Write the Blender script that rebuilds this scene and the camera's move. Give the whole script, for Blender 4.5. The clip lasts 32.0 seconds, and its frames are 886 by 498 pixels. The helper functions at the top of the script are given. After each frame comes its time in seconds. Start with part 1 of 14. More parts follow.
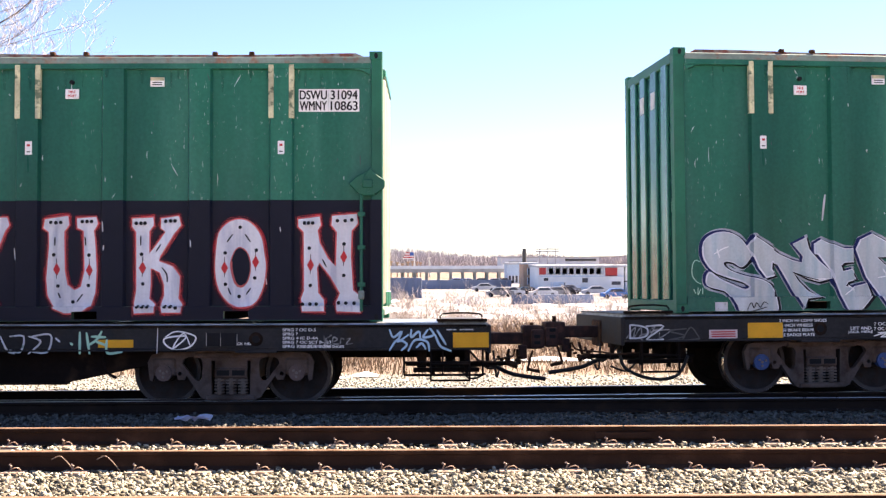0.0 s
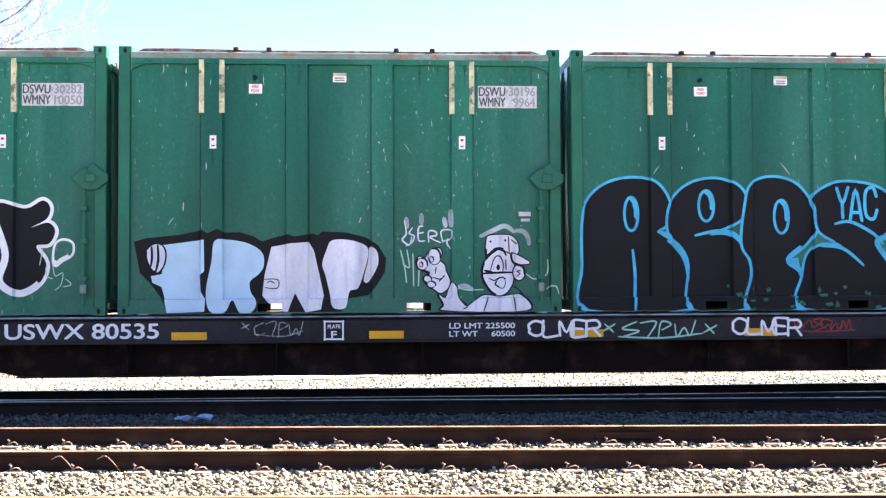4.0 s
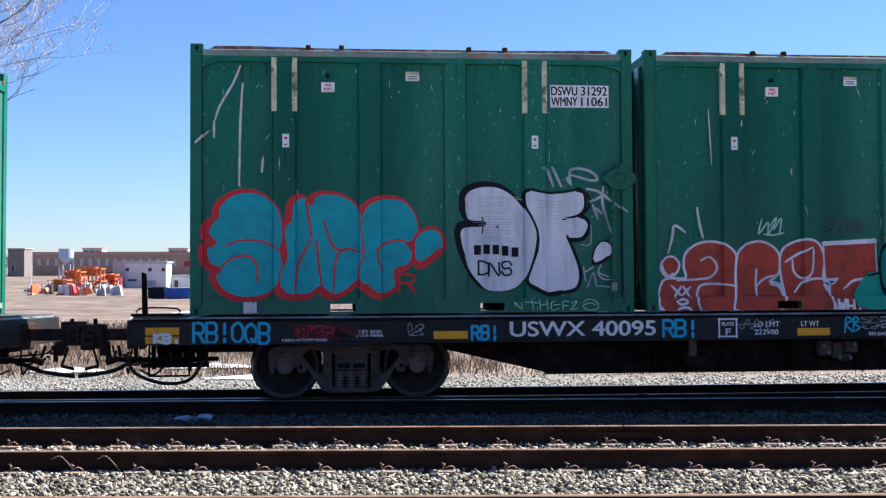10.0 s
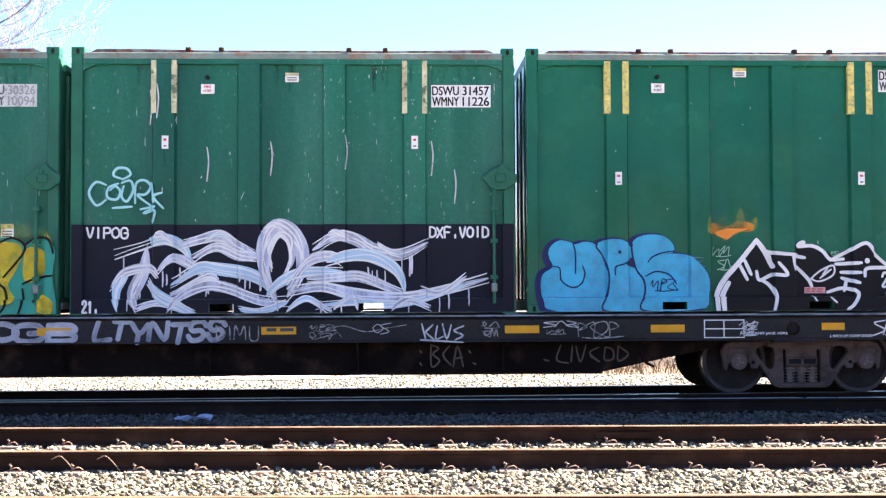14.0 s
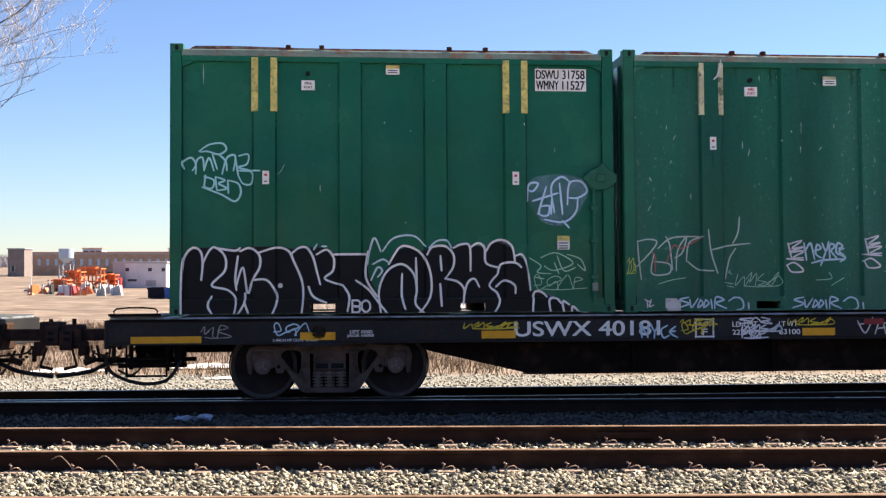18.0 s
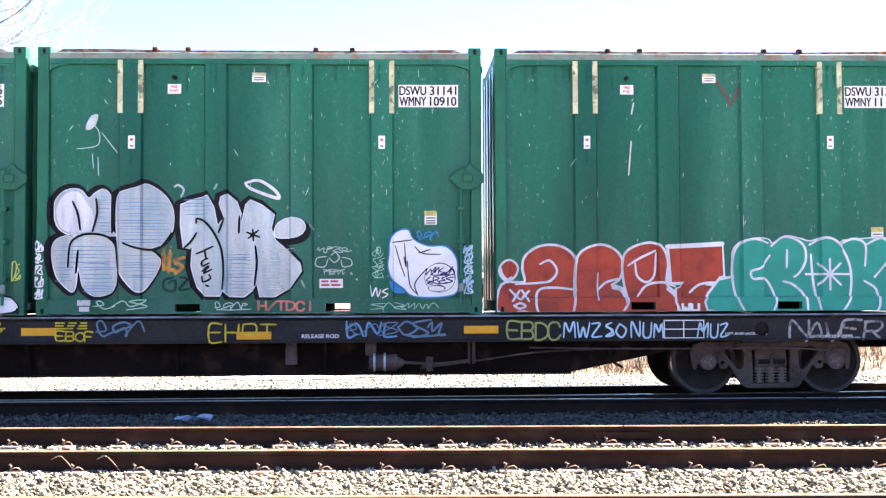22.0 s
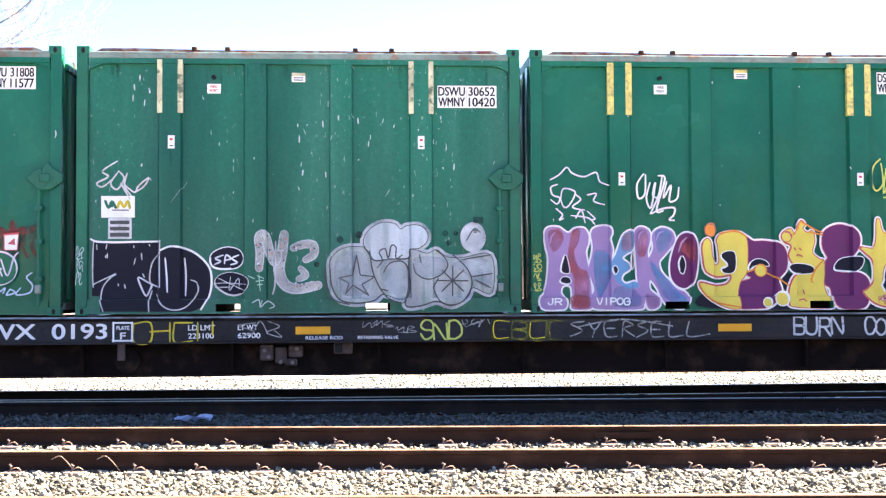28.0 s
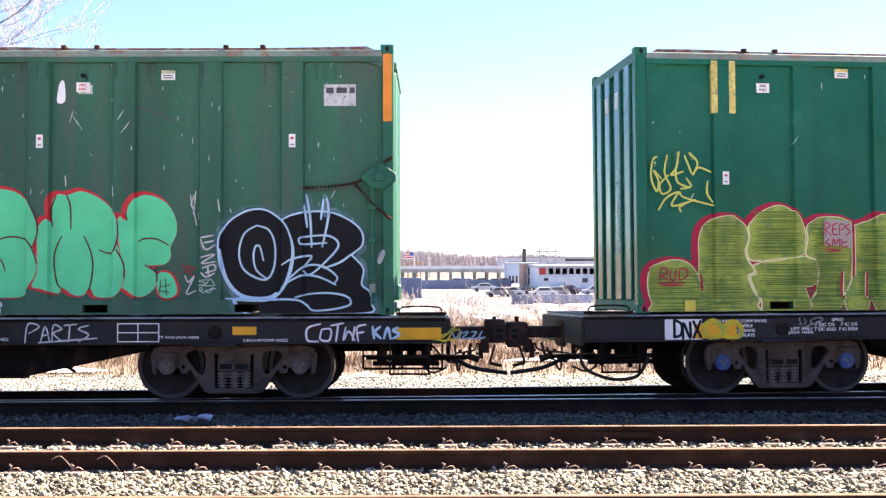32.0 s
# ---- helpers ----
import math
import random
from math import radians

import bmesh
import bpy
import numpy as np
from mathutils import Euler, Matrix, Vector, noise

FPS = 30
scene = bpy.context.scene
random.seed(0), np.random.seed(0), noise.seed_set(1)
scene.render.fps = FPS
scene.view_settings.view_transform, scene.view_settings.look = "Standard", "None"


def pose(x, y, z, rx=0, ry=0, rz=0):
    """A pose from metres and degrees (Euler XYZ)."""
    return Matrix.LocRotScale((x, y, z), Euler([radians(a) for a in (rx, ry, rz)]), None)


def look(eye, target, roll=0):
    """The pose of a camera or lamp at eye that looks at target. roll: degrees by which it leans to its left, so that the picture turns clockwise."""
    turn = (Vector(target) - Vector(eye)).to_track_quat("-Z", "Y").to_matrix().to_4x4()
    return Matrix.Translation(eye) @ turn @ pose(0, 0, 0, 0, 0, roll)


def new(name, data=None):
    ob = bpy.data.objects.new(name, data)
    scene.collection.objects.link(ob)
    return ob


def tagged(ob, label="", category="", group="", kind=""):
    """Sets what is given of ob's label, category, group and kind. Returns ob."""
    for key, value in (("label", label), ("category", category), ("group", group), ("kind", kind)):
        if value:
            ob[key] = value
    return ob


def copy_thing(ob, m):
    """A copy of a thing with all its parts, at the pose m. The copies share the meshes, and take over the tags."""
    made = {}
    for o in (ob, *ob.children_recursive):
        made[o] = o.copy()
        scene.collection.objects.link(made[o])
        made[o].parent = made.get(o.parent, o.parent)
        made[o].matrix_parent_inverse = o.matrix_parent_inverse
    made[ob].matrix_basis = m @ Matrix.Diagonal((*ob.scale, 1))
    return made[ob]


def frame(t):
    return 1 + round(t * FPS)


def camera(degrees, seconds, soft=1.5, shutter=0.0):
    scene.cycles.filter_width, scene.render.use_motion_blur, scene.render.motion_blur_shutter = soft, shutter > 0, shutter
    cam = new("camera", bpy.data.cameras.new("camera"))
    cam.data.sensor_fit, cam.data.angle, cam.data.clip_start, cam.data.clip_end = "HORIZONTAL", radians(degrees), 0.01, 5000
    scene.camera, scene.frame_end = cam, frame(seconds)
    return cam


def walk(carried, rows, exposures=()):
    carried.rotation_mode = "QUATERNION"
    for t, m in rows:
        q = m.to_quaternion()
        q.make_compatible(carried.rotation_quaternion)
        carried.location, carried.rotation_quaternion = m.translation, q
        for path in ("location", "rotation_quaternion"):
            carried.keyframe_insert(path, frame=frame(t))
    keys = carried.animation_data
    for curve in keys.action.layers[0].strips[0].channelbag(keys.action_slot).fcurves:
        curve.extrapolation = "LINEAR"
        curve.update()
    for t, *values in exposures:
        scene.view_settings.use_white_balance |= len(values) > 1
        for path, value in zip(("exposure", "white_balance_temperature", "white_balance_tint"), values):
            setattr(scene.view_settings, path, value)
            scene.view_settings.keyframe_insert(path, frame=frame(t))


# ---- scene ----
EYE = (0.0, 0.0, 1.952)
cam = camera(41.23, 32.0, soft=1.3)
walk(cam, [(0.0, look(EYE, (0.0, 100.0, 1.952 + 0.737), -0.179)), (32.0, look(EYE, (0.0, 100.0, 1.952 + 0.737), -0.179))],
     exposures=[(t, e, 6000 + 1550 * min(1.0, max(0.0, e - 1.5)) + {0.0: 700, 2.0: 1100, 18.02: 1500, 32.0: 200}.get(t, 0), 14 + 4 * (t in (0, 32)) + 3 * min(1.0, max(0.0, e - 1.6))) for t, e in (
         (0.0,2.54), (0.3,1.9), (0.6,1.6), (1.6,1.55), (2.0,1.66), (2.4,2.4), (2.9,2.84), (5.5,3.2), (7.6,3.6), (8.0,3.45), (8.4,2.7), (8.8,1.75), (9.2,1.55), (9.9,1.55),
         (10.4,2.15), (10.9,2.82), (12.0,3.04), (13.0,3.06), (14.0,2.9), (14.5,2.9), (15.8,2.92), (16.4,2.05), (16.8,1.58), (17.7,1.56), (17.92,1.7), (18.02,1.86), (18.12,2.1), (18.4,2.7), (19.0,3.2), (20.4,3.33), (23.6,3.15), (24.1,2.83), (24.5,1.75),
         (25.0,1.55), (25.6,1.55), (26.2,2.25), (27.0,3.15), (28.0,3.34), (29.0,3.02), (31.0,2.98), (32.0,2.74))])

# ---- sky and sun: behind the train, high on the right ----
SUN_TURN, SUN_HIGH = radians(58.0), radians(40.0)
world = bpy.data.worlds.new("sky")
world.use_nodes = True
scene.world = world
wn = world.node_tree.nodes
sky = wn.new("ShaderNodeTexSky")
sky.sky_type, sky.sun_disc = "NISHITA", False
sky.sun_elevation, sky.sun_rotation = SUN_HIGH, SUN_TURN
sky.air_density, sky.dust_density, sky.ozone_density = 1.0, 0.0, 3.5
clear = wn.new("ShaderNodeMix")
clear.data_type, clear.blend_type = "RGBA", "MULTIPLY"
clear.inputs["Factor"].default_value = 1
clear.inputs["B"].default_value = (0.75, 0.93, 1.27, 1)
world.node_tree.links.new(sky.outputs[0], clear.inputs["A"])
world.node_tree.links.new(clear.outputs["Result"], wn["Background"].inputs[0])
wn["Background"].inputs[1].default_value = 0.043
sun = new("sun", bpy.data.lights.new("sun", "SUN"))
sun.data.energy, sun.data.angle, sun.data.color = 5.0, radians(0.5), (1.0, 0.95, 0.87)
to_sun = Vector((math.sin(SUN_TURN) * math.cos(SUN_HIGH), math.cos(SUN_TURN) * math.cos(SUN_HIGH), math.sin(SUN_HIGH)))
sun.matrix_basis = look(tuple(to_sun * 50), (0, 0, 0))


# ---- materials ----
def mat(name, colour, rough=0.6, metal=0.0, vary=0.25, size=6.0, fine=60.0, bump=0.15, second=None, mix=(0.5, 0.7), rand=0.0, coat=0.0, streak=False, island=False, wave=0.0, spec=0.3, wear=None, cover=None):
    """A painted, rusty or stony surface: base colour, a second colour in blotches, grain at two scales and relief."""
    m = bpy.data.materials.new(name)
    m.use_nodes = True
    nt, n, l = m.node_tree, m.node_tree.nodes, m.node_tree.links.new
    bs = n["Principled BSDF"]
    bs.inputs["Metallic"].default_value = metal
    bs.inputs["Coat Weight"].default_value = coat
    bs.inputs["Specular IOR Level"].default_value = spec
    bs.inputs["Coat Roughness"].default_value = 0.15
    tc = n.new("ShaderNodeTexCoord")
    mp = n.new("ShaderNodeMapping")
    l(tc.outputs["Object"], mp.inputs[0])
    if streak:
        mp.inputs["Scale"].default_value = (1.0, 1.0, 0.14)
    big, small = n.new("ShaderNodeTexNoise"), n.new("ShaderNodeTexNoise")
    big.inputs["Scale"].default_value, big.inputs["Detail"].default_value = size, 5
    small.inputs["Scale"].default_value, small.inputs["Detail"].default_value = fine, 3
    l(mp.outputs[0], big.inputs[0])
    l(tc.outputs["Object"], small.inputs[0])
    ramp = n.new("ShaderNodeMapRange")
    ramp.inputs[1].default_value, ramp.inputs[2].default_value = 0.3, 0.7
    ramp.inputs[3].default_value, ramp.inputs[4].default_value = 1 - vary, 1 + vary
    l(big.outputs[0], ramp.inputs[0])
    fr = n.new("ShaderNodeMapRange")
    fr.inputs[1].default_value, fr.inputs[2].default_value = 0.25, 0.75
    fr.inputs[3].default_value, fr.inputs[4].default_value = 1 - vary * 0.35, 1 + vary * 0.35
    l(small.outputs[0], fr.inputs[0])
    mul = n.new("ShaderNodeMath")
    mul.operation = "MULTIPLY"
    l(ramp.outputs[0], mul.inputs[0])
    l(fr.outputs[0], mul.inputs[1])
    base = n.new("ShaderNodeMix")
    base.data_type = "RGBA"
    base.inputs["A"].default_value = (*colour, 1)
    base.inputs["B"].default_value = (*(second or colour), 1)
    if second:
        patch = n.new("ShaderNodeTexNoise")
        patch.inputs["Scale"].default_value, patch.inputs["Detail"].default_value = size * 2.7, 6
        l(mp.outputs[0], patch.inputs[0])
        pr = n.new("ShaderNodeMapRange")
        pr.inputs[1].default_value, pr.inputs[2].default_value = mix
        l(patch.outputs[0], pr.inputs[0])
        l(pr.outputs[0], base.inputs["Factor"])
    else:
        base.inputs["Factor"].default_value = 0
    out = n.new("ShaderNodeMix")
    out.data_type, out.blend_type = "RGBA", "MULTIPLY"
    out.inputs["Factor"].default_value = 1
    l(base.outputs["Result"], out.inputs["A"])
    last = mul.outputs[0]
    if rand:
        src = n.new("ShaderNodeNewGeometry").outputs["Random Per Island"] if island else n.new("ShaderNodeObjectInfo").outputs["Random"]
        rr = n.new("ShaderNodeMapRange")
        rr.inputs[3].default_value, rr.inputs[4].default_value = 1 - rand, 1 + rand
        l(src, rr.inputs[0])
        m2 = n.new("ShaderNodeMath")
        m2.operation = "MULTIPLY"
        l(last, m2.inputs[0])
        l(rr.outputs[0], m2.inputs[1])
        last = m2.outputs[0]
    l(last, out.inputs["B"])
    final = out.outputs["Result"]
    if wear:
        # chips and scratches down to pale primer, longer than wide
        wm, wn_ = n.new("ShaderNodeMapping"), n.new("ShaderNodeTexNoise")
        wm.inputs["Scale"].default_value = (1.0, 1.0, 0.3)
        l(tc.outputs["Object"], wm.inputs[0])
        wn_.inputs["Scale"].default_value, wn_.inputs["Detail"].default_value, wn_.inputs["Roughness"].default_value = 31.0, 4, 0.6
        l(wm.outputs[0], wn_.inputs[0])
        wr, wx = n.new("ShaderNodeMapRange"), n.new("ShaderNodeMix")
        wr.inputs[1].default_value, wr.inputs[2].default_value = wear[0], wear[0] + 0.03
        l(wn_.outputs[0], wr.inputs[0])
        wk, wmul = n.new("ShaderNodeMapRange"), n.new("ShaderNodeMath")
        wk.inputs[1].default_value, wk.inputs[2].default_value = 0.47, 0.66
        l(big.outputs[0], wk.inputs[0])
        wmul.operation = "MULTIPLY"
        l(wr.outputs[0], wmul.inputs[0])
        l(wk.outputs[0], wmul.inputs[1])
        wx.data_type = "RGBA"
        wx.inputs["B"].default_value = (*wear[1], 1)
        l(wmul.outputs[0], wx.inputs["Factor"])
        l(final, wx.inputs["A"])
        final = wx.outputs["Result"]
    l(final, bs.inputs["Base Color"])
    if cover:
        # sprayed paint that only partly covers: a fog of fine drops
        cr = n.new("ShaderNodeMapRange")
        cr.inputs[1].default_value, cr.inputs[2].default_value = cover[0], cover[1]
        cm = n.new("ShaderNodeMath")
        cm.operation = "MULTIPLY_ADD"
        cm.inputs[1].default_value = 0.55
        l(small.outputs[0], cm.inputs[0])
        half = n.new("ShaderNodeMath")
        half.operation = "MULTIPLY"
        half.inputs[1].default_value = 0.45
        l(big.outputs[0], half.inputs[0])
        l(half.outputs[0], cm.inputs[2])
        l(cm.outputs[0], cr.inputs[0])
        l(cr.outputs[0], bs.inputs["Alpha"])
    ro = n.new("ShaderNodeMapRange")
    ro.inputs[1].default_value, ro.inputs[2].default_value = 0.3, 0.7
    ro.inputs[3].default_value, ro.inputs[4].default_value = max(0.02, rough - 0.1), min(1, rough + 0.1)
    l(big.outputs[0], ro.inputs[0])
    l(ro.outputs[0], bs.inputs["Roughness"])
    if bump:
        bp = n.new("ShaderNodeBump")
        bp.inputs["Strength"].default_value, bp.inputs["Distance"].default_value = bump, 0.01
        l(small.outputs[0], bp.inputs["Height"])
        l(bp.outputs[0], bs.inputs["Normal"])
        if wave:
            dent = n.new("ShaderNodeTexNoise")
            dent.inputs["Scale"].default_value, dent.inputs["Detail"].default_value = 1.8, 0.8
            dm = n.new("ShaderNodeMapping")
            dm.inputs["Scale"].default_value = (1.0, 1.0, 0.4)
            l(tc.outputs["Object"], dm.inputs[0])
            l(dm.outputs[0], dent.inputs[0])
            wp = n.new("ShaderNodeBump")
            wp.inputs["Strength"].default_value, wp.inputs["Distance"].default_value = 1.0, wave
            l(dent.outputs[0], wp.inputs["Height"])
            l(wp.outputs[0], bp.inputs["Normal"])
            l(bp.outputs[0], bs.inputs["Coat Normal"])
    return m


def paint(name, colour, rough=0.55):
    return mat(name, colour, rough, 0, 0.10, 3, 40, 0.05, spec=0.1 if max(colour) < 0.05 else 0.25)


GREEN = mat("green_paint", (0.004, 0.112, 0.072), 0.36, 0, 0.34, 0.8, 22, 0.08, (0.02, 0.135, 0.096), (0.46, 0.72), streak=True, wave=0.03, spec=0.22, wear=(0.655, (0.3, 0.36, 0.33)))
GREEN_NEW = mat("glossy_green_paint", (0.001, 0.11, 0.06), 0.22, 0, 0.16, 0.7, 14, 0.02, (0.005, 0.13, 0.074), (0.5, 0.8), coat=0.07, wave=0.085, spec=0.2, wear=(0.735, (0.3, 0.36, 0.32)))
GREEN_OLD = mat("faded_green_paint", (0.022, 0.112, 0.07), 0.6, 0, 0.28, 1.3, 26, 0.12, (0.06, 0.1, 0.078), (0.5, 0.7), streak=True, wear=(0.69, (0.2, 0.19, 0.17)))
GREEN_DARK = mat("dark_green_frame", (0.003, 0.118, 0.068), 0.5, 0, 0.2, 1.5, 25, 0.08, (0.05, 0.09, 0.07), (0.62, 0.8))
END_GREEN = mat("glossy_end_paint", (0.004, 0.11, 0.075), 0.22, 0, 0.25, 1.5, 25, 0.05, (0.02, 0.13, 0.1), (0.5, 0.75), streak=True, coat=0.2, wave=0.05, spec=0.4, wear=(0.67, (0.3, 0.36, 0.33)))
# green made paler and greyer for the sun falling on the gates
GATE_GREEN = mat("bleached_gate_paint", (0.035, 0.165, 0.11), 0.45, 0, 0.25, 1.5, 25, 0.06, (0.06, 0.19, 0.13), (0.5, 0.75), streak=True, spec=0.35)
GATE_PALE = mat("bare_bleached_gate", (0.36, 0.34, 0.27), 0.5, 0, 0.2, 1.5, 25, 0.06, (0.28, 0.3, 0.24), (0.5, 0.75), streak=True)
LID_RED = mat("rusty_lid", (0.16, 0.05, 0.04), 0.75, 0, 0.4, 2.5, 30, 0.3, (0.22, 0.2, 0.18), (0.45, 0.6))
EDGE = mat("worn_edge", (0.17, 0.23, 0.2), 0.6, 0, 0.35, 2.0, 30, 0.2, (0.22, 0.12, 0.08), (0.52, 0.66))
SILL = mat("sill_paint", (0.027, 0.0265, 0.028), 0.6, 0, 0.4, 0.8, 25, 0.15, (0.035, 0.026, 0.02), (0.55, 0.75), spec=0.08)
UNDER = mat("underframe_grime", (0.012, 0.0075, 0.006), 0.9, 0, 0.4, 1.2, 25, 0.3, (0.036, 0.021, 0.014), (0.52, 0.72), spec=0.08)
CAST = mat("cast_steel", (0.105, 0.075, 0.064), 0.8, 0.0, 0.35, 3, 40, 0.4, (0.075, 0.046, 0.034), (0.5, 0.7), spec=0.08)
WHEEL = mat("wheel_steel", (0.036, 0.028, 0.025), 0.75, 0.1, 0.3, 4, 40, 0.2, (0.04, 0.022, 0.016), (0.5, 0.7), spec=0.08)
TREAD = mat("polished_tread", (0.45, 0.43, 0.4), 0.3, 1, 0.15, 4, 40, 0.05)
CAP_BLUE = mat("blue_cap", (0.03, 0.075, 0.2), 0.45, 0, 0.3, 6, 40, 0.1)
RIM = mat("worn_rim_steel", (0.065, 0.052, 0.047), 0.55, 0.4, 0.3, 6, 40, 0.2, (0.06, 0.045, 0.04), (0.5, 0.7))
BOLT = mat("bolt_steel", (0.2, 0.17, 0.15), 0.5, 0.4, 0.2, 8, 40, 0.1)
GREY_WHITE = mat("faded_white", (0.52, 0.53, 0.54), 0.6, 0, 0.2, 6, 40, 0.05, (0.2, 0.25, 0.22), (0.58, 0.68))
CAP_GREY = mat("grey_cap", (0.12, 0.082, 0.072), 0.7, 0.0, 0.3, 6, 40, 0.2)
RUST = mat("rusted_iron", (0.04, 0.022, 0.015), 0.85, 0.1, 0.4, 5, 60, 0.5, (0.075, 0.036, 0.02), (0.45, 0.65), spec=0.08)
SPRING = mat("spring_steel", (0.17, 0.13, 0.11), 0.7, 0.0, 0.3, 6, 40, 0.2, spec=0.2)
# the shade under the train is put into this dark rail colour
RAIL_DARK = mat("grimy_rail", (0.022, 0.014, 0.011), 0.85, 0, 0.3, 1.5, 50, 0.3, (0.035, 0.02, 0.013), (0.5, 0.75), spec=0.08)
RAIL_BRIGHT = mat("running_rail_head", (0.4, 0.38, 0.36), 0.35, 0.8, 0.15, 2, 60, 0.05)
COUPLER = mat("rusty_coupler_iron", (0.05, 0.028, 0.024), 0.8, 0.1, 0.35, 5, 60, 0.4, (0.09, 0.04, 0.03), (0.5, 0.7), spec=0.1)
RUBBER = mat("black_rubber", (0.012, 0.012, 0.012), 0.6, 0, 0.2)
RAIL_RUST = mat("rail_rust", (0.042, 0.021, 0.014), 0.85, 0.1, 0.25, 1.5, 50, 0.35, (0.085, 0.043, 0.027), (0.5, 0.75), spec=0.08)
RAIL_TOP = mat("worn_rail_head", (0.24, 0.15, 0.1), 0.6, 0.1, 0.15, 2, 60, 0.1, (0.14, 0.075, 0.04), (0.45, 0.7), spec=0.15)
SPIKE = mat("spike_steel", (0.36, 0.25, 0.185), 0.8, 0.0, 0.3, 9, 60, 0.3)
TIE = mat("weathered_tie", (0.10, 0.085, 0.075), 0.9, 0, 0.35, 3, 40, 0.6, (0.2, 0.17, 0.14), (0.5, 0.7), rand=0.25)
STONE = mat("ballast_stone", (0.255, 0.232, 0.178), 0.9, 0, 0.25, 20, 120, 0.4, rand=0.75, island=True, spec=0.08)
# ballast colour darkened for where the train's shadow falls
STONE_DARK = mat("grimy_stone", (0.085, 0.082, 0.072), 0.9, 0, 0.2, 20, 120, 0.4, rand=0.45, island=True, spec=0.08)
BLACK = paint("black_paint", (0.012, 0.012, 0.014))
NAVY = paint("navy_paint", (0.013, 0.014, 0.024))
WHITE = paint("white_paint", (0.78, 0.78, 0.77))
SILVER = mat("silver_spray", (0.45, 0.49, 0.51), 0.4, 0.3, 0.22, 2.5, 30, 0.05, (0.32, 0.41, 0.45), (0.45, 0.65), streak=True)
YELLOW = mat("yellow_tape", (0.6, 0.5, 0.15), 0.5, 0, 0.3, 7, 40, 0.05, (0.3, 0.3, 0.12), (0.52, 0.64))
CREAM = mat("faded_tape", (0.52, 0.5, 0.32), 0.6, 0, 0.3, 5, 40, 0.1, (0.12, 0.16, 0.1), (0.52, 0.64))
ORANGE = paint("orange_reflector", (0.78, 0.36, 0.02), 0.35)
DECK_END = mat("worn_dark_deck", (0.075, 0.08, 0.085), 0.6, 0.2, 0.35, 2, 30, 0.2, (0.13, 0.13, 0.13), (0.5, 0.65), spec=0.2)
DARK_INK = paint("faded_ink", (0.07, 0.075, 0.075))
STEEL_BLUE = mat("bare_steel", (0.3, 0.34, 0.37), 0.45, 0.5, 0.3, 2, 30, 0.15, (0.15, 0.17, 0.17), (0.5, 0.65))


# ---- building helpers ----
def part(name, bm, material, parent=None, label="", smooth=False):
    me = bpy.data.meshes.new(name)
    bm.to_mesh(me)
    bm.free()
    for m in material if isinstance(material, (list, tuple)) else [material]:
        me.materials.append(m)
    if smooth:
        me.shade_smooth()
    ob = new(name, me)
    if parent is not None:
        ob.parent = parent
    if label:
        ob["label"] = label
    return ob


def share(ob, x, y, z, parent=None, rz=0.0):
    """Another part on the same mesh."""
    o = new(ob.name.split(".")[0], ob.data)
    o.parent = parent or ob.parent
    o.matrix_basis = pose(x, y, z, 0, 0, rz)
    return o


def thing(name, m=None):
    e = new(name)
    e.empty_display_size = 0.2
    if m is not None:
        e.matrix_basis = m
    return e


def box(bm, x0, x1, y0, y1, z0, z1, mi=0):
    v = [bm.verts.new((x, y, z)) for z in (z0, z1) for y in (y0, y1) for x in (x0, x1)]
    for q in ((0, 2, 3, 1), (4, 5, 7, 6), (0, 1, 5, 4), (2, 6, 7, 3), (1, 3, 7, 5), (0, 4, 6, 2)):
        f = bm.faces.new([v[i] for i in q])
        f.material_index = mi
    return bm


def boxes(*rows):
    bm = bmesh.new()
    for r in rows:
        box(bm, *r)
    return bm


def bevelled(bm, w=0.008, seg=1):
    bmesh.ops.bevel(bm, geom=bm.edges[:], offset=w, segments=seg, affect="EDGES", profile=0.6)
    return bm


def prism(bm, pts, y0, y1, holes=()):
    """A polygon in x and z, with holes, drawn out from y0 to y1."""
    edges, loops = [], []
    for loop in (pts, *holes):
        vs = [bm.verts.new((p[0], y0, p[1])) for p in loop]
        edges += [bm.edges.new((vs[i], vs[(i + 1) % len(vs)])) for i in range(len(vs))]
        loops.append(vs)
    got = bmesh.ops.triangle_fill(bm, edges=edges, use_beauty=True, use_dissolve=False)
    faces = [g for g in got["geom"] if isinstance(g, bmesh.types.BMFace)]
    ext = bmesh.ops.extrude_face_region(bm, geom=faces)
    bmesh.ops.translate(bm, verts=[g for g in ext["geom"] if isinstance(g, bmesh.types.BMVert)], vec=(0, y1 - y0, 0))
    bmesh.ops.recalc_face_normals(bm, faces=bm.faces[:])
    return bm


def rod(bm, a, b, r, seg=10, r2=None):
    a, b = Vector(a), Vector(b)
    d = b - a
    m = Matrix.Translation((a + b) / 2) @ d.to_track_quat("Z", "Y").to_matrix().to_4x4()
    bmesh.ops.create_cone(bm, cap_ends=True, segments=seg, radius1=r, radius2=r if r2 is None else r2, depth=d.length, matrix=m)
    return bm


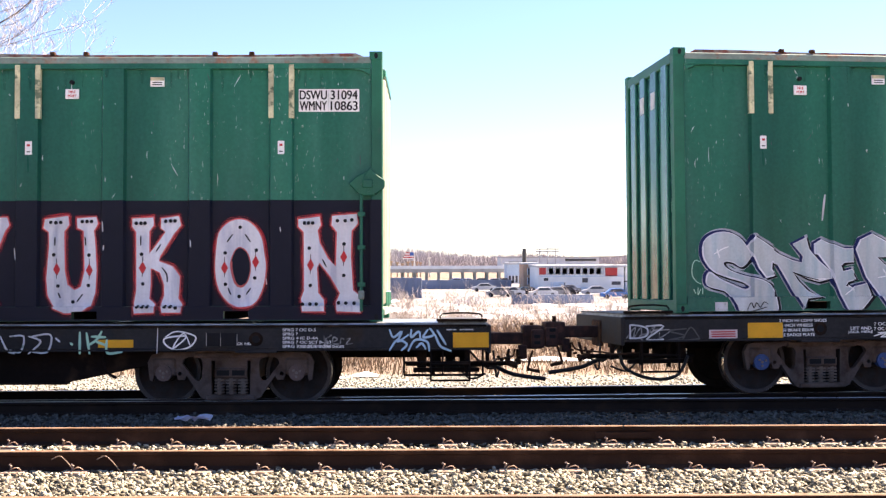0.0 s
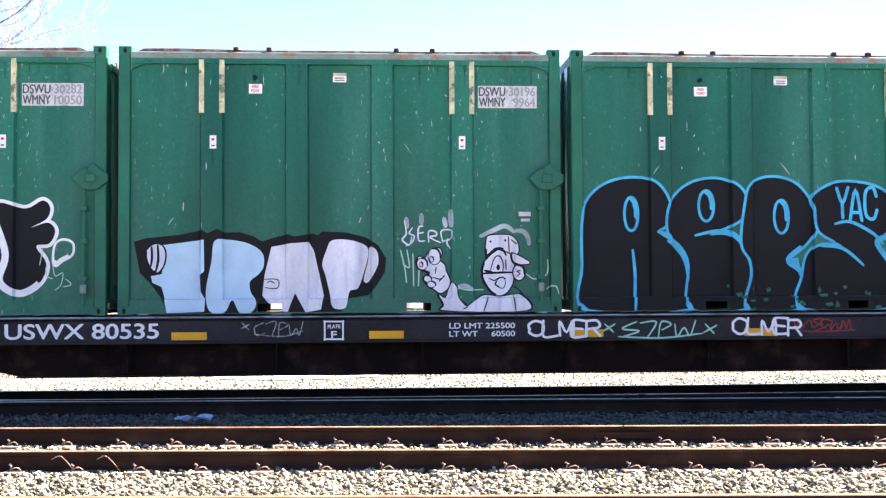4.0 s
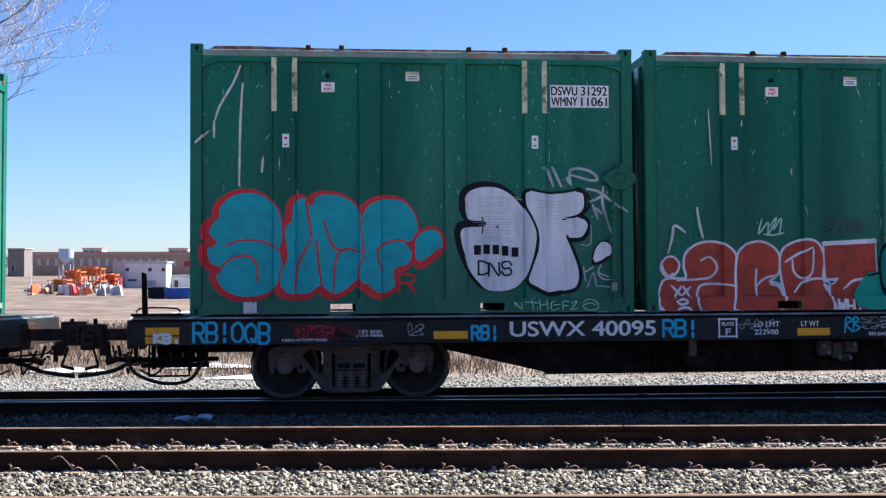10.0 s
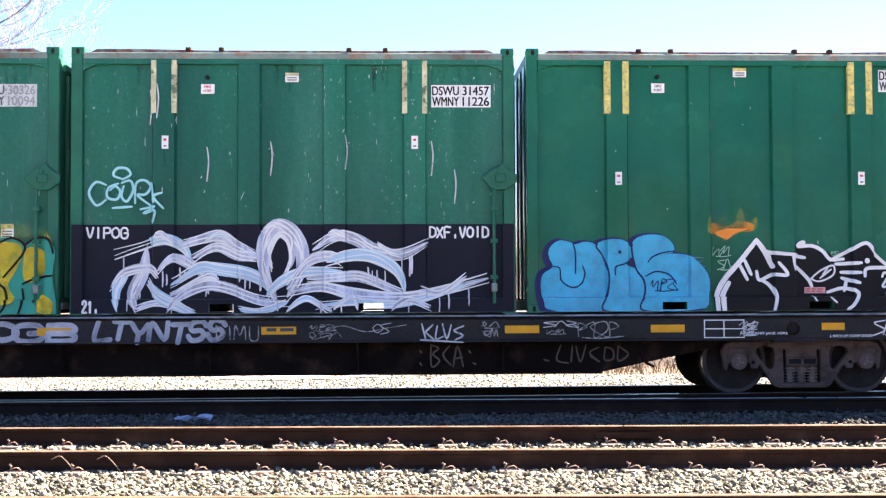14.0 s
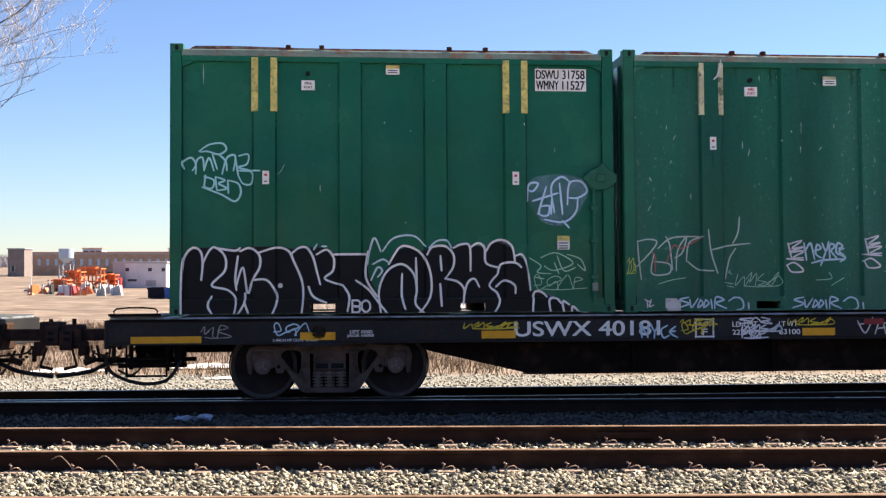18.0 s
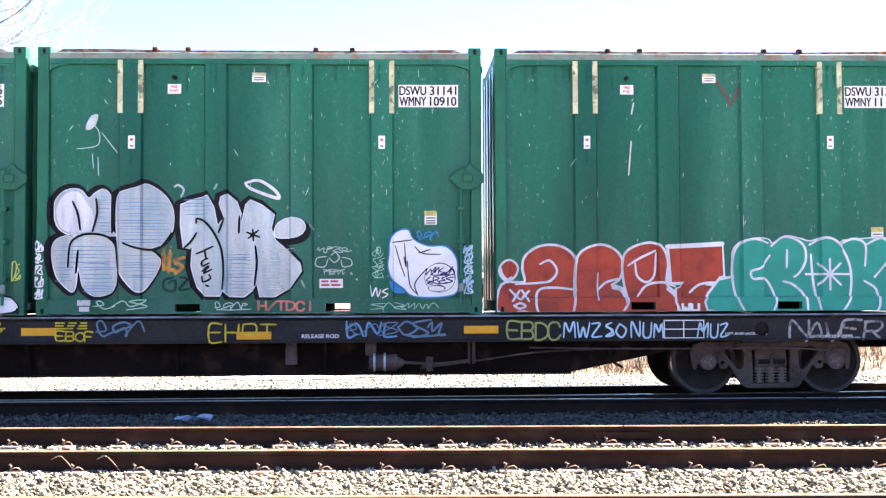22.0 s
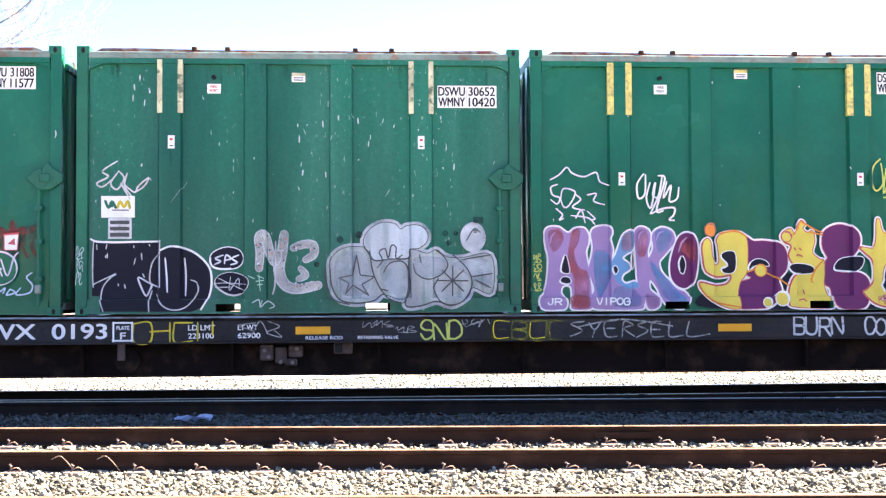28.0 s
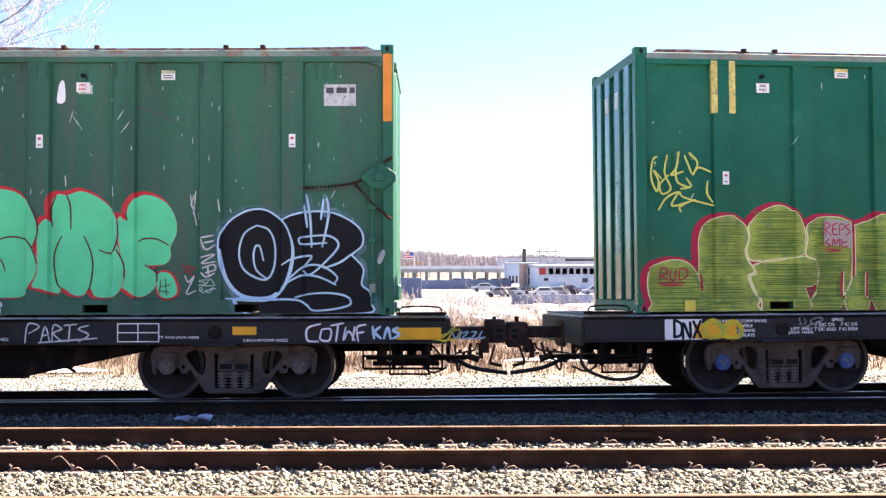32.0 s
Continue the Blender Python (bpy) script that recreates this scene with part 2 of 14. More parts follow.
def curve_points(pts, steps=5, closed=False):
    """A smooth line through the points."""
    P = [Vector(p) for p in pts]
    n, out = len(P), []
    for i in range(n if closed else n - 1):
        a, b, c, d = (P[(i - 1) % n], P[i], P[(i + 1) % n], P[(i + 2) % n]) if closed else (P[max(i - 1, 0)], P[i], P[i + 1], P[min(i + 2, n - 1)])
        for k in range(steps):
            t = k / steps
            out.append(0.5 * ((2 * b) + (c - a) * t + (2 * a - 5 * b + 4 * c - d) * t * t + (3 * b - a - 3 * c + d) * t ** 3))
    if not closed:
        out.append(P[-1])
    return out


def tube(bm, pts, r, seg=6, steps=4):
    line = curve_points(pts, steps)
    rings = []
    for i, p in enumerate(line):
        d = (line[min(i + 1, len(line) - 1)] - line[max(i - 1, 0)]).normalized()
        q = d.to_track_quat("Z", "Y").to_matrix()
        rr = r(i / (len(line) - 1)) if callable(r) else r
        rings.append([bm.verts.new(p + q @ Vector((math.cos(a) * rr, math.sin(a) * rr, 0))) for a in (2 * math.pi * k / seg for k in range(seg))])
    for a, b in zip(rings, rings[1:]):
        for k in range(seg):
            bm.faces.new((a[k], a[(k + 1) % seg], b[(k + 1) % seg], b[k]))
    bm.faces.new(rings[0][::-1])
    bm.faces.new(rings[-1])
    return bm


def mesh_from(name, verts, faces, material, smooth=False):
    me = bpy.data.meshes.new(name)
    me.from_pydata(verts, [], faces)
    me.materials.append(material)
    if smooth:
        me.shade_smooth()
    return me


def lettering(text, x0, z0, wide, high, y, colour, parent, name="lettering", label="", bold=0.035):
    """Stencilled words in the built-in font, flat on a face that looks towards -y."""
    cu = bpy.data.curves.new(name, "FONT")
    cu.body = text
    ob = new("text", cu)
    me = bpy.data.meshes.new_from_object(ob)
    bpy.data.objects.remove(ob)
    n = len(me.vertices)
    co = np.empty(n * 3)
    me.vertices.foreach_get("co", co)
    co = co.reshape(-1, 3)
    lo, hi = co.min(0), co.max(0)
    out = np.stack([x0 + (co[:, 0] - lo[0]) / (hi[0] - lo[0]) * wide, np.full(n, y), z0 + (co[:, 1] - lo[1]) / (hi[1] - lo[1]) * high], 1)
    faces = [tuple(p.vertices) for p in me.polygons]
    bpy.data.meshes.remove(me)
    shift = high * bold
    all_co, all_f = [], []
    for q, (dx, dz) in enumerate(((0, 0), (shift, 0), (-shift, 0), (0, shift * 0.6), (0, -shift * 0.6)) if bold else ((0, 0),)):
        all_f += [tuple(v + n * q for v in f) for f in faces]
        all_co += (out + np.array([dx, -0.0002 * q, dz])).tolist()
    me = bpy.data.meshes.new(name)
    me.from_pydata(all_co, [], all_f)
    me.materials.clear()
    me.materials.append(colour)
    me.name = name
    o = new(name, me)
    o.parent = parent
    if label:
        o["label"] = label
    return o


# ---- the line of the train's track, a long curve with the far side as its inside ----
Y0, SLOPE, BEND, LEAN = 17.185, 0.0593, 0.00402, 0.0288


def line_y(x):
    e = max(-32.0, min(32.0, x))
    return Y0 + SLOPE * e + BEND * e * e / 2 + (x - e) * (SLOPE + BEND * e)


def line_x(s):
    x = s
    for _ in range(6):
        e = max(-32.0, min(32.0, x))
        a = e + (SLOPE ** 2 * e + SLOPE * BEND * e * e + BEND ** 2 * e ** 3 / 3) / 2 + (x - e) * math.sqrt(1 + (SLOPE + BEND * e) ** 2)
        x -= a - s
    return x


BOGIE = 10.06


def on_track(s):
    """The pose of a car whose middle has come to s along the track."""
    a, b = line_x(s - BOGIE), line_x(s + BOGIE)
    ya, yb = line_y(a), line_y(b)
    return pose((a + b) / 2, (ya + yb) / 2, 0, 0, 0, math.degrees(math.atan2(yb - ya, b - a))) @ pose(0, 0, 0, -math.degrees(LEAN))


def ground_z(x, y):
    q = y - line_y(x)
    if q < -1.4:
        z = -0.05 if y < 13.0 else -0.05 - 0.14 * min(1, (y - 13.0) / 1.8)
    else:
        z = -0.19
    if q > 1.8:
        z = -0.19 - 0.12 * min(1, (q - 1.8) / 2.5)
    if q > 17:
        u = min(1, (q - 17) / 40)
        z = -0.31 - 3.7 * u * u * (3 - 2 * u)
    return z


TIE_STEP = 0.571

# ---- ground ----
GROUND = mat("dirt_and_dry_grass", (0.15, 0.11, 0.08), 0.95, 0, 0.3, 0.12, 3.0, 0.6, (0.235, 0.185, 0.143), (0.45, 0.65))
xs_g = [-3000, -1200, -500, -250, -160, -110] + [-80 + 4 * i for i in range(41)] + [110, 160, 250, 500, 1200, 3000]
ys_g = [-3000, -1000, -300, -80, -20, 0, 5, 8, 10, 12, 13] + [13.5 + 0.6 * i for i in range(20)] + [26 + 3 * i for i in range(26)] + [115, 160, 230, 330, 480, 700, 1100, 1800, 3000, 4500]
me = mesh_from("ground", [(x, y, ground_z(x, y)) for y in ys_g for x in xs_g],
               [(j * len(xs_g) + i, j * len(xs_g) + i + 1, (j + 1) * len(xs_g) + i + 1, (j + 1) * len(xs_g) + i) for j in range(len(ys_g) - 1) for i in range(len(xs_g) - 1)], GROUND, True)
tagged(new("ground", me), "bare brown dirt with dry grass beside the railway", "ground", kind="structure")


# unseen ground, made pale to bounce sunlight onto the train's near side
BED = mat("gravel_yard", (0.5, 0.47, 0.41), 0.95, 0, 0.25, 1.5, 40, 0.3, (0.42, 0.39, 0.33), (0.45, 0.6))
bx = [-70, -20, 0, 20, 70]
by = [-30, -10, 0, 4, 8.3]
tagged(new("gravel_yard", mesh_from("gravel_yard", [(x, y, ground_z(x, y) + 0.02) for y in by for x in bx], [(j * 5 + i, j * 5 + i + 1, j * 5 + i + 6, j * 5 + i + 5) for j in range(4) for i in range(4)], BED)), "unseen pale ground added to bounce sunlight onto the train", "gravel", kind="structure")


STRIP = mat("gravel_strip", (0.215, 0.203, 0.178), 0.95, 0, 0.3, 3, 60, 0.5, (0.17, 0.162, 0.143), (0.5, 0.65), spec=0.05)
sx_ = [-40 + 4 * i for i in range(21)]
sy_ = [18.6, 19.4, 20.2, 21.0, 21.6, 22.2, 22.7]
tagged(new("gravel_strip", mesh_from("gravel_strip", [(x, y + 0.25 * math.sin(x * 1.3) * (j == 6), ground_z(x, y) + 0.008) for j, y in enumerate(sy_) for x in sx_], [(j * 21 + i, j * 21 + i + 1, j * 21 + i + 22, j * 21 + i + 21) for j in range(6) for i in range(20)], STRIP)), "pale packed gravel strip along the track", "gravel", kind="structure")
# dark sheet under the stones paints the shade in their gaps
GAP_SHADE = mat("dark_ballast_fines", (0.06, 0.053, 0.044), 0.95, 0, 0.3, 4, 60, 0.5, (0.1, 0.09, 0.075), (0.5, 0.7), spec=0.05)
fy = [8.35, 10.0, 11.5, 13.0]
tagged(new("ballast_bed", mesh_from("ballast_bed", [(x, y, ground_z(x, y) + 0.012) for y in fy for x in bx], [(j * 5 + i, j * 5 + i + 1, j * 5 + i + 6, j * 5 + i + 5) for j in range(3) for i in range(4)], GAP_SHADE)), "dark sheet for the shade between the loose ballast stones", "ground", kind="structure")


# ---- stones ----
def stones(name, rows, material, label, seed=3):
    """Crushed stone: rows of x0, x1, y0, y1, count, size; each stone an uneven lump."""
    rng = np.random.default_rng(seed)
    bm = bmesh.new()
    bmesh.ops.create_cube(bm, size=1.5)
    bm.edges.ensure_lookup_table()
    bmesh.ops.bevel(bm, geom=[bm.edges[0], bm.edges[5], bm.edges[8]], offset=0.45, segments=1, affect="EDGES")
    bmesh.ops.triangulate(bm, faces=bm.faces[:])
    bm.verts.index_update()
    bv = np.array([v.co for v in bm.verts])
    bf = np.array([[v.index for v in f.verts] for f in bm.faces])
    low = np.array([(1, 0, 0), (-1, 0, 0), (0, 1, 0), (0, -1, 0), (0, 0, 1), (0, 0, -1)], float)
    lf = np.array([(0, 2, 4), (2, 1, 4), (1, 3, 4), (3, 0, 4), (2, 0, 5), (1, 2, 5), (3, 1, 5), (0, 3, 5)])
    bm.free()
    V, F, at = [], [], 0
    for x0, x1, y0, y1, count, size, fineness in rows:
        b, f = (bv, bf) if fineness else (low, lf)
        for _ in range(count):
            x, y = rng.uniform(x0, x1), rng.uniform(y0, y1)
            s = size * rng.uniform(0.55, 1.25)
            v = b * rng.uniform(0.66, 1.2, (len(b), 1)) * np.array([rng.uniform(0.95, 1.5), rng.uniform(0.55, 0.9), rng.uniform(0.36, 0.66)]) * s
            q = np.array(Euler((rng.normal(0, 0.45), rng.normal(0, 0.45), rng.uniform(-3, 3))).to_matrix())
            V.append(v @ q.T + np.array([x, y, ground_z(x, y) + rng.uniform(-0.3, 1.3) * size]))
            F.append(f + at)
            at += len(b)
    V, F = np.concatenate(V), np.concatenate(F)
    me = bpy.data.meshes.new(name)
    me.vertices.add(len(V))
    me.vertices.foreach_set("co", V.ravel())
    me.loops.add(F.size)
    me.loops.foreach_set("vertex_index", F.ravel())
    me.polygons.add(len(F))
    me.polygons.foreach_set("loop_start", np.arange(0, F.size, 3))
    me.materials.append(material)
    me.update(calc_edges=True)
    return tagged(new(name, me), label, "gravel", kind="stuff")


stones("ballast", [(-6, 6, 9.3, 11.0, 17000, 0.029, 1), (-6.2, 6.2, 11.0, 12.75, 8500, 0.03, 1), (-6.5, 6.5, 9.0, 9.3, 900, 0.034, 0),
                   (-40, -6, 6.5, 13, 4500, 0.05, 0), (6, 40, 6.5, 13, 4500, 0.05, 0), (-6, 6, 6.0, 9.0, 2500, 0.04, 0)], STONE, "pale grey crushed stone ballast between the rails")
stones("shaded_ballast", [(-6.5, 6.5, 12.75, 15.9, 13000, 0.033, 1), (-7, 7, 15.9, 19.2, 6000, 0.035, 0)], STONE_DARK, "crushed stone ballast coloured dark for the train's shadow", 5)
stones("far_gravel", [(-12, 12, 19.2, 22.6, 7000, 0.035, 0), (-30, -12, 17, 25, 2500, 0.05, 0), (12, 30, 19.6, 28, 2500, 0.05, 0)],
       mat("pale_gravel", (0.31, 0.298, 0.27), 0.9, 0, 0.2, 20, 120, 0.3, rand=0.35, island=True), "pale gravel strip behind the train", 7)


# ---- tracks ----
RAIL_SHAPE = [(-0.07,-0.18), (0.07,-0.18), (0.07,-0.168), (0.012,-0.145), (0.009,-0.05), (0.035,-0.038), (0.036,-0.006), (0.03,0.0), (-0.03,0.0), (-0.036,-0.006), (-0.035,-0.038), (-0.009,-0.05), (-0.012,-0.145), (-0.07,-0.168)]


def rail(parent, ys, x0, x1, z, step=None, skins=None):
    """One rail along y = ys(x), its head's top at z."""
    bm = bmesh.new()
    n = max(1, round((x1 - x0) / step)) if step else 1
    rings = []
    for i in range(n + 1):
        x = x0 + (x1 - x0) * i / n
        rings.append([bm.verts.new((x, ys(x) + a, z + b)) for a, b in RAIL_SHAPE])
    for a, b in zip(rings, rings[1:]):
        for k in range(len(RAIL_SHAPE)):
            f = bm.faces.new((a[k], b[k], b[(k + 1) % len(RAIL_SHAPE)], a[(k + 1) % len(RAIL_SHAPE)]))
            f.material_index = 1 if k in (6, 7, 8) else 0
    for r in (rings[0], rings[-1]):
        bm.faces.new(r)
    bmesh.ops.recalc_face_normals(bm, faces=bm.faces[:])
    return part("rail", bm, skins or [RAIL_RUST, RAIL_TOP], parent)


def spike_mesh():
    """A cut spike and the end of its tie plate's lip, seen beside the rail's foot."""
    bm = bmesh.new()
    box(bm, -0.10, 0.10, -0.21, -0.07, -0.012, 0.006)
    bmesh.ops.create_cone(bm, cap_ends=True, segments=8, radius1=0.007, radius2=0.01, depth=0.06, matrix=Matrix.Translation((-0.045, -0.1, 0.032)) @ Euler((0.3, 0.35, 0)).to_matrix().to_4x4())
    bmesh.ops.create_cone(bm, cap_ends=True, segments=8, radius1=0.013, radius2=0.009, depth=0.012, matrix=Matrix.Translation((-0.053, -0.093, 0.064)) @ Euler((0.3, 0.35, 0)).to_matrix().to_4x4())
    tube(bm, [(-0.04, -0.11, 0.016), (-0.005, -0.15, 0.04), (0.035, -0.155, 0.046), (0.06, -0.13, 0.02)], 0.0055, 5, 3)
    return bm


def track(name, label, ya, z, x0, x1, near0, near1, first, step=None, spikes=False, lean=0.0, skins=None):
    t = tagged(thing(name), label, "railway track", kind="structure")
    rail(t, lambda x: ya(x), x0, x1, z + lean, step, skins)
    rail(t, lambda x: ya(x) + 1.505, x0, x1, z - lean, step, skins)
    tb = bmesh.new()
    bevelled(box(tb, -0.115, 0.115, -1.3, 1.3, -0.17, 0.0), 0.012)
    tie = None
    rest = bmesh.new()
    i0 = int((x0 - first) / TIE_STEP)
    for i in range(i0, int((x1 - first) / TIE_STEP)):
        x = first + i * TIE_STEP
        y, zz = ya(x) + 0.7525, z - 0.192
        if near0 < x < near1:
            if tie is None:
                tie = part("tie", tb, TIE, t)
                tie.matrix_basis = pose(x, y, zz)
            else:
                share(tie, x, y, zz, t)
        else:
            box(rest, x - 0.115, x + 0.115, y - 1.3, y + 1.3, zz - 0.17, zz)
    tagged(part("far_ties", rest, TIE, t), kind="stuff")
    if spikes:
        sp = None
        for i in range(int((-7 - first) / TIE_STEP), int((7 - first) / TIE_STEP)):
            x = first + i * TIE_STEP
            for dy in (0.0, 1.505):
                if sp is None:
                    sp = part("spike", spike_mesh(), SPIKE, t)
                    sp.matrix_basis = pose(x, ya(x) + dy, z - 0.175)
                else:
                    share(sp, x, ya(x) + dy, z - 0.175, t)
    return t


track("track_main", "rusty railway track with pale worn rail heads on ballast", lambda x: 11.006 + 0.00486 * x, 0.163, -60, 60, -8, 8, 0.045, spikes=True)
track("track_front", "rusty railway track nearest to the viewer", lambda x: 7.365 + 0.00486 * x, 0.163, -60, 60, -6, 6, 0.2)
track("track_train", "curving railway track under the train", lambda x: line_y(x) - 0.7525, 0.0, -150, 150, -9, 9, 0.1, 1.5, lean=0.022, skins=[RAIL_DARK, RAIL_BRIGHT])
main = bpy.data.objects["track_main"]
for dy in (1.505,):
    x = (1102 - 784) * 12.5 / 2084
    part("joint_bar", bevelled(boxes((x - 0.3, x + 0.3, 11.006 + dy - 0.03, 11.006 + dy - 0.012, 0.03, 0.1)), 0.004), RAIL_RUST, main)
    part("joint_gap", boxes((x - 0.006, x + 0.006, 11.006 + dy - 0.0385, 11.006 + dy + 0.0385, 0.12, 0.1645)), BLACK, main)
t1 = tagged(thing("track_straight"), "straight rails that part from the train's track", "railway track", kind="structure")
rail(t1, lambda x: 16.07 + 0.02 * x, -9.5, 60, 0.02, None, [RAIL_DARK, RAIL_BRIGHT])
rail(t1, lambda x: 17.58 + 0.02 * x, 12.0, 60, 0.0, None, [RAIL_DARK, RAIL_BRIGHT])

# ---- containers ----
LONG, HALF, TALL = 6.058, 1.219, 3.668
RIBS = (-1.775, -0.617, 0.552, 1.654)
DEEP = 0.07


def skin(x):
    """How far the side's face lies behind its ribs at x."""
    d = min(abs(x - r) for r in RIBS)
    if abs(x) > 2.86:
        return 0.0
    return DEEP * min(1.0, max(0.0, (d - 0.142) / 0.026))


def breaks():
    return [r + s for r in RIBS for s in (-0.168, -0.142, 0.142, 0.168)] + [-2.861, -2.859, 2.859, 2.861]


def ribbed_side(sign, z0, z1):
    """The long side: sunk panels between broad ribs with sloping flanks."""
    bm = bmesh.new()
    xs = sorted([-2.87, 2.87] + [r + s for r in RIBS for s in (-0.168, -0.142, 0.142, 0.168)])
    outer, inner = [], []
    for x in xs:
        y = sign * (HALF - 0.004 - skin(x if abs(x) < 2.86 else 2.8))
        outer.append([bm.verts.new((x, y, z)) for z in (z0, z1)])
        inner.append([bm.verts.new((x, sign * (HALF - 0.09), z)) for z in (z0, z1)])
    for a in (outer, inner):
        for p, q in zip(a, a[1:]):
            bm.faces.new((p[0], q[0], q[1], p[1]))
    for k in (0, 1):
        for (p, q), (r, s) in zip(zip(outer, outer[1:]), zip(inner, inner[1:])):
            bm.faces.new((p[k], q[k], s[k], r[k]))
    for k in (0, -1):
        bm.faces.new((outer[k][0], outer[k][1], inner[k][1], inner[k][0]))
    bmesh.ops.recalc_face_normals(bm, faces=bm.faces[:])
    return bm


def casting():
    bm = bevelled(boxes((-0.089, 0.089, -0.081, 0.081, -0.059, 0.059)), 0.008)
    return bm


RED = paint("red_paint", (0.55, 0.03, 0.035))


def stickers(c, z):
    for x in (RIBS[0] + 0.02, RIBS[3] - 0.0):
        s = part("hazard_sticker", boxes((x - 0.045, x + 0.045, -HALF - 0.004, -HALF + 0.01, z - 0.09, z + 0.09)), WHITE, c)
        part("sticker_mark", boxes((x - 0.02, x + 0.02, -HALF - 0.006, -HALF - 0.003, z + 0.02, z + 0.05)), RED, s)
        part("sticker_mark", boxes((x - 0.022, x + 0.022, -HALF - 0.006, -HALF - 0.003, z - 0.06, z - 0.045)), BLACK, s)


def container_base(body, tape, worn=0.0):
    c = thing("waste_container")
    part("side_panel", ribbed_side(-1, 0.2, TALL - 0.16), body, c)
    part("side_panel", ribbed_side(1, 0.2, TALL - 0.16), body, c)
    # bottom rails with open fork pockets
    for sg in (-1, 1):
        bm = bmesh.new()
        y0, y1 = sorted((sg * HALF, sg * (HALF - 0.12)))
        prism(bm, [(-2.87,0.02), (2.87,0.02), (2.87,0.215), (-2.87,0.215)], y0, y1, [[(a, 0.045), (b, 0.045), (b, 0.15), (a, 0.15)] for a, b in ((-1.16,-0.82), (0.88,1.22))])
        part("bottom_rail", bm, body, c)
    for sg in (-1, 1):
        y0, y1 = sorted((sg * (HALF + 0.001), sg * (HALF - 0.1)))
        part("header_beam", bevelled(boxes((-2.87, 2.87, y0, y1, TALL - 0.235, TALL - 0.155)), 0.006), body, c)
        for sx in (-1, 1):
            bm = bmesh.new()
            prism(bm, [(sx * 2.868, TALL - 0.236), (sx * 2.868, TALL - 0.33), (sx * 2.84, TALL - 0.3), (sx * 2.72, TALL - 0.25), (sx * 2.6, TALL - 0.236)], *sorted((sg * (HALF - 0.012), sg * (HALF - 0.085))))
            part("corner_gusset", bm, body, c)
        y0, y1 = sorted((sg * (HALF + 0.002), sg * (HALF - 0.1)))
        part("top_rail", bevelled(boxes((-2.87, 2.87, y0, y1, TALL - 0.17, TALL - 0.07)), 0.012), EDGE, c)
    for i, sx in enumerate((-1, 1)):
        for sg in (-1, 1):
            xa, xb = sorted((sx * 3.029, sx * 2.875))
            y0, y1 = sorted((sg * HALF, sg * (HALF - 0.15)))
            part("corner_post", bevelled(boxes((xa, xb, y0, y1, 0.11, TALL - 0.11)), 0.012), GREEN_DARK if body is not GREEN_NEW else body, c)
            for z in (0.059, TALL - 0.059):
                k = part("corner_casting", casting(), GREEN_DARK, c)
                k.matrix_basis = pose(sx * (3.029 - 0.089), sg * (HALF - 0.08), z)
                hole = bmesh.new()
                bmesh.ops.create_cone(hole, cap_ends=True, segments=14, radius1=0.032, radius2=0.032, depth=0.02, matrix=Matrix.Translation((0, sg * 0.074, 0)) @ Euler((radians(90), 0, 0)).to_matrix().to_4x4() @ Matrix.Diagonal((0.8, 1.25, 1, 1)))
                h = part("lock_hole", hole, BLACK, k)
    # floor, ends
    for xa, xb in ((-2.9, -1.16), (-0.82, 0.88), (1.22, 2.9)):
        part("floor_pan", boxes((xa, xb, -1.1, 1.1, 0.02, 0.14)), UNDER, c)
    bm = boxes((-2.985, -2.93, -1.08, 1.08, 0.06, TALL - 0.1))
    part("front_wall", bm, END_GREEN, c)
    for y in (-0.75, -0.25, 0.3, 0.8):
        part("end_rib", bevelled(boxes((-3.028, -2.98, y - 0.13, y + 0.13, 0.18, TALL - 0.16)), 0.014), END_GREEN, c)
    for z0, z1 in ((0.03, 0.18), (TALL - 0.2, TALL - 0.05)):
        part("end_beam", bevelled(boxes((-3.026, -2.93, -1.07, 1.07, z0, z1)), 0.01), GREEN_DARK, c)
    # tailgate with deep ribs, hinges on top, latches below
    gate = part("tailgate", boxes((2.9, 3.01, -1.07, 1.07, 0.12, TALL - 0.12)), GATE_GREEN, c)
    part("gate_header", bevelled(boxes((2.96, 3.065, -0.98, 1.07, TALL - 0.3, TALL - 0.2)), 0.012), body, gate)
    for y in (-0.72, -0.2, 0.32, 0.84):
        part("gate_rib", bevelled(boxes((2.99, 3.052, y - 0.12, y + 0.12, 0.22, TALL - 0.302)), 0.03), GATE_GREEN, gate)
        part("gate_hinge", bevelled(boxes((2.93, 3.03, y + 0.2, y + 0.31, TALL - 0.198, TALL - 0.09)), 0.035, 2), CAST, gate)
    for y in (-0.7, -0.1, 0.5):
        part("gate_latch", bevelled(boxes((2.99, 3.075, y - 0.09, y + 0.09, 0.2, 0.42)), 0.02), GREEN_DARK, gate)
    part("gate_sill", bevelled(boxes((2.95, 3.05, -1.05, 1.05, 0.08, 0.17)), 0.01), EDGE, c)
    # lid: a low rust-red sheet with a bowed edge
    bm = bmesh.new()
    prism(bm, [(-2.82, TALL - 0.085), (-2.7, TALL - 0.02), (-2.2, TALL - 0.015), (-1.2, TALL - 0.035), (1.4, TALL - 0.035), (2.2, TALL - 0.022), (2.66, TALL - 0.015), (2.82, TALL - 0.085)], -HALF + 0.05, HALF - 0.05)
    part("lid", bm, LID_RED, c)
    for x in (-1.45, -1.0, 0.75, 1.25):
        part("lid_clip", bevelled(boxes((x - 0.035, x + 0.035, -HALF + 0.02, -HALF + 0.1, TALL - 0.05, TALL + 0.006)), 0.01), RUST, c)
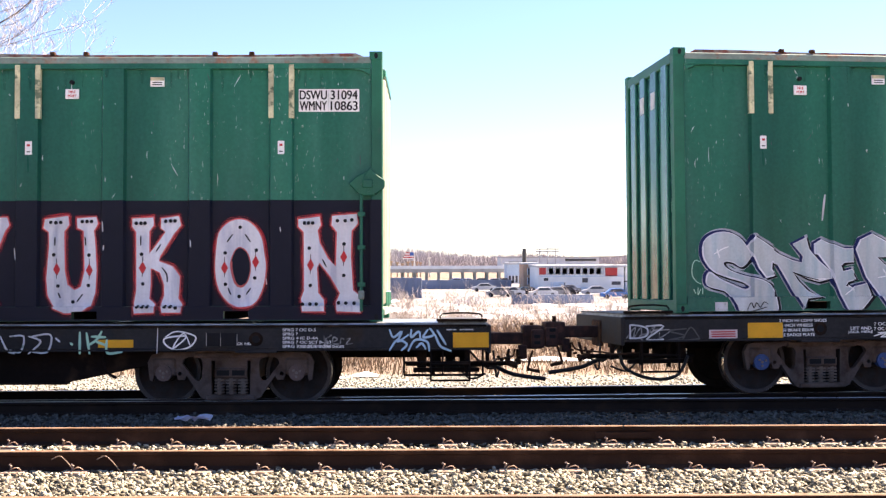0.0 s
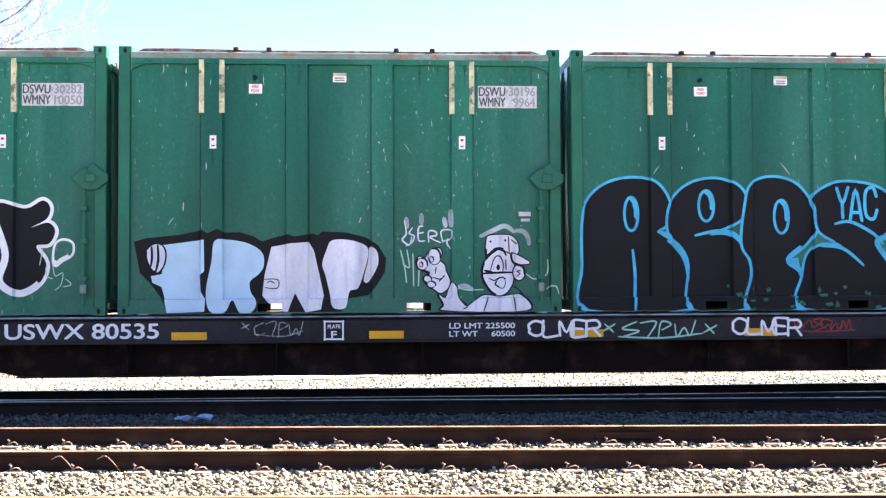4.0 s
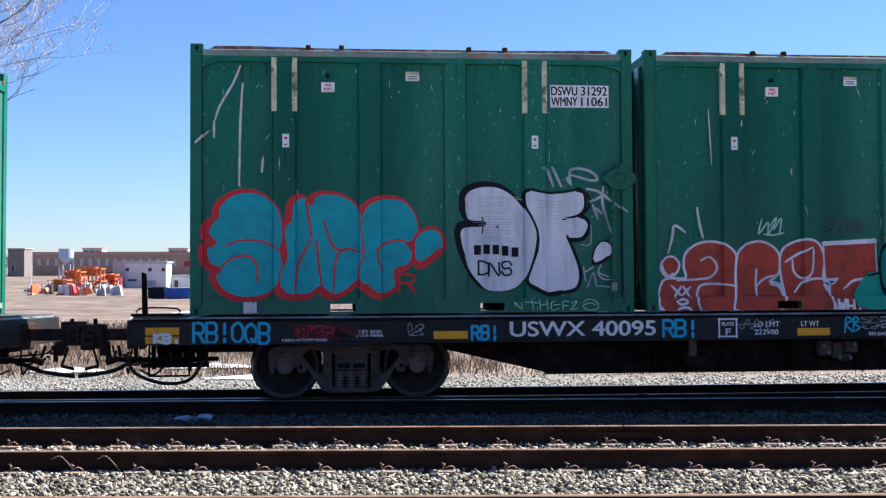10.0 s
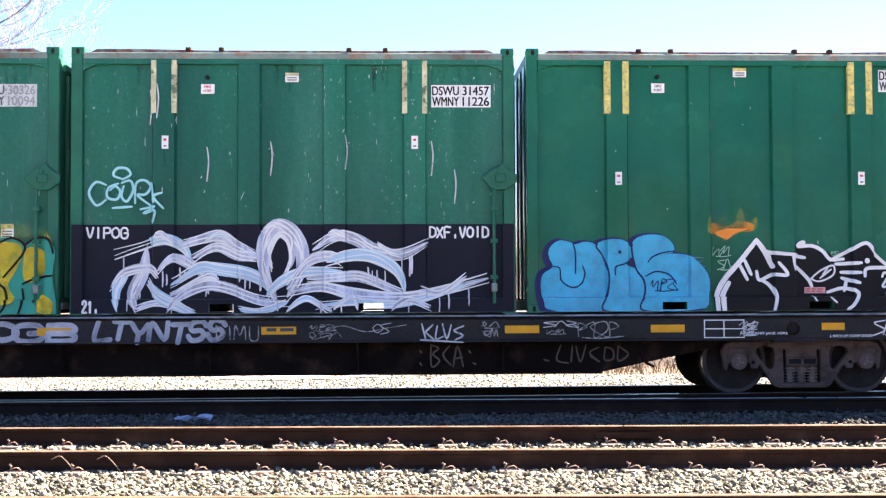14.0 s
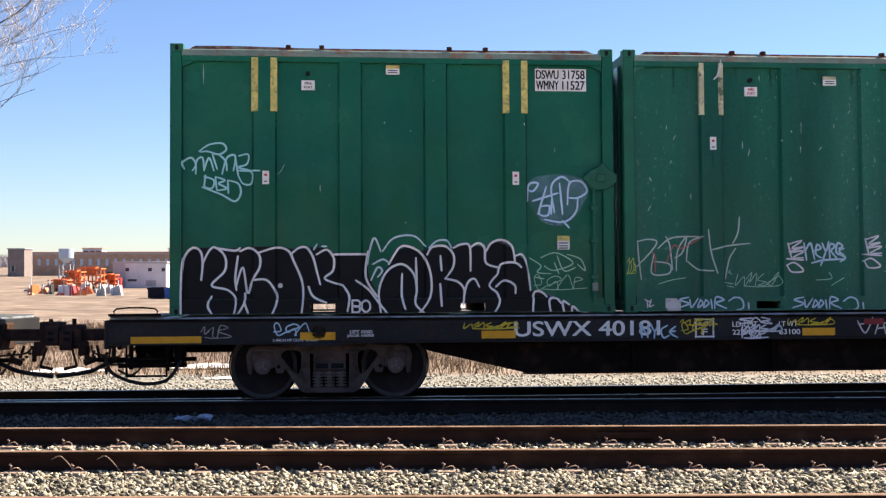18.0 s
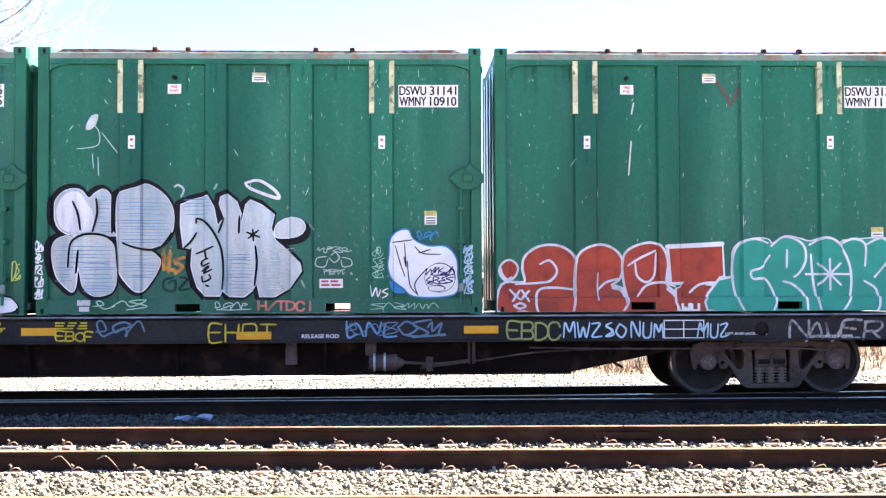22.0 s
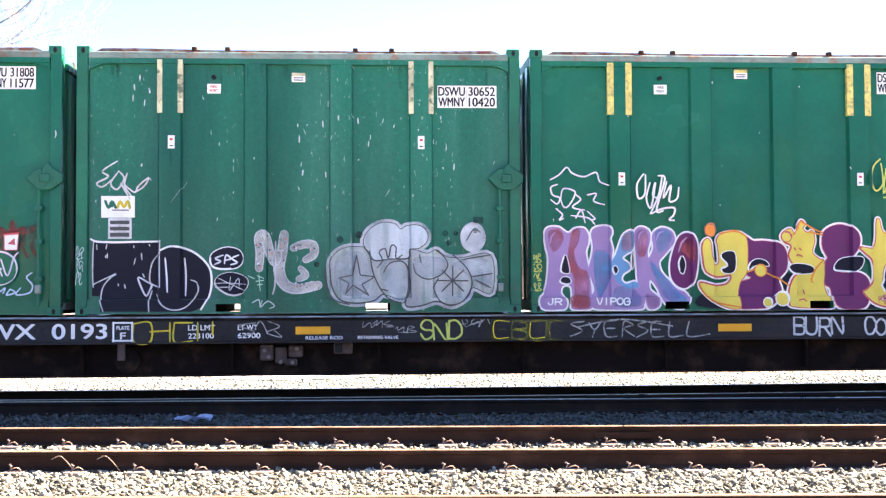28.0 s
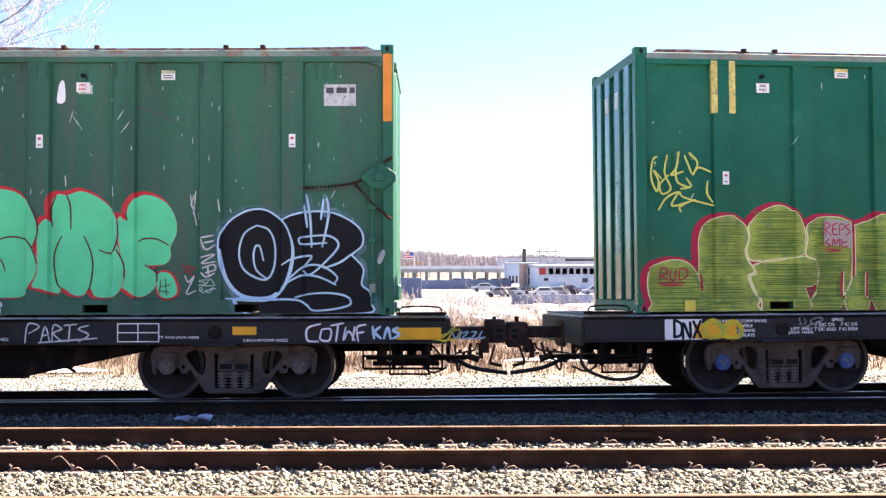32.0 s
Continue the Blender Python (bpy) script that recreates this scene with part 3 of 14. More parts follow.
    # latch plate and rod by the rear post
    bm = bmesh.new()
    prism(bm, [(2.57,1.86), (2.70,1.73), (2.76,1.70), (2.92,1.70), (3.06,1.81), (3.06,1.91), (2.92,2.01), (2.86,2.08), (2.80,2.01), (2.70,1.98)], -HALF - 0.05, -HALF + 0.02)
    plate = part("latch_plate", bevelled(bm, 0.012), GREEN_DARK, c)
    part("latch_boss", bevelled(boxes((2.76, 2.9, -HALF - 0.075, -HALF - 0.045, 1.8, 1.92)), 0.012), GREEN_DARK, plate)
    rb = bmesh.new()
    rod(rb, (2.74, -HALF - 0.02, 0.14), (2.74, -HALF - 0.02, 1.75), 0.022, 8)
    rod(rb, (2.74, -HALF - 0.02, 1.75), (2.62, -HALF - 0.02, 1.88), 0.02, 8)
    part("latch_rod", rb, GREEN_DARK, c)
    for bx, bz in ((2.74, 1.86), (2.92, 1.86), (2.83, 1.76), (2.83, 1.96)):
        bb = bmesh.new()
        rod(bb, (bx, -HALF - 0.07, bz), (bx, -HALF - 0.045, bz), 0.018, 6)
        part("bolt", bb, GREEN_DARK, plate)
    for hz in (0.5, 1.0, 1.45):
        part("rod_guide", bevelled(boxes((2.69, 2.79, -HALF - 0.045, -HALF + 0.06, hz - 0.03, hz + 0.03)), 0.006), GREEN_DARK, c)
    part("rod_handle", bevelled(boxes((2.70, 2.78, -HALF - 0.06, -HALF + 0.0, 0.3, 0.42)), 0.012), EDGE, c)
    # tape strips on the outer ribs, warning stickers
    for r in (RIBS[0], RIBS[3]) if tape is not None else ():
        wide = 0.09 if tape is YELLOW else 0.07
        for s in (-0.172, 0.174 - wide):
            part("tape_strip", bevelled(boxes((r + s, r + s + wide, -HALF - 0.004, -HALF + 0.065, 2.76, 3.49)), 0.002), tape, c)
    za, zb = (3.125, 3.345) if body is GREEN_NEW else (3.1, 3.26)
    s1 = part("sticker", boxes((-1.275, -1.095, -HALF + 0.04, -HALF + 0.07, za - 0.065, za + 0.065)), WHITE, c, "white fire port sticker")
    for z, t, w in ((za + 0.01, "FIRE", 0.09), (za - 0.045, "PORT", 0.11)):
        lettering(t, -1.185 - w / 2, z, w, 0.035, -HALF + 0.0385, DARK_INK if body is GREEN_NEW else RED, s1, "sticker_word", bold=0.05)
    bm = bmesh.new()
    rod(bm, (-1.19, -HALF + 0.03, za + 0.16), (-1.19, -HALF + 0.075, za + 0.16), 0.03, 12)
    part("vent_cap", bm, BLACK, c)
    s2 = part("sticker", boxes((-0.125, 0.06, -HALF + 0.04, -HALF + 0.07, zb - 0.06, zb + 0.065)), WHITE, c, "white sticker with a yellow band")
    part("sticker_band", boxes((-0.125, 0.06, -HALF + 0.037, -HALF + 0.041, zb + 0.02, zb + 0.065)), YELLOW if body is GREEN_NEW else CREAM, s2)
    for z in (zb - 0.005, zb - 0.035):
        part("sticker_line", boxes((-0.1, 0.035, -HALF + 0.037, -HALF + 0.041, z - 0.007, z + 0.007)), DARK_INK, s2)
    stickers(c, 1.86 if body is GREEN_NEW else 2.36)
    return c


# car 0 .. : where each car's four containers begin, in metres from its middle
PLAN = {-1: (-13.0, -6.79, -0.57, 5.638), 0: (-12.345, -6.127, 0.089, 6.292), 1: (-12.344, -6.107, 0.111, 6.341), 2: (-12.316, -6.112, 0.099, 6.344), 3: (-12.343, -6.09, 0.116, 6.336), 4: (-12.335, -6.135, 0.065, 6.275)}
DECK = 1.148
SAG = {-1: -0.09}
C1, PITCH, SPEED, GAIN = 43.512, 27.92, 3.4482, 0.00236


# the train gains and loses a little on its even pace: seconds, metres ahead of it
SURGE = ((0.0, -0.198), (0.75, -0.178), (1.5, -0.147), (2.25, -0.126), (3.0, -0.124), (4.5, -0.094), (5.5, -0.02), (6.5, 0.054), (7.5, 0.075), (8.5, 0.076), (9.5, 0.05), (11.5, 0.042), (12.5, 0.042), (13.5, 0.018), (14.5, 0.0), (16.5, -0.046),
         (18.0,-0.056), (20.5,-0.056), (22.5,-0.094), (23.5,-0.089), (24.5,-0.068), (25.5,-0.031), (27.5,0.078), (28.5,0.12), (29.5,0.163), (30.5,0.222), (31.25,0.283), (32.0,0.337))


def gone(t):
    """How far the train has come by t, in metres."""
    j = next((i for i in range(len(SURGE) - 2) if t < SURGE[i + 1][0]), len(SURGE) - 2)
    (t0, a), (t1, b) = SURGE[j], SURGE[j + 1]
    slope = [0.0, 0.0]
    for q, i in enumerate((j, j + 1)):
        p, n = SURGE[max(i - 1, 0)], SURGE[min(i + 1, len(SURGE) - 1)]
        slope[q] = (n[1] - p[1]) / (n[0] - p[0]) * (t1 - t0)
    f = (t - t0) / (t1 - t0)
    surge = (2 * f ** 3 - 3 * f * f + 1) * a + (f ** 3 - 2 * f * f + f) * slope[0] + (3 * f * f - 2 * f ** 3) * b + (f ** 3 - f * f) * slope[1]
    return SPEED * t + GAIN * t * t - surge


def car_at(k, t):
    return on_track(C1 + (k - 1) * PITCH - gone(t)) @ pose(0, 0, SAG.get(k, 0.0))


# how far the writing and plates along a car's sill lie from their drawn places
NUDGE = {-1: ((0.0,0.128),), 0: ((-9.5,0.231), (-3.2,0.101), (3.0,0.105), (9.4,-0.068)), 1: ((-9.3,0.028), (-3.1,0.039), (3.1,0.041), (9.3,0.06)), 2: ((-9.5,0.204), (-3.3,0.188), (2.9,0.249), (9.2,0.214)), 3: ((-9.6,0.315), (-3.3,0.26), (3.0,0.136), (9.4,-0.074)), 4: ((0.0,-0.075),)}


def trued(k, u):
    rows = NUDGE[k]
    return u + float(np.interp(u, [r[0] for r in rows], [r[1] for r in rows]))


STYLE = {(0,3): "new", (1,3): "new", (2,0): "new", (3,0): "new", (3,2): "new", (4,0): "new", (3,3): "old", (0,0): "plain"}
BASES = {"plain": container_base(GREEN, CREAM), "new": container_base(GREEN_NEW, YELLOW), "old": container_base(GREEN_OLD, None)}
containers, used = {}, set()
for k in PLAN:
    for i in range(4):
        st = STYLE.get((k, i), "plain")
        m = car_at(k, 0) @ pose(PLAN[k][i] + LONG / 2, 0, DECK)
        if st in used:
            c = copy_thing(BASES[st], m)
        else:
            c = BASES[st]
            c.matrix_basis = m
            used.add(st)
        containers[k, i] = c
        tagged(c, "green ribbed steel waste container on a flat car", "container", "containers on the train")

# the foremost container's gate is coloured cream for the sun's glare on it
for gate in containers[-1, 3].children:
    if gate.name.startswith("tailgate"):
        for ob in (gate, *gate.children):
            if ob.name.startswith(("tailgate", "gate_rib")):
                ob.data = ob.data.copy()
                ob.data.materials[0] = GATE_PALE

# ---- flat cars ----
def truck(parent, x, cap):
    """A two-axle bogie: cast side frames with windows, springs, bolster, and two wheelsets on the rails."""
    holder = part("bogie", boxes((x - 0.22, x + 0.22, -1.0, 1.0, 0.3, 0.62)), CAST, parent)
    out = [(-1.13,0.6), (-1.08,0.7), (-0.98,0.735), (-0.7,0.735), (-0.45,0.75), (0.45,0.75), (0.7,0.735), (0.98,0.735), (1.08,0.7), (1.13,0.6), (1.1,0.36), (1.06,0.34), (1.03,0.5), (0.76,0.52), (0.72,0.36), (0.63,0.36), (0.6,0.42), (0.4,0.12), (0.32,0.085), (-0.32,0.085), (-0.4,0.12), (-0.6,0.42), (-0.63,0.36), (-0.72,0.36), (-0.76,0.52), (-1.03,0.5), (-1.06,0.34), (-1.1,0.36)]
    mid = [(-0.26, 0.16), (0.26, 0.16), (0.27, 0.62), (-0.27, 0.62)]
    lw = [(-0.66,0.58), (-0.64,0.64), (-0.58,0.67), (-0.46,0.67), (-0.4,0.64), (-0.38,0.58), (-0.39,0.4), (-0.42,0.35), (-0.47,0.35), (-0.52,0.4)]
    rw = [(-a, b) for a, b in lw][::-1]
    eyes = [[(sx * 0.69 + 0.028 * math.cos(q), 0.445 + 0.028 * math.sin(q)) for q in (i * math.pi / 4 for i in range(8))] for sx in (-1, 1)]
    for sg in (-1, 1):
        bm = bmesh.new()
        y0, y1 = sorted((sg * 1.03, sg * 0.93))
        prism(bm, [(x + a, b) for a, b in out], y0, y1, [[(x + a, b) for a, b in h] for h in (mid, lw, rw, *eyes)])
        sf = part("side_frame", bm, CAST, parent)
        # dark backing added for the shade behind the springs, no real plate
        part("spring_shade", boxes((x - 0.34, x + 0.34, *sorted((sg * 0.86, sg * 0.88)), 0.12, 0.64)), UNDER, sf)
        part("bottom_lip", bevelled(boxes((x - 0.33, x + 0.33, y0 - 0.025, y1 + 0.025, 0.09, 0.15)), 0.008), CAST, sf)
        part("top_lip", bevelled(boxes((x - 0.5, x + 0.5, y0 - 0.02, y1 + 0.02, 0.66, 0.73)), 0.008), CAST, sf)
        part("bolster_end", bevelled(boxes((x - 0.22, x + 0.22, y0 - 0.02, y1 + 0.02, 0.385, 0.52)), 0.02), CAST, sf)
        for xa in (x - 0.19, x + 0.02):
            part("bolster_slot", boxes((xa, xa + 0.17, y0 - 0.024, y1 + 0.024, 0.42, 0.49)), BLACK, sf)
        for sx in (-0.16, 0.0, 0.16):
            sb = bmesh.new()
            for j in range(5):
                bmesh.ops.create_cone(sb, cap_ends=True, segments=12, radius1=0.072, radius2=0.072, depth=0.02, matrix=Matrix.Translation((x + sx, sg * 0.975, 0.185 + 0.042 * j)))
            rod(sb, (x + sx, sg * 0.975, 0.16), (x + sx, sg * 0.975, 0.385), 0.035, 8)
            part("spring", sb, SPRING, sf)
        for sx in (-0.9, 0.9):
            part("bearing_adapter", bevelled(boxes((x + sx - 0.16, x + sx + 0.16, y0 - 0.03, y1 + 0.03, 0.42, 0.66)), 0.03), CAST, sf)
    sets = []
    for sx in (-0.9, 0.9):
        ax = bmesh.new()
        rod(ax, (0, -1.0, 0), (0, 1.0, 0), 0.08, 14)
        axle = part("wheelset", ax, WHEEL, holder)
        axle.matrix_basis = pose(x + sx, 0, 0.4575)
        for sg in (-1, 1):
            wb = bmesh.new()
            prof = [(0.03,0.56), (0.10,0.56), (0.12,0.64), (0.36,0.68), (0.385,0.66), (0.42,0.665), (0.485,0.69), (0.485,0.712), (0.461,0.725), (0.4575,0.80), (0.452,0.815), (0.40,0.81), (0.37,0.79), (0.13,0.74), (0.12,0.80), (0.03,0.80)]
            vs = [wb.verts.new((r, sg * y, 0)) for r, y in prof]
            for i in range(len(vs) - 1):
                wb.edges.new((vs[i], vs[i + 1]))
            bmesh.ops.spin(wb, geom=wb.verts[:] + wb.edges[:], cent=(0, 0, 0), axis=(0, 1, 0), angle=2 * math.pi, steps=36, use_merge=True)
            bmesh.ops.recalc_face_normals(wb, faces=wb.faces[:])
            for f in wb.faces:
                c = f.calc_center_median()
                if 0.45 < math.hypot(c.x, c.z) < 0.46 and abs(c.y) > 0.72:
                    f.material_index = 1
                elif 0.40 < math.hypot(c.x, c.z) < 0.455 and abs(c.y) > 0.8:
                    f.material_index = 2
            w = part("wheel", wb, [WHEEL, TREAD, RIM], axle)
            cb = bmesh.new()
            rod(cb, (0, sg * 1.0, 0), (0, sg * 1.09, 0), 0.11, 18)
            rod(cb, (0, sg * 1.085, 0), (0, sg * 1.1, 0), 0.085, 16)
            bc = part("bearing_cap", cb, cap, axle)
            if sg < 0:
                nb = bmesh.new()
                for a in range(3):
                    rod(nb, (0.052 * math.cos(a * 2.094), -1.095, 0.052 * math.sin(a * 2.094)), (0.052 * math.cos(a * 2.094), -1.122, 0.052 * math.sin(a * 2.094)), 0.017, 6)
                rod(nb, (0, -1.098, 0), (0, -1.108, 0), 0.02, 8)
                part("cap_bolts", nb, BOLT, axle)
        sets.append((axle, x + sx))
    return sets


def flat_car(cap_left, cap_right, marks, plates, right=10.21):
    car = thing("flat_car")
    L = 13.1
    part("deck", boxes((-L, L, -1.2, 1.2, 1.08, 1.128)), STEEL_BLUE, car)
    for sg in (-1, 1):
        y0, y1 = sorted((sg * 1.30, sg * 1.2))
        part("side_sill", bevelled(boxes((-L, L, y0, y1, 0.79, 1.075)), 0.008), SILL, car)
        y0, y1 = sorted((sg * 1.315, sg * 1.12))
        part("sill_flange", boxes((-L + 0.01, L - 0.01, y0, y1, 1.078, 1.106)), UNDER, car)
        y0, y1 = sorted((sg * 1.31, sg * 1.15))
        part("sill_flange", boxes((-L + 0.01, L - 0.01, y0, y1, 0.765, 0.788)), SILL, car)
        bm = bmesh.new()
        prism(bm, [(-8.9,0.78), (-8.9,0.66), (-7.5,0.33), (7.4,0.33), (9.0,0.66), (9.0,0.78)], sg * 0.99, sg * 1.02)
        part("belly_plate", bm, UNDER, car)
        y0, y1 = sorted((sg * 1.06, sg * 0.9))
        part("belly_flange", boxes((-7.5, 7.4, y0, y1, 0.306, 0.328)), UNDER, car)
        for x in range(-6, 7, 2):
            y0, y1 = sorted((sg * 1.022, sg * 1.19))
            part("stiffener", boxes((x - 0.012, x + 0.012, y0, y1, 0.37, 0.76)), UNDER, car)
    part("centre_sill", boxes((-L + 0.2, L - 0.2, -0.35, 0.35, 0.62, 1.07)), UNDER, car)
    for sx in (-1, 1):
        part("end_sill", bevelled(boxes(tuple(sorted((sx * L, sx * (L + 0.05)))) + (-1.3, 1.3, 0.72, 1.1)), 0.01), SILL, car)
        part("end_platform", boxes(tuple(sorted((sx * (L - 0.66), sx * (L - 0.02)))) + (-1.26, 1.26, 1.132, 1.15)), DECK_END, car)
        cp = part("coupler", bevelled(boxes(tuple(sorted((sx * (L - 0.05), sx * (L + 0.62)))) + (-0.11, 0.11, 0.79, 0.955)), 0.015), COUPLER, car)
        part("knuckle", bevelled(boxes(tuple(sorted((sx * (L + 0.56), sx * (L + 0.85)))) + (-0.19 if sx < 0 else -0.14, 0.14 if sx < 0 else 0.19, 0.68 if sx < 0 else 0.72, 1.02 if sx < 0 else 1.06)), 0.035, 2), COUPLER, cp)
        part("striker", bevelled(boxes(tuple(sorted((sx * (L + 0.02), sx * (L + 0.07)))) + (-0.26, 0.26, 0.66, 1.04)), 0.02), RUST, cp)
        part("knuckle_jaw", bevelled(boxes(tuple(sorted((sx * (L + 0.68), sx * (L + 0.87)))) + (-0.25, -0.12, 0.66 if sx < 0 else 0.74, 0.94 if sx < 0 else 1.0)), 0.03, 2), COUPLER, cp)
        for za in (0.79, 0.88):
            part("jaw_slot", bevelled(boxes(tuple(sorted((sx * (L + 0.72), sx * (L + 0.81)))) + (-0.256, -0.22, za, za + 0.05)), 0.006), BLACK, cp)
        part("jaw_foot", bevelled(boxes(tuple(sorted((sx * (L + 0.5), sx * (L + 0.62)))) + (-0.2, 0.0, 0.58, 0.78)), 0.025, 2), COUPLER, cp)
        pb = bmesh.new()
        rod(pb, (sx * (L + 0.7), -0.05, 1.0), (sx * (L + 0.7), -0.05, 1.1), 0.03, 8)
        part("knuckle_pin", pb, RUST, cp)
        pb = bmesh.new()
        rod(pb, (sx * (L + 0.7), -0.2, 0.7), (sx * (L + 0.62), -0.24, 0.44), 0.018, 6)
        rod(pb, (sx * (L + 0.62), -0.24, 0.44), (sx * (L + 0.8), -0.24, 0.4), 0.024, 6)
        part("lift_bar", pb, RUST, cp)
        hb = bmesh.new()
        rod(hb, (sx * (L + 0.5), -0.14, 0.72), (sx * (L + 0.5), -0.14, 0.5), 0.035, 8)
        rod(hb, (sx * (L + 0.36), -0.16, 0.72), (sx * (L + 0.32), -0.2, 0.55), 0.022, 6)
        part("lock_lifter", hb, RUST, cp)
        # cut lever, steps, hand-holds
        lb = bmesh.new()
        tube(lb, [(sx * (L - 0.15), -1.28, 0.62), (sx * (L + 0.1), -1.2, 0.6), (sx * (L + 0.14), -0.6, 0.6), (sx * (L + 0.4), -0.2, 0.62), (sx * (L + 0.45), -0.1, 0.72)], 0.014, 6)
        part("cut_lever", lb, RUST, car)
        st = bmesh.new()
        x0 = sx * (L - 0.5)
        for a, b in (((x0 - 0.26, -1.29, 0.78), (x0 - 0.26, -1.29, 0.36)), ((x0 + 0.26, -1.29, 0.78), (x0 + 0.26, -1.29, 0.36)), ((x0 - 0.27, -1.29, 0.36), (x0 + 0.27, -1.29, 0.36)), ((x0 - 0.26, -1.29, 0.58), (x0 + 0.26, -1.29, 0.58))):
            rod(st, a, b, 0.014, 6)
        part("step", st, UNDER, car)
        hh = bmesh.new()
        tube(hh, [(sx * (L - 0.6), -1.25, 1.13), (sx * (L - 0.6), -1.25, 1.25), (sx * (L - 0.1), -1.25, 1.25), (sx * (L - 0.1), -1.25, 1.13)], 0.013, 6, 3)
        part("grab_iron", hh, UNDER, car)
        ah = bmesh.new()
        tube(ah, [(sx * (L - 0.9), -0.75, 0.55), (sx * (L - 0.4), -0.6, 0.5), (sx * (L + 0.05), -0.5, 0.52), (sx * (L + 0.4), -0.42, 0.38), (sx * (L + 0.86), -0.4, 0.31)], 0.03, 8, 6)
        part("air_hose", ah, RUBBER, car)
        for q, (xa, za, xb, zb) in enumerate(((-0.2, 0.7, 0.3, 0.52), (0.12, 0.72, 0.2, 0.42), (-0.45, 0.6, 0.0, 0.4))):
            hb = bmesh.new()
            tube(hb, [(sx * (L + xa), -0.3 - 0.15 * q, za), (sx * (L + (xa + xb) / 2), -0.35 - 0.15 * q, zb - 0.06), (sx * (L + xb), -0.25 - 0.15 * q, zb)], 0.016, 6)
            part("brake_pipe", hb, RUBBER, car)
        if sx < 0:
            lp = bmesh.new()
            tube(lp, [(-L - 0.05, -1.2, 0.62), (-L + 0.04, -1.2, 0.4), (-L + 0.4, -1.2, 0.26), (-L + 0.75, -1.2, 0.3), (-L + 0.93, -1.15, 0.56)], 0.024, 7, 6)
            part("hose_loop", lp, RUBBER, car)
        else:
            lp = bmesh.new()
            for za, xa, xb in ((0.43, L - 1.12, L - 0.06), (0.6, L - 1.12, L - 0.06)):
                rod(lp, (xa, -1.24, za), (xb, -1.24, za), 0.016, 6)
            for xa in (L - 1.12, L - 0.6, L - 0.06):
                rod(lp, (xa, -1.24, 0.43), (xa, -1.24, 0.78), 0.016, 6)
            part("low_step", lp, UNDER, car)
        for q, (dx, z0, z1) in enumerate(((-0.3, 0.44, 0.78), (-0.75, 0.4, 0.78), (0.0, 0.5, 0.74))):
            part("hanger_bar", boxes((*sorted((sx * (L + dx), sx * (L + dx + 0.05))), -1.16 + 0.2 * q, -1.1 + 0.2 * q, z0, z1)), UNDER, car)
        part("brake_beam", bevelled(boxes((*sorted((sx * (L - 1.0), sx * (L - 0.1))), -1.12, -1.04, 0.46, 0.52)), 0.008), UNDER, car)
        ck = bmesh.new()
        rod(ck, (sx * (L + 0.3), -0.52, 0.56), (sx * (L + 0.46), -0.52, 0.5), 0.045, 8)
        rod(ck, (sx * (L + 0.34), -0.56, 0.6), (sx * (L + 0.34), -0.44, 0.66), 0.018, 6)
        part("angle_cock", ck, RUST, car)
        for j in range(7):
            lk = bmesh.new()
            bmesh.ops.create_icosphere(lk, subdivisions=1, radius=0.026, matrix=Matrix.Translation((sx * (L + 0.2 + 0.05 * j), -0.3, 0.62 - 0.09 * math.sin(j * math.pi / 6))) @ Matrix.Diagonal((1.3, 0.6, 0.8, 1)))
            part("chain_link", lk, RUST, car)
        part("platform_lip", bevelled(boxes((*sorted((sx * (L - 0.68), sx * L)), -1.3, -1.24, 1.15, 1.185)), 0.006), UNDER, car)
        gear = bmesh.new()
        for q in range(4):
            box(gear, *sorted((sx * (L - 0.95 + 0.2 * q), sx * (L - 0.82 + 0.2 * q))), -1.0 + 0.2 * q, -0.7 + 0.2 * q, 0.5 + 0.05 * (q % 2), 0.78)
        rod(gear, (sx * (L - 1.1), -0.9, 0.56), (sx * (L + 0.3), -0.5, 0.54), 0.03, 8)
        part("brake_gear", gear, UNDER, car)
    # reflectors
    for x, w, z0, z1 in marks:
        part("reflector", bevelled(boxes((x - w, x + w, -1.306, -1.296, z0, z1)), 0.002), ORANGE, car)
    for x in plates:
        np_ = part("notice_plate", boxes((x - 0.2, x + 0.2, -1.306, -1.296, 0.8, 0.92)), NOTICE, car)
        for z in (0.83, 0.86, 0.89):
            part("writing_bar", boxes((x - 0.17, x + 0.17, -1.309, -1.3055, z - 0.008, z + 0.008)), RED, np_)
    for x in (-10.33, 10.0):
        rg = bmesh.new()
        rod(rg, (x, -1.306, 0.92), (x, -1.29, 0.92), 0.095, 18)
        part("jacking_ring", rg, UNDER, car)
        hb = bmesh.new()
        rod(hb, (x, -1.31, 0.92), (x, -1.29, 0.92), 0.05, 14)
        part("jacking_hole", hb, BLACK, car)
        part("jacking_pad", bevelled(boxes((x - 0.28, x + 0.28, -1.32, -1.15, 0.735, 0.764)), 0.006), SILL, car)
    sets = truck(car, -10.19, cap_left) + truck(car, right, cap_right)
    return car, sets


NOTICE = paint("pale_pink_notice", (0.62, 0.5, 0.5))


def small(*xs):
    return [(x, 0.235, 0.815, 0.92) for x in xs]


def mid(*xs):
    return [(x, 0.235, 0.88, 0.985) for x in xs]


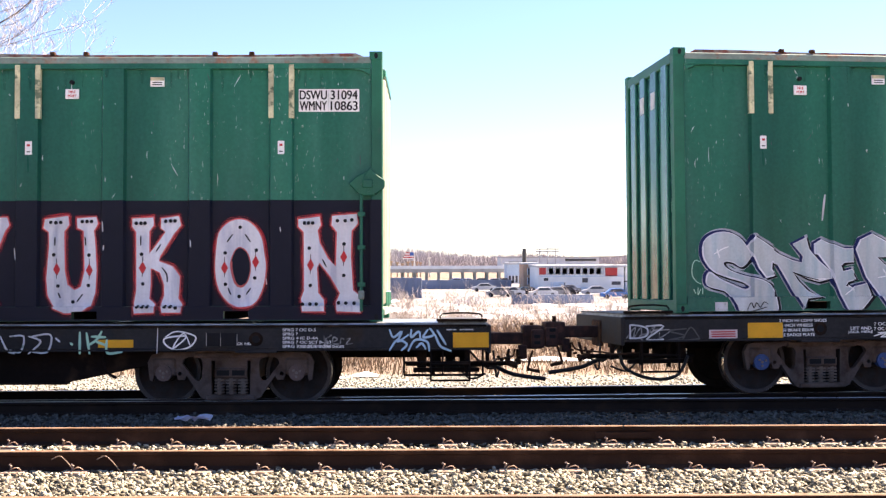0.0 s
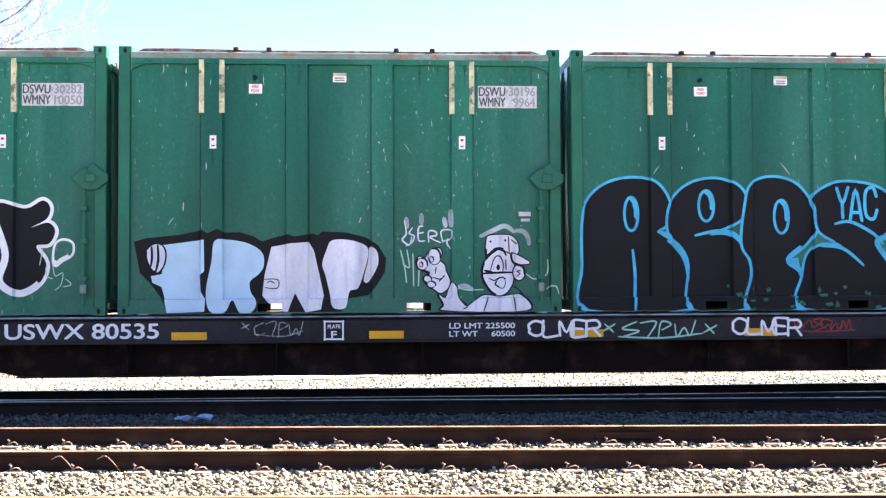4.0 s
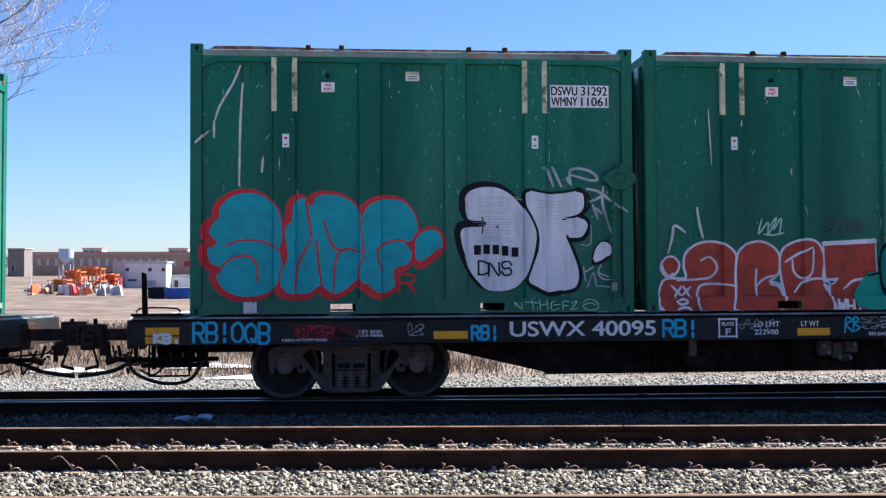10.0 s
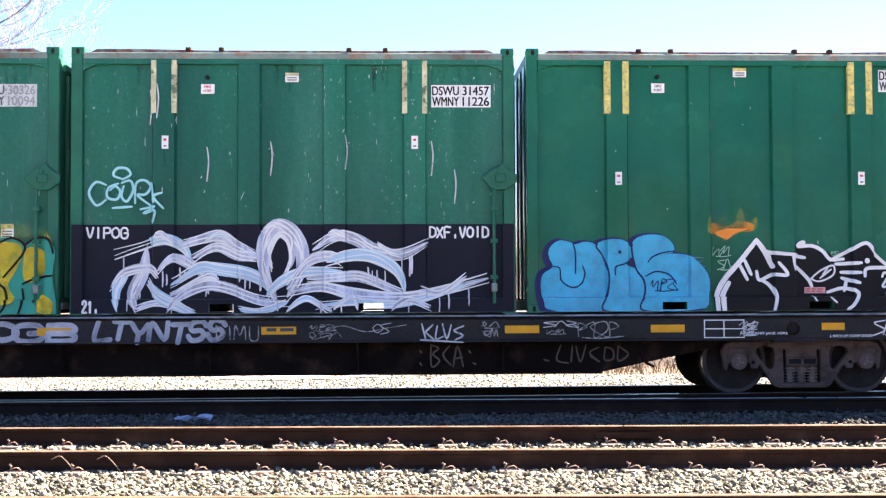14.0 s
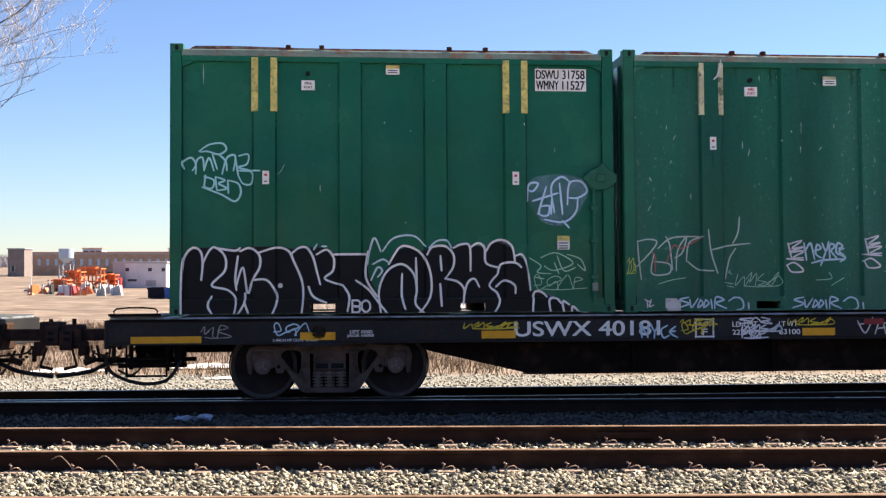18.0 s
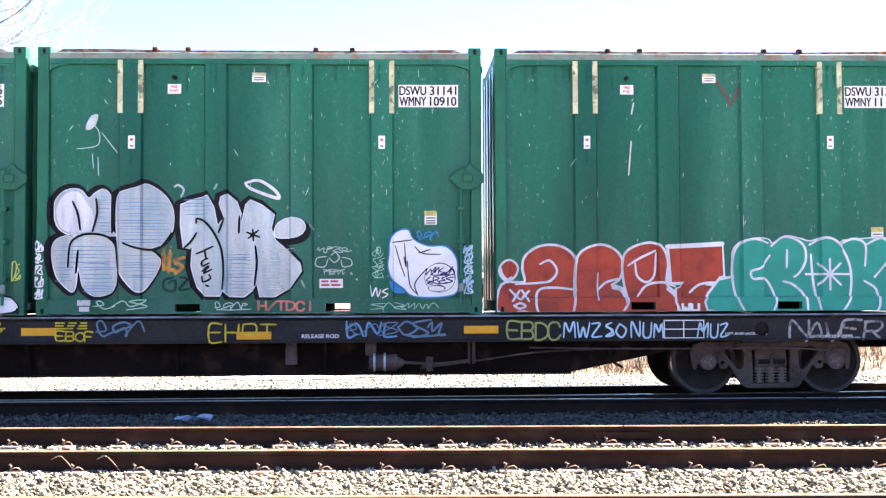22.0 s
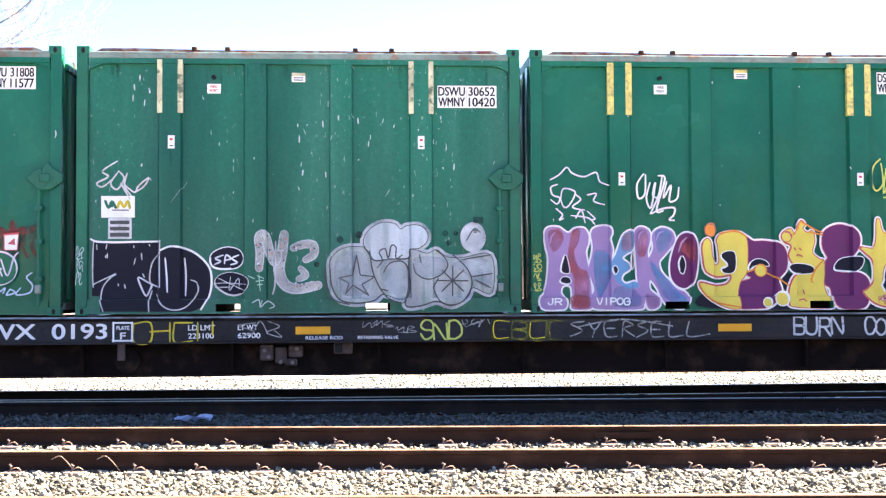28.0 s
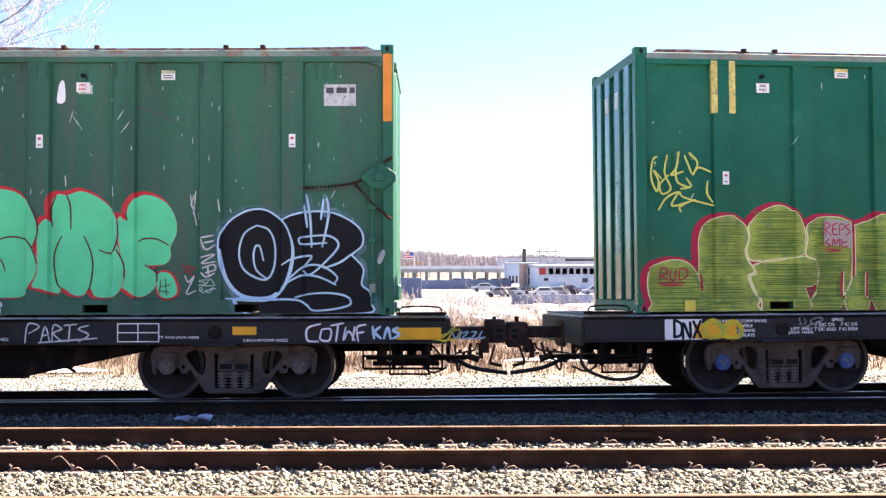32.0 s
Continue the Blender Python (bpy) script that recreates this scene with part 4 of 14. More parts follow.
MARKS = {-1: [(12.75, 0.24, 0.8, 1.0)] + small(8.0, 5.3), 0: [(-11.35, 0.25, 0.8, 1.01), (11.2, 0.24, 0.8, 1.01)] + small(-8.23, -5.3, -2.6, 0.15, 2.6, 5.1, 8.2),
         1: [(-12.72, 0.22, 0.9, 1.0), (-12.72, 0.22, 0.78, 0.88), (12.75, 0.24, 0.85, 1.03)] + small(-8.88, -3.8) + mid(-0.1, 2.9, 6.2, 8.2) + [(10.5, 0.16, 0.9, 1.0)],
         2: [(-12.55, 0.46, 0.79, 0.88), (12.55, 0.46, 0.79, 0.88)] + small(-10.55, -8.1, -3.58, 2.8) + mid(-0.05, 5.9),
         3: [(-12.95, 0.24, 0.85, 1.03), (12.8, 0.3, 0.82, 0.98)] + small(-9.97, -8.4) + mid(-3.15, 2.8) + [(10.47, 0.16, 0.89, 1.0)], 4: [(-11.2, 0.3, 0.8, 1.0)] + small(-8.2, -5.3)}
PLATES = {-1: (), 0: (-11.95, 11.75, 7.6), 1: (), 2: (), 3: (), 4: ()}
cars, wheelsets = {}, []
for k in PLAN:
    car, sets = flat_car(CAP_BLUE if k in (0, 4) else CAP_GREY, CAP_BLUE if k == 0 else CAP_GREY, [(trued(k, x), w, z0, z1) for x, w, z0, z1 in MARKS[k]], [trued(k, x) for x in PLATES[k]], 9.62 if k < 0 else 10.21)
    cars[k] = car
    car.matrix_basis = car_at(k, 0)
    wheelsets += [(w, x, k) for w, x in sets]
    if k == 2:
        bm = bmesh.new()
        tube(bm, [(6.8, -1.22, 0.68), (8.2, -1.22, 0.655), (10.4, -1.22, 0.65), (10.9, -1.22, 0.62), (11.1, -1.18, 0.7)], 0.013, 6, 3)
        part("release_rod", bm, CAST, car)
    if k == 2:
        u = 4.72
        bm = bmesh.new()
        rod(bm, (u - 0.12, -1.12, 0.49), (u + 0.26, -1.12, 0.48), 0.115, 16)
        rod(bm, (u + 0.26, -1.12, 0.48), (u + 0.36, -1.12, 0.48), 0.09, 16, 0.04)
        part("brake_cylinder", bm, CAST, car)
        for dx in (-0.06, 0.08):
            bm = bmesh.new()
            rod(bm, (u + dx, -1.12, 0.49), (u + dx + 0.03, -1.12, 0.49), 0.125, 16)
            part("cylinder_band", bm, GREY_WHITE, car)
        bm = bmesh.new()
        rod(bm, (u + 0.36, -1.12, 0.48), (u + 0.98, -1.12, 0.45), 0.022, 8)
        rod(bm, (u + 0.6, -1.12, 0.43), (u + 1.35, -1.12, 0.52), 0.016, 8)
        part("push_rod", bm, CAST, car)
        part("lever", bevelled(boxes((u + 0.66, u + 0.76, -1.16, -1.1, 0.36, 0.56)), 0.01), CAST, car)
        for ua, ub in ((3.46, 3.62), (5.96, 6.06), (4.55, 4.7)):
            part("hanger", bevelled(boxes((ua, ub, -1.15, -1.05, 0.46 if ua != 4.55 else 0.58, 0.77)), 0.008), CAST, car)
        bm = bmesh.new()
        tube(bm, [(5.3, -1.1, 0.4), (6.1, -1.12, 0.5), (7.0, -1.14, 0.62), (8.2, -1.18, 0.66)], 0.014, 6, 3)
        part("slack_rod", bm, CAST, car)
    if k in (1, 3):
        bm = bmesh.new()
        rod(bm, (-5.41, -1.14, 0.53), (-5.41, -0.95, 0.53), 0.17, 20)
        rod(bm, (-5.41, -1.17, 0.53), (-5.41, -1.14, 0.53), 0.1, 20, 0.16)
        part("air_reservoir", bm, UNDER, car)
        part("reservoir_strap", bevelled(boxes((-5.52, -5.42, -1.24, -1.18, 0.54, 0.77)), 0.008), CAST, car)
        for j, (ua, ub, za, zb) in enumerate(((-3.62, -3.44, 0.52, 0.74), (-3.42, -3.26, 0.48, 0.7), (-3.24, -3.04, 0.56, 0.72), (-3.3, -3.12, 0.44, 0.54))):
            part("valve_body", bevelled(boxes((ua, ub, -1.16 + 0.02 * j, -1.02, za, zb)), 0.02), CAST, car)
        for ua, za in ((-3.56,0.66), (-3.5,0.57), (-3.12,0.68), (-3.34,0.5), (-3.18,0.49)):
            bm = bmesh.new()
            rod(bm, (ua, -1.19, za), (ua, -1.1, za), 0.026, 8)
            part("valve_cap", bm, BOLT, car)
        part("valve_box", bevelled(boxes((-2.62, -2.36, -1.12, -1.03, 0.6, 0.75)), 0.015), CAST, car)
        part("box_face", boxes((-2.6, -2.5, -1.126, -1.12, 0.62, 0.74)), SILL, car)
    for dx in (-7.95, 7.9):
        bm = bmesh.new()
        tube(bm, [(dx, -1.1, 0.74), (dx + 0.05, -1.12, 0.5), (dx + 0.2, -1.15, 0.4)], 0.02, 6)
        part("drain_hook", bm, UNDER, car)
    tagged(car, "long dark flat car with rusty bogies under four containers", "rail car", "cars of the train")


def motions():
    times = [float(i) for i in range(33)]
    for k in PLAN:
        walk(cars[k], [(t, car_at(k, t)) for t in times])
        for i in range(4):
            walk(containers[k, i], [(t, car_at(k, t) @ pose(PLAN[k][i] + LONG / 2, 0, DECK)) for t in times])
    turns = [0.1875 * i for i in range(170)] + [32.0]
    for w, x, k in wheelsets:
        walk(w, [(t, pose(x, 0, 0.4575, 0, -math.degrees(gone(t) / 0.4575))) for t in turns])

# ---- painted pieces on the containers' sides ----
STROKES = dict(
    A="a1c5e1 b2d2", B="a1a5 a5d5e4d3a3 a3d3e2d1a1", C="e4d5b5a4a2b1d1e2", D="a1a5 a5c5e4e2c1a1", E="e5a5a1e1 a3d3", F="e5a5a1 a3d3",
    G="e4d5b5a4a2b1d1e2e3c3", H="a1a5 e1e5 a3e3", I="c1c5", J="d5d2c1b1a2", K="a1a5 e5a3e1", L="a5a1e1", M="a1a5c2e5e1", N="a1a5e1e5",
    O="a3a4c5e4e2c1a2a3", P="a1a5 a5d5e4d3a3", Q="c5a4a2c1e2e4c5 c2e1", R="a1a5 a5d5e4d3a3 c3e1", S="e4d5b5a4b3d3e2d1b1a2", T="a5e5 c5c1",
    U="a5a2b1d1e2e5", V="a5c1e5", W="a5b1c4d1e5", X="a1e5 a5e1", Y="a5c3e5 c3c1", Z="a5e5a1e1")
STROKES.update({"0": "a3a4c5e4e2c1a2a3", "1": "b4c5c1", "2": "a4b5d5e4a1e1", "!": "c5c3 c1c2", "*": "c1c5 a2e4 a4e2", ".": "c1c2", "-": "a3e3", "~": "a3b4d2e3", "@": "d3c4b3c2d3e4d5b5a3b1d1"})
POCKETS = ((-1.16, -0.82), (0.88, 1.22))


def fit_to_side(bm, depth, target):
    """Bend flat paint (x, z) over the ribs and panels of the side and keep the fork pockets clear."""
    xs, zs = [v.co.x for v in bm.verts], [v.co.z for v in bm.verts]
    if target == "side":
        cuts = [(b, (1, 0, 0)) for b in breaks() if min(xs) < b < max(xs)]
        if min(zs) < 0.22:
            cuts += [(b, (0, 0, 1)) for b in (0.045, 0.15, 0.213, 0.218)]
            cuts += [(b, (1, 0, 0)) for p in POCKETS for b in p]
        for b, no in cuts:
            bmesh.ops.bisect_plane(bm, geom=bm.verts[:] + bm.edges[:] + bm.faces[:], plane_co=(b * no[0], 0, b * no[2]), plane_no=no)
        gone = [f for f in bm.faces if (lambda c: 0.045 < c.z < 0.15 and any(a < c.x < b for a, b in POCKETS))(f.calc_center_median())]
        bmesh.ops.delete(bm, geom=gone, context="FACES")
        for v in bm.verts:
            v.co.x, v.co.z = max(-LONG / 2 + 0.012, min(LONG / 2 - 0.012, v.co.x)), max(0.024, v.co.z)
            back = 0.0 if v.co.z < 0.2155 else max(skin(v.co.x), 0.0) + (0.004 if abs(v.co.x) < 2.86 else 0)
            v.co.y += -HALF + back - depth
    else:
        for v in bm.verts:
            v.co.y += target - depth
    return bm


def ribbon(bm, line, width, mi, lift, taper=0.0):
    """A brush stroke along a line of (x, z), rising slightly so that it never lies in its own plane."""
    pts = [Vector((p[0], p[1])) for p in line]
    keep = [pts[0]]
    for p in pts[1:]:
        if (p - keep[-1]).length > 1e-4:
            keep.append(p)
    pts = keep
    n = len(pts)
    if n < 2:
        return
    L, R = [], []
    for i, p in enumerate(pts):
        d = (pts[min(i + 1, n - 1)] - pts[max(i - 1, 0)])
        d = d.normalized() if d.length > 1e-6 else Vector((1, 0))
        h = width / 2 * (1 - taper * abs(2 * i / (n - 1) - 1) ** 2)
        o = Vector((-d.y, d.x)) * h
        y = -lift - 0.0012 * i / n
        L.append(bm.verts.new((p.x + o.x, y, p.y + o.y)))
        R.append(bm.verts.new((p.x - o.x, y, p.y - o.y)))
    for i in range(n - 1):
        f = bm.faces.new((L[i], R[i], R[i + 1], L[i + 1]))
        f.material_index = mi
    for a, b, p, q in ((L[0], R[0], pts[0], pts[1]), (R[-1], L[-1], pts[-1], pts[-2])):
        d = (p - q).normalized() * ((a.co - b.co).length / 2)
        s = Vector((a.co.x - b.co.x, a.co.z - b.co.z)) / 2
        fan = [bm.verts.new((p.x + s.x * math.cos(t) + d.x * math.sin(t), a.co.y, p.y + s.y * math.cos(t) + d.y * math.sin(t))) for t in (0.63, 1.26, 1.88, 2.51)]
        f = bm.faces.new([a, *fan, b])
        f.material_index = mi


def patch(bm, pts, mi, lift, smooth=True, grow=0.0):
    """A filled shape with a smooth edge, grown outwards by so many metres."""
    line = [Vector((p[0], p[1])) for p in (curve_points([(*p, 0) for p in pts], 5, True) if smooth else pts)]
    n = len(line)
    if grow:
        area = sum(line[i].x * line[(i + 1) % n].y - line[(i + 1) % n].x * line[i].y for i in range(n))
        sg, out = (1 if area > 0 else -1), []
        for i, p in enumerate(line):
            d = (line[(i + 1) % n] - line[i - 1])
            d = d.normalized() if d.length > 1e-6 else Vector((1, 0))
            out.append(p + Vector((d.y, -d.x)) * sg * grow)
        line = out
    vs = [bm.verts.new((p.x, -lift, p.y)) for p in line]
    es = [bm.edges.new((vs[i], vs[(i + 1) % n])) for i in range(n)]
    got = bmesh.ops.triangle_fill(bm, edges=es, use_beauty=True)
    for g in got["geom"]:
        if isinstance(g, bmesh.types.BMFace):
            g.material_index = mi


class Sheet:
    """A drawing sheet laid on a side: its own units across and down, 'width' units being 'metres' wide."""

    def __init__(self, thing_, left, right, top, low, metres=LONG, tall=TALL, x0=-LONG / 2, z0=0.0, target="side"):
        self.o, self.l, self.t, self.b = thing_, left, top, low
        self.k, self.kz, self.x0, self.z0, self.target, self.layer = metres / (right - left), tall / (low - top), x0, z0, target, 0.0

    def m(self, p):
        return (self.x0 + (p[0] - self.l) * self.k, self.z0 + (self.b - p[1]) * self.kz)

    def _lift(self, more=0.0004):
        self.layer += more
        return 0.002 + self.layer

    def done(self, bm, name, mats, label=""):
        fit_to_side(bm, 0.0, self.target)
        bmesh.ops.recalc_face_normals(bm, faces=bm.faces[:])
        for f in bm.faces:
            if f.normal.y > 0:
                f.normal_flip()
        return part(name, bm, mats, self.o, label)

    def word(self, text, x0, x1, y0, y1, width, colour, edge=None, rim=0, wild=0.06, name="painted_letter", overlap=1.0, slant=0.0, seed=1, tilt=0.0, label="", shine=None):
        rng = random.Random(seed)
        step = (x1 - x0) / len(text)
        for j, ch in enumerate(text):
            if ch == " ":
                continue
            a, w = x0 + j * step, step * overlap
            bm, mats = bmesh.new(), [colour[j % len(colour)] if isinstance(colour, (list, tuple)) else colour]
            inset = width / 2 + rim
            rx, ry = max(w - 2 * inset, w * 0.25), max((y1 - y0) - 2 * inset, 4)
            dy, dx = rng.uniform(-wild, wild) * (y1 - y0), rng.uniform(-wild, wild) * w
            lines = []
            for s in STROKES.get(ch, "a1e5").split():
                ps = [(s[i], s[i + 1]) for i in range(0, len(s), 2)]
                q = []
                for c, r in ps:
                    u, v = "abcde".index(c) / 4, (int(r) - 1) / 4
                    jx, jy = rng.uniform(-wild, wild), rng.uniform(-wild, wild)
                    px = a + inset + (u + jx * 0.5) * rx + dx + slant * v * (y1 - y0)
                    py = y1 - inset - (v + jy * 0.5) * ry + dy + tilt * (px - x0)
                    q.append((*self.m((px, py)), 0))
                lines.append([(p.x, p.y) for p in curve_points(q, 4)])
            if edge is not None:
                mats.append(edge)
                for ln in lines:
                    ribbon(bm, ln, (width + 2 * rim) * self.k, 1, self._lift())
            for ln in lines:
                ribbon(bm, ln, width * self.k, 0, self._lift())
            if shine is not None:
                mats.append(shine)
                for ln in lines[:1]:
                    ribbon(bm, ln[1: max(3, len(ln) // 2)], width * 0.12 * self.k, len(mats) - 1, self._lift(0.0016))
            self.done(bm, name, mats, label)

    def line(self, pts, width, colour, name="painted_stroke", taper=0.3, label=""):
        bm = bmesh.new()
        q = curve_points([(*self.m(p), 0) for p in pts], 5)
        ribbon(bm, [(p.x, p.y) for p in q], width * self.k, 0, self._lift(), taper)
        return self.done(bm, name, [colour], label)

    def blob(self, pts, colour, edge=None, rim=0, name="painted_shape", smooth=True, label=""):
        bm, mats = bmesh.new(), [colour]
        q = [self.m(p) for p in pts]
        if edge is not None:
            mats.append(edge)
            ring = [(p.x, p.y) for p in curve_points([(*p, 0) for p in q], 5, True)] if smooth else list(q)
            ribbon(bm, ring + ring[:2], 2 * rim * self.k, 1, self._lift())
        patch(bm, q, 0, self._lift(0.0008), smooth)
        return self.done(bm, name, mats, label)

    def block(self, x0, y0, x1, y1, colour, name="painted_field", label=""):
        return self.blob([(x0, y0), (x1, y0), (x1, y1), (x0, y1)], colour, name=name, smooth=False, label=label)

    def oval(self, x0, y0, x1, y1, colour, edge=None, rim=0, name="painted_shape"):
        cx, cy, rx, ry = (x0 + x1) / 2, (y0 + y1) / 2, (x1 - x0) / 2, (y1 - y0) / 2
        return self.blob([(cx + rx * math.cos(a), cy + ry * math.sin(a)) for a in (i * math.pi / 4 for i in range(8))], colour, edge, rim, name)

    def lines(self, rows, width, colour, name="painted_stroke", taper=0.3):
        for pts in rows:
            self.line(pts, width, colour, name, taper)

    def solid(self, pts, colour, edge, rim, shade, shift=(7, 4)):
        """An angular letter with a block shadow and a thin pale edge."""
        self.blob([(x + shift[0], y + shift[1]) for x, y in pts], shade, shade, rim * 1.6, "letter_shadow", False)
        self.blob(pts, colour, edge, rim, "painted_letter", False)

    def scrawl(self, x0, x1, y0, y1, width, colour, seed, n=9, rows=1):
        """A quick leaning tag that nobody can read: hooks, spikes and loops run into one another, with a flourish."""
        rng = random.Random(seed)
        shapes = ("e4c5a4b2d3e1", "a1b5c1d5e1", "a5a1c4d1e3", "e5a4e2a1", "a3c5e3c1a3", "a1c5e2", "b5b1e3d5a4", "a4e4c1b3", "c5a3d2b1e1", "a5d4a2e1c3", "c3d4c5b4c2e1", "a2c3b5a4c1e2", "b1b5d4b3", "a4c5c2a1e2d4", "e5b4d3a2c1e2", "a1a4c5c3a3d1", "d5c1a2c3e4", "a3b5b2d5d1")
        for r in range(rows):
            ya, yb = y0 + (y1 - y0) * r / rows, y0 + (y1 - y0) * (r + 0.92) / rows
            h, w = yb - ya, x1 - x0
            m = max(2, int(n * 0.55))
            q, lean, pts = w / m, rng.uniform(0.0, 0.3) * h, []
            for i in range(m):
                s, big = rng.choice(shapes), rng.uniform(0.75, 1.15)
                for c in range(0, len(s), 2):
                    u, v = "abcde".index(s[c]) / 4 - 0.5, (int(s[c + 1]) - 1) / 4 - 0.5
                    pts.append((x0 + q * (i + 0.5) + (u * 1.15 + rng.uniform(-0.1, 0.1)) * q + lean * v, (ya + yb) / 2 - (v * 0.92 + rng.uniform(-0.08, 0.08)) * h * big))
                if rng.random() < 0.45:
                    self.line(pts, width * 0.8, colour, "scrawled_tag", 0.2)
                    pts = []
            if rng.random() < 0.5:
                pts += [(x1 + 0.04 * w, yb - 0.1 * h), (x0 + w * 0.5, yb + 0.02 * h), (x0 + w * 0.15, yb - 0.04 * h)]
            if len(pts) > 1:
                self.line(pts, width * 0.8, colour, "scrawled_tag", 0.2)

    def bars(self, x0, x1, y0, y1, rows, colour, seed=1):
        rng = random.Random(seed)
        h = (y1 - y0) / rows
        for r in range(rows):
            x = x0
            while x < x1 - 6:
                w = min(rng.uniform(9, 26), x1 - x)
                self.block(x, y0 + h * (r + 0.2), x + w, y0 + h * (r + 0.75), colour, "writing_bar")
                x += w + 5


def side_sheet(c):
    """The whole side in half centimetres: across from its middle, up as negative."""
    return Sheet(c, -605.8, 605.8, -733.6, 0.0)


FADED_PRINT = paint("faded_print", (0.27, 0.28, 0.29))


def number_panel(c, top, low, high=False, faded=False):
    z0, x0, x1 = (3.083, 1.945, 2.665) if high else (2.855, 1.885, 2.71)
    y = -HALF + 0.004 + DEEP
    p = part("number_panel", bevelled(boxes((x0, x1, y - 0.008, y + 0.01, z0, z0 + 0.31)), 0.002), GREY_WHITE if faded else WHITE, c, "white panel with black container numbers")
    for z, t in ((z0 + 0.168, top), (z0 + 0.02, low)):
        a, b = t.split()
        mid = x0 + (x1 - x0) * 0.505
        lettering(a, x0 + 0.015, z, mid - x0 - 0.05, 0.122, y - 0.0105, DARK_INK if faded else BLACK, p, "number", bold=0.03)
        lettering(b, mid + 0.02 + (0.06 if len(b) < 5 else 0), z, x1 - mid - 0.045 - (0.06 if len(b) < 5 else 0), 0.122, y - 0.0105, FADED_PRINT if faded else BLACK, p, "number", bold=0.03)
    part("panel_seam", boxes((mid - 0.012, mid - 0.008, y - 0.0092, y - 0.0085, z0 + 0.004, z0 + 0.306)), GREY_WHITE, p)


def add_yellow_label(c, z=1.05):
    y = -HALF + 0.004 + DEEP
    p = part("warning_label", boxes((2.24, 2.41, y - 0.006, y + 0.01, z - 0.09, z + 0.1)), WHITE, c)
    part("label_band", boxes((2.24, 2.41, y - 0.009, y - 0.005, z + 0.03, z + 0.1)), YELLOW, p)
    for q in (0.0, -0.04, -0.07):
        part("label_line", boxes((2.26, 2.39, y - 0.009, y - 0.005, z + q - 0.008, z + q + 0.008)), DARK_INK, p)


DIM_CHALK = paint("dim_chalk", (0.11, 0.085, 0.065))
DULL_BLUE = paint("dull_blue_tag", (0.1, 0.19, 0.29))
DULL_LIME = paint("dull_lime_tag", (0.3, 0.32, 0.11))
DUSTY = mat("dusty_chalk", (0.3, 0.3, 0.29), 0.8, 0, 0.4, 6, 60, 0.05, (0.1, 0.1, 0.1), (0.5, 0.62))
DULL_SILVER = mat("dull_silver_spray", (0.33, 0.36, 0.36), 0.5, 0.2, 0.3, 3, 30, 0.05, (0.2, 0.27, 0.24), (0.48, 0.64), streak=True)
TEAL = mat("teal_paint", (0.004, 0.34, 0.38), 0.55, 0, 0.12, 3, 40, 0.05, (0.004, 0.28, 0.33), (0.5, 0.7))
SEA = paint("sea_green_paint", (0.008, 0.3, 0.22))
MINT = paint("mint_paint", (0.05, 0.62, 0.3))
SKY_BLUE = mat("sky_blue_paint", (0.02, 0.42, 0.62), 0.55, 0, 0.16, 3, 40, 0.05, (0.02, 0.33, 0.52), (0.5, 0.68))
PALE_BLUE = paint("pale_blue_paint", (0.42, 0.62, 0.74))
PIECE_RED = mat("brick_red_paint", (0.40, 0.055, 0.03), 0.6, 0, 0.25, 2, 30, 0.08, (0.28, 0.04, 0.025), (0.5, 0.7))
GOLD = mat("yellow_fill", (0.62, 0.46, 0.03), 0.6, 0, 0.3, 2.2, 30, 0.08, (0.3, 0.36, 0.06), (0.52, 0.68))
LIME = mat("olive_lime_fill", (0.33, 0.40, 0.07), 0.6, 0, 0.25, 3, 30, 0.08, (0.2, 0.3, 0.07), (0.48, 0.62))
MOSS = paint("moss_green_strokes", (0.1, 0.2, 0.04))
SALMON = mat("salmon_haze", (0.55, 0.17, 0.13), 0.7, 0, 0.3, 2, 30, 0.05, (0.33, 0.14, 0.1), (0.5, 0.66))
PURPLE = paint("purple_paint", (0.13, 0.02, 0.10))
LILAC = paint("lilac_paint", (0.34, 0.22, 0.42))
MID_BLUE = paint("mid_blue_paint", (0.12, 0.3, 0.5))
DEEP_BLUE = paint("deep_blue_paint", (0.008, 0.014, 0.09))
PINK_RED = paint("pinkish_red_paint", (0.52, 0.10, 0.10))
YOLK = paint("yolk_yellow_paint", (0.72, 0.58, 0.10))
ORANGE_P = paint("orange_paint", (0.75, 0.25, 0.04))
PALE_GREEN = paint("pale_green_tag", (0.32, 0.6, 0.45))
CYAN_TAG = paint("cyan_tag", (0.3, 0.66, 0.66))
YG_TAG = paint("yellow_green_tag", (0.5, 0.56, 0.12))
MAROON = paint("maroon_smear", (0.26, 0.03, 0.035))
def spray(name, colour, a=0.42, b=0.62):
    return mat(name, colour, 0.7, 0, 0.15, 2.5, 320, 0.0, cover=(a - 0.08, b + 0.1))


SOFT_GREY = spray("thin_pale_spray", (0.62, 0.65, 0.72), 0.3, 0.62)
def spray_of(colour_mat):
    """The same paint, thinly sprayed so that what lies under it shows."""
    n = "thin_" + colour_mat.name
    if n not in THIN:
        THIN[n] = spray(n, BASE[colour_mat.name], 0.46, 0.7)
    return THIN[n]


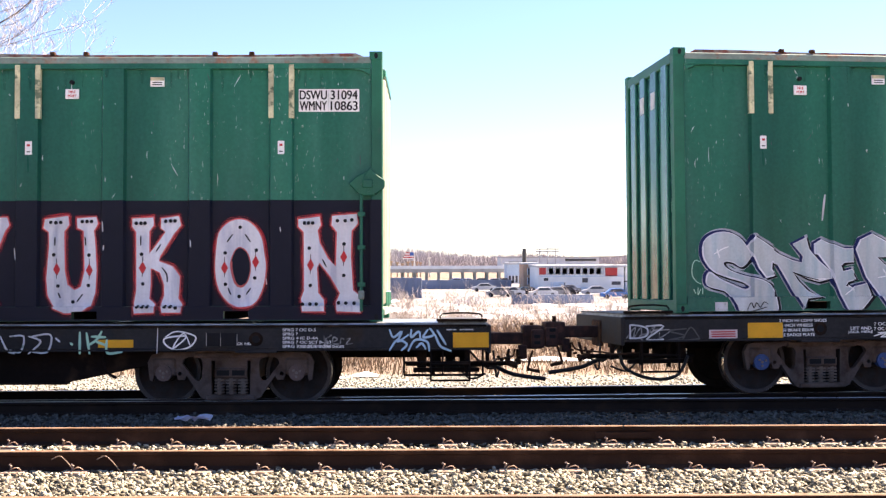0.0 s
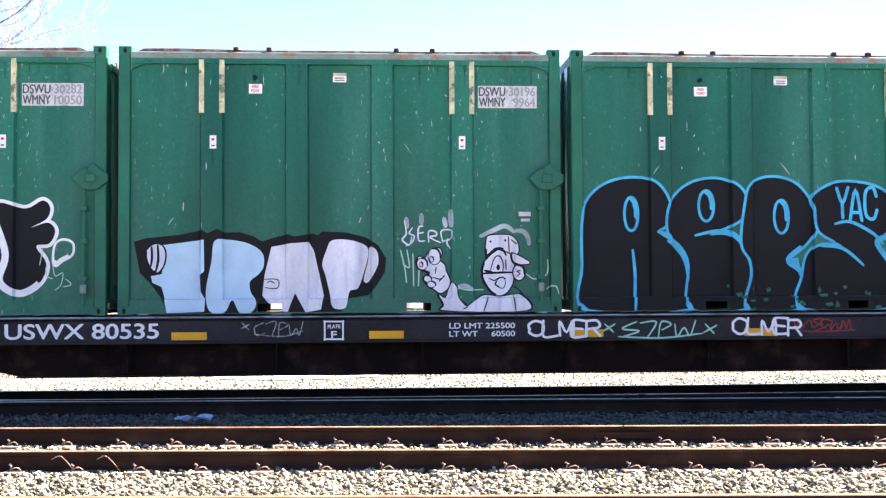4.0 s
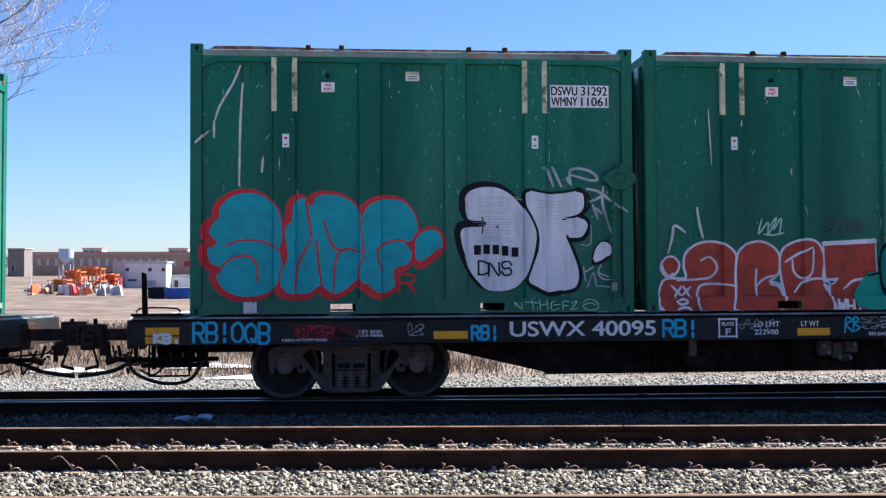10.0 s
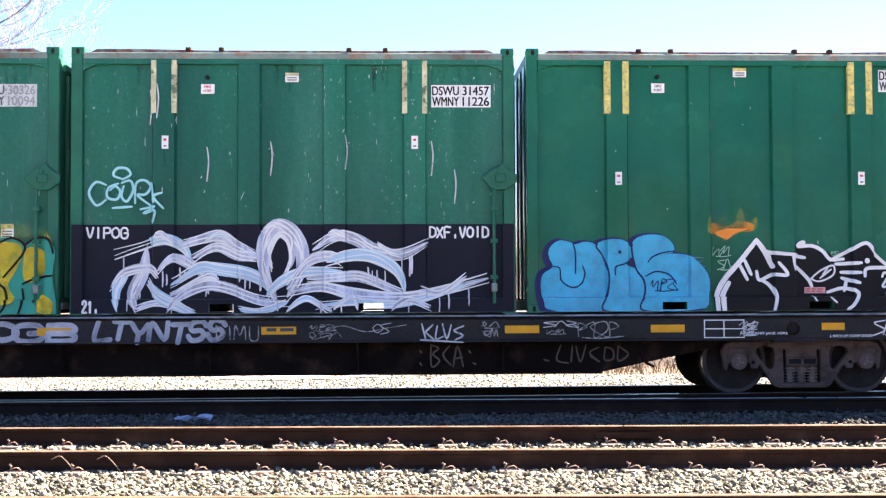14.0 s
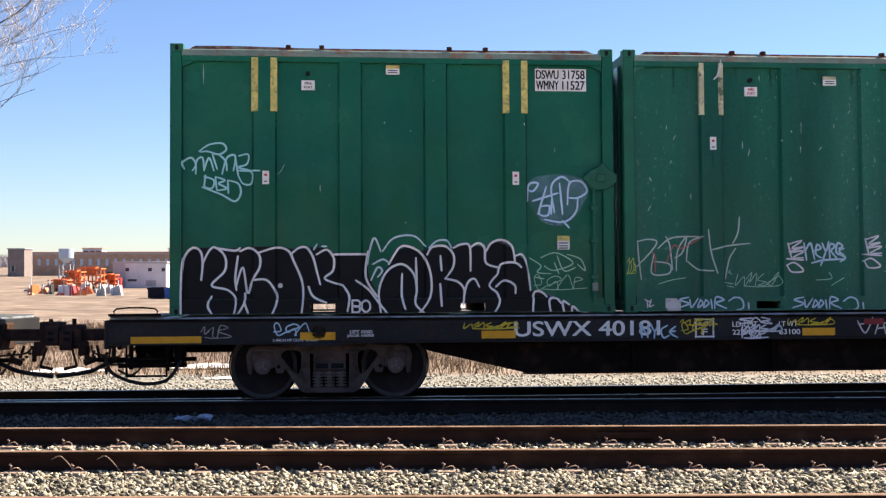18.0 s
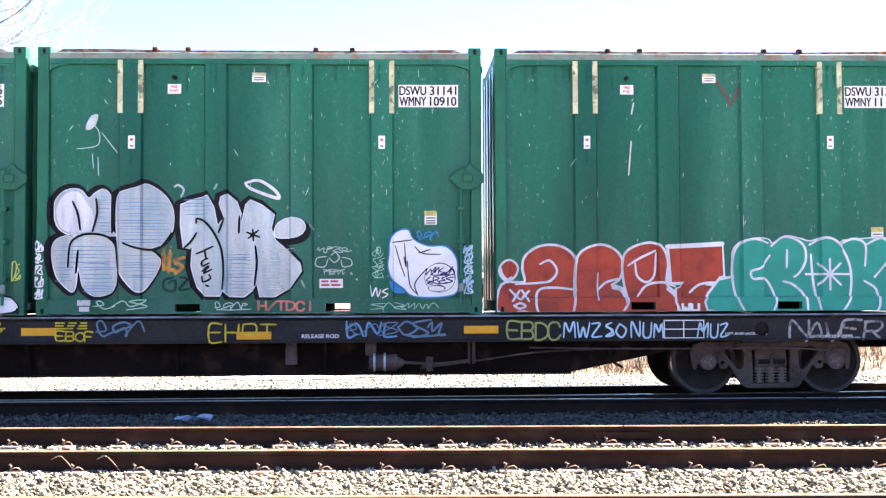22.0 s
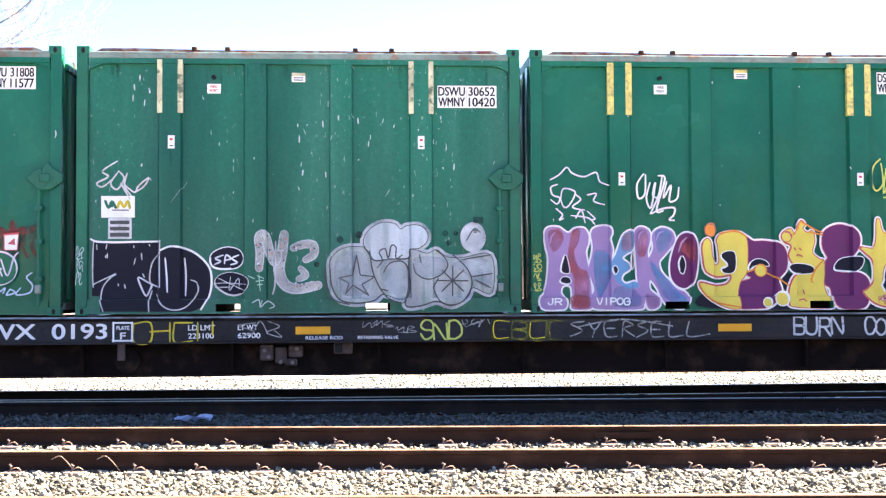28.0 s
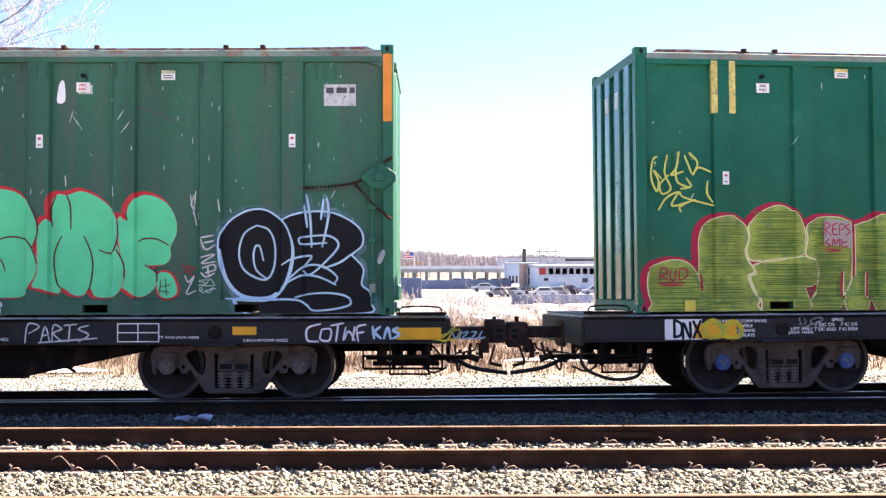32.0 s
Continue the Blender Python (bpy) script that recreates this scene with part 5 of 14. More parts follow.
SPECKLE = spray("speckled_pale_spray", (0.6, 0.58, 0.53), 0.42, 0.58)
THIN, BASE = {}, {"lilac_paint": (0.34, 0.22, 0.42), "pinkish_red_paint": (0.52, 0.10, 0.10), "mid_blue_paint": (0.12, 0.3, 0.5), "purple_paint": (0.13, 0.02, 0.10), "yellow_green_tag": (0.5, 0.56, 0.12)}
SALMON_FOG = spray("salmon_fog", (0.62, 0.19, 0.15), 0.46, 0.74)
GOLD_FOG = spray("yellow_fog", (0.6, 0.52, 0.05), 0.5, 0.78)
RUN_FOG = spray("grimy_runs", (0.03, 0.05, 0.035), 0.5, 0.8)
DARK_FOG = spray("dark_fog", (0.012, 0.015, 0.018), 0.36, 0.58)
RED_FOG = spray("dark_red_fog", (0.3, 0.025, 0.03), 0.42, 0.6)
FLAME_FOG = spray("orange_fog", (0.75, 0.3, 0.05), 0.42, 0.6)
SALMON_SOFT = spray("soft_salmon", (0.6, 0.2, 0.16), 0.3, 0.6)
WHITE_FOG2 = spray("thin_white_spray", (0.62, 0.66, 0.68), 0.3, 0.6)
PALE_PINK = paint("pale_pink_tag", (0.62, 0.34, 0.33))
PALE_CYAN = paint("pale_cyan_tag", (0.45, 0.68, 0.7))
BLUE_HAZE = spray("thin_blue_spray", (0.3, 0.48, 0.62), 0.5, 0.75)
CRIMSON = paint("crimson_paint", (0.42, 0.015, 0.05))
PALE_YELLOW = paint("pale_yellow_line", (0.72, 0.66, 0.36))
DUSTY_PINK = paint("dusty_pink_patch", (0.36, 0.3, 0.27))
PALE_SILVER = mat("pale_silver_spray", (0.46, 0.52, 0.56), 0.5, 0.2, 0.25, 3, 30, 0.05, (0.34, 0.4, 0.42), (0.5, 0.66), streak=True)
PALE_SILVER_FOG = spray("pale_silver_fog", (0.5, 0.56, 0.6), 0.36, 0.66)
CLEAR_BLUE = paint("clear_blue_paint", (0.02, 0.24, 0.52))
MAROON_LINE = paint("dark_maroon_line", (0.12, 0.015, 0.02))
RED_GLOW = spray("thin_red_spray", (0.5, 0.03, 0.04), 0.4, 0.66)
PALE_TAG = paint("pale_grey_tag", (0.4, 0.52, 0.48))
WHITE_MIST = mat("thin_white_paint", (0.52, 0.55, 0.64), 0.6, 0, 0.3, 5, 30, 0.05, (0.34, 0.37, 0.48), (0.48, 0.62), streak=True)
WHITE_FOG = spray("white_fog", (0.75, 0.77, 0.78), 0.56, 0.9)
WHITE_PIECE = mat("streaky_white_paint", (0.68, 0.68, 0.72), 0.6, 0, 0.18, 3, 30, 0.05, (0.5, 0.52, 0.6), (0.5, 0.66), streak=True)


def name_it(k, i, label, **plus):
    tagged(containers[k, i], label)


# the car ahead: serifed letters on a black field
c = containers[-1, 3]
s = Sheet(c, -108, 677, 92, 568)
s.block(-106, 354, 675, 567, NAVY, label="black field under the lettering")
g = side_sheet(c)
g.blob([(-540,-282), (-488,-287), (-486,-261), (-498,-249), (-472,-193), (-450,-249), (-461,-260), (-458,-283), (-411,-284), (-405,-264), (-416,-249), (-449,-163), (-448,-66), (-433,-51), (-433,-28), (-500,-29), (-498,-51), (-489,-66), (-490,-156), (-528,-249), (-541,-261)], RED_GLOW, RED_GLOW, 10.5, name="sprayed_haze", smooth=False)
g.blob([(-308,-279), (-246,-288), (-244,-264), (-257,-246), (-255,-140), (-247,-102), (-228,-87), (-210,-96), (-200,-140), (-203,-248), (-220,-256), (-222,-281), (-170,-285), (-166,-267), (-177,-248), (-173,-215), (-169,-140), (-172,-80), (-183,-46), (-209,-27), (-250,-26), (-280,-39), (-299,-73), (-303,-118), (-296,-207), (-297,-245), (-312,-256)], RED_GLOW, RED_GLOW, 10.5, name="sprayed_haze", smooth=False)
g.blob([(-72,-280), (-16,-283), (-15,-263), (-27,-246), (-27,-184), (-8,-207), (18,-244), (6,-255), (6,-280), (53,-287), (59,-263), (40,-240), (3,-180), (-1,-165), (37,-150), (56,-124), (54,-86), (52,-64), (63,-49), (61,-27), (11,-27), (7,-49), (15,-72), (15,-102), (3,-135), (-23,-147), (-23,-102), (-26,-64), (-11,-49), (-11,-27), (-63,-25), (-66,-53), (-60,-87), (-61,-244), (-72,-259)], RED_GLOW, RED_GLOW, 10.5, name="sprayed_haze", smooth=False)
g.blob([(156,-206), (164,-244), (190,-270), (224,-277), (254,-262), (276,-228), (284,-183), (288,-146), (280,-93), (258,-52), (224,-41), (191,-52), (164,-86), (153,-135)], RED_GLOW, RED_GLOW, 10.5, name="sprayed_haze")
g.blob([(377,-277), (434,-284), (437,-262), (428,-247), (434,-213), (456,-171), (479,-149), (482,-243), (467,-262), (469,-286), (535,-291), (537,-265), (520,-246), (518,-175), (524,-85), (542,-70), (545,-26), (482,-29), (479,-51), (490,-77), (464,-123), (434,-160), (426,-145), (430,-78), (445,-59), (447,-29), (389,-29), (385,-63), (393,-85), (392,-243), (377,-258)], RED_GLOW, RED_GLOW, 10.5, name="sprayed_haze", smooth=False)
g.blob([(-540,-282), (-488,-287), (-486,-261), (-498,-249), (-472,-193), (-450,-249), (-461,-260), (-458,-283), (-411,-284), (-405,-264), (-416,-249), (-449,-163), (-448,-66), (-433,-51), (-433,-28), (-500,-29), (-498,-51), (-489,-66), (-490,-156), (-528,-249), (-541,-261)], PINK_RED, PINK_RED, 4.5, name="letter_edge", smooth=False)
g.blob([(-308,-279), (-246,-288), (-244,-264), (-257,-246), (-255,-140), (-247,-102), (-228,-87), (-210,-96), (-200,-140), (-203,-248), (-220,-256), (-222,-281), (-170,-285), (-166,-267), (-177,-248), (-173,-215), (-169,-140), (-172,-80), (-183,-46), (-209,-27), (-250,-26), (-280,-39), (-299,-73), (-303,-118), (-296,-207), (-297,-245), (-312,-256)], PINK_RED, PINK_RED, 4.5, name="letter_edge", smooth=False)
g.blob([(-72,-280), (-16,-283), (-15,-263), (-27,-246), (-27,-184), (-8,-207), (18,-244), (6,-255), (6,-280), (53,-287), (59,-263), (40,-240), (3,-180), (-1,-165), (37,-150), (56,-124), (54,-86), (52,-64), (63,-49), (61,-27), (11,-27), (7,-49), (15,-72), (15,-102), (3,-135), (-23,-147), (-23,-102), (-26,-64), (-11,-49), (-11,-27), (-63,-25), (-66,-53), (-60,-87), (-61,-244), (-72,-259)], PINK_RED, PINK_RED, 4.5, name="letter_edge", smooth=False)
g.blob([(156,-206), (164,-244), (190,-270), (224,-277), (254,-262), (276,-228), (284,-183), (288,-146), (280,-93), (258,-52), (224,-41), (191,-52), (164,-86), (153,-135)], PINK_RED, PINK_RED, 4.5, name="letter_edge")
g.blob([(377,-277), (434,-284), (437,-262), (428,-247), (434,-213), (456,-171), (479,-149), (482,-243), (467,-262), (469,-286), (535,-291), (537,-265), (520,-246), (518,-175), (524,-85), (542,-70), (545,-26), (482,-29), (479,-51), (490,-77), (464,-123), (434,-160), (426,-145), (430,-78), (445,-59), (447,-29), (389,-29), (385,-63), (393,-85), (392,-243), (377,-258)], PINK_RED, PINK_RED, 4.5, name="letter_edge", smooth=False)
g.blob([(-540,-282), (-488,-287), (-486,-261), (-498,-249), (-472,-193), (-450,-249), (-461,-260), (-458,-283), (-411,-284), (-405,-264), (-416,-249), (-449,-163), (-448,-66), (-433,-51), (-433,-28), (-500,-29), (-498,-51), (-489,-66), (-490,-156), (-528,-249), (-541,-261)], WHITE_PIECE, WHITE_PIECE, 0.7, name="painted_letter", smooth=False)
g.blob([(-308,-279), (-246,-288), (-244,-264), (-257,-246), (-255,-140), (-247,-102), (-228,-87), (-210,-96), (-200,-140), (-203,-248), (-220,-256), (-222,-281), (-170,-285), (-166,-267), (-177,-248), (-173,-215), (-169,-140), (-172,-80), (-183,-46), (-209,-27), (-250,-26), (-280,-39), (-299,-73), (-303,-118), (-296,-207), (-297,-245), (-312,-256)], WHITE_PIECE, WHITE_PIECE, 0.7, name="painted_letter", smooth=False)
g.blob([(-72,-280), (-16,-283), (-15,-263), (-27,-246), (-27,-184), (-8,-207), (18,-244), (6,-255), (6,-280), (53,-287), (59,-263), (40,-240), (3,-180), (-1,-165), (37,-150), (56,-124), (54,-86), (52,-64), (63,-49), (61,-27), (11,-27), (7,-49), (15,-72), (15,-102), (3,-135), (-23,-147), (-23,-102), (-26,-64), (-11,-49), (-11,-27), (-63,-25), (-66,-53), (-60,-87), (-61,-244), (-72,-259)], WHITE_PIECE, WHITE_PIECE, 0.7, name="painted_letter", smooth=False)
g.blob([(156,-206), (164,-244), (190,-270), (224,-277), (254,-262), (276,-228), (284,-183), (288,-146), (280,-93), (258,-52), (224,-41), (191,-52), (164,-86), (153,-135)], WHITE_PIECE, WHITE_PIECE, 0.7, name="painted_letter")
g.blob([(377,-277), (434,-284), (437,-262), (428,-247), (434,-213), (456,-171), (479,-149), (482,-243), (467,-262), (469,-286), (535,-291), (537,-265), (520,-246), (518,-175), (524,-85), (542,-70), (545,-26), (482,-29), (479,-51), (490,-77), (464,-123), (434,-160), (426,-145), (430,-78), (445,-59), (447,-29), (389,-29), (385,-63), (393,-85), (392,-243), (377,-258)], WHITE_PIECE, WHITE_PIECE, 0.7, name="painted_letter", smooth=False)
g.blob([(195,-153), (204,-187), (218,-200), (237,-187), (246,-153), (240,-116), (224,-96), (206,-107)], NAVY, PINK_RED, 3)
g.lines([[(-276, -174), (-276, -144), (-276, -120)]], 2.6, DARK_INK, "thin_line", 0.3)
g.blob([(-276, -162), (-266, -144), (-275, -126), (-285, -144)], RED, name="painted_diamond", smooth=False)
g.lines([[(-188, -171), (-187, -141), (-188, -117)]], 2.6, DARK_INK, "thin_line", 0.3)
g.blob([(-188, -159), (-178, -141), (-187, -123), (-197, -141)], RED, name="painted_diamond", smooth=False)
g.lines([[(-44, -177), (-44, -147), (-45, -123)]], 2.6, DARK_INK, "thin_line", 0.3)
g.blob([(-44, -165), (-34, -147), (-44, -129), (-54, -147)], RED, name="painted_diamond", smooth=False)
g.lines([[(177, -176), (178, -146), (177, -122)]], 2.6, DARK_INK, "thin_line", 0.3)
g.blob([(177, -164), (187, -146), (178, -128), (168, -146)], RED, name="painted_diamond", smooth=False)
g.lines([[(261, -192), (261, -162), (261, -138)]], 2.6, DARK_INK, "thin_line", 0.3)
g.blob([(261, -180), (271, -162), (261, -144), (252, -162)], RED, name="painted_diamond", smooth=False)
g.lines([[(410, -183), (410, -153), (409, -129)]], 2.6, DARK_INK, "thin_line", 0.3)
g.blob([(410, -171), (419, -153), (410, -135), (400, -153)], RED, name="painted_diamond", smooth=False)
g.lines([[(500, -205), (500, -175), (499, -151)]], 2.6, DARK_INK, "thin_line", 0.3)
g.blob([(500, -193), (509, -175), (500, -157), (490, -175)], RED, name="painted_diamond", smooth=False)
for x, y in ((-292,-271), (-278,-270), (-265,-271), (-207,-273), (-194,-273), (-182,-273), (-283,-183), (-188,-182), (-271,-99), (-189,-100), (-230,-56), (-61,-268), (-48,-268), (-37,-268), (19,-273), (32,-274), (44,-274), (-46,-184), (-42,-104), (-55,-42), (-41,-42), (-28,-42), (19,-42), (34,-42), (49,-39), (220,-256), (180,-187), (264,-194), (181,-102), (260,-119), (218,-69), (394,-267), (405,-267), (416,-267), (483,-273), (504,-273), (522,-275), (407,-199), (501,-210), (410,-98), (500,-125), (389,-48), (409,-48), (426,-48), (486,-51), (506,-50), (528,-50)):
    g.oval(x - 5, y - 5, x + 5, y + 5, BLACK, name="painted_dot")
g.lines([[(-278,-230), (-278,-209)], [(-197,-231), (-195,-209)], [(-268,-80), (-262,-67)], [(-203,-76), (-217,-57)], [(-47,-233), (-47,-208)], [(11,-147), (23,-130), (25,-109)], [(7,-210), (-5,-192)], [(200,-236), (186,-217)], [(235,-236), (248,-217)], [(189,-91), (196,-75)], [(249,-91), (238,-75)], [(443,-168), (453,-149)]], 4.1, BLACK, "painted_dash", 0.3)
g.lines([[(-382,-200), (-379,-170)], [(-147,-271), (-145,-245)], [(-143,-207), (-144,-194)], [(89,-221), (90,-203)], [(330,-254), (332,-243)], [(291,-116), (293,-101)]], 3, GREY_WHITE, "paint_chip", 0.3)
number_panel(c, "DSWU 31094", "WMNY 10863")
name_it(-1, 3, "green waste container with white red-edged letters on black")

# car 0
c = containers[0, 0]
s = Sheet(c, 209, 995, 80, 557)
g = side_sheet(c)
g.blob([(-525,-175), (-516,-202), (-489,-218), (-457,-221), (-424,-209), (-400,-182), (-388,-158), (-413,-128), (-438,-140), (-462,-143), (-467,-131), (-446,-114), (-402,-99), (-355,-86), (-332,-66), (-321,-31), (-327,0), (-414,1), (-434,-25), (-460,-59), (-513,-77), (-508,-111), (-478,-93), (-438,-75), (-406,-63), (-391,-71), (-413,-86), (-456,-99), (-496,-116), (-520,-146)], SOFT_GREY, SOFT_GREY, 11.8, name="sprayed_haze")
g.blob([(-397,-182), (-378,-209), (-348,-189), (-308,-160), (-267,-142), (-240,-136), (-235,-156), (-264,-189), (-227,-206), (-220,-174), (-194,-144), (-157,-111), (-156,-95), (-191,-86), (-227,-96), (-267,-114), (-253,-85), (-224,-56), (-188,-43), (-231,-40), (-238,-14), (-267,-60), (-297,-112), (-311,-134), (-332,-140), (-335,-119), (-320,-103), (-349,-97), (-369,-123), (-383,-156)], SOFT_GREY, SOFT_GREY, 11.8, name="sprayed_haze", smooth=False)
g.blob([(-202,-163), (-202,-189), (-183,-200), (-150,-185), (-121,-174), (-95,-176), (-95,-139), (-121,-139), (-134,-129), (-127,-111), (-100,-117), (-84,-92), (-113,-85), (-121,-70), (-99,-66), (-51,-77), (-40,-47), (-77,-3), (-110,-2), (-132,-44), (-150,-89), (-157,-118), (-176,-141), (-191,-161)], SOFT_GREY, SOFT_GREY, 11.8, name="sprayed_haze", smooth=False)
g.blob([(-80,-174), (-67,-200), (-32,-216), (-2,-200), (24,-185), (18,-155), (-21,-151), (20,-114), (38,-103), (35,-147), (35,-211), (76,-243), (117,-211), (141,-199), (135,-147), (109,-147), (135,-110), (150,-91), (206,-49), (161,-5), (135,-35), (90,-80), (87,-58), (75,-47), (49,-65), (27,-77), (68,-6), (16,-2), (-17,-51), (-51,-96), (-68,-140)], SOFT_GREY, SOFT_GREY, 11.8, name="sprayed_haze", smooth=False)
g.blob([(-531,-177), (-522,-204), (-495,-220), (-462,-223), (-430,-211), (-406,-184), (-394,-160), (-419,-130), (-444,-142), (-468,-145), (-473,-133), (-451,-116), (-408,-101), (-361,-88), (-337,-68), (-327,-33), (-333,-2), (-420,-1), (-440,-28), (-466,-62), (-518,-79), (-514,-113), (-484,-95), (-444,-78), (-411,-66), (-397,-74), (-419,-89), (-462,-101), (-502,-118), (-526,-148)], DEEP_BLUE, DEEP_BLUE, 5.1, name="letter_shadow")
g.blob([(-520,-172), (-511,-199), (-484,-215), (-452,-218), (-419,-206), (-395,-179), (-383,-155), (-408,-125), (-433,-137), (-457,-140), (-462,-128), (-440,-111), (-397,-96), (-350,-83), (-326,-63), (-316,-28), (-322,3), (-409,4), (-429,-22), (-455,-56), (-507,-74), (-503,-108), (-473,-90), (-433,-72), (-401,-60), (-386,-68), (-408,-83), (-451,-96), (-491,-113), (-515,-143)], BLACK, BLACK, 5.1, name="letter_shadow")
g.blob([(-403,-184), (-384,-211), (-354,-191), (-313,-162), (-273,-145), (-245,-139), (-241,-158), (-270,-191), (-233,-208), (-226,-176), (-200,-147), (-163,-113), (-162,-97), (-196,-88), (-233,-99), (-273,-117), (-259,-88), (-229,-58), (-194,-45), (-237,-43), (-244,-16), (-273,-62), (-302,-114), (-317,-136), (-337,-142), (-340,-121), (-326,-105), (-355,-99), (-375,-125), (-388,-158)], DEEP_BLUE, DEEP_BLUE, 5.1, name="letter_shadow", smooth=False)
g.blob([(-392,-179), (-373,-206), (-343,-186), (-302,-157), (-262,-139), (-235,-133), (-230,-153), (-259,-186), (-222,-203), (-215,-171), (-189,-141), (-152,-108), (-151,-92), (-185,-83), (-222,-93), (-262,-111), (-248,-82), (-218,-53), (-183,-40), (-226,-37), (-233,-11), (-262,-57), (-292,-109), (-306,-131), (-327,-137), (-329,-116), (-315,-100), (-344,-94), (-364,-120), (-377,-153)], BLACK, BLACK, 5.1, name="letter_shadow", smooth=False)
g.blob([(-207,-165), (-207,-191), (-189,-202), (-156,-187), (-127,-176), (-101,-178), (-101,-141), (-127,-141), (-140,-132), (-132,-113), (-106,-119), (-90,-94), (-119,-87), (-127,-72), (-105,-68), (-57,-79), (-46,-50), (-83,-5), (-116,-4), (-138,-46), (-156,-91), (-163,-121), (-182,-143), (-196,-164)], DEEP_BLUE, DEEP_BLUE, 5.1, name="letter_shadow", smooth=False)
g.blob([(-196,-160), (-196,-186), (-178,-197), (-145,-182), (-115,-171), (-90,-173), (-90,-136), (-115,-136), (-129,-126), (-121,-108), (-95,-114), (-79,-89), (-108,-82), (-116,-67), (-93,-63), (-45,-74), (-34,-44), (-71,0), (-105,1), (-127,-41), (-145,-86), (-152,-115), (-171,-138), (-185,-158)], BLACK, BLACK, 5.1, name="letter_shadow", smooth=False)
g.blob([(-86,-176), (-73,-202), (-38,-218), (-8,-202), (18,-187), (13,-157), (-27,-153), (14,-116), (32,-105), (29,-150), (29,-213), (70,-245), (111,-213), (135,-202), (130,-149), (103,-149), (129,-112), (144,-93), (200,-52), (155,-7), (129,-37), (84,-82), (81,-60), (69,-49), (43,-68), (21,-79), (62,-8), (10,-5), (-23,-53), (-57,-98), (-73,-142)], DEEP_BLUE, DEEP_BLUE, 5.1, name="letter_shadow", smooth=False)
g.blob([(-75,-171), (-62,-197), (-27,-213), (3,-197), (29,-182), (24,-152), (-16,-148), (25,-111), (44,-100), (40,-144), (40,-208), (81,-240), (122,-208), (146,-196), (141,-144), (115,-144), (141,-107), (155,-88), (211,-46), (166,-2), (140,-32), (96,-77), (92,-55), (81,-44), (55,-62), (32,-74), (73,-3), (21,1), (-12,-48), (-45,-93), (-62,-137)], BLACK, BLACK, 5.1, name="letter_shadow", smooth=False)
g.blob([(-525,-175), (-516,-202), (-489,-218), (-457,-221), (-424,-209), (-400,-182), (-388,-158), (-413,-128), (-438,-140), (-462,-143), (-467,-131), (-446,-114), (-402,-99), (-355,-86), (-332,-66), (-321,-31), (-327,0), (-414,1), (-434,-25), (-460,-59), (-513,-77), (-508,-111), (-478,-93), (-438,-75), (-406,-63), (-391,-71), (-413,-86), (-456,-99), (-496,-116), (-520,-146)], SILVER, WHITE_PIECE, 2.4, name="painted_letter")
g.blob([(-397,-182), (-378,-209), (-348,-189), (-308,-160), (-267,-142), (-240,-136), (-235,-156), (-264,-189), (-227,-206), (-220,-174), (-194,-144), (-157,-111), (-156,-95), (-191,-86), (-227,-96), (-267,-114), (-253,-85), (-224,-56), (-188,-43), (-231,-40), (-238,-14), (-267,-60), (-297,-112), (-311,-134), (-332,-140), (-335,-119), (-320,-103), (-349,-97), (-369,-123), (-383,-156)], SILVER, WHITE_PIECE, 2.4, name="painted_letter", smooth=False)
g.blob([(-202,-163), (-202,-189), (-183,-200), (-150,-185), (-121,-174), (-95,-176), (-95,-139), (-121,-139), (-134,-129), (-127,-111), (-100,-117), (-84,-92), (-113,-85), (-121,-70), (-99,-66), (-51,-77), (-40,-47), (-77,-3), (-110,-2), (-132,-44), (-150,-89), (-157,-118), (-176,-141), (-191,-161)], SILVER, WHITE_PIECE, 2.4, name="painted_letter", smooth=False)
g.blob([(-80,-174), (-67,-200), (-32,-216), (-2,-200), (24,-185), (18,-155), (-21,-151), (20,-114), (38,-103), (35,-147), (35,-211), (76,-243), (117,-211), (141,-199), (135,-147), (109,-147), (135,-110), (150,-91), (206,-49), (161,-5), (135,-35), (90,-80), (87,-58), (75,-47), (49,-65), (27,-77), (68,-6), (16,-2), (-17,-51), (-51,-96), (-68,-140)], SILVER, WHITE_PIECE, 2.4, name="painted_letter", smooth=False)
g.lines([[(-493,-162), (-471,-175), (-453,-182)], [(-485,-175), (-478,-153)], [(-17,-95), (20,-99), (38,-91)], [(-2,-118), (16,-88)], [(-113,-74), (-88,-55)], [(-121,-48), (-97,-65)], [(-209,-90), (-172,-92)], [(113,-76), (146,-96)]], 3.7, WHITE)
g.lines([[(113,-76), (135,-35), (157,-5)], [(35,-147), (57,-95), (75,-47)], [(-267,-111), (-231,-98), (-194,-89)]], 2.9, BLACK, "inner_line", 0.3)
g.lines([[(95,-181), (104,-187), (106,-173), (94,-149), (109,-150)], [(113,-184), (123,-181), (121,-151), (111,-151), (113,-184)]], 4.4, BLACK, "small_mark", 0.3)
g.lines([[(-406,-9), (-395,-27), (-387,-13), (-380,-27), (-369,-15), (-358,-29), (-347,-23)], [(-406,-9), (-398,-3), (-351,-15)]], 2.9, BLACK, "small_mark", 0.3)
g.lines([[(-534,-140), (-547,-145), (-556,-131), (-557,-105), (-546,-87), (-532,-80)], [(-553,-65), (-548,-54)], [(-541,-69), (-541,-50), (-534,-65)], [(-528,-69), (-528,-52)]], 2.9, PALE_GREEN)
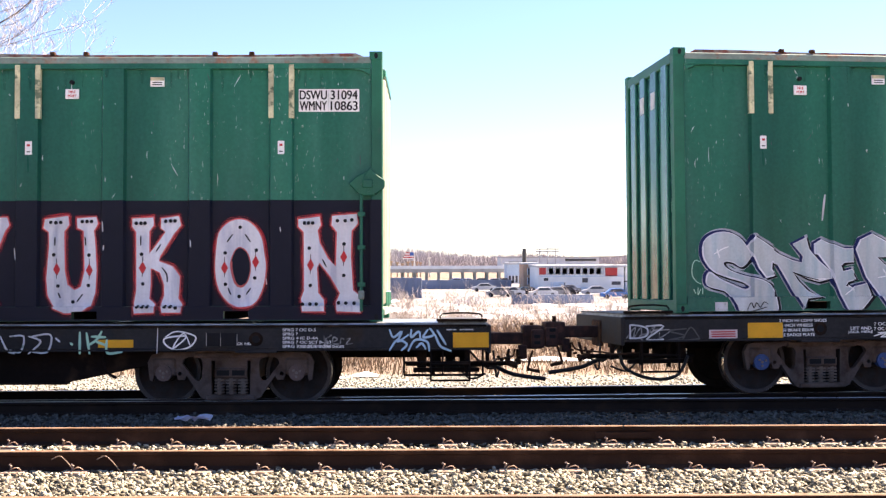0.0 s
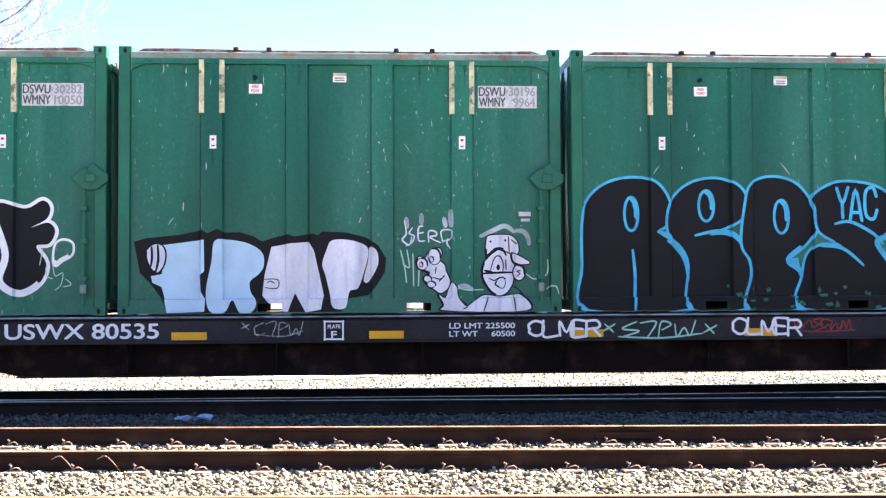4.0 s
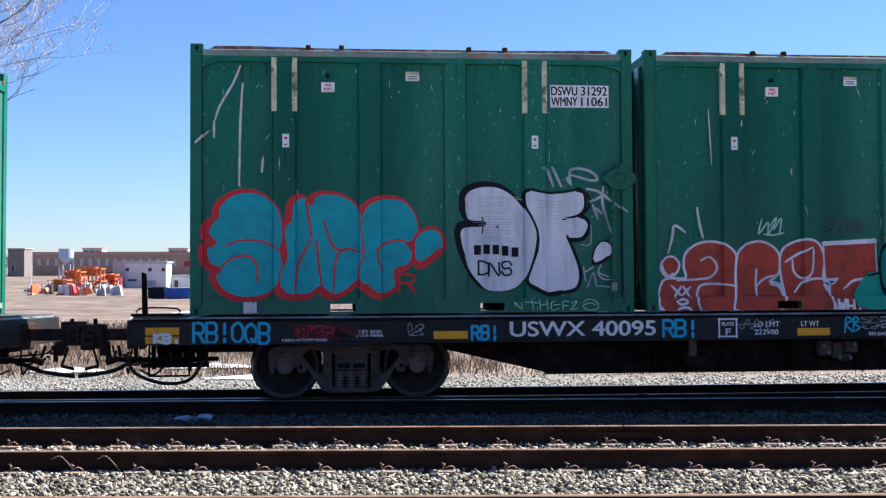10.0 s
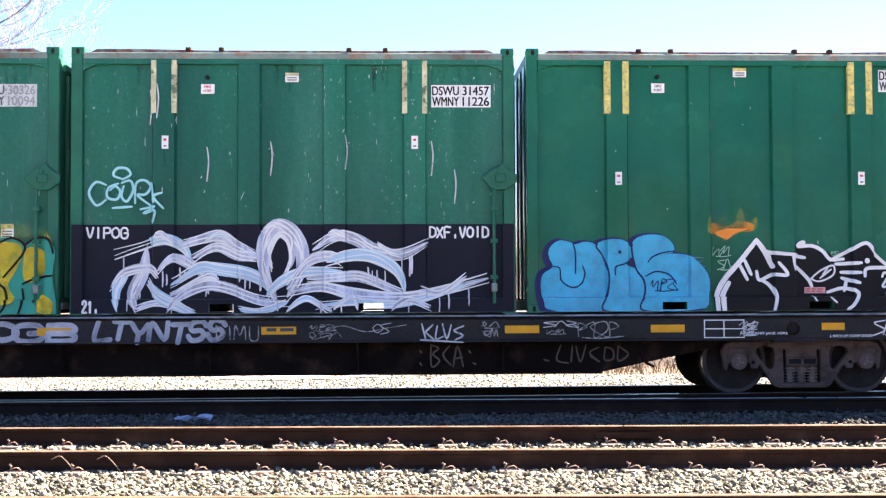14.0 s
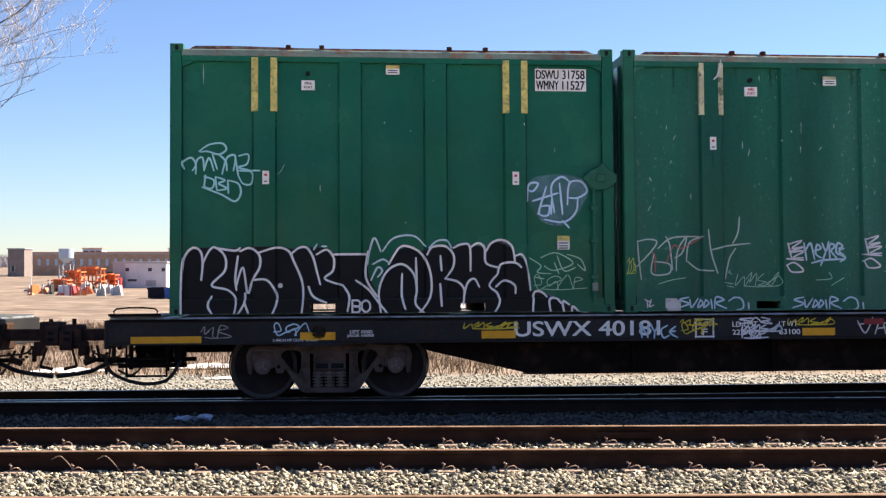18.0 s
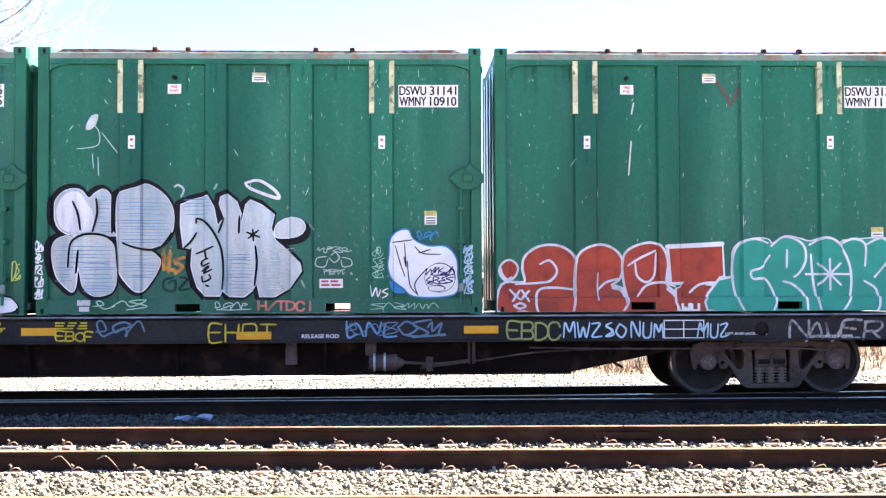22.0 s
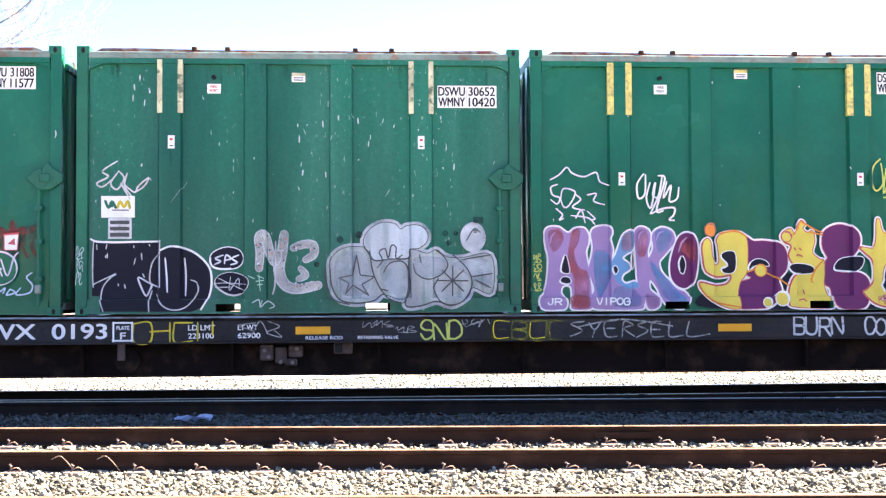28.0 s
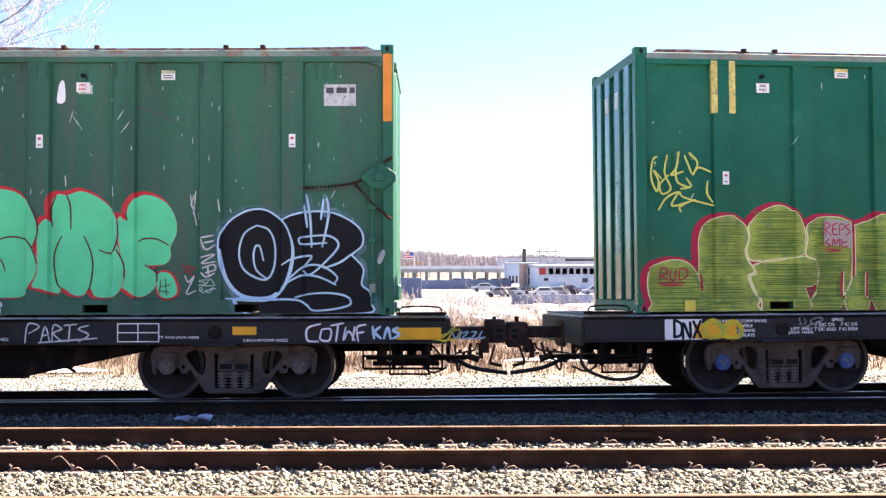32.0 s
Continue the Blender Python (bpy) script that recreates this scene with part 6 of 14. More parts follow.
g.lines([[(437,-180), (429,-138)], [(445,-131), (448,-108), (463,-101)], [(464,-135), (471,-108), (490,-116), (486,-85), (471,-70)], [(498,-100), (513,-85), (490,-78)]], 2.9, PALE_GREEN)
g = Sheet(c, -325, 1335, -511, 459)
g.blob([(762,118), (780,85), (850,60), (910,85), (950,160), (975,240), (965,310), (930,365), (880,378), (800,340), (745,275), (735,235), (800,205), (756,170)], BLACK, WHITE, 14)
g.blob([(932,66), (960,55), (1040,74), (1100,45), (1128,70), (1115,112), (1060,142), (1120,125), (1147,155), (1125,200), (1078,210), (1115,270), (1100,330), (1050,370), (1000,375), (950,330), (972,240), (938,130)], BLACK, WHITE, 13)
g.oval(872, 192, 888, 208, WHITE)
g.blob([(1146,275), (1148,212), (1172,190), (1207,200), (1206,238), (1170,260)], GREEN, WHITE, 9)
g.word("NFG.", 782, 900, 250, 335, 8, WHITE, wild=0.08)
s.block(280, 538, 303, 558, GREY_WHITE, "number_plate")
s.line([(493, 345), (490, 366), (487, 390)], 4, GREY_WHITE, "scratch")
number_panel(c, "DSWU 30282", "WMNY 10050", faded=True)
name_it(0, 0, "green waste container with silver and black spray-painted pieces")

c = containers[0, 1]
s = Sheet(c, 209, 995, 80, 554)


def figure(s, x, y, k, reach):
    """A white cartoon shape in a cap behind its raised glove, outlined in black."""
    q = lambda pts, d=0: [(x + (a + d) * k, y + b * k) for a, b in pts]
    o = lambda a, b, c2, d2, fill, d=0: s.oval(x + (a + d) * k, y + b * k, x + (c2 + d) * k, y + d2 * k, fill, BLACK, 5 * k)
    ln = lambda pts, w, d=0: s.line(q(pts, d), w * k, BLACK, "outline_stroke", 0.2)
    s.blob(q([(100,220), (160,185), (195,250), (230,262), (270,232), (410,230), (420,288), (140,288)], reach * 0.6), WHITE_PIECE, BLACK, 6 * k)
    s.blob(q([(35,160), (55,145), (80,160), (95,135), (120,150), (135,185), (110,220), (70,212), (40,190)], reach), WHITE_PIECE, BLACK, 6 * k)
    for a, b in ((30, 88), (62, 78), (92, 92)):
        o(a, b, a + 30, b + 80, WHITE_PIECE, reach)
    o(70, 115, 115, 155, WHITE_PIECE, reach)
    s.blob(q([(255,100), (280,80), (360,90), (370,150), (365,190), (315,225), (275,210), (255,170)]), WHITE_PIECE, BLACK, 7 * k)
    s.blob(q([(260,60), (270,15), (320,5), (370,15), (382,60), (370,80), (310,68), (270,75)]), WHITE_PIECE, BLACK, 6 * k)
    s.blob(q([(365, 75), (395, 75), (425, 105), (380, 110)]), WHITE_PIECE, BLACK, 5 * k)
    o(365, 120, 410, 175, WHITE_PIECE)
    o(298, 112, 322, 138, WHITE_PIECE)
    o(306, 120, 316, 134, BLACK)
    for pts, w in (([(262,92), (300,72), (320,88), (342,68), (365,82)], 9), ([(255,145), (310,156), (365,142)], 8), ([(350,10), (352,66)], 6), ([(385,162), (394,145), (384,138), (380,150)], 5), ([(298,178), (316,165), (340,172), (336,192), (312,200), (298,178)], 6), ([(270,170), (285,185)], 5), ([(270,235), (272,288)], 5), ([(372,232), (374,288)], 5), ([(330,110), (335,132)], 4), ([(345,110), (348,132)], 4)):
        ln(pts, w)
    ln([(45, 185), (70, 175), (85, 190)], 5, reach)


g = Sheet(c, -36, 1584, -647, 346)
g.blob([(18,75), (60,62), (180,50), (265,32), (285,45), (320,28), (345,42), (400,40), (450,55), (480,75), (520,62), (575,48), (600,58), (665,45), (685,52), (700,38), (790,42), (860,60), (905,90), (935,140), (930,190), (900,240), (870,275), (800,287), (770,336), (140,340), (128,300), (80,232), (40,190)], BLACK, smooth=False)
g.blob([(120,88), (272,68), (274,185), (255,200), (262,262), (278,288), (274,334), (140,338), (130,285), (118,242), (85,226), (80,202), (120,194)], PALE_BLUE, smooth=False)
g.blob([(310,75), (355,68), (430,82), (480,115), (488,160), (470,195), (438,222), (440,262), (462,300), (445,336), (402,338), (375,292), (348,336), (300,336), (282,300), (282,240), (300,150)], PALE_BLUE)
g.blob([(515,95), (590,82), (652,78), (670,110), (690,200), (706,276), (696,328), (640,338), (602,266), (575,336), (530,330), (482,276), (490,200)], WHITE_PIECE, smooth=False)
g.blob([(735,72), (800,70), (860,92), (868,130), (850,200), (830,250), (800,262), (785,322), (740,320), (728,270), (712,200), (700,160), (715,110)], WHITE_PIECE)
g.blob([(874,98), (900,112), (905,160), (880,212), (862,230), (852,215), (868,150)], WHITE_PIECE)
g.blob([(60,125), (80,92), (110,85), (130,112), (125,160), (100,190), (75,172)], WHITE_PIECE, BLACK, 6)
g.lines([[(82,95), (84,130), (80,165)], [(104,88), (106,140), (98,184)]], 9, BLACK)
g.lines([[(490,215), (538,217), (536,248), (492,246)], [(500,228), (512,222), (526,230)]], 4, BLACK)
h = side_sheet(containers[0, 1])
h.lines([[(383,-214), (420,-231), (451,-242), (475,-226)], [(483,-229), (503,-226), (515,-208), (517,-192)], [(218,-274), (218,-248)], [(176,-263), (179,-240)], [(281,-263), (285,-242)], [(298,-284), (300,-242)], [(315,-71), (336,-76), (357,-66)]], 13.5, WHITE_FOG2, "sprayed_haze", 0.3)
h.lines([[(171,-255), (176,-222), (165,-204), (184,-190), (191,-211)], [(193,-237), (184,-222), (198,-214), (191,-196), (176,-188)], [(222,-242), (210,-237), (210,-203), (227,-201)], [(210,-222), (223,-224)], [(238,-198), (238,-227), (256,-227), (259,-216), (241,-211), (270,-196)], [(277,-198), (272,-227), (290,-232), (301,-227), (298,-206), (277,-201)], [(290,-206), (289,-193), (298,-180)]], 4.7, WHITE_PIECE)
h.lines([[(160,-175), (171,-129), (176,-87)], [(178,-175), (184,-128), (166,-139)], [(194,-165), (196,-77)], [(212,-149), (209,-77)], [(508,-109), (529,-95), (550,-99), (568,-111), (569,-148)], [(315,-74), (341,-65), (388,-66)], [(565,-65), (576,-75), (591,-72), (597,-54)]], 4.2, PALE_GREEN)
h.blob([(263,-53), (284,-44), (299,-84), (314,-71), (318,-45), (341,-20), (367,-37), (393,-50), (435,-46), (471,-51), (500,-49), (508,-5), (284,-6), (276,-25)], WHITE_PIECE, BLACK, 3.1)
h.blob([(204,-149), (215,-157), (228,-152), (238,-170), (256,-180), (270,-177), (273,-162), (266,-149), (282,-133), (284,-118), (292,-102), (296,-87), (289,-69), (271,-57), (253,-67), (238,-75), (223,-95), (230,-105), (238,-113), (217,-121), (206,-131)], WHITE_PIECE, BLACK, 3.6)
h.oval(206, -153, 234, -122, WHITE_PIECE, BLACK, 2.6)
h.oval(237, -180, 270, -136, WHITE_PIECE, BLACK, 2.6)
h.oval(212, -142, 221, -130, WHITE_PIECE, BLACK, 2.1)
h.oval(241, -157, 251, -143, WHITE_PIECE, BLACK, 2.1)
h.oval(225, -105, 245, -88, WHITE_PIECE, BLACK, 2.1)
h.oval(234, -89, 256, -73, WHITE_PIECE, BLACK, 2.1)
h.blob([(388,-133), (404,-154), (430,-174), (467,-166), (474,-133), (472,-96), (466,-75), (450,-55), (429,-50), (409,-60), (391,-86), (385,-107)], WHITE_PIECE, BLACK, 3.6)
h.blob([(396,-170), (399,-206), (409,-215), (451,-217), (472,-211), (485,-192), (485,-166), (461,-168), (435,-180), (414,-168), (400,-161)], WHITE_PIECE, BLACK, 3.6)
h.blob([(467,-165), (487,-159), (517,-141), (507,-136), (474,-139)], WHITE_PIECE, BLACK, 3.1)
h.oval(472, -133, 504, -92, WHITE_PIECE, BLACK, 3.6)
h.blob([(422,-83), (440,-100), (449,-86), (443,-70), (427,-76)], WHITE_PIECE, BLACK, 2.1)
h.lines([[(395,-153), (409,-167), (427,-180), (446,-171), (452,-161)], [(388,-110), (419,-112), (467,-113)], [(392,-118), (412,-115)]], 6.3, BLACK, "outline_stroke", 0.3)
h.lines([[(459,-213), (461,-168)], [(409,-121), (420,-153), (434,-158), (444,-138), (443,-117)], [(492,-118), (483,-116), (490,-109), (481,-102)], [(404,-97), (419,-91), (435,-99), (450,-96)], [(401,-45), (388,-6)], [(472,-48), (477,-5)], [(331,-35), (342,-20), (333,-13)], [(258,-128), (255,-111)], [(249,-100), (269,-95), (281,-105), (266,-89)], [(474,-75), (492,-60), (497,-49)], [(451,-148), (452,-121)], [(467,-203), (482,-192)]], 3.6, BLACK, "outline_stroke", 0.3)
h.oval(425, -135, 435, -119, BLACK)
h.oval(406, -201, 412, -195, BLACK)
h.oval(447, -205, 453, -198, BLACK)
h.block(488, -281, 522, -269, GREY_WHITE, "worn_label")
h.block(494, -262, 519, -254, GREY_WHITE, "worn_label")
number_panel(c, "DSWU 30196", "WMNY 9964", faded=True)
name_it(0, 1, "green waste container with pale blue letters and white cartoon shapes")

c = containers[0, 2]
s = Sheet(c, 1007, 1792, 85, 553)
g = Sheet(c, 829, 1614, -185, 283)
for pts in ([(855,281), (848,200), (850,110), (870,70), (910,48), (960,45), (990,60), (1008,95), (1003,125), (985,140), (1020,165), (1042,200), (1047,240), (1042,281)],
            [(1046,281), (1045,200), (1030,165), (1005,140), (1010,90), (1045,55), (1095,45), (1135,60), (1150,90), (1140,115), (1100,136), (1055,146), (1110,140), (1140,160), (1158,200), (1152,250), (1145,281)],
            [(1150,281), (1158,220), (1155,190), (1140,160), (1148,90), (1160,55), (1200,42), (1245,55), (1275,95), (1280,130), (1262,160), (1228,190), (1250,210), (1256,240), (1245,281)],
            [(1252,281), (1255,220), (1265,180), (1290,165), (1330,166), (1285,140), (1278,100), (1275,75), (1320,52), (1380,55), (1420,75), (1432,105), (1415,145), (1395,160), (1420,200), (1428,250), (1420,281)]):
    g.blob(pts, BLACK, SKY_BLUE, 5)
for q in ((928, 80, 948, 135), (1065, 68, 1088, 118), (1205, 85, 1227, 140)):
    g.oval(*q, BLACK, SKY_BLUE, 5)
g.lines([[(985,140), (1008,148), (1034,188), (1042,224)], [(940,172), (944,220), (942,280)], [(1056,146), (1100,138), (1130,150)], [(1315,126), (1345,122), (1386,142), (1406,162)], [(1288,166), (1330,170), (1368,200)]], 6, SKY_BLUE)
g.blob([(1224, 190), (1246, 186), (1252, 218), (1238, 206)], SKY_BLUE, smooth=False)
g.word("YAC", 1316, 1398, 60, 120, 6, SKY_BLUE, wild=0.05)
for j in range(34):
    rng = random.Random(300 + j)
    x, y = rng.uniform(1090, 1430), rng.uniform(236, 282)
    w = rng.uniform(3, 13)
    g.blob([(x, y), (x + w, y - rng.uniform(1, 4)), (x + w * 1.2, y + 3), (x + w * 0.4, y + rng.uniform(3, 7))], GREEN, name="scraped_patch", smooth=False)
s.scrawl(1636, 1740, 425, 455, 7, PIECE_RED, 6, 9)
s.scrawl(1640, 1730, 452, 490, 6, PIECE_RED, 9, 8)
s.scrawl(1645, 1720, 502, 520, 2.5, PALE_GREEN, 4, 9)
s.scrawl(1622, 1726, 534, 556, 4, SKY_BLUE, 21, 12)
number_panel(c, "DSWU 31183", "WMNY 10952")
add_yellow_label(c, 1.3)
name_it(0, 2, "green waste container with black sky-blue-edged bubble letters")

c = containers[0, 3]
g = side_sheet(c)
g.lines([[(-194,-242), (-245,-245), (-290,-222), (-290,-185), (-253,-152), (-195,-141), (-158,-130)]], 38.3, SALMON_FOG, "sprayed_haze", 0.2)
g.lines([[(-194,-242), (-245,-245), (-290,-222), (-290,-185), (-253,-152), (-195,-141), (-158,-130)]], 21, SALMON_FOG, "sprayed_haze", 0.2)
g.lines([[(-84, -225), (-115, -192), (-121, -141), (-85, -82)]], 32.4, SALMON_FOG, "sprayed_haze", 0.2)
g.lines([[(-84, -225), (-115, -192), (-121, -141), (-85, -82)]], 17.8, SALMON_FOG, "sprayed_haze", 0.2)
g.lines([[(-84,-225), (-43,-210), (-20,-155), (-26,-89), (-4,-74)]], 33.9, SALMON_FOG, "sprayed_haze", 0.2)
g.lines([[(-84,-225), (-43,-210), (-20,-155), (-26,-89), (-4,-74)]], 18.6, SALMON_FOG, "sprayed_haze", 0.2)
g.lines([[(-11, -74), (18, -67), (48, -81)]], 29.4, SALMON_FOG, "sprayed_haze", 0.2)
g.lines([[(-11, -74), (18, -67), (48, -81)]], 16.2, SALMON_FOG, "sprayed_haze", 0.2)
g.lines([[(34, -221), (41, -177), (70, -147), (89, -140)]], 32.4, SALMON_FOG, "sprayed_haze", 0.2)
g.lines([[(34, -221), (41, -177), (70, -147), (89, -140)]], 17.8, SALMON_FOG, "sprayed_haze", 0.2)
g.lines([[(126,-213), (96,-162), (89,-118), (132,-81), (151,-59)]], 32.4, SALMON_FOG, "sprayed_haze", 0.2)
g.lines([[(126,-213), (96,-162), (89,-118), (132,-81), (151,-59)]], 17.8, SALMON_FOG, "sprayed_haze", 0.2)
g.lines([[(167, -243), (152, -199), (133, -177)]], 29.4, SALMON_FOG, "sprayed_haze", 0.2)
g.lines([[(167, -243), (152, -199), (133, -177)]], 16.2, SALMON_FOG, "sprayed_haze", 0.2)
g.lines([[(252, -221), (219, -191)]], 26.5, SALMON_FOG, "sprayed_haze", 0.2)
g.lines([[(252, -221), (219, -191)]], 14.6, SALMON_FOG, "sprayed_haze", 0.2)
g.lines([[(312, -217), (352, -198), (367, -154)]], 33.9, SALMON_FOG, "sprayed_haze", 0.2)
g.lines([[(312, -217), (352, -198), (367, -154)]], 18.6, SALMON_FOG, "sprayed_haze", 0.2)
g.lines([[(337, -176), (333, -117), (343, -58)]], 32.4, SALMON_FOG, "sprayed_haze", 0.2)
g.lines([[(337, -176), (333, -117), (343, -58)]], 17.8, SALMON_FOG, "sprayed_haze", 0.2)
g.lines([[(397,-205), (464,-219), (508,-198), (515,-139), (499,-87)]], 29.4, SALMON_FOG, "sprayed_haze", 0.2)
g.lines([[(397,-205), (464,-219), (508,-198), (515,-139), (499,-87)]], 16.2, SALMON_FOG, "sprayed_haze", 0.2)
g.lines([[(-349, -112), (-320, -76), (-283, -64)]], 32.4, SALMON_FOG, "sprayed_haze", 0.2)
g.lines([[(-349, -112), (-320, -76), (-283, -64)]], 17.8, SALMON_FOG, "sprayed_haze", 0.2)
g.lines([[(-92, -53), (-34, -45), (33, -67)]], 29.4, SALMON_FOG, "sprayed_haze", 0.2)
g.lines([[(-92, -53), (-34, -45), (33, -67)]], 16.2, SALMON_FOG, "sprayed_haze", 0.2)
g.lines([[(366, -73), (440, -65), (499, -80)]], 29.4, SALMON_FOG, "sprayed_haze", 0.2)
g.lines([[(366, -73), (440, -65), (499, -80)]], 16.2, SALMON_FOG, "sprayed_haze", 0.2)
g.blob([(-495,-36), (-400,-39), (-283,-35), (-273,-6), (-459,-5)], SALMON_FOG, name="sprayed_haze")
g.blob([(-495,-36), (-400,-39), (-283,-35), (-273,-6), (-459,-5)], SALMON_FOG, name="sprayed_haze")
g.blob([(-115,-35), (-4,-30), (114,-34), (124,-4), (-78,-3)], SALMON_FOG, name="sprayed_haze")
g.blob([(-115,-35), (-4,-30), (114,-34), (124,-4), (-78,-3)], SALMON_FOG, name="sprayed_haze")
g.blob([(354, -36), (499, -42), (502, -12), (365, -13)], SALMON_FOG, name="sprayed_haze")
g.blob([(354, -36), (499, -42), (502, -12), (365, -13)], SALMON_FOG, name="sprayed_haze")
g.blob([(-447,-211), (-396,-189), (-341,-155), (-367,-123), (-399,-96), (-423,-145)], SALMON_SOFT, smooth=False)
g.blob([(-289,-68), (-262,-109), (-230,-116), (-195,-120), (-170,-95), (-173,-62), (-225,-53), (-276,-57)], SALMON, DARK_INK, 2.9)
g.blob([(-161,-95), (-149,-120), (-93,-117), (-86,-70), (-107,-51), (-150,-54)], SALMON, DARK_INK, 2.9)
g.blob([(191,-75), (210,-105), (247,-113), (280,-94), (282,-69), (247,-53), (204,-54)], SALMON, DARK_INK, 2.9)
g.blob([(-239,-148), (-202,-145), (-162,-130), (-151,-123), (-195,-120), (-224,-121)], SALMON_SOFT)
g.blob([(74,-158), (89,-144), (115,-169), (118,-144), (103,-122), (107,-96), (85,-111), (70,-103), (74,-133)], SALMON_SOFT)
g.lines([[(-447,-211), (-400,-193), (-341,-156), (-363,-123), (-400,-94), (-423,-142), (-447,-211)], [(-363,-127), (-334,-94), (-290,-86)], [(-393,-94), (-371,-68), (-327,-50)], [(-224,-211), (-253,-207), (-264,-181), (-253,-163), (-209,-163), (-173,-156), (-151,-152), (-132,-177), (-121,-214)], [(-224,-211), (-224,-178), (-195,-172)], [(-327,-178), (-323,-141), (-283,-130), (-246,-137), (-232,-119)], [(-150,-244), (-121,-210), (-102,-243)], [(-121,-126), (-103,-155), (-101,-130)], [(-84,-207), (-106,-177), (-103,-126), (-85,-89), (-55,-97), (-37,-148), (-51,-196), (-84,-207)], [(-50,-243), (-29,-203), (-14,-218)], [(-3,-229), (15,-192), (0,-148), (59,-133), (29,-104), (47,-59)], [(60,-258), (78,-192), (85,-155)], [(82,-155), (108,-217), (134,-250)], [(74,-111), (89,-147), (100,-111), (143,-74)], [(74,-103), (66,-52)], [(160,-243), (178,-206), (167,-166), (126,-144), (118,-118), (151,-96), (165,-52)], [(203,-147), (211,-191), (249,-221)], [(203,-147), (203,-110)], [(248,-125), (263,-165), (285,-178), (322,-150), (321,-95), (310,-55)], [(312,-228), (352,-213), (374,-176), (366,-147)], [(366,-135), (403,-139), (422,-110), (410,-73), (373,-88), (366,-135)], [(388,-58), (455,-73), (477,-58), (454,-47)], [(284,-99), (310,-103), (306,-58), (280,-66)], [(-85,-45), (-56,-56)], [(343,-58), (349,-33)]], 6.6, DARK_FOG, "sprayed_line", 0.3)
g.lines([[(-447,-211), (-400,-193), (-341,-156)], [(-363,-127), (-334,-94), (-290,-86)], [(-224,-211), (-253,-207), (-264,-181), (-253,-163), (-209,-163), (-151,-152), (-132,-177)], [(-323,-141), (-283,-130), (-246,-137)], [(-84,-207), (-106,-177), (-103,-126), (-85,-89), (-55,-97), (-37,-148), (-51,-196), (-84,-207)], [(0,-148), (59,-133), (29,-104)], [(78,-192), (85,-155)], [(74,-111), (89,-147), (100,-111), (143,-74)], [(126,-144), (118,-118), (151,-96), (165,-52)], [(248,-125), (263,-165), (285,-178), (322,-150), (321,-95), (310,-55)], [(418,-135), (455,-128), (493,-139)], [(433,-113), (470,-106), (507,-113)], [(440,-95), (507,-91)], [(437,-128), (448,-106)]], 3.7, DARK_INK, "sprayed_line", 0.4)
g.lines([[(-268,-79), (-239,-61), (-195,-75)], [(-239,-121), (-257,-143)], [(-230,-119), (-215,-130)], [(-144,-64), (-125,-71), (-111,-64)], [(194,-70), (217,-66)]], 3.7, DARK_INK, "outline_stroke", 0.3)
g.oval(-246, -102, -232, -89, DARK_INK)
g.oval(-220, -102, -207, -89, DARK_INK)
g.oval(210, -92, 218, -85, DARK_INK)
g.oval(171, -100, 183, -88, DARK_INK)
g.oval(-147, -98, -133, -84, SALMON, DARK_INK, 2.2)
g.oval(-121, -98, -108, -84, SALMON, DARK_INK, 2.2)
g.oval(157, -127, 176, -108, SALMON, DARK_INK, 2.2)
g.lines([[(-564,-117), (-546,-124), (-462,-121), (-451,-109), (-462,-87), (-554,-85), (-567,-97), (-564,-117)], [(-546,-97), (-539,-107), (-532,-97), (-521,-107), (-510,-97), (-499,-107), (-481,-97)], [(-451,-105), (-433,-113)], [(-448,-98), (-429,-96)], [(-455,-80), (-440,-83)], [(-564,-153), (-517,-157)], [(-510,-157), (-447,-158)]], 2.2, PALE_GREEN)
g.word("ASPEN", -448, -335, -45, -4, 5.2, DARK_FOG, wild=0.08)
g.word("WOMBS", -41, 95, -43, -4, 5.2, DARK_FOG, wild=0.08)
g.scrawl(395, 483, -36, -15, 2.9, DARK_FOG, 5, 7, 1)
number_panel(c, "DSWU 31629", "WMNY 11398", high=True)
add_yellow_label(c, 0.97)
name_it(0, 3, "glossy green waste container with smeared salmon-red graffiti")

# car 1
c = containers[1, 0]
s = Sheet(c, 797, 1555, 83, 556)


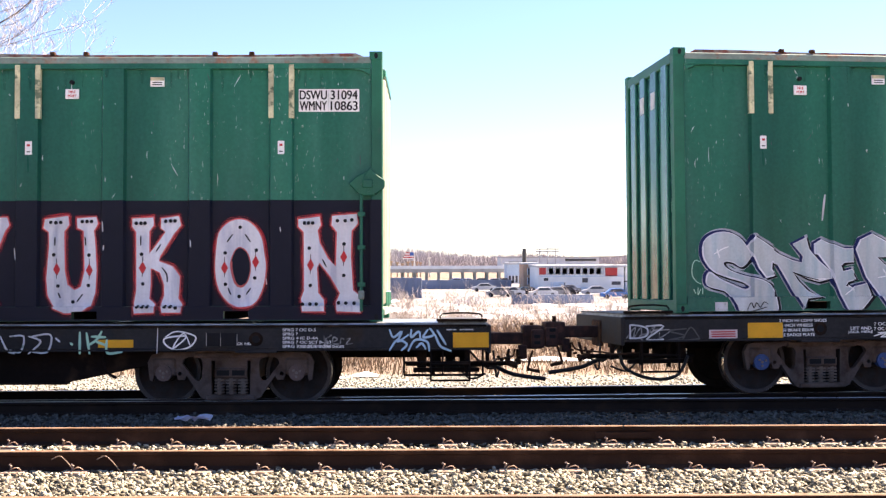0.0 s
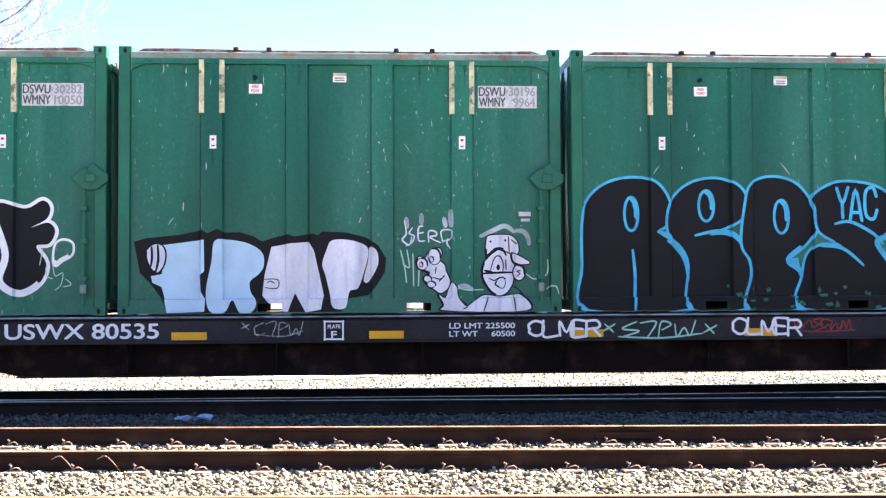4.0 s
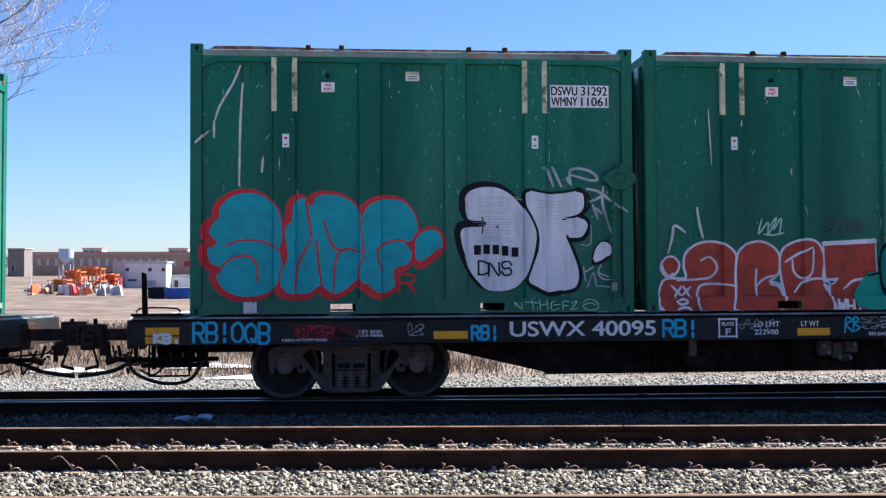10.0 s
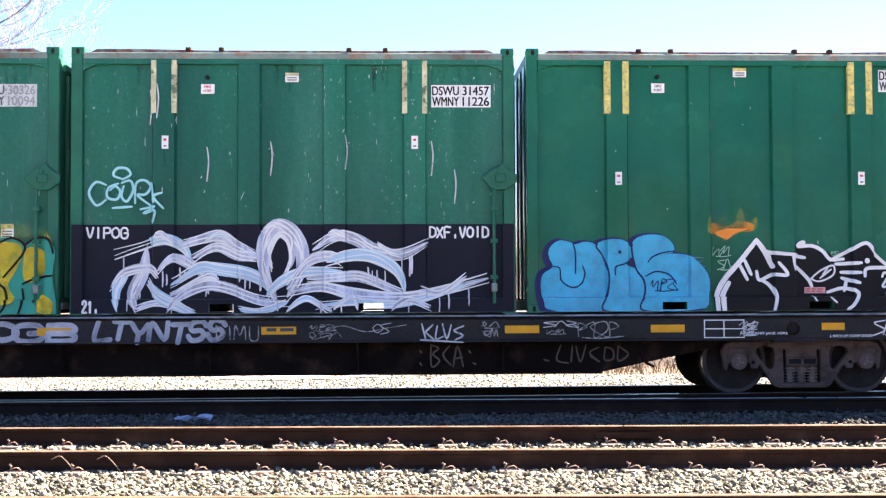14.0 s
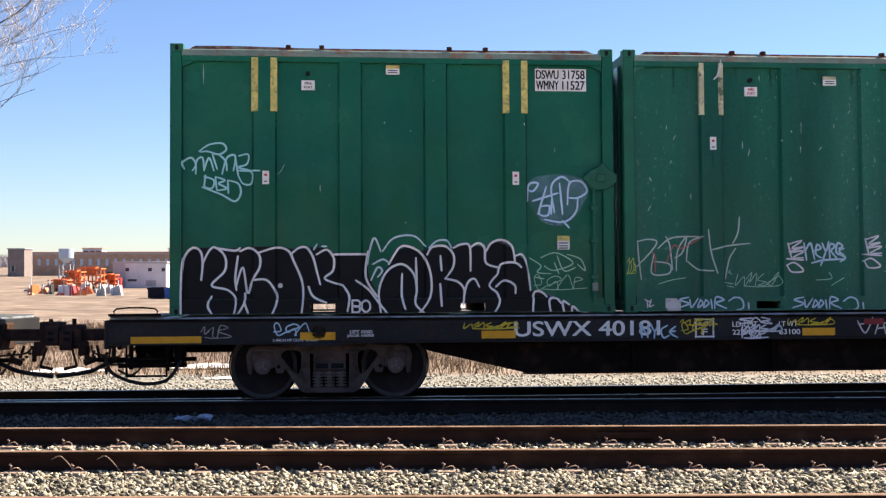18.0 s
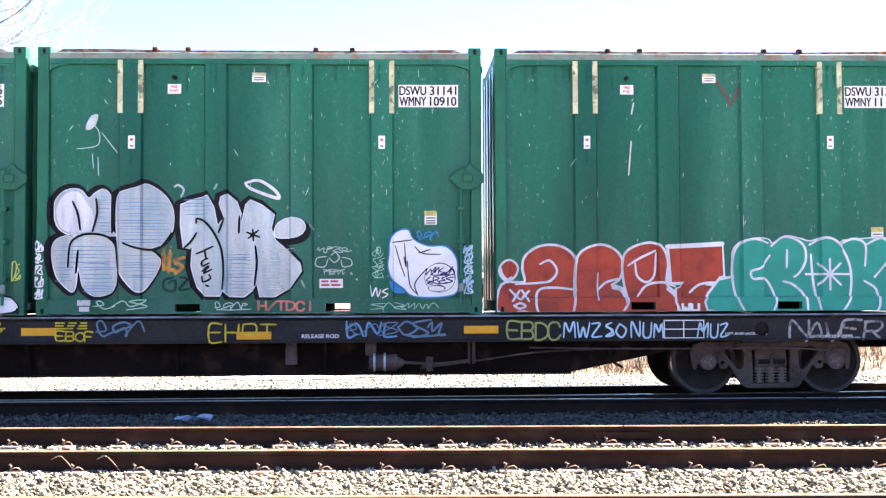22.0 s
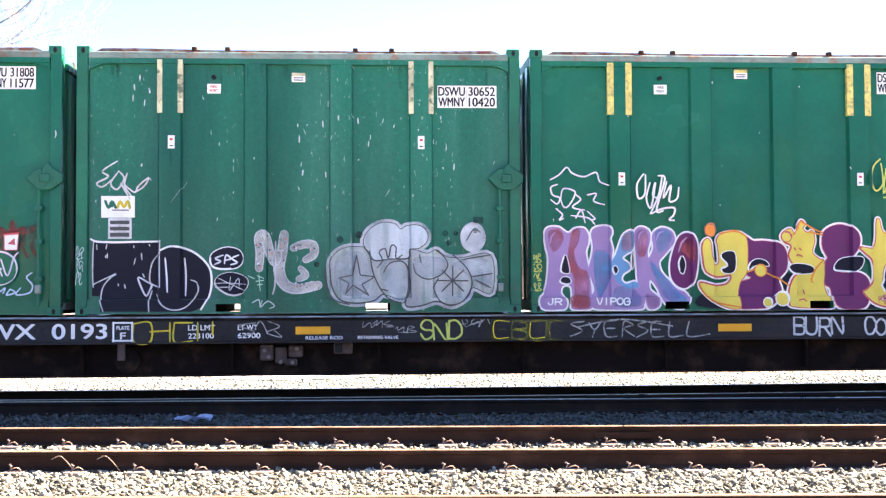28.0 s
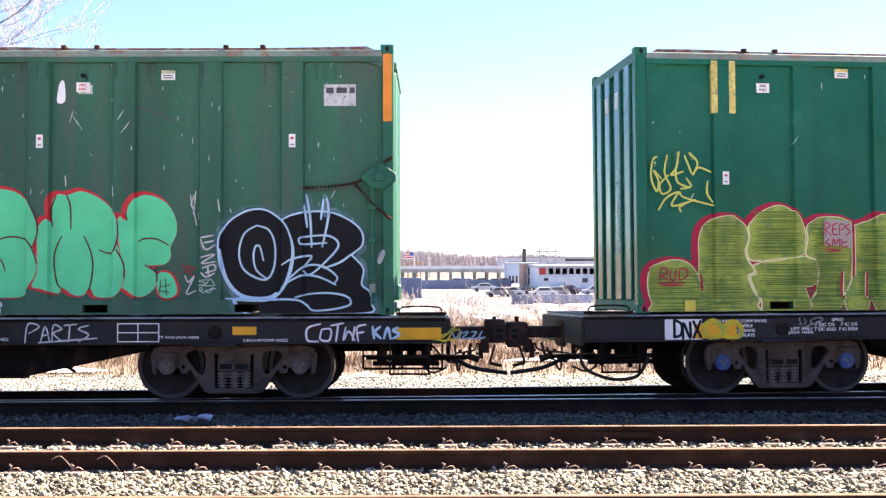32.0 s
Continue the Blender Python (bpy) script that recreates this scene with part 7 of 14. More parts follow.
def bubble_smf(s, x, y, fill, k=1.0):
    q = lambda pts: [(x + (a - 762) * k, y + (b - 65) * k) for a, b in pts]
    shapes = ([(772,118), (784,110), (790,85), (820,65), (860,68), (890,100), (895,150), (890,168), (896,210), (872,243), (830,252), (796,240), (780,215), (786,202), (768,192), (762,165), (778,154), (765,138)],
              [(897,243), (892,215), (905,180), (900,130), (912,115), (917,82), (934,72), (945,88), (960,68), (1000,70), (1030,95), (1038,150), (1030,215), (1010,240), (985,250), (962,236), (945,248), (915,250)],
              [(1045,235), (1030,215), (1040,170), (1035,120), (1045,90), (1075,75), (1110,80), (1132,110), (1133,145), (1114,155), (1126,176), (1118,196), (1095,206), (1096,235), (1070,250)])
    for pts in shapes:
        s.blob(q([(a - 5, b + 1) for a, b in pts]), RED, RED, 8 * k, "letter_shadow")
    for pts in shapes:
        s.blob(q(pts), fill, RED, 3 * k, "painted_letter")
    s.lines([q(p) for p in ([(890,168), (862,152), (822,150), (796,160)], [(786,204), (804,184), (836,178), (852,198), (850,226)], [(937,78), (942,110), (948,146)], [(918,240), (924,192), (946,150)], [(956,150), (960,200), (966,238)], [(985,244), (990,184), (1006,166), (1036,172)], [(968,112), (984,160), (1006,168)], [(1070,206), (1064,166), (1096,150), (1122,156)])], 4 * k, RED, "inner_line")


bubble_smf(s, 822, 344, TEAL, 0.96)
s.blob([(1180,470), (1176,430), (1190,410), (1214,410), (1222,436), (1206,456)], TEAL, RED, 6)
s.word("R", 1144, 1176, 484, 518, 5, RED, wild=0.02)
g = side_sheet(c)
g.blob([(126,-310), (131,-332), (150,-349), (189,-357), (227,-352), (260,-332), (290,-299), (315,-263), (325,-230), (323,-191), (312,-147), (295,-108), (271,-81), (233,-70), (192,-73), (167,-92), (143,-125), (126,-164), (115,-203), (114,-233), (129,-247), (181,-251), (181,-260), (142,-263), (129,-280)], BLACK, BLACK, 7.7, name="letter_shadow")
g.blob([(307,-335), (356,-329), (395,-329), (439,-335), (456,-340), (469,-324), (468,-290), (450,-272), (411,-260), (450,-269), (472,-260), (482,-235), (466,-210), (439,-203), (419,-212), (433,-176), (450,-132), (455,-104), (444,-71), (406,-60), (367,-55), (334,-69), (310,-88), (321,-127), (337,-177), (337,-221), (323,-260), (304,-296)], BLACK, BLACK, 8.3, name="letter_shadow")
g.blob([(134,-302), (139,-324), (158,-341), (196,-349), (235,-344), (267,-325), (298,-291), (322,-255), (333,-222), (330,-183), (319,-139), (303,-101), (278,-73), (240,-62), (199,-65), (175,-85), (150,-118), (134,-156), (123,-195), (121,-225), (137,-239), (188,-243), (188,-252), (150,-255), (136,-272)], WHITE_PIECE, BLACK, 2.8, name="painted_letter")
g.blob([(306,-336), (355,-330), (394,-330), (438,-336), (454,-341), (468,-325), (467,-291), (449,-273), (410,-261), (449,-270), (471,-261), (481,-236), (465,-211), (438,-204), (418,-214), (432,-178), (449,-133), (454,-105), (443,-72), (404,-61), (366,-56), (333,-70), (308,-89), (319,-128), (336,-178), (336,-222), (322,-261), (303,-297)], WHITE_PIECE, BLACK, 3.3, name="painted_letter")
g.lines([[(449,-339), (477,-330), (485,-308), (476,-283), (449,-269), (410,-260)], [(449,-269), (476,-258), (482,-236), (463,-208), (427,-206)], [(421,-214), (449,-150), (457,-100), (448,-67)]], 7.7, BLACK, "outline_stroke", 0.2)
g.lines([[(184, -266), (187, -244), (184, -220)]], 4.4, BLACK, "outline_stroke", 0.3)
g.oval(223, -242, 230, -234, BLACK)
g.lines([[(166,-322), (226,-321), (286,-320)], [(169,-314), (232,-316), (296,-314)], [(173,-306), (227,-305), (281,-308)], [(163,-298), (211,-298), (259,-298)], [(153,-291), (205,-291), (257,-289)], [(169,-283), (212,-282), (254,-284)], [(166,-275), (209,-277), (252,-274)], [(157,-268), (207,-266), (257,-266)], [(159,-260), (229,-260), (298,-259)], [(157,-252), (227,-251), (297,-250)], [(172,-244), (217,-245), (262,-245)], [(156,-237), (202,-237), (249,-236)], [(153,-229), (218,-229), (283,-229)], [(171,-221), (221,-222), (272,-221)], [(168,-213), (208,-212), (249,-215)], [(169,-206), (230,-207), (292,-205)], [(161,-198), (219,-200), (277,-199)], [(333,-311), (405,-309), (438,-311)], [(343,-301), (405,-299), (458,-301)], [(336,-291), (405,-291), (447,-291)], [(343,-281), (405,-282), (453,-281)], [(344,-271), (405,-270), (433,-271)], [(346,-261), (405,-262), (442,-261)], [(340,-251), (405,-249), (442,-251)]], 1.7, WHITE_MIST, "shading_stroke", 0.7)
g.block(161, -188, 180, -162, BLACK, "writing_bar")
g.block(187, -190, 205, -164, BLACK, "writing_bar")
g.block(212, -189, 230, -163, BLACK, "writing_bar")
g.block(238, -186, 256, -159, BLACK, "writing_bar")
g.block(265, -182, 284, -156, BLACK, "writing_bar")
g.word("DNS", 169, 267, -145, -103, 5, BLACK, wild=0.06)
g.blob([(493,-139), (496,-166), (507,-188), (523,-197), (542,-188), (544,-166), (529,-149), (507,-138)], WHITE_PIECE, BLACK, 4.4)
g.lines([[(352,-400), (366,-394), (383,-350)], [(380,-405), (405,-350)], [(421,-375), (427,-361)], [(432,-355), (430,-394), (460,-400), (493,-389), (507,-372), (493,-367), (460,-375), (432,-383)], [(477,-344), (510,-336), (538,-316), (587,-280)], [(524,-350), (521,-300), (546,-219)], [(485,-308), (504,-316), (526,-328)], [(493,-300), (507,-261)], [(504,-289), (518,-275)]], 7.7, WHITE_FOG2)
g.lines([[(465,-128), (471,-89)], [(465,-111), (493,-127)], [(476,-72), (493,-111), (501,-72)], [(515,-133), (509,-111), (554,-94), (520,-94), (504,-111)], [(506,-75), (540,-72)], [(457,-189), (485,-191), (487,-244)]], 3.9, WHITE_FOG2)
g.lines([[(273,-18), (270,-32), (289,-12), (289,-29)], [(298,-32), (339,-29)], [(317,-40), (322,-9)], [(339,-37), (341,-9)], [(339,-23), (360,-26)], [(359,-37), (362,-9)], [(382,-34), (371,-28), (374,-9), (393,-14)], [(377,-23), (396,-25)], [(404,-9), (404,-31), (421,-33)], [(404,-20), (418,-21)], [(426,-28), (443,-32), (426,-11), (446,-14)], [(459,-28), (476,-39), (498,-30), (501,-14), (476,-8), (459,-20), (481,-28), (495,-22)]], 2.8, PALE_GREEN)
for pts in ([(880,120), (868,150), (846,190), (838,214)], [(836,218), (836,246)], [(884,150), (880,220), (878,330)], [(918,280), (916,306)], [(806,256), (826,236)]):
    s.line(pts, 4, GREY_WHITE, "scratch")
s.block(886, 533, 908, 552, GREY_WHITE, "number_plate")
number_panel(c, "DSWU 31292", "WMNY 11061")
name_it(1, 0, "green waste container with teal bubble letters and white piece")

c = containers[1, 1]
s = Sheet(c, 228, 1008, 83, 556)


def ecst(s, x, y, k=0.543):
    q = lambda pts: [(x + (a - 15) * k, y + (b - 150) * k) for a, b in pts]
    for pts, soft in (([(20,390), (24,285), (100,276), (96,230), (105,190), (150,160), (210,158), (255,185), (268,230), (258,270), (270,300), (272,350), (255,390), (150,391)], True),
                      ([(275,391), (268,330), (270,220), (290,175), (350,155), (400,175), (420,215), (410,260), (382,286), (420,300), (440,350), (424,391)], True),
                      ([(430,391), (442,340), (430,280), (425,220), (440,175), (500,150), (545,160), (565,210), (560,280), (595,320), (605,360), (585,391)], True),
                      ([(568,160), (752,150), (756,275), (690,285), (738,292), (766,340), (752,391), (622,391), (598,340), (596,300), (620,280), (574,279)], False)):
        s.blob(q(pts), PIECE_RED, WHITE_PIECE, 5 * k * 1.6, "painted_letter", soft)
    s.blob(q([(18,240), (30,212), (55,205), (74,225), (66,252), (40,268)]), PIECE_RED, WHITE_PIECE, 7 * k, "painted_dot")
    s.lines([q(p) for p in ([(150,215), (182,203), (206,236), (186,268), (150,276), (70,280)], [(152,391), (136,350), (146,300), (200,292), (268,300)], [(340,245), (337,290), (340,332)], [(338,302), (366,276), (408,264)], [(440,220), (480,196), (530,172)], [(464,214), (470,255), (500,275), (526,252), (532,180)], [(470,322), (500,286), (550,276), (592,290)], [(642,310), (680,282), (752,276)], [(50,298), (82,330)], [(58,336), (84,300)], [(90,300), (112,336)], [(86,330), (114,302)], [(60,388), (76,372), (104,372), (120,390)], [(62,350), (80,360), (100,352), (84,342), (64,350)])], 8 * k, WHITE_PIECE, "inner_line", 0.3)
    s.word("WH.", x + 595 * k, x + 690 * k, y + 194 * k, y + 242 * k, 9 * k, WHITE, wild=0.02)


ecst(s, 256, 428)


def croke(s, x, y, fill, edge, patches=None, k=0.543):
    q = lambda pts: [(x + (a - 800) * k, y + (b - 140) * k) for a, b in pts]
    s.blob(q([(765,278), (810,268), (812,190), (850,155), (920,150), (940,165), (980,142), (1030,150), (1060,158), (1110,146), (1150,165), (1165,157), (1240,150), (1290,150), (1330,170), (1360,150), (1400,155), (1428,190), (1420,270), (1430,340), (1426,391), (768,391)]), fill, fill if patches else edge, 4 * k, "painted_word")
    if patches:
        for pts in ([(850,190), (890,160), (925,165), (930,200), (880,230), (900,270), (930,320), (950,388), (870,382), (850,300)], [(940,190), (990,165), (1030,180), (1040,230), (1010,270), (1052,330), (1040,388), (950,388), (930,300), (960,240)], [(1085,200), (1120,180), (1160,200), (1190,250), (1184,340), (1150,390), (1100,390), (1070,330)], [(1180,175), (1300,162), (1324,200), (1300,260), (1280,300), (1300,350), (1220,360), (1190,300)], [(1340,180), (1392,190), (1398,260), (1340,290), (1326,240)], [(1385,330), (1424,350), (1420,388), (1376,382)]):
            s.blob(q(pts), patches, name="painted_fill")
            s.blob(q([(a * 1.06 + (sum(p[0] for p in pts) / len(pts)) * -0.06, b * 1.1 + 270 * -0.1) for a, b in pts]), GOLD_FOG, name="sprayed_haze")
    s.lines([q(p) for p in ([(925,162), (870,150), (822,178), (808,250), (820,330), (850,388)], [(930,202), (900,240), (866,252), (872,276), (912,276), (936,310), (946,350), (930,388)], [(935,172), (980,142), (1036,166), (1046,215), (1026,255), (1008,270)], [(986,185), (984,240)], [(972,284), (1006,296), (1040,332), (1046,388)], [(1058,168), (1110,146), (1156,172), (1188,240), (1186,330), (1150,390)], [(1062,200), (1070,300), (1092,390)], [(1163,164), (1200,150), (1238,168), (1236,236)], [(1242,168), (1290,147), (1330,168), (1324,202), (1266,272)], [(1233,284), (1270,310), (1276,360), (1258,390)], [(1334,170), (1366,148), (1410,152), (1427,196)], [(1370,186), (1367,240)], [(1326,294), (1370,276), (1424,268)], [(1366,302), (1366,352)], [(766,278), (812,268)], [(1318,390), (1330,350), (1326,310)])], 8 * k, edge, "inner_line", 0.25)
    for a in range(8):
        r = 72 if a == 0 else 48
        dx, dy = r * k * math.cos(a * math.pi / 8), 48 * k * math.sin(a * math.pi / 8)
        if a % 2 == 0:
            s.line([(x + 317 * k - dx, y + 122 * k - dy), (x + 317 * k + dx, y + 122 * k + dy)], 7 * k, edge, "star_ray", 0)


rng = random.Random(5)
for x in range(676, 1000, 6):
    tip = rng.uniform(8, 34) + 34 * (0.5 + 0.5 * math.sin(x * 0.062)) * rng.uniform(0.4, 1.0)
    s.line([(x, 440), (x + rng.uniform(-3, 3), 440 - tip * 0.6), (x + rng.uniform(-5, 5), 432 - tip)], rng.uniform(8, 15), GOLD_FOG, "sprayed_flare", 0.9)
croke(s, 658, 416, SEA, BLACK, GOLD, 0.548)
s.lines([[(846,358), (856,386), (866,408)], [(884,372), (872,392), (866,410)], [(852,370), (862,392)]], 7, WHITE_PIECE, "paint_splash")
s.lines([[(300,412), (280,400), (276,420), (268,450)], [(322,368), (326,396), (332,422)]], 5, GREY_WHITE)
s.scrawl(560, 640, 388, 420, 3, DARK_INK, 4, 8)
s.scrawl(440, 480, 385, 420, 4, PALE_GREEN, 6, 5)
s.line([(345, 190), (350, 290)], 2, GREY_WHITE, "scratch")
number_panel(c, "DSWU 30326", "WMNY 10094", faded=True)
add_yellow_label(c, 1.15)
name_it(1, 1, "green waste container with red and yellow bubble-letter graffiti")

c = containers[1, 2]
s = Sheet(c, 588, 1355, 85, 554)
s.block(590, 396, 1353, 553, NAVY, label="black painted field")
g = Sheet(c, 0, 1320, -331, 458)
for j, (w, pts) in enumerate(((34, [(128,280), (200,256), (280,236), (332,262), (352,304)]), (40, [(222,262), (212,330), (182,396), (192,440)]), (30, [(118,376), (160,332), (230,320), (256,344)]), (26, [(136,442), (134,384), (166,344)]), (32, [(258,328), (300,292), (352,310), (392,342), (402,392)]), (20, [(190,442), (250,424), (300,432), (362,456)]), (36, [(228,358), (260,400), (312,430), (372,458)]), (36, [(318,254), (380,236), (440,226), (486,252), (562,290)]), (34, [(358,292), (430,258), (500,286), (562,288)]), (40, [(300,368), (380,322), (440,324), (530,340), (582,372), (602,420)]), (22, [(296,402), (400,346), (436,362)]), (34, [(288,442), (332,400), (400,372), (470,382), (560,418), (642,420)]), (22, [(498,440), (560,450), (640,424)]),
                              (52, [(606,412), (572,330), (572,252), (606,202), (650,216), (682,272), (678,340), (640,404)]), (24, [(592,322), (584,272), (612,222), (646,242), (652,300), (632,334)]), (34, [(578,402), (620,362), (690,334), (802,332)]), (34, [(640,384), (700,304), (760,286), (806,302)]), (38, [(716,268), (780,230), (840,236), (900,268), (980,282), (1058,248)]), (40, [(758,304), (830,282), (900,290), (966,330), (990,388)]), (34, [(698,352), (780,350), (850,346), (920,370), (988,396)]), (38, [(648,392), (740,376), (840,400), (980,410), (1100,390), (1238,354)]), (24, [(728,432), (850,424), (950,430), (1060,410), (1172,372)]), (20, [(1036,386), (1100,396), (1174,346)]), (18, [(950,442), (1000,416), (1064,440)]), (18, [(640,446), (700,412), (770,450)]), (16, [(780,442), (832,404), (850,440)]), (16, [(252,226), (268,222), (306,246)]), (16, [(398,238), (440,218), (474,240)]), (14, [(764,220), (786,214), (834,236)]), (16, [(566,212), (604,190), (644,212)]), (16, [(910,250), (940,272), (980,284)]))):
    g.line(pts, w, WHITE_MIST if j % 3 else PALE_BLUE, "brushed_stroke", 0.85)
    rng = random.Random(700 + j)
    for q in (-0.36, 0.02, 0.34):
        g.line([(x + rng.uniform(-5, 5), y + w * q + rng.uniform(-4, 4)) for x, y in pts], rng.uniform(3, 7), WHITE, "brushed_stroke", 0.6)
rng = random.Random(77)
for x, y in ((156,285), (196,370), (204,380), (274,330), (286,340), (322,320), (336,330), (500,330), (516,340), (530,350), (560,360), (170,400), (300,440), (480,430), (560,440), (612,420), (740,420), (770,440), (800,430), (880,320), (892,330), (906,330), (930,330), (980,290), (1004,290), (1010,286), (1092,410), (1120,400), (1180,380), (860,430), (1000,420)):
    g.line([(x, y), (x + 1, y + 20), (x, y + rng.uniform(24, 62))], rng.uniform(3, 6), WHITE_PIECE, "paint_drip", 0.3)
s.word("VIPOG", 612, 686, 400, 421, 3.5, WHITE, wild=0.03)
s.word("DXF.VOID", 1205, 1310, 400, 421, 3.5, WHITE, wild=0.03)
g.lines([[(104,76), (74,68), (54,100), (76,136), (104,120)], [(140,72), (112,84), (108,112), (136,118), (146,96), (132,80), (116,92)], [(150,70), (176,64), (184,92), (166,124), (150,110), (156,80)], [(190,130), (192,74), (216,62), (236,80), (220,104), (196,106), (240,140)], [(240,70), (246,128)], [(272,100), (246,112), (276,146)], [(150,58), (126,48), (136,28), (164,28), (176,46), (152,60)], [(124,144), (180,140)], [(206,148), (250,140), (214,160), (250,152), (244,186)]], 8, CYAN_TAG)
s.word("21.", 608, 638, 528, 551, 4, WHITE, wild=0.02)
for x, y in ((722,160), (735,150), (820,260), (930,250), (1060,240), (1210,250), (1250,300)):
    s.line([(x, y), (x + 3, y + 25), (x, y + 60)], 2.5, GREY_WHITE, "scratch")
number_panel(c, "DSWU 31457", "WMNY 11226")
name_it(1, 2, "green waste container with white wildstyle letters on black")

c = containers[1, 3]
s = Sheet(c, 705, 1477, 85, 555)
for pts, col in (([(1026,412), (1030,380), (1040,402), (1056,376), (1070,400), (1086,370), (1098,396), (1116,384), (1112,408), (1086,414), (1064,426), (1048,416)], GOLD_FOG), ([(1030,414), (1036,396), (1060,402), (1084,392), (1108,398), (1106,410), (1080,412), (1060,428), (1046,416)], FLAME_FOG), ([(1040,414), (1060,406), (1084,406), (1100,406), (1078,414), (1060,424)], ORANGE_P)):
    s.blob(pts, col, name="sprayed_flame")
g = side_sheet(c)
g.blob([(-557,-152), (-551,-181), (-525,-200), (-492,-194), (-481,-189), (-455,-196), (-426,-188), (-400,-155), (-390,-111), (-394,-67), (-409,-5), (-551,-6), (-573,-32), (-580,-75), (-573,-108), (-547,-128)], DEEP_BLUE, DEEP_BLUE, 6.6, name="letter_shadow")
g.blob([(-422,-185), (-397,-201), (-352,-201), (-327,-181), (-323,-151), (-342,-133), (-309,-118), (-291,-89), (-286,-52), (-299,-5), (-405,-5), (-394,-53), (-390,-104), (-404,-155)], DEEP_BLUE, DEEP_BLUE, 6.6, name="letter_shadow")
g.blob([(-323,-181), (-308,-206), (-271,-215), (-231,-210), (-205,-184), (-209,-166), (-228,-162), (-169,-158), (-132,-129), (-112,-96), (-112,-52), (-133,-8), (-295,-5), (-287,-52), (-291,-89), (-312,-122)], DEEP_BLUE, DEEP_BLUE, 6.6, name="letter_shadow")
g.blob([(-547,-154), (-541,-183), (-515,-201), (-482,-195), (-471,-190), (-446,-197), (-416,-190), (-391,-157), (-380,-113), (-384,-69), (-399,-7), (-542,-7), (-564,-33), (-571,-77), (-563,-110), (-538,-129)], SKY_BLUE, DEEP_BLUE, 2.6, name="painted_letter")
g.blob([(-413,-186), (-387,-202), (-343,-202), (-317,-182), (-314,-153), (-332,-135), (-299,-120), (-281,-90), (-276,-54), (-289,-6), (-395,-7), (-384,-54), (-380,-105), (-395,-157)], SKY_BLUE, DEEP_BLUE, 2.6, name="painted_letter")
g.blob([(-314,-182), (-299,-208), (-262,-217), (-221,-211), (-196,-186), (-199,-167), (-218,-164), (-159,-160), (-122,-130), (-102,-97), (-102,-53), (-123,-9), (-285,-6), (-278,-54), (-281,-90), (-303,-123)], SKY_BLUE, DEEP_BLUE, 2.6, name="painted_letter")
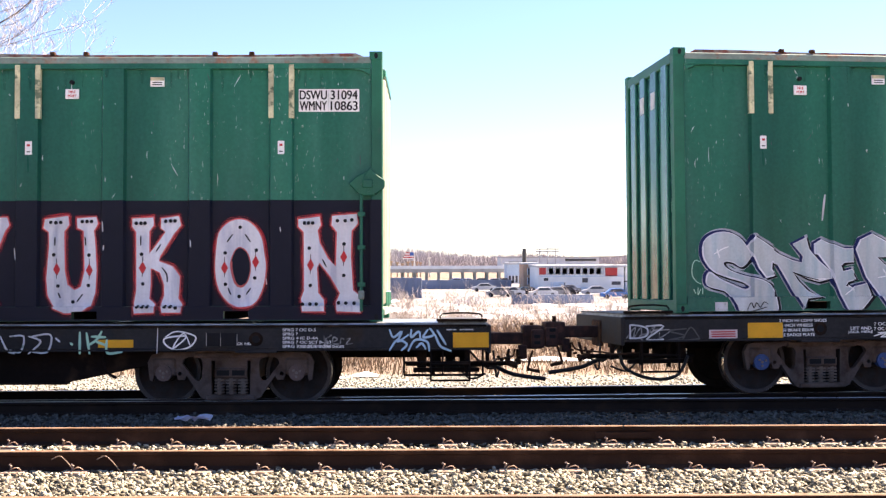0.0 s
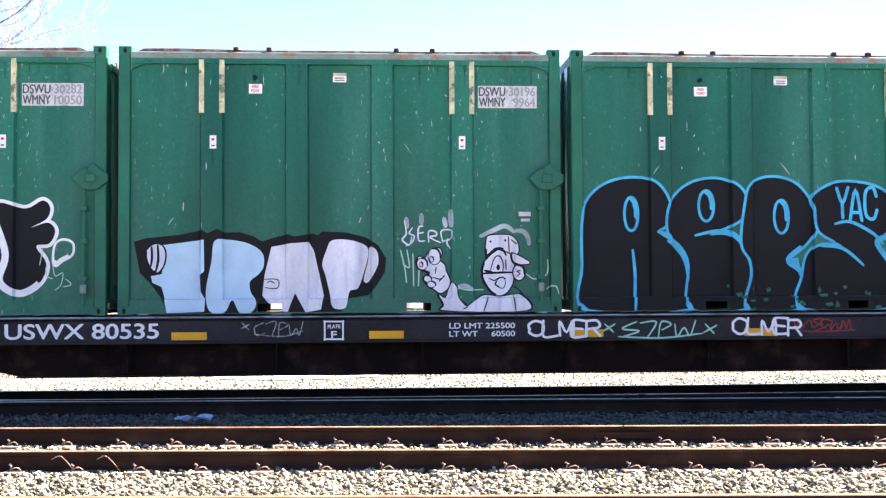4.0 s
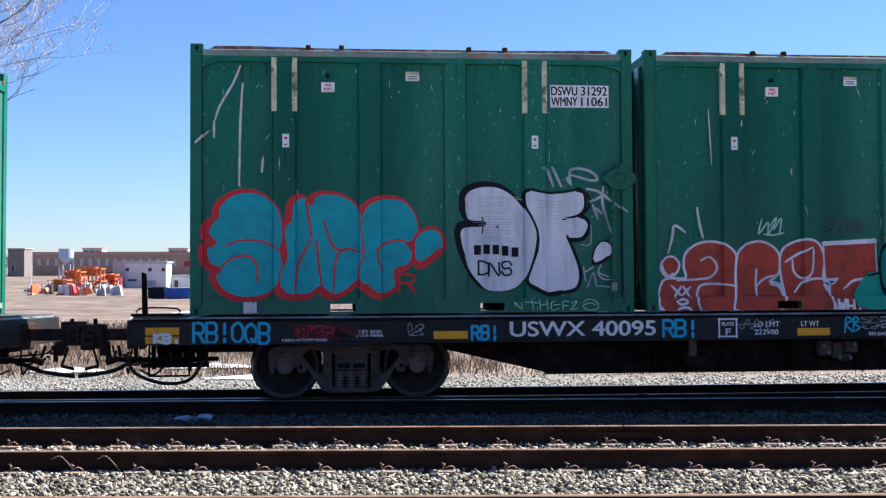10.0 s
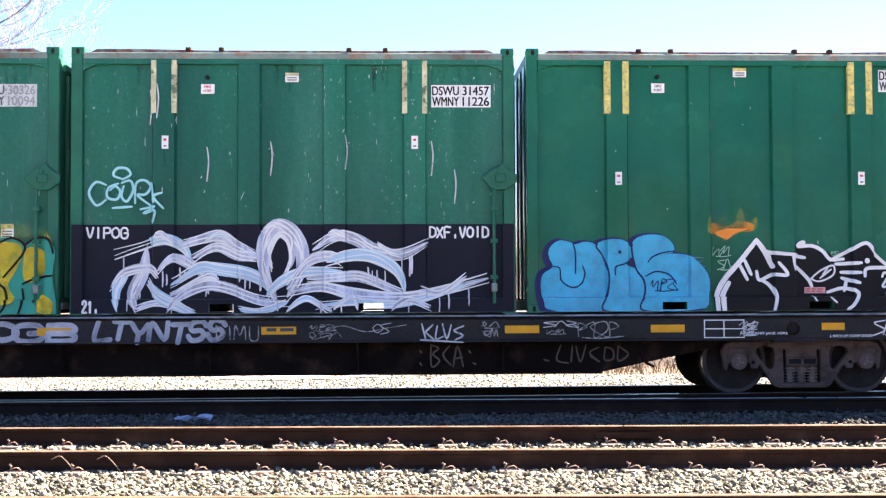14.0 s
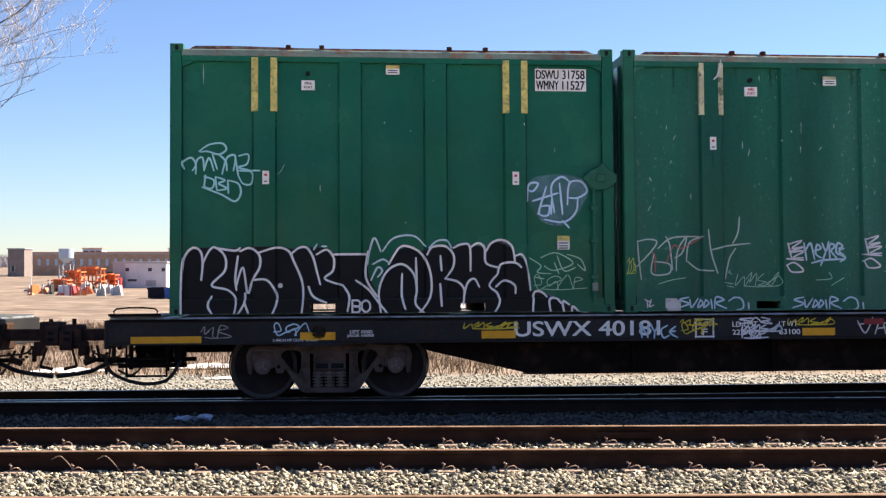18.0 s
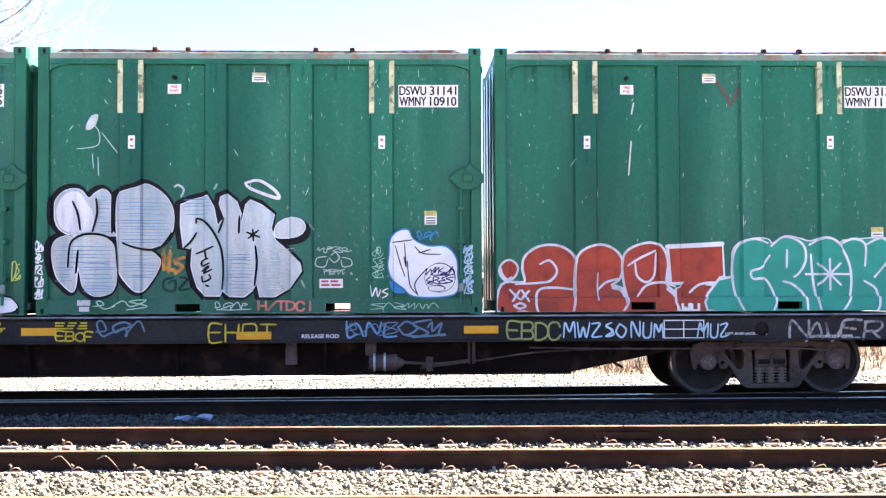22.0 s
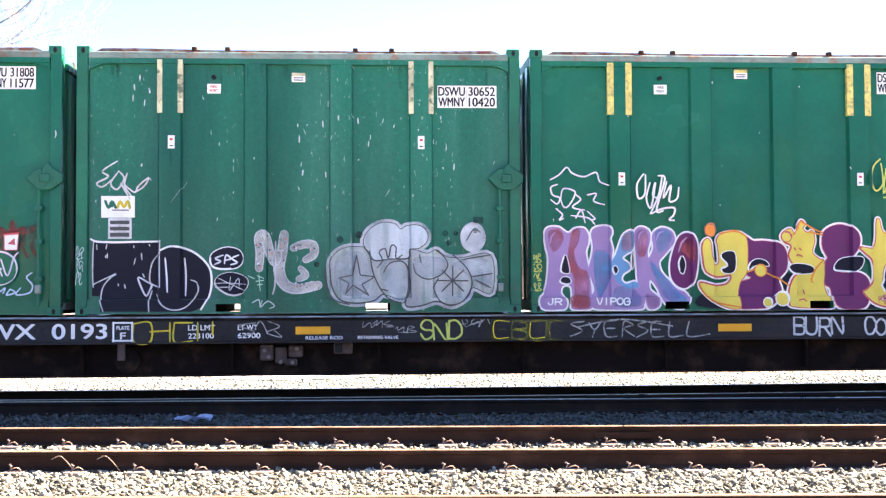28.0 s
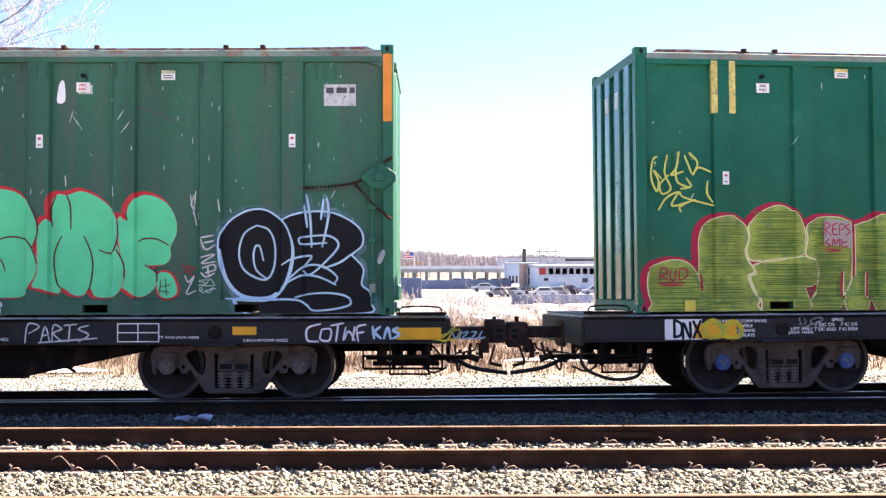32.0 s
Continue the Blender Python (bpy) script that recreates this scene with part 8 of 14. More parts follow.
g.lines([[(-521,-179), (-505,-179), (-487,-180)], [(-529,-172), (-505,-173), (-483,-171)], [(-529,-166), (-505,-164), (-484,-166)], [(-524,-159), (-505,-158), (-485,-159)], [(-522,-152), (-505,-154), (-485,-151)], [(-523,-146), (-505,-145), (-484,-145)], [(-526,-140), (-505,-140), (-481,-140)], [(-543,-106), (-534,-105), (-517,-106)], [(-545,-98), (-534,-98), (-524,-98)], [(-548,-91), (-534,-90), (-517,-91)], [(-549,-83), (-534,-84), (-524,-82)], [(-549,-72), (-534,-71), (-519,-72)], [(-545,-63), (-534,-63), (-520,-64)], [(-545,-55), (-534,-54), (-524,-53)], [(-547,-46), (-534,-47), (-521,-46)], [(-548,-36), (-534,-35), (-521,-35)], [(-546,-29), (-534,-28), (-519,-29)], [(-544,-19), (-535,-18), (-517,-17)], [(-511,-62), (-457,-63), (-401,-60)], [(-509,-54), (-458,-53), (-402,-54)], [(-510,-44), (-458,-43), (-406,-43)], [(-510,-34), (-458,-33), (-410,-35)], [(-510,-26), (-458,-27), (-403,-25)], [(-511,-20), (-458,-20), (-409,-21)], [(-514,-12), (-458,-13), (-410,-12)], [(-432,-164), (-413,-164), (-396,-163)], [(-434,-158), (-413,-159), (-394,-159)], [(-435,-148), (-413,-149), (-392,-149)], [(-435,-140), (-413,-139), (-389,-138)], [(-431,-132), (-413,-131), (-395,-132)], [(-433,-123), (-413,-121), (-388,-122)], [(-430,-115), (-413,-116), (-397,-115)], [(-437,-106), (-413,-105), (-389,-106)], [(-436,-98), (-413,-98), (-389,-98)], [(-430,-87), (-413,-87), (-396,-86)], [(-435,-79), (-413,-79), (-389,-79)], [(-434,-71), (-413,-72), (-392,-71)], [(-368,-190), (-347,-189), (-328,-189)], [(-367,-182), (-347,-182), (-326,-183)], [(-367,-176), (-347,-176), (-322,-176)], [(-370,-167), (-347,-166), (-327,-166)], [(-371,-159), (-347,-160), (-325,-159)], [(-373,-91), (-331,-90), (-290,-92)], [(-372,-84), (-331,-82), (-287,-83)], [(-369,-78), (-331,-78), (-290,-77)], [(-372,-69), (-331,-67), (-292,-69)], [(-374,-58), (-331,-59), (-287,-59)], [(-370,-48), (-331,-48), (-293,-47)], [(-375,-38), (-331,-38), (-291,-37)], [(-375,-30), (-331,-30), (-288,-31)], [(-369,-23), (-331,-22), (-289,-24)], [(-293,-200), (-255,-199), (-210,-202)], [(-300,-190), (-255,-190), (-208,-189)], [(-299,-184), (-255,-182), (-216,-183)], [(-300,-176), (-255,-175), (-217,-177)], [(-250,-153), (-181,-154), (-116,-151)], [(-249,-142), (-181,-142), (-119,-142)], [(-242,-134), (-181,-134), (-122,-133)], [(-245,-127), (-181,-127), (-113,-127)], [(-248,-118), (-181,-118), (-120,-117)], [(-176,-112), (-143,-113), (-115,-111)], [(-171,-105), (-143,-105), (-118,-105)], [(-176,-99), (-143,-98), (-116,-98)], [(-174,-91), (-143,-90), (-119,-90)], [(-176,-84), (-143,-83), (-112,-85)], [(-169,-78), (-143,-77), (-111,-79)], [(-174,-69), (-143,-69), (-116,-68)], [(-174,-61), (-143,-62), (-111,-60)], [(-174,-51), (-143,-50), (-114,-51)], [(-171,-42), (-143,-43), (-118,-44)], [(-177,-35), (-143,-34), (-115,-34)], [(-174,-30), (-143,-28), (-113,-30)], [(-177,-21), (-144,-22), (-118,-21)]], 1.5, MID_BLUE, "shading_stroke", 0.6)
g.lines([[(-479,-194), (-472,-164), (-472,-109)], [(-538,-129), (-516,-124), (-512,-91), (-483,-71), (-457,-80), (-446,-109), (-453,-131)], [(-314,-153), (-336,-136), (-362,-127), (-364,-104)], [(-196,-171), (-233,-165), (-259,-153), (-270,-140)], [(-277,-101), (-248,-114), (-211,-105), (-191,-79)]], 4.4, DEEP_BLUE, "inner_line", 0.3)
g.oval(-356, -173, -347, -163, DEEP_BLUE)
g.scrawl(-264, -189, -94, -57, 3.7, DEEP_BLUE, 3, 6, 1)
g.blob([(-87,-5), (-86,-38), (-64,-90), (-19,-141), (34,-203), (56,-170), (70,-166), (133,-159), (160,-188), (212,-181), (249,-155), (271,-147), (308,-177), (338,-191), (368,-162), (405,-125), (464,-128), (456,-43), (477,-3)], BLACK, smooth=False)
g.lines([[(-78,-5), (-79,-49), (-56,-93), (-15,-139), (34,-200)], [(34,-200), (56,-169), (76,-127)], [(-61,-5), (-63,-46), (-45,-82)]], 14.8, WHITE, "outline_stroke", 0.2)
g.lines([[(-15,-133), (7,-91)], [(0,-144), (18,-105)], [(48,-177), (70,-166), (145,-159)], [(67,-163), (74,-130)], [(133,-159), (140,-118)], [(133,-157), (168,-151)], [(144,-126), (177,-92), (188,-70)], [(152,-181), (189,-184), (219,-170), (241,-146), (278,-147)], [(241,-144), (286,-166), (338,-191), (368,-158), (405,-125)], [(256,-133), (323,-136)], [(270,-110), (322,-109)], [(272,-94), (318,-81)], [(333,-99), (339,-120), (397,-123), (464,-128)], [(232,-55), (277,-66), (314,-53), (303,-23), (284,-7)], [(285,-88), (279,-59)], [(33,-113), (41,-89), (77,-104), (116,-104), (92,-137)], [(47,-89), (69,-74), (85,-45), (78,-5)]], 10.3, WHITE, "outline_stroke", 0.2)
g.lines([[(461,-125), (452,-47), (403,-49)], [(433,-43), (462,-3)], [(152,-185), (164,-192)]], 16.2, WHITE, "outline_stroke", 0.1)
g.lines([[(185,-92), (211,-114), (248,-129), (248,-103), (210,-85), (185,-92)], [(211,-94), (242,-118)], [(218,-103), (233,-122)], [(188,-44), (202,-22)], [(236,-41), (253,-26)]], 5.2, WHITE, "outline_stroke", 0.2)
g.oval(332, -149, 347, -134, WHITE)
g.word("20", 383, 428, -110, -67, 6.6, WHITE, wild=0.02)
g.lines([[(479,-124), (509,-121), (475,-91), (512,-96)], [(479,-80), (493,-47), (512,-80)]], 6.6, WHITE_PIECE, "painted_stroke", 0)
g.block(166, -69, 225, -52, PALE_PINK, "notice_sign")
g.bars(169, 222, -67, -54, 2, PINK_RED, 4)
g.scrawl(-89, -41, -185, -152, 2.2, PALE_GREEN, 6, 5, 1)
g.scrawl(-74, -41, -148, -115, 3, PALE_GREEN, 4, 4, 1)
g.scrawl(241, 262, -168, -156, 1.5, PALE_GREEN, 8, 3, 1)
g.scrawl(450, 480, -156, -143, 1.5, PALE_GREEN, 9, 4, 1)
number_panel(c, "DSWU 31670", "WMNY 11439", high=True)
add_yellow_label(c, 0.97)
name_it(1, 3, "glossy green waste container with blue bubble letters and black piece")

# car 2
c = containers[2, 0]
g = side_sheet(c)
g.blob([(-575,-1), (-574,-139), (-565,-172), (-530,-184), (-478,-180), (-426,-182), (-391,-185), (-320,-185), (-259,-177), (-241,-185), (-188,-181), (-161,-164), (-81,-167), (-73,-102), (-51,-58), (-37,-111), (9,-176), (36,-184), (72,-172), (99,-184), (153,-185), (199,-193), (244,-181), (281,-202), (318,-184), (336,-158), (358,-145), (371,-64), (408,-55), (444,-42), (504,-1), (504,6)], BLACK, WHITE_FOG, 3.6, smooth=False)
g.lines([[(-576,-1), (-576,-79), (-570,-152), (-548,-182), (-526,-174), (-520,-139), (-524,-96)], [(-520,-139), (-504,-173), (-487,-184), (-461,-160), (-461,-121), (-496,-82), (-453,-69), (-431,-43), (-436,-1)], [(-496,-52), (-505,-26), (-492,-2)], [(-483,-182), (-435,-175), (-421,-182)], [(-426,-160), (-433,-104), (-430,-69)], [(-421,-173), (-395,-182), (-369,-164), (-367,-130), (-387,-95), (-400,-60), (-413,-130), (-431,-78)], [(-427,-1), (-408,-34), (-407,-60)], [(-408,-34), (-396,-1)], [(-387,-95), (-348,-95), (-323,-60), (-322,-34), (-335,-1)], [(-369,-169), (-320,-183), (-290,-173), (-277,-147), (-255,-94), (-251,-51), (-256,0)], [(-285,-164), (-263,-182), (-241,-182), (-224,-155), (-215,-120), (-205,-83)], [(-215,-164), (-188,-177), (-169,-155), (-171,-120), (-193,-98), (-144,-80)], [(-237,-77), (-224,-50), (-189,-33)], [(-144,-80), (-127,-50), (-132,-10)], [(-170,-164), (-81,-164)], [(-76,-172), (-82,-102), (-51,-49)], [(-109,-93), (-73,-67), (-47,-32), (-20,2)], [(-42,-5), (-46,-67), (-23,-119), (17,-137), (49,-110), (57,-66), (52,-31), (70,-9), (88,3)], [(-19,-137), (9,-181), (36,-185), (72,-163), (94,-110), (93,-48), (61,0)], [(17,-110), (16,-49), (25,-14)], [(55,-154), (57,-84)], [(85,-163), (99,-183), (135,-185), (158,-163), (157,-128), (134,-97)], [(121,-159), (124,-119)], [(120,-83), (124,-22)], [(134,-97), (170,-88), (188,-65), (183,-30)], [(158,-181), (181,-191), (203,-185), (205,-118)], [(203,-181), (226,-194), (244,-181), (248,-140), (280,-127)], [(188,-57), (198,-87), (216,-96), (229,-74)], [(249,-172), (263,-194), (291,-203), (318,-185), (326,-145)], [(327,-158), (345,-162), (358,-140), (367,-100), (371,-64)], [(280,-109), (290,-136), (326,-140), (344,-127)], [(280,-109), (257,-78), (279,-56), (283,-29), (269,-3)], [(275,-74), (298,-91), (325,-78), (327,-56)], [(375,-2), (380,-55), (399,-60), (417,-46)], [(425,-2), (421,-37), (440,-42), (453,-28)], [(462,-1), (458,-33), (476,-24)], [(483,-1), (486,-19), (504,-3)]], 6.3, WHITE, "outline_stroke", 0.2)
g.oval(-319, -87, -306, -74, WHITE)
g.word("BO", -122, -69, -41, -4, 5.4, WHITE, wild=0.02)
g.lines([[(-77,-137), (-72,-172), (-58,-209), (-41,-172)], [(-36,-172), (-13,-203), (18,-215), (54,-212), (81,-185)], [(-63,-137), (-36,-150), (-19,-141)], [(-68,-93), (-50,-128), (-37,-119), (-50,-102)], [(90,-181), (113,-200), (140,-200), (153,-181)], [(-223,-177), (-214,-192)], [(-201,-186), (-188,-186)]], 5.4, PALE_CYAN)
g.lines([[(-568,-395), (-573,-412), (-551,-426), (-538,-408), (-547,-391)], [(-538,-382), (-536,-417), (-520,-426), (-516,-391)], [(-516,-391), (-503,-426), (-490,-391)], [(-494,-435), (-481,-395)], [(-477,-435), (-459,-417), (-455,-391)], [(-468,-382), (-455,-426), (-433,-431), (-438,-391)], [(-433,-426), (-425,-378)], [(-424,-431), (-398,-435), (-402,-409), (-424,-400), (-389,-387), (-390,-356), (-412,-356), (-425,-378)], [(-424,-391), (-367,-390)], [(-529,-443), (-503,-461), (-468,-465), (-457,-448), (-477,-435), (-507,-443), (-525,-441)], [(-512,-378), (-516,-347)], [(-516,-375), (-490,-365), (-495,-343), (-516,-347)], [(-486,-374), (-482,-339)], [(-486,-374), (-460,-365), (-477,-356), (-455,-343), (-482,-337)], [(-453,-365), (-451,-330)], [(-453,-365), (-425,-356), (-418,-330), (-434,-308), (-469,-326), (-521,-346)]], 5.4, CYAN_TAG)
g.blob([(362,-359), (459,-386), (533,-360), (523,-306), (475,-243), (393,-261)], BLUE_HAZE, name="sprayed_haze")
g.lines([[(364,-310), (368,-355), (394,-359), (380,-337), (366,-341)], [(393,-274), (417,-350)], [(379,-310), (449,-332)], [(402,-301), (397,-274), (420,-270), (425,-296), (402,-295)], [(430,-274), (432,-314)], [(439,-279), (431,-350), (459,-377), (482,-364)], [(454,-359), (462,-274)], [(476,-301), (482,-359), (515,-364), (531,-337), (505,-319), (481,-319)], [(505,-315), (499,-279), (466,-252), (411,-259)], [(462,-256), (480,-236)]], 5.8, PALE_BLUE)
g.lines([[(368,-153), (400,-131), (390,-113), (427,-109)], [(400,-153), (437,-167), (474,-153), (488,-135), (436,-118), (409,-131)], [(446,-158), (464,-117), (497,-126)], [(474,-162), (511,-149), (524,-117), (502,-135)], [(381,-100), (408,-95)], [(437,-140), (450,-109)]], 3.6, PALE_GREEN)
g.scrawl(381, 523, -104, -62, 2.7, PALE_GREEN, 5, 9, 1)
number_panel(c, "DSWU 31758", "WMNY 11527", high=True)
add_yellow_label(c, 0.97)
name_it(2, 0, "glossy green waste container with black white-edged bubble letters")

c = containers[2, 1]
s = Sheet(c, 650, 1410, 88, 554)
g = side_sheet(c)
g.lines([[(-567,-200), (-564,-156), (-557,-92)], [(-567,-197), (-538,-204), (-512,-197), (-531,-167), (-571,-127)], [(-520,-164), (-527,-109), (-479,-108), (-476,-134), (-520,-142)], [(-486,-211), (-475,-186), (-468,-119)], [(-509,-178), (-468,-208), (-390,-211)], [(-457,-116), (-453,-171), (-427,-211), (-439,-167), (-461,-152)], [(-428,-141), (-420,-193), (-383,-211)], [(-424,-141), (-394,-119), (-354,-115)], [(-368,-230), (-361,-167), (-343,-108)], [(-357,-174), (-309,-185), (-245,-192)], [(-274,-266), (-279,-222), (-294,-192)], [(-286,-178), (-305,-148), (-317,-93)]], 4.5, PALE_TAG)
g.lines([[(-527,-167), (-517,-156), (-518,-112)], [(-487,-134), (-464,-186), (-446,-178), (-427,-185), (-386,-207)]], 3, PINK_RED)
g.lines([[(-140,-188), (-99,-199), (-129,-177), (-95,-181), (-137,-166), (-92,-170), (-126,-151), (-92,-151)], [(-145,-129), (-122,-137), (-96,-114), (-130,-111), (-143,-129)], [(-92,-144), (-145,-148)], [(-140,-192), (-130,-148)]], 5.2, WHITE_PIECE)
g.lines([[(85,-201), (126,-212), (96,-189), (130,-193), (88,-178), (134,-182), (99,-163), (133,-163)], [(80,-141), (103,-148), (129,-126), (95,-122), (82,-141)], [(133,-156), (80,-160)], [(85,-204), (95,-160)]], 5.2, WHITE_PIECE)
g.lines([[(-88,-192), (-81,-144)], [(-84,-170), (-69,-192), (-58,-147)], [(-58,-170), (-39,-177), (-50,-188), (-54,-162), (-39,-151)], [(-35,-192), (-24,-170), (-16,-196)], [(-24,-170), (-40,-129)], [(-13,-147), (-13,-188), (3,-184), (-9,-170), (6,-151)], [(14,-177), (25,-184), (10,-192), (6,-166), (21,-158), (32,-151)], [(29,-177), (14,-170), (32,-151), (17,-140)], [(-66,-136), (-32,-144), (29,-147)]], 6, PALE_BLUE)
g.scrawl(151, 249, -199, -158, 3, YG_TAG, 3, 8, 1)
g.lines([[(150,-128), (196,-147), (257,-131), (268,-105)], [(146,-110), (188,-135), (241,-124)], [(211,-117), (271,-94)], [(150,-121), (210,-113)]], 2.2, PALE_GREEN)
g.scrawl(-283, -164, -111, -67, 2.6, PALE_GREEN, 6, 9, 1)
g.lines([[(-317,-82), (-295,-78)], [(-313,-73), (-293,-69)], [(-509,-79), (-472,-90), (-432,-96)], [(-55,-88), (-10,-92), (-17,-110)], [(-10,-73), (28,-95)], [(-303,-117), (-308,-111), (-300,-106)]], 2.2, PALE_GREEN)
g.lines([[(-428,-42), (-454,-35), (-428,-24), (-458,-13)], [(-425,-35), (-421,-13), (-402,-38)], [(-395,-35), (-403,-13), (-388,-24), (-395,-35)], [(-380,-35), (-386,-13), (-371,-25), (-380,-35)], [(-365,-35), (-362,-10)], [(-355,-10), (-351,-42), (-328,-34), (-351,-25), (-321,-10)], [(-314,-31), (-295,-41), (-276,-34), (-273,-12), (-292,-5)], [(-258,-26), (-257,-8)]], 5.2, PALE_BLUE)
g.lines([[(-99,-40), (-126,-33), (-99,-22), (-130,-11)], [(-96,-33), (-92,-11), (-73,-36)], [(-65,-33), (-73,-11), (-58,-22), (-65,-33)], [(-50,-33), (-56,-10), (-41,-23), (-50,-33)], [(-35,-32), (-32,-8)], [(-24,-8), (-20,-40), (2,-32), (-20,-23), (10,-8)], [(17,-28), (36,-39), (55,-32), (59,-10), (40,-2)], [(74,-24), (75,-6)]], 5.2, PALE_BLUE)
g.lines([[(-553,-36), (-535,-28)], [(-546,-32), (-545,-14)], [(-535,-36), (-540,-17), (-528,-21)]], 3.7, WHITE_PIECE)
g.block(176, -98, 240, -72, WHITE, "notice_sign")
g.bars(180, 237, -96, -74, 2, PINK_RED, 3)
g.scrawl(-603, -579, -149, -105, 2.2, YG_TAG, 66, 4, 1)
g.block(-495, -39, -462, -11, GREY_WHITE, "number_plate")
figure(s, 1166, 419, 0.455, 118)
s.scrawl(1389, 1403, 462, 495, 2.5, YG_TAG, 1396, 5)
s.line([(828, 96), (820, 130), (812, 140)], 4, GREY_WHITE, "scratch")
s.block(723, 532, 747, 552, GREY_WHITE, "number_plate")
number_panel(c, "DSWU 31136", "WMNY 10905")
add_yellow_label(c, 1.32)
name_it(2, 1, "green waste container with many thin tags and cartoon shapes")

c = containers[2, 2]
g = side_sheet(c)
g.blob([(-566,-287), (-563,-313), (-547,-336), (-523,-347), (-495,-344), (-474,-321), (-456,-336), (-436,-345), (-417,-332), (-411,-295), (-412,-239), (-400,-221), (-416,-218), (-449,-224), (-490,-222), (-522,-221), (-550,-235), (-564,-259)], BLACK, BLACK, 12.3, name="letter_shadow")
g.blob([(-572,-186), (-561,-208), (-534,-219), (-518,-216), (-490,-224), (-453,-224), (-421,-213), (-399,-186), (-397,-141), (-400,-85), (-418,-61), (-458,-55), (-486,-77), (-497,-118), (-501,-130), (-507,-81), (-516,-65), (-535,-78), (-559,-106), (-571,-150)], BLACK, BLACK, 12.3, name="letter_shadow")
g.blob([(-398,-311), (-387,-336), (-338,-350), (-318,-360), (-285,-344), (-257,-315), (-243,-279), (-247,-230), (-270,-198), (-307,-182), (-291,-165), (-279,-149), (-287,-121), (-316,-77), (-336,-65), (-361,-81), (-389,-121), (-392,-174), (-398,-239)], BLACK, BLACK, 12.3, name="letter_shadow")
g.blob([(-224,-303), (-195,-315), (-150,-328), (-131,-295), (-122,-246), (-104,-267), (-117,-303), (-113,-324), (-96,-332), (-72,-311), (-60,-279), (-65,-226), (-58,-254), (-47,-303), (-35,-315), (-2,-302), (31,-275), (22,-238), (34,-205), (67,-177), (103,-140), (106,-119), (74,-75), (32,-51), (-9,-51), (-17,-87), (-30,-67), (-50,-51), (-91,-51), (-108,-68), (-116,-53), (-157,-53), (-181,-80), (-195,-133), (-192,-181), (-217,-185), (-225,-246)], BLACK, BLACK, 12.3, name="letter_shadow", smooth=False)
g.blob([(41,-213), (54,-241), (87,-253), (121,-245), (127,-221), (103,-202), (54,-199)], BLACK, BLACK, 8.2, name="letter_shadow")
g.blob([(-561,-286), (-559,-311), (-542,-334), (-518,-345), (-490,-342), (-469,-320), (-451,-334), (-431,-344), (-412,-331), (-406,-294), (-407,-237), (-395,-219), (-412,-217), (-444,-222), (-485,-221), (-517,-219), (-545,-233), (-559,-257)], SILVER, WHITE_PIECE, 1.6, name="painted_letter")
g.blob([(-567,-185), (-556,-206), (-529,-217), (-513,-214), (-485,-222), (-448,-222), (-416,-211), (-394,-184), (-392,-140), (-395,-83), (-413,-59), (-453,-53), (-482,-76), (-492,-116), (-497,-128), (-502,-80), (-512,-64), (-530,-76), (-554,-104), (-566,-148)], SILVER, WHITE_PIECE, 1.6, name="painted_letter")
g.blob([(-393,-310), (-382,-334), (-333,-349), (-313,-358), (-280,-342), (-252,-314), (-238,-277), (-242,-229), (-265,-196), (-302,-180), (-286,-164), (-274,-148), (-282,-119), (-311,-75), (-332,-63), (-356,-79), (-384,-120), (-388,-172), (-394,-237)], SILVER, WHITE_PIECE, 1.6, name="painted_letter")
g.blob([(-219,-302), (-190,-314), (-145,-326), (-127,-293), (-117,-245), (-99,-265), (-112,-302), (-108,-322), (-92,-330), (-67,-310), (-55,-277), (-60,-224), (-53,-253), (-42,-302), (-30,-314), (3,-300), (36,-273), (27,-236), (39,-204), (72,-175), (108,-138), (111,-118), (79,-73), (37,-49), (-4,-49), (-12,-86), (-25,-65), (-45,-49), (-86,-50), (-103,-66), (-111,-51), (-152,-52), (-176,-78), (-191,-131), (-188,-180), (-212,-184), (-220,-245)], SILVER, WHITE_PIECE, 1.6, name="painted_letter", smooth=False)
g.blob([(35,-224), (48,-252), (81,-265), (114,-256), (120,-232), (97,-213), (47,-210)], SILVER, WHITE_PIECE, 1.6, name="painted_letter")
g.blob([(-556,-286), (-541,-322), (-516,-338), (-492,-334), (-476,-310), (-456,-277), (-460,-233), (-517,-227), (-545,-241)], WHITE_PIECE)
rng = random.Random(31)
for x0, x1, y0, y1 in ((-450, -410, -322, -227), (-388, -249, -318, -192), (-559, -398, -187, -140), (-556, -506, -140, -88), (-485, -398, -140, -59), (-380, -282, -164, -103), (-213, -133, -314, -269), (-92, -21, -163, -57), (-3, 87, -179, -65)):
    y = y0
    while y < y1:
        g.line([(x0 + rng.uniform(-4,10), y), ((x0 + x1) / 2, y + rng.uniform(-2,2)), (x1 + rng.uniform(-10,4), y + rng.uniform(-2,2))], rng.uniform(1.2,2.6), MID_BLUE if x1 < 0 else GREY_WHITE, "shading_stroke", 0.6)
        y += rng.uniform(6, 12)
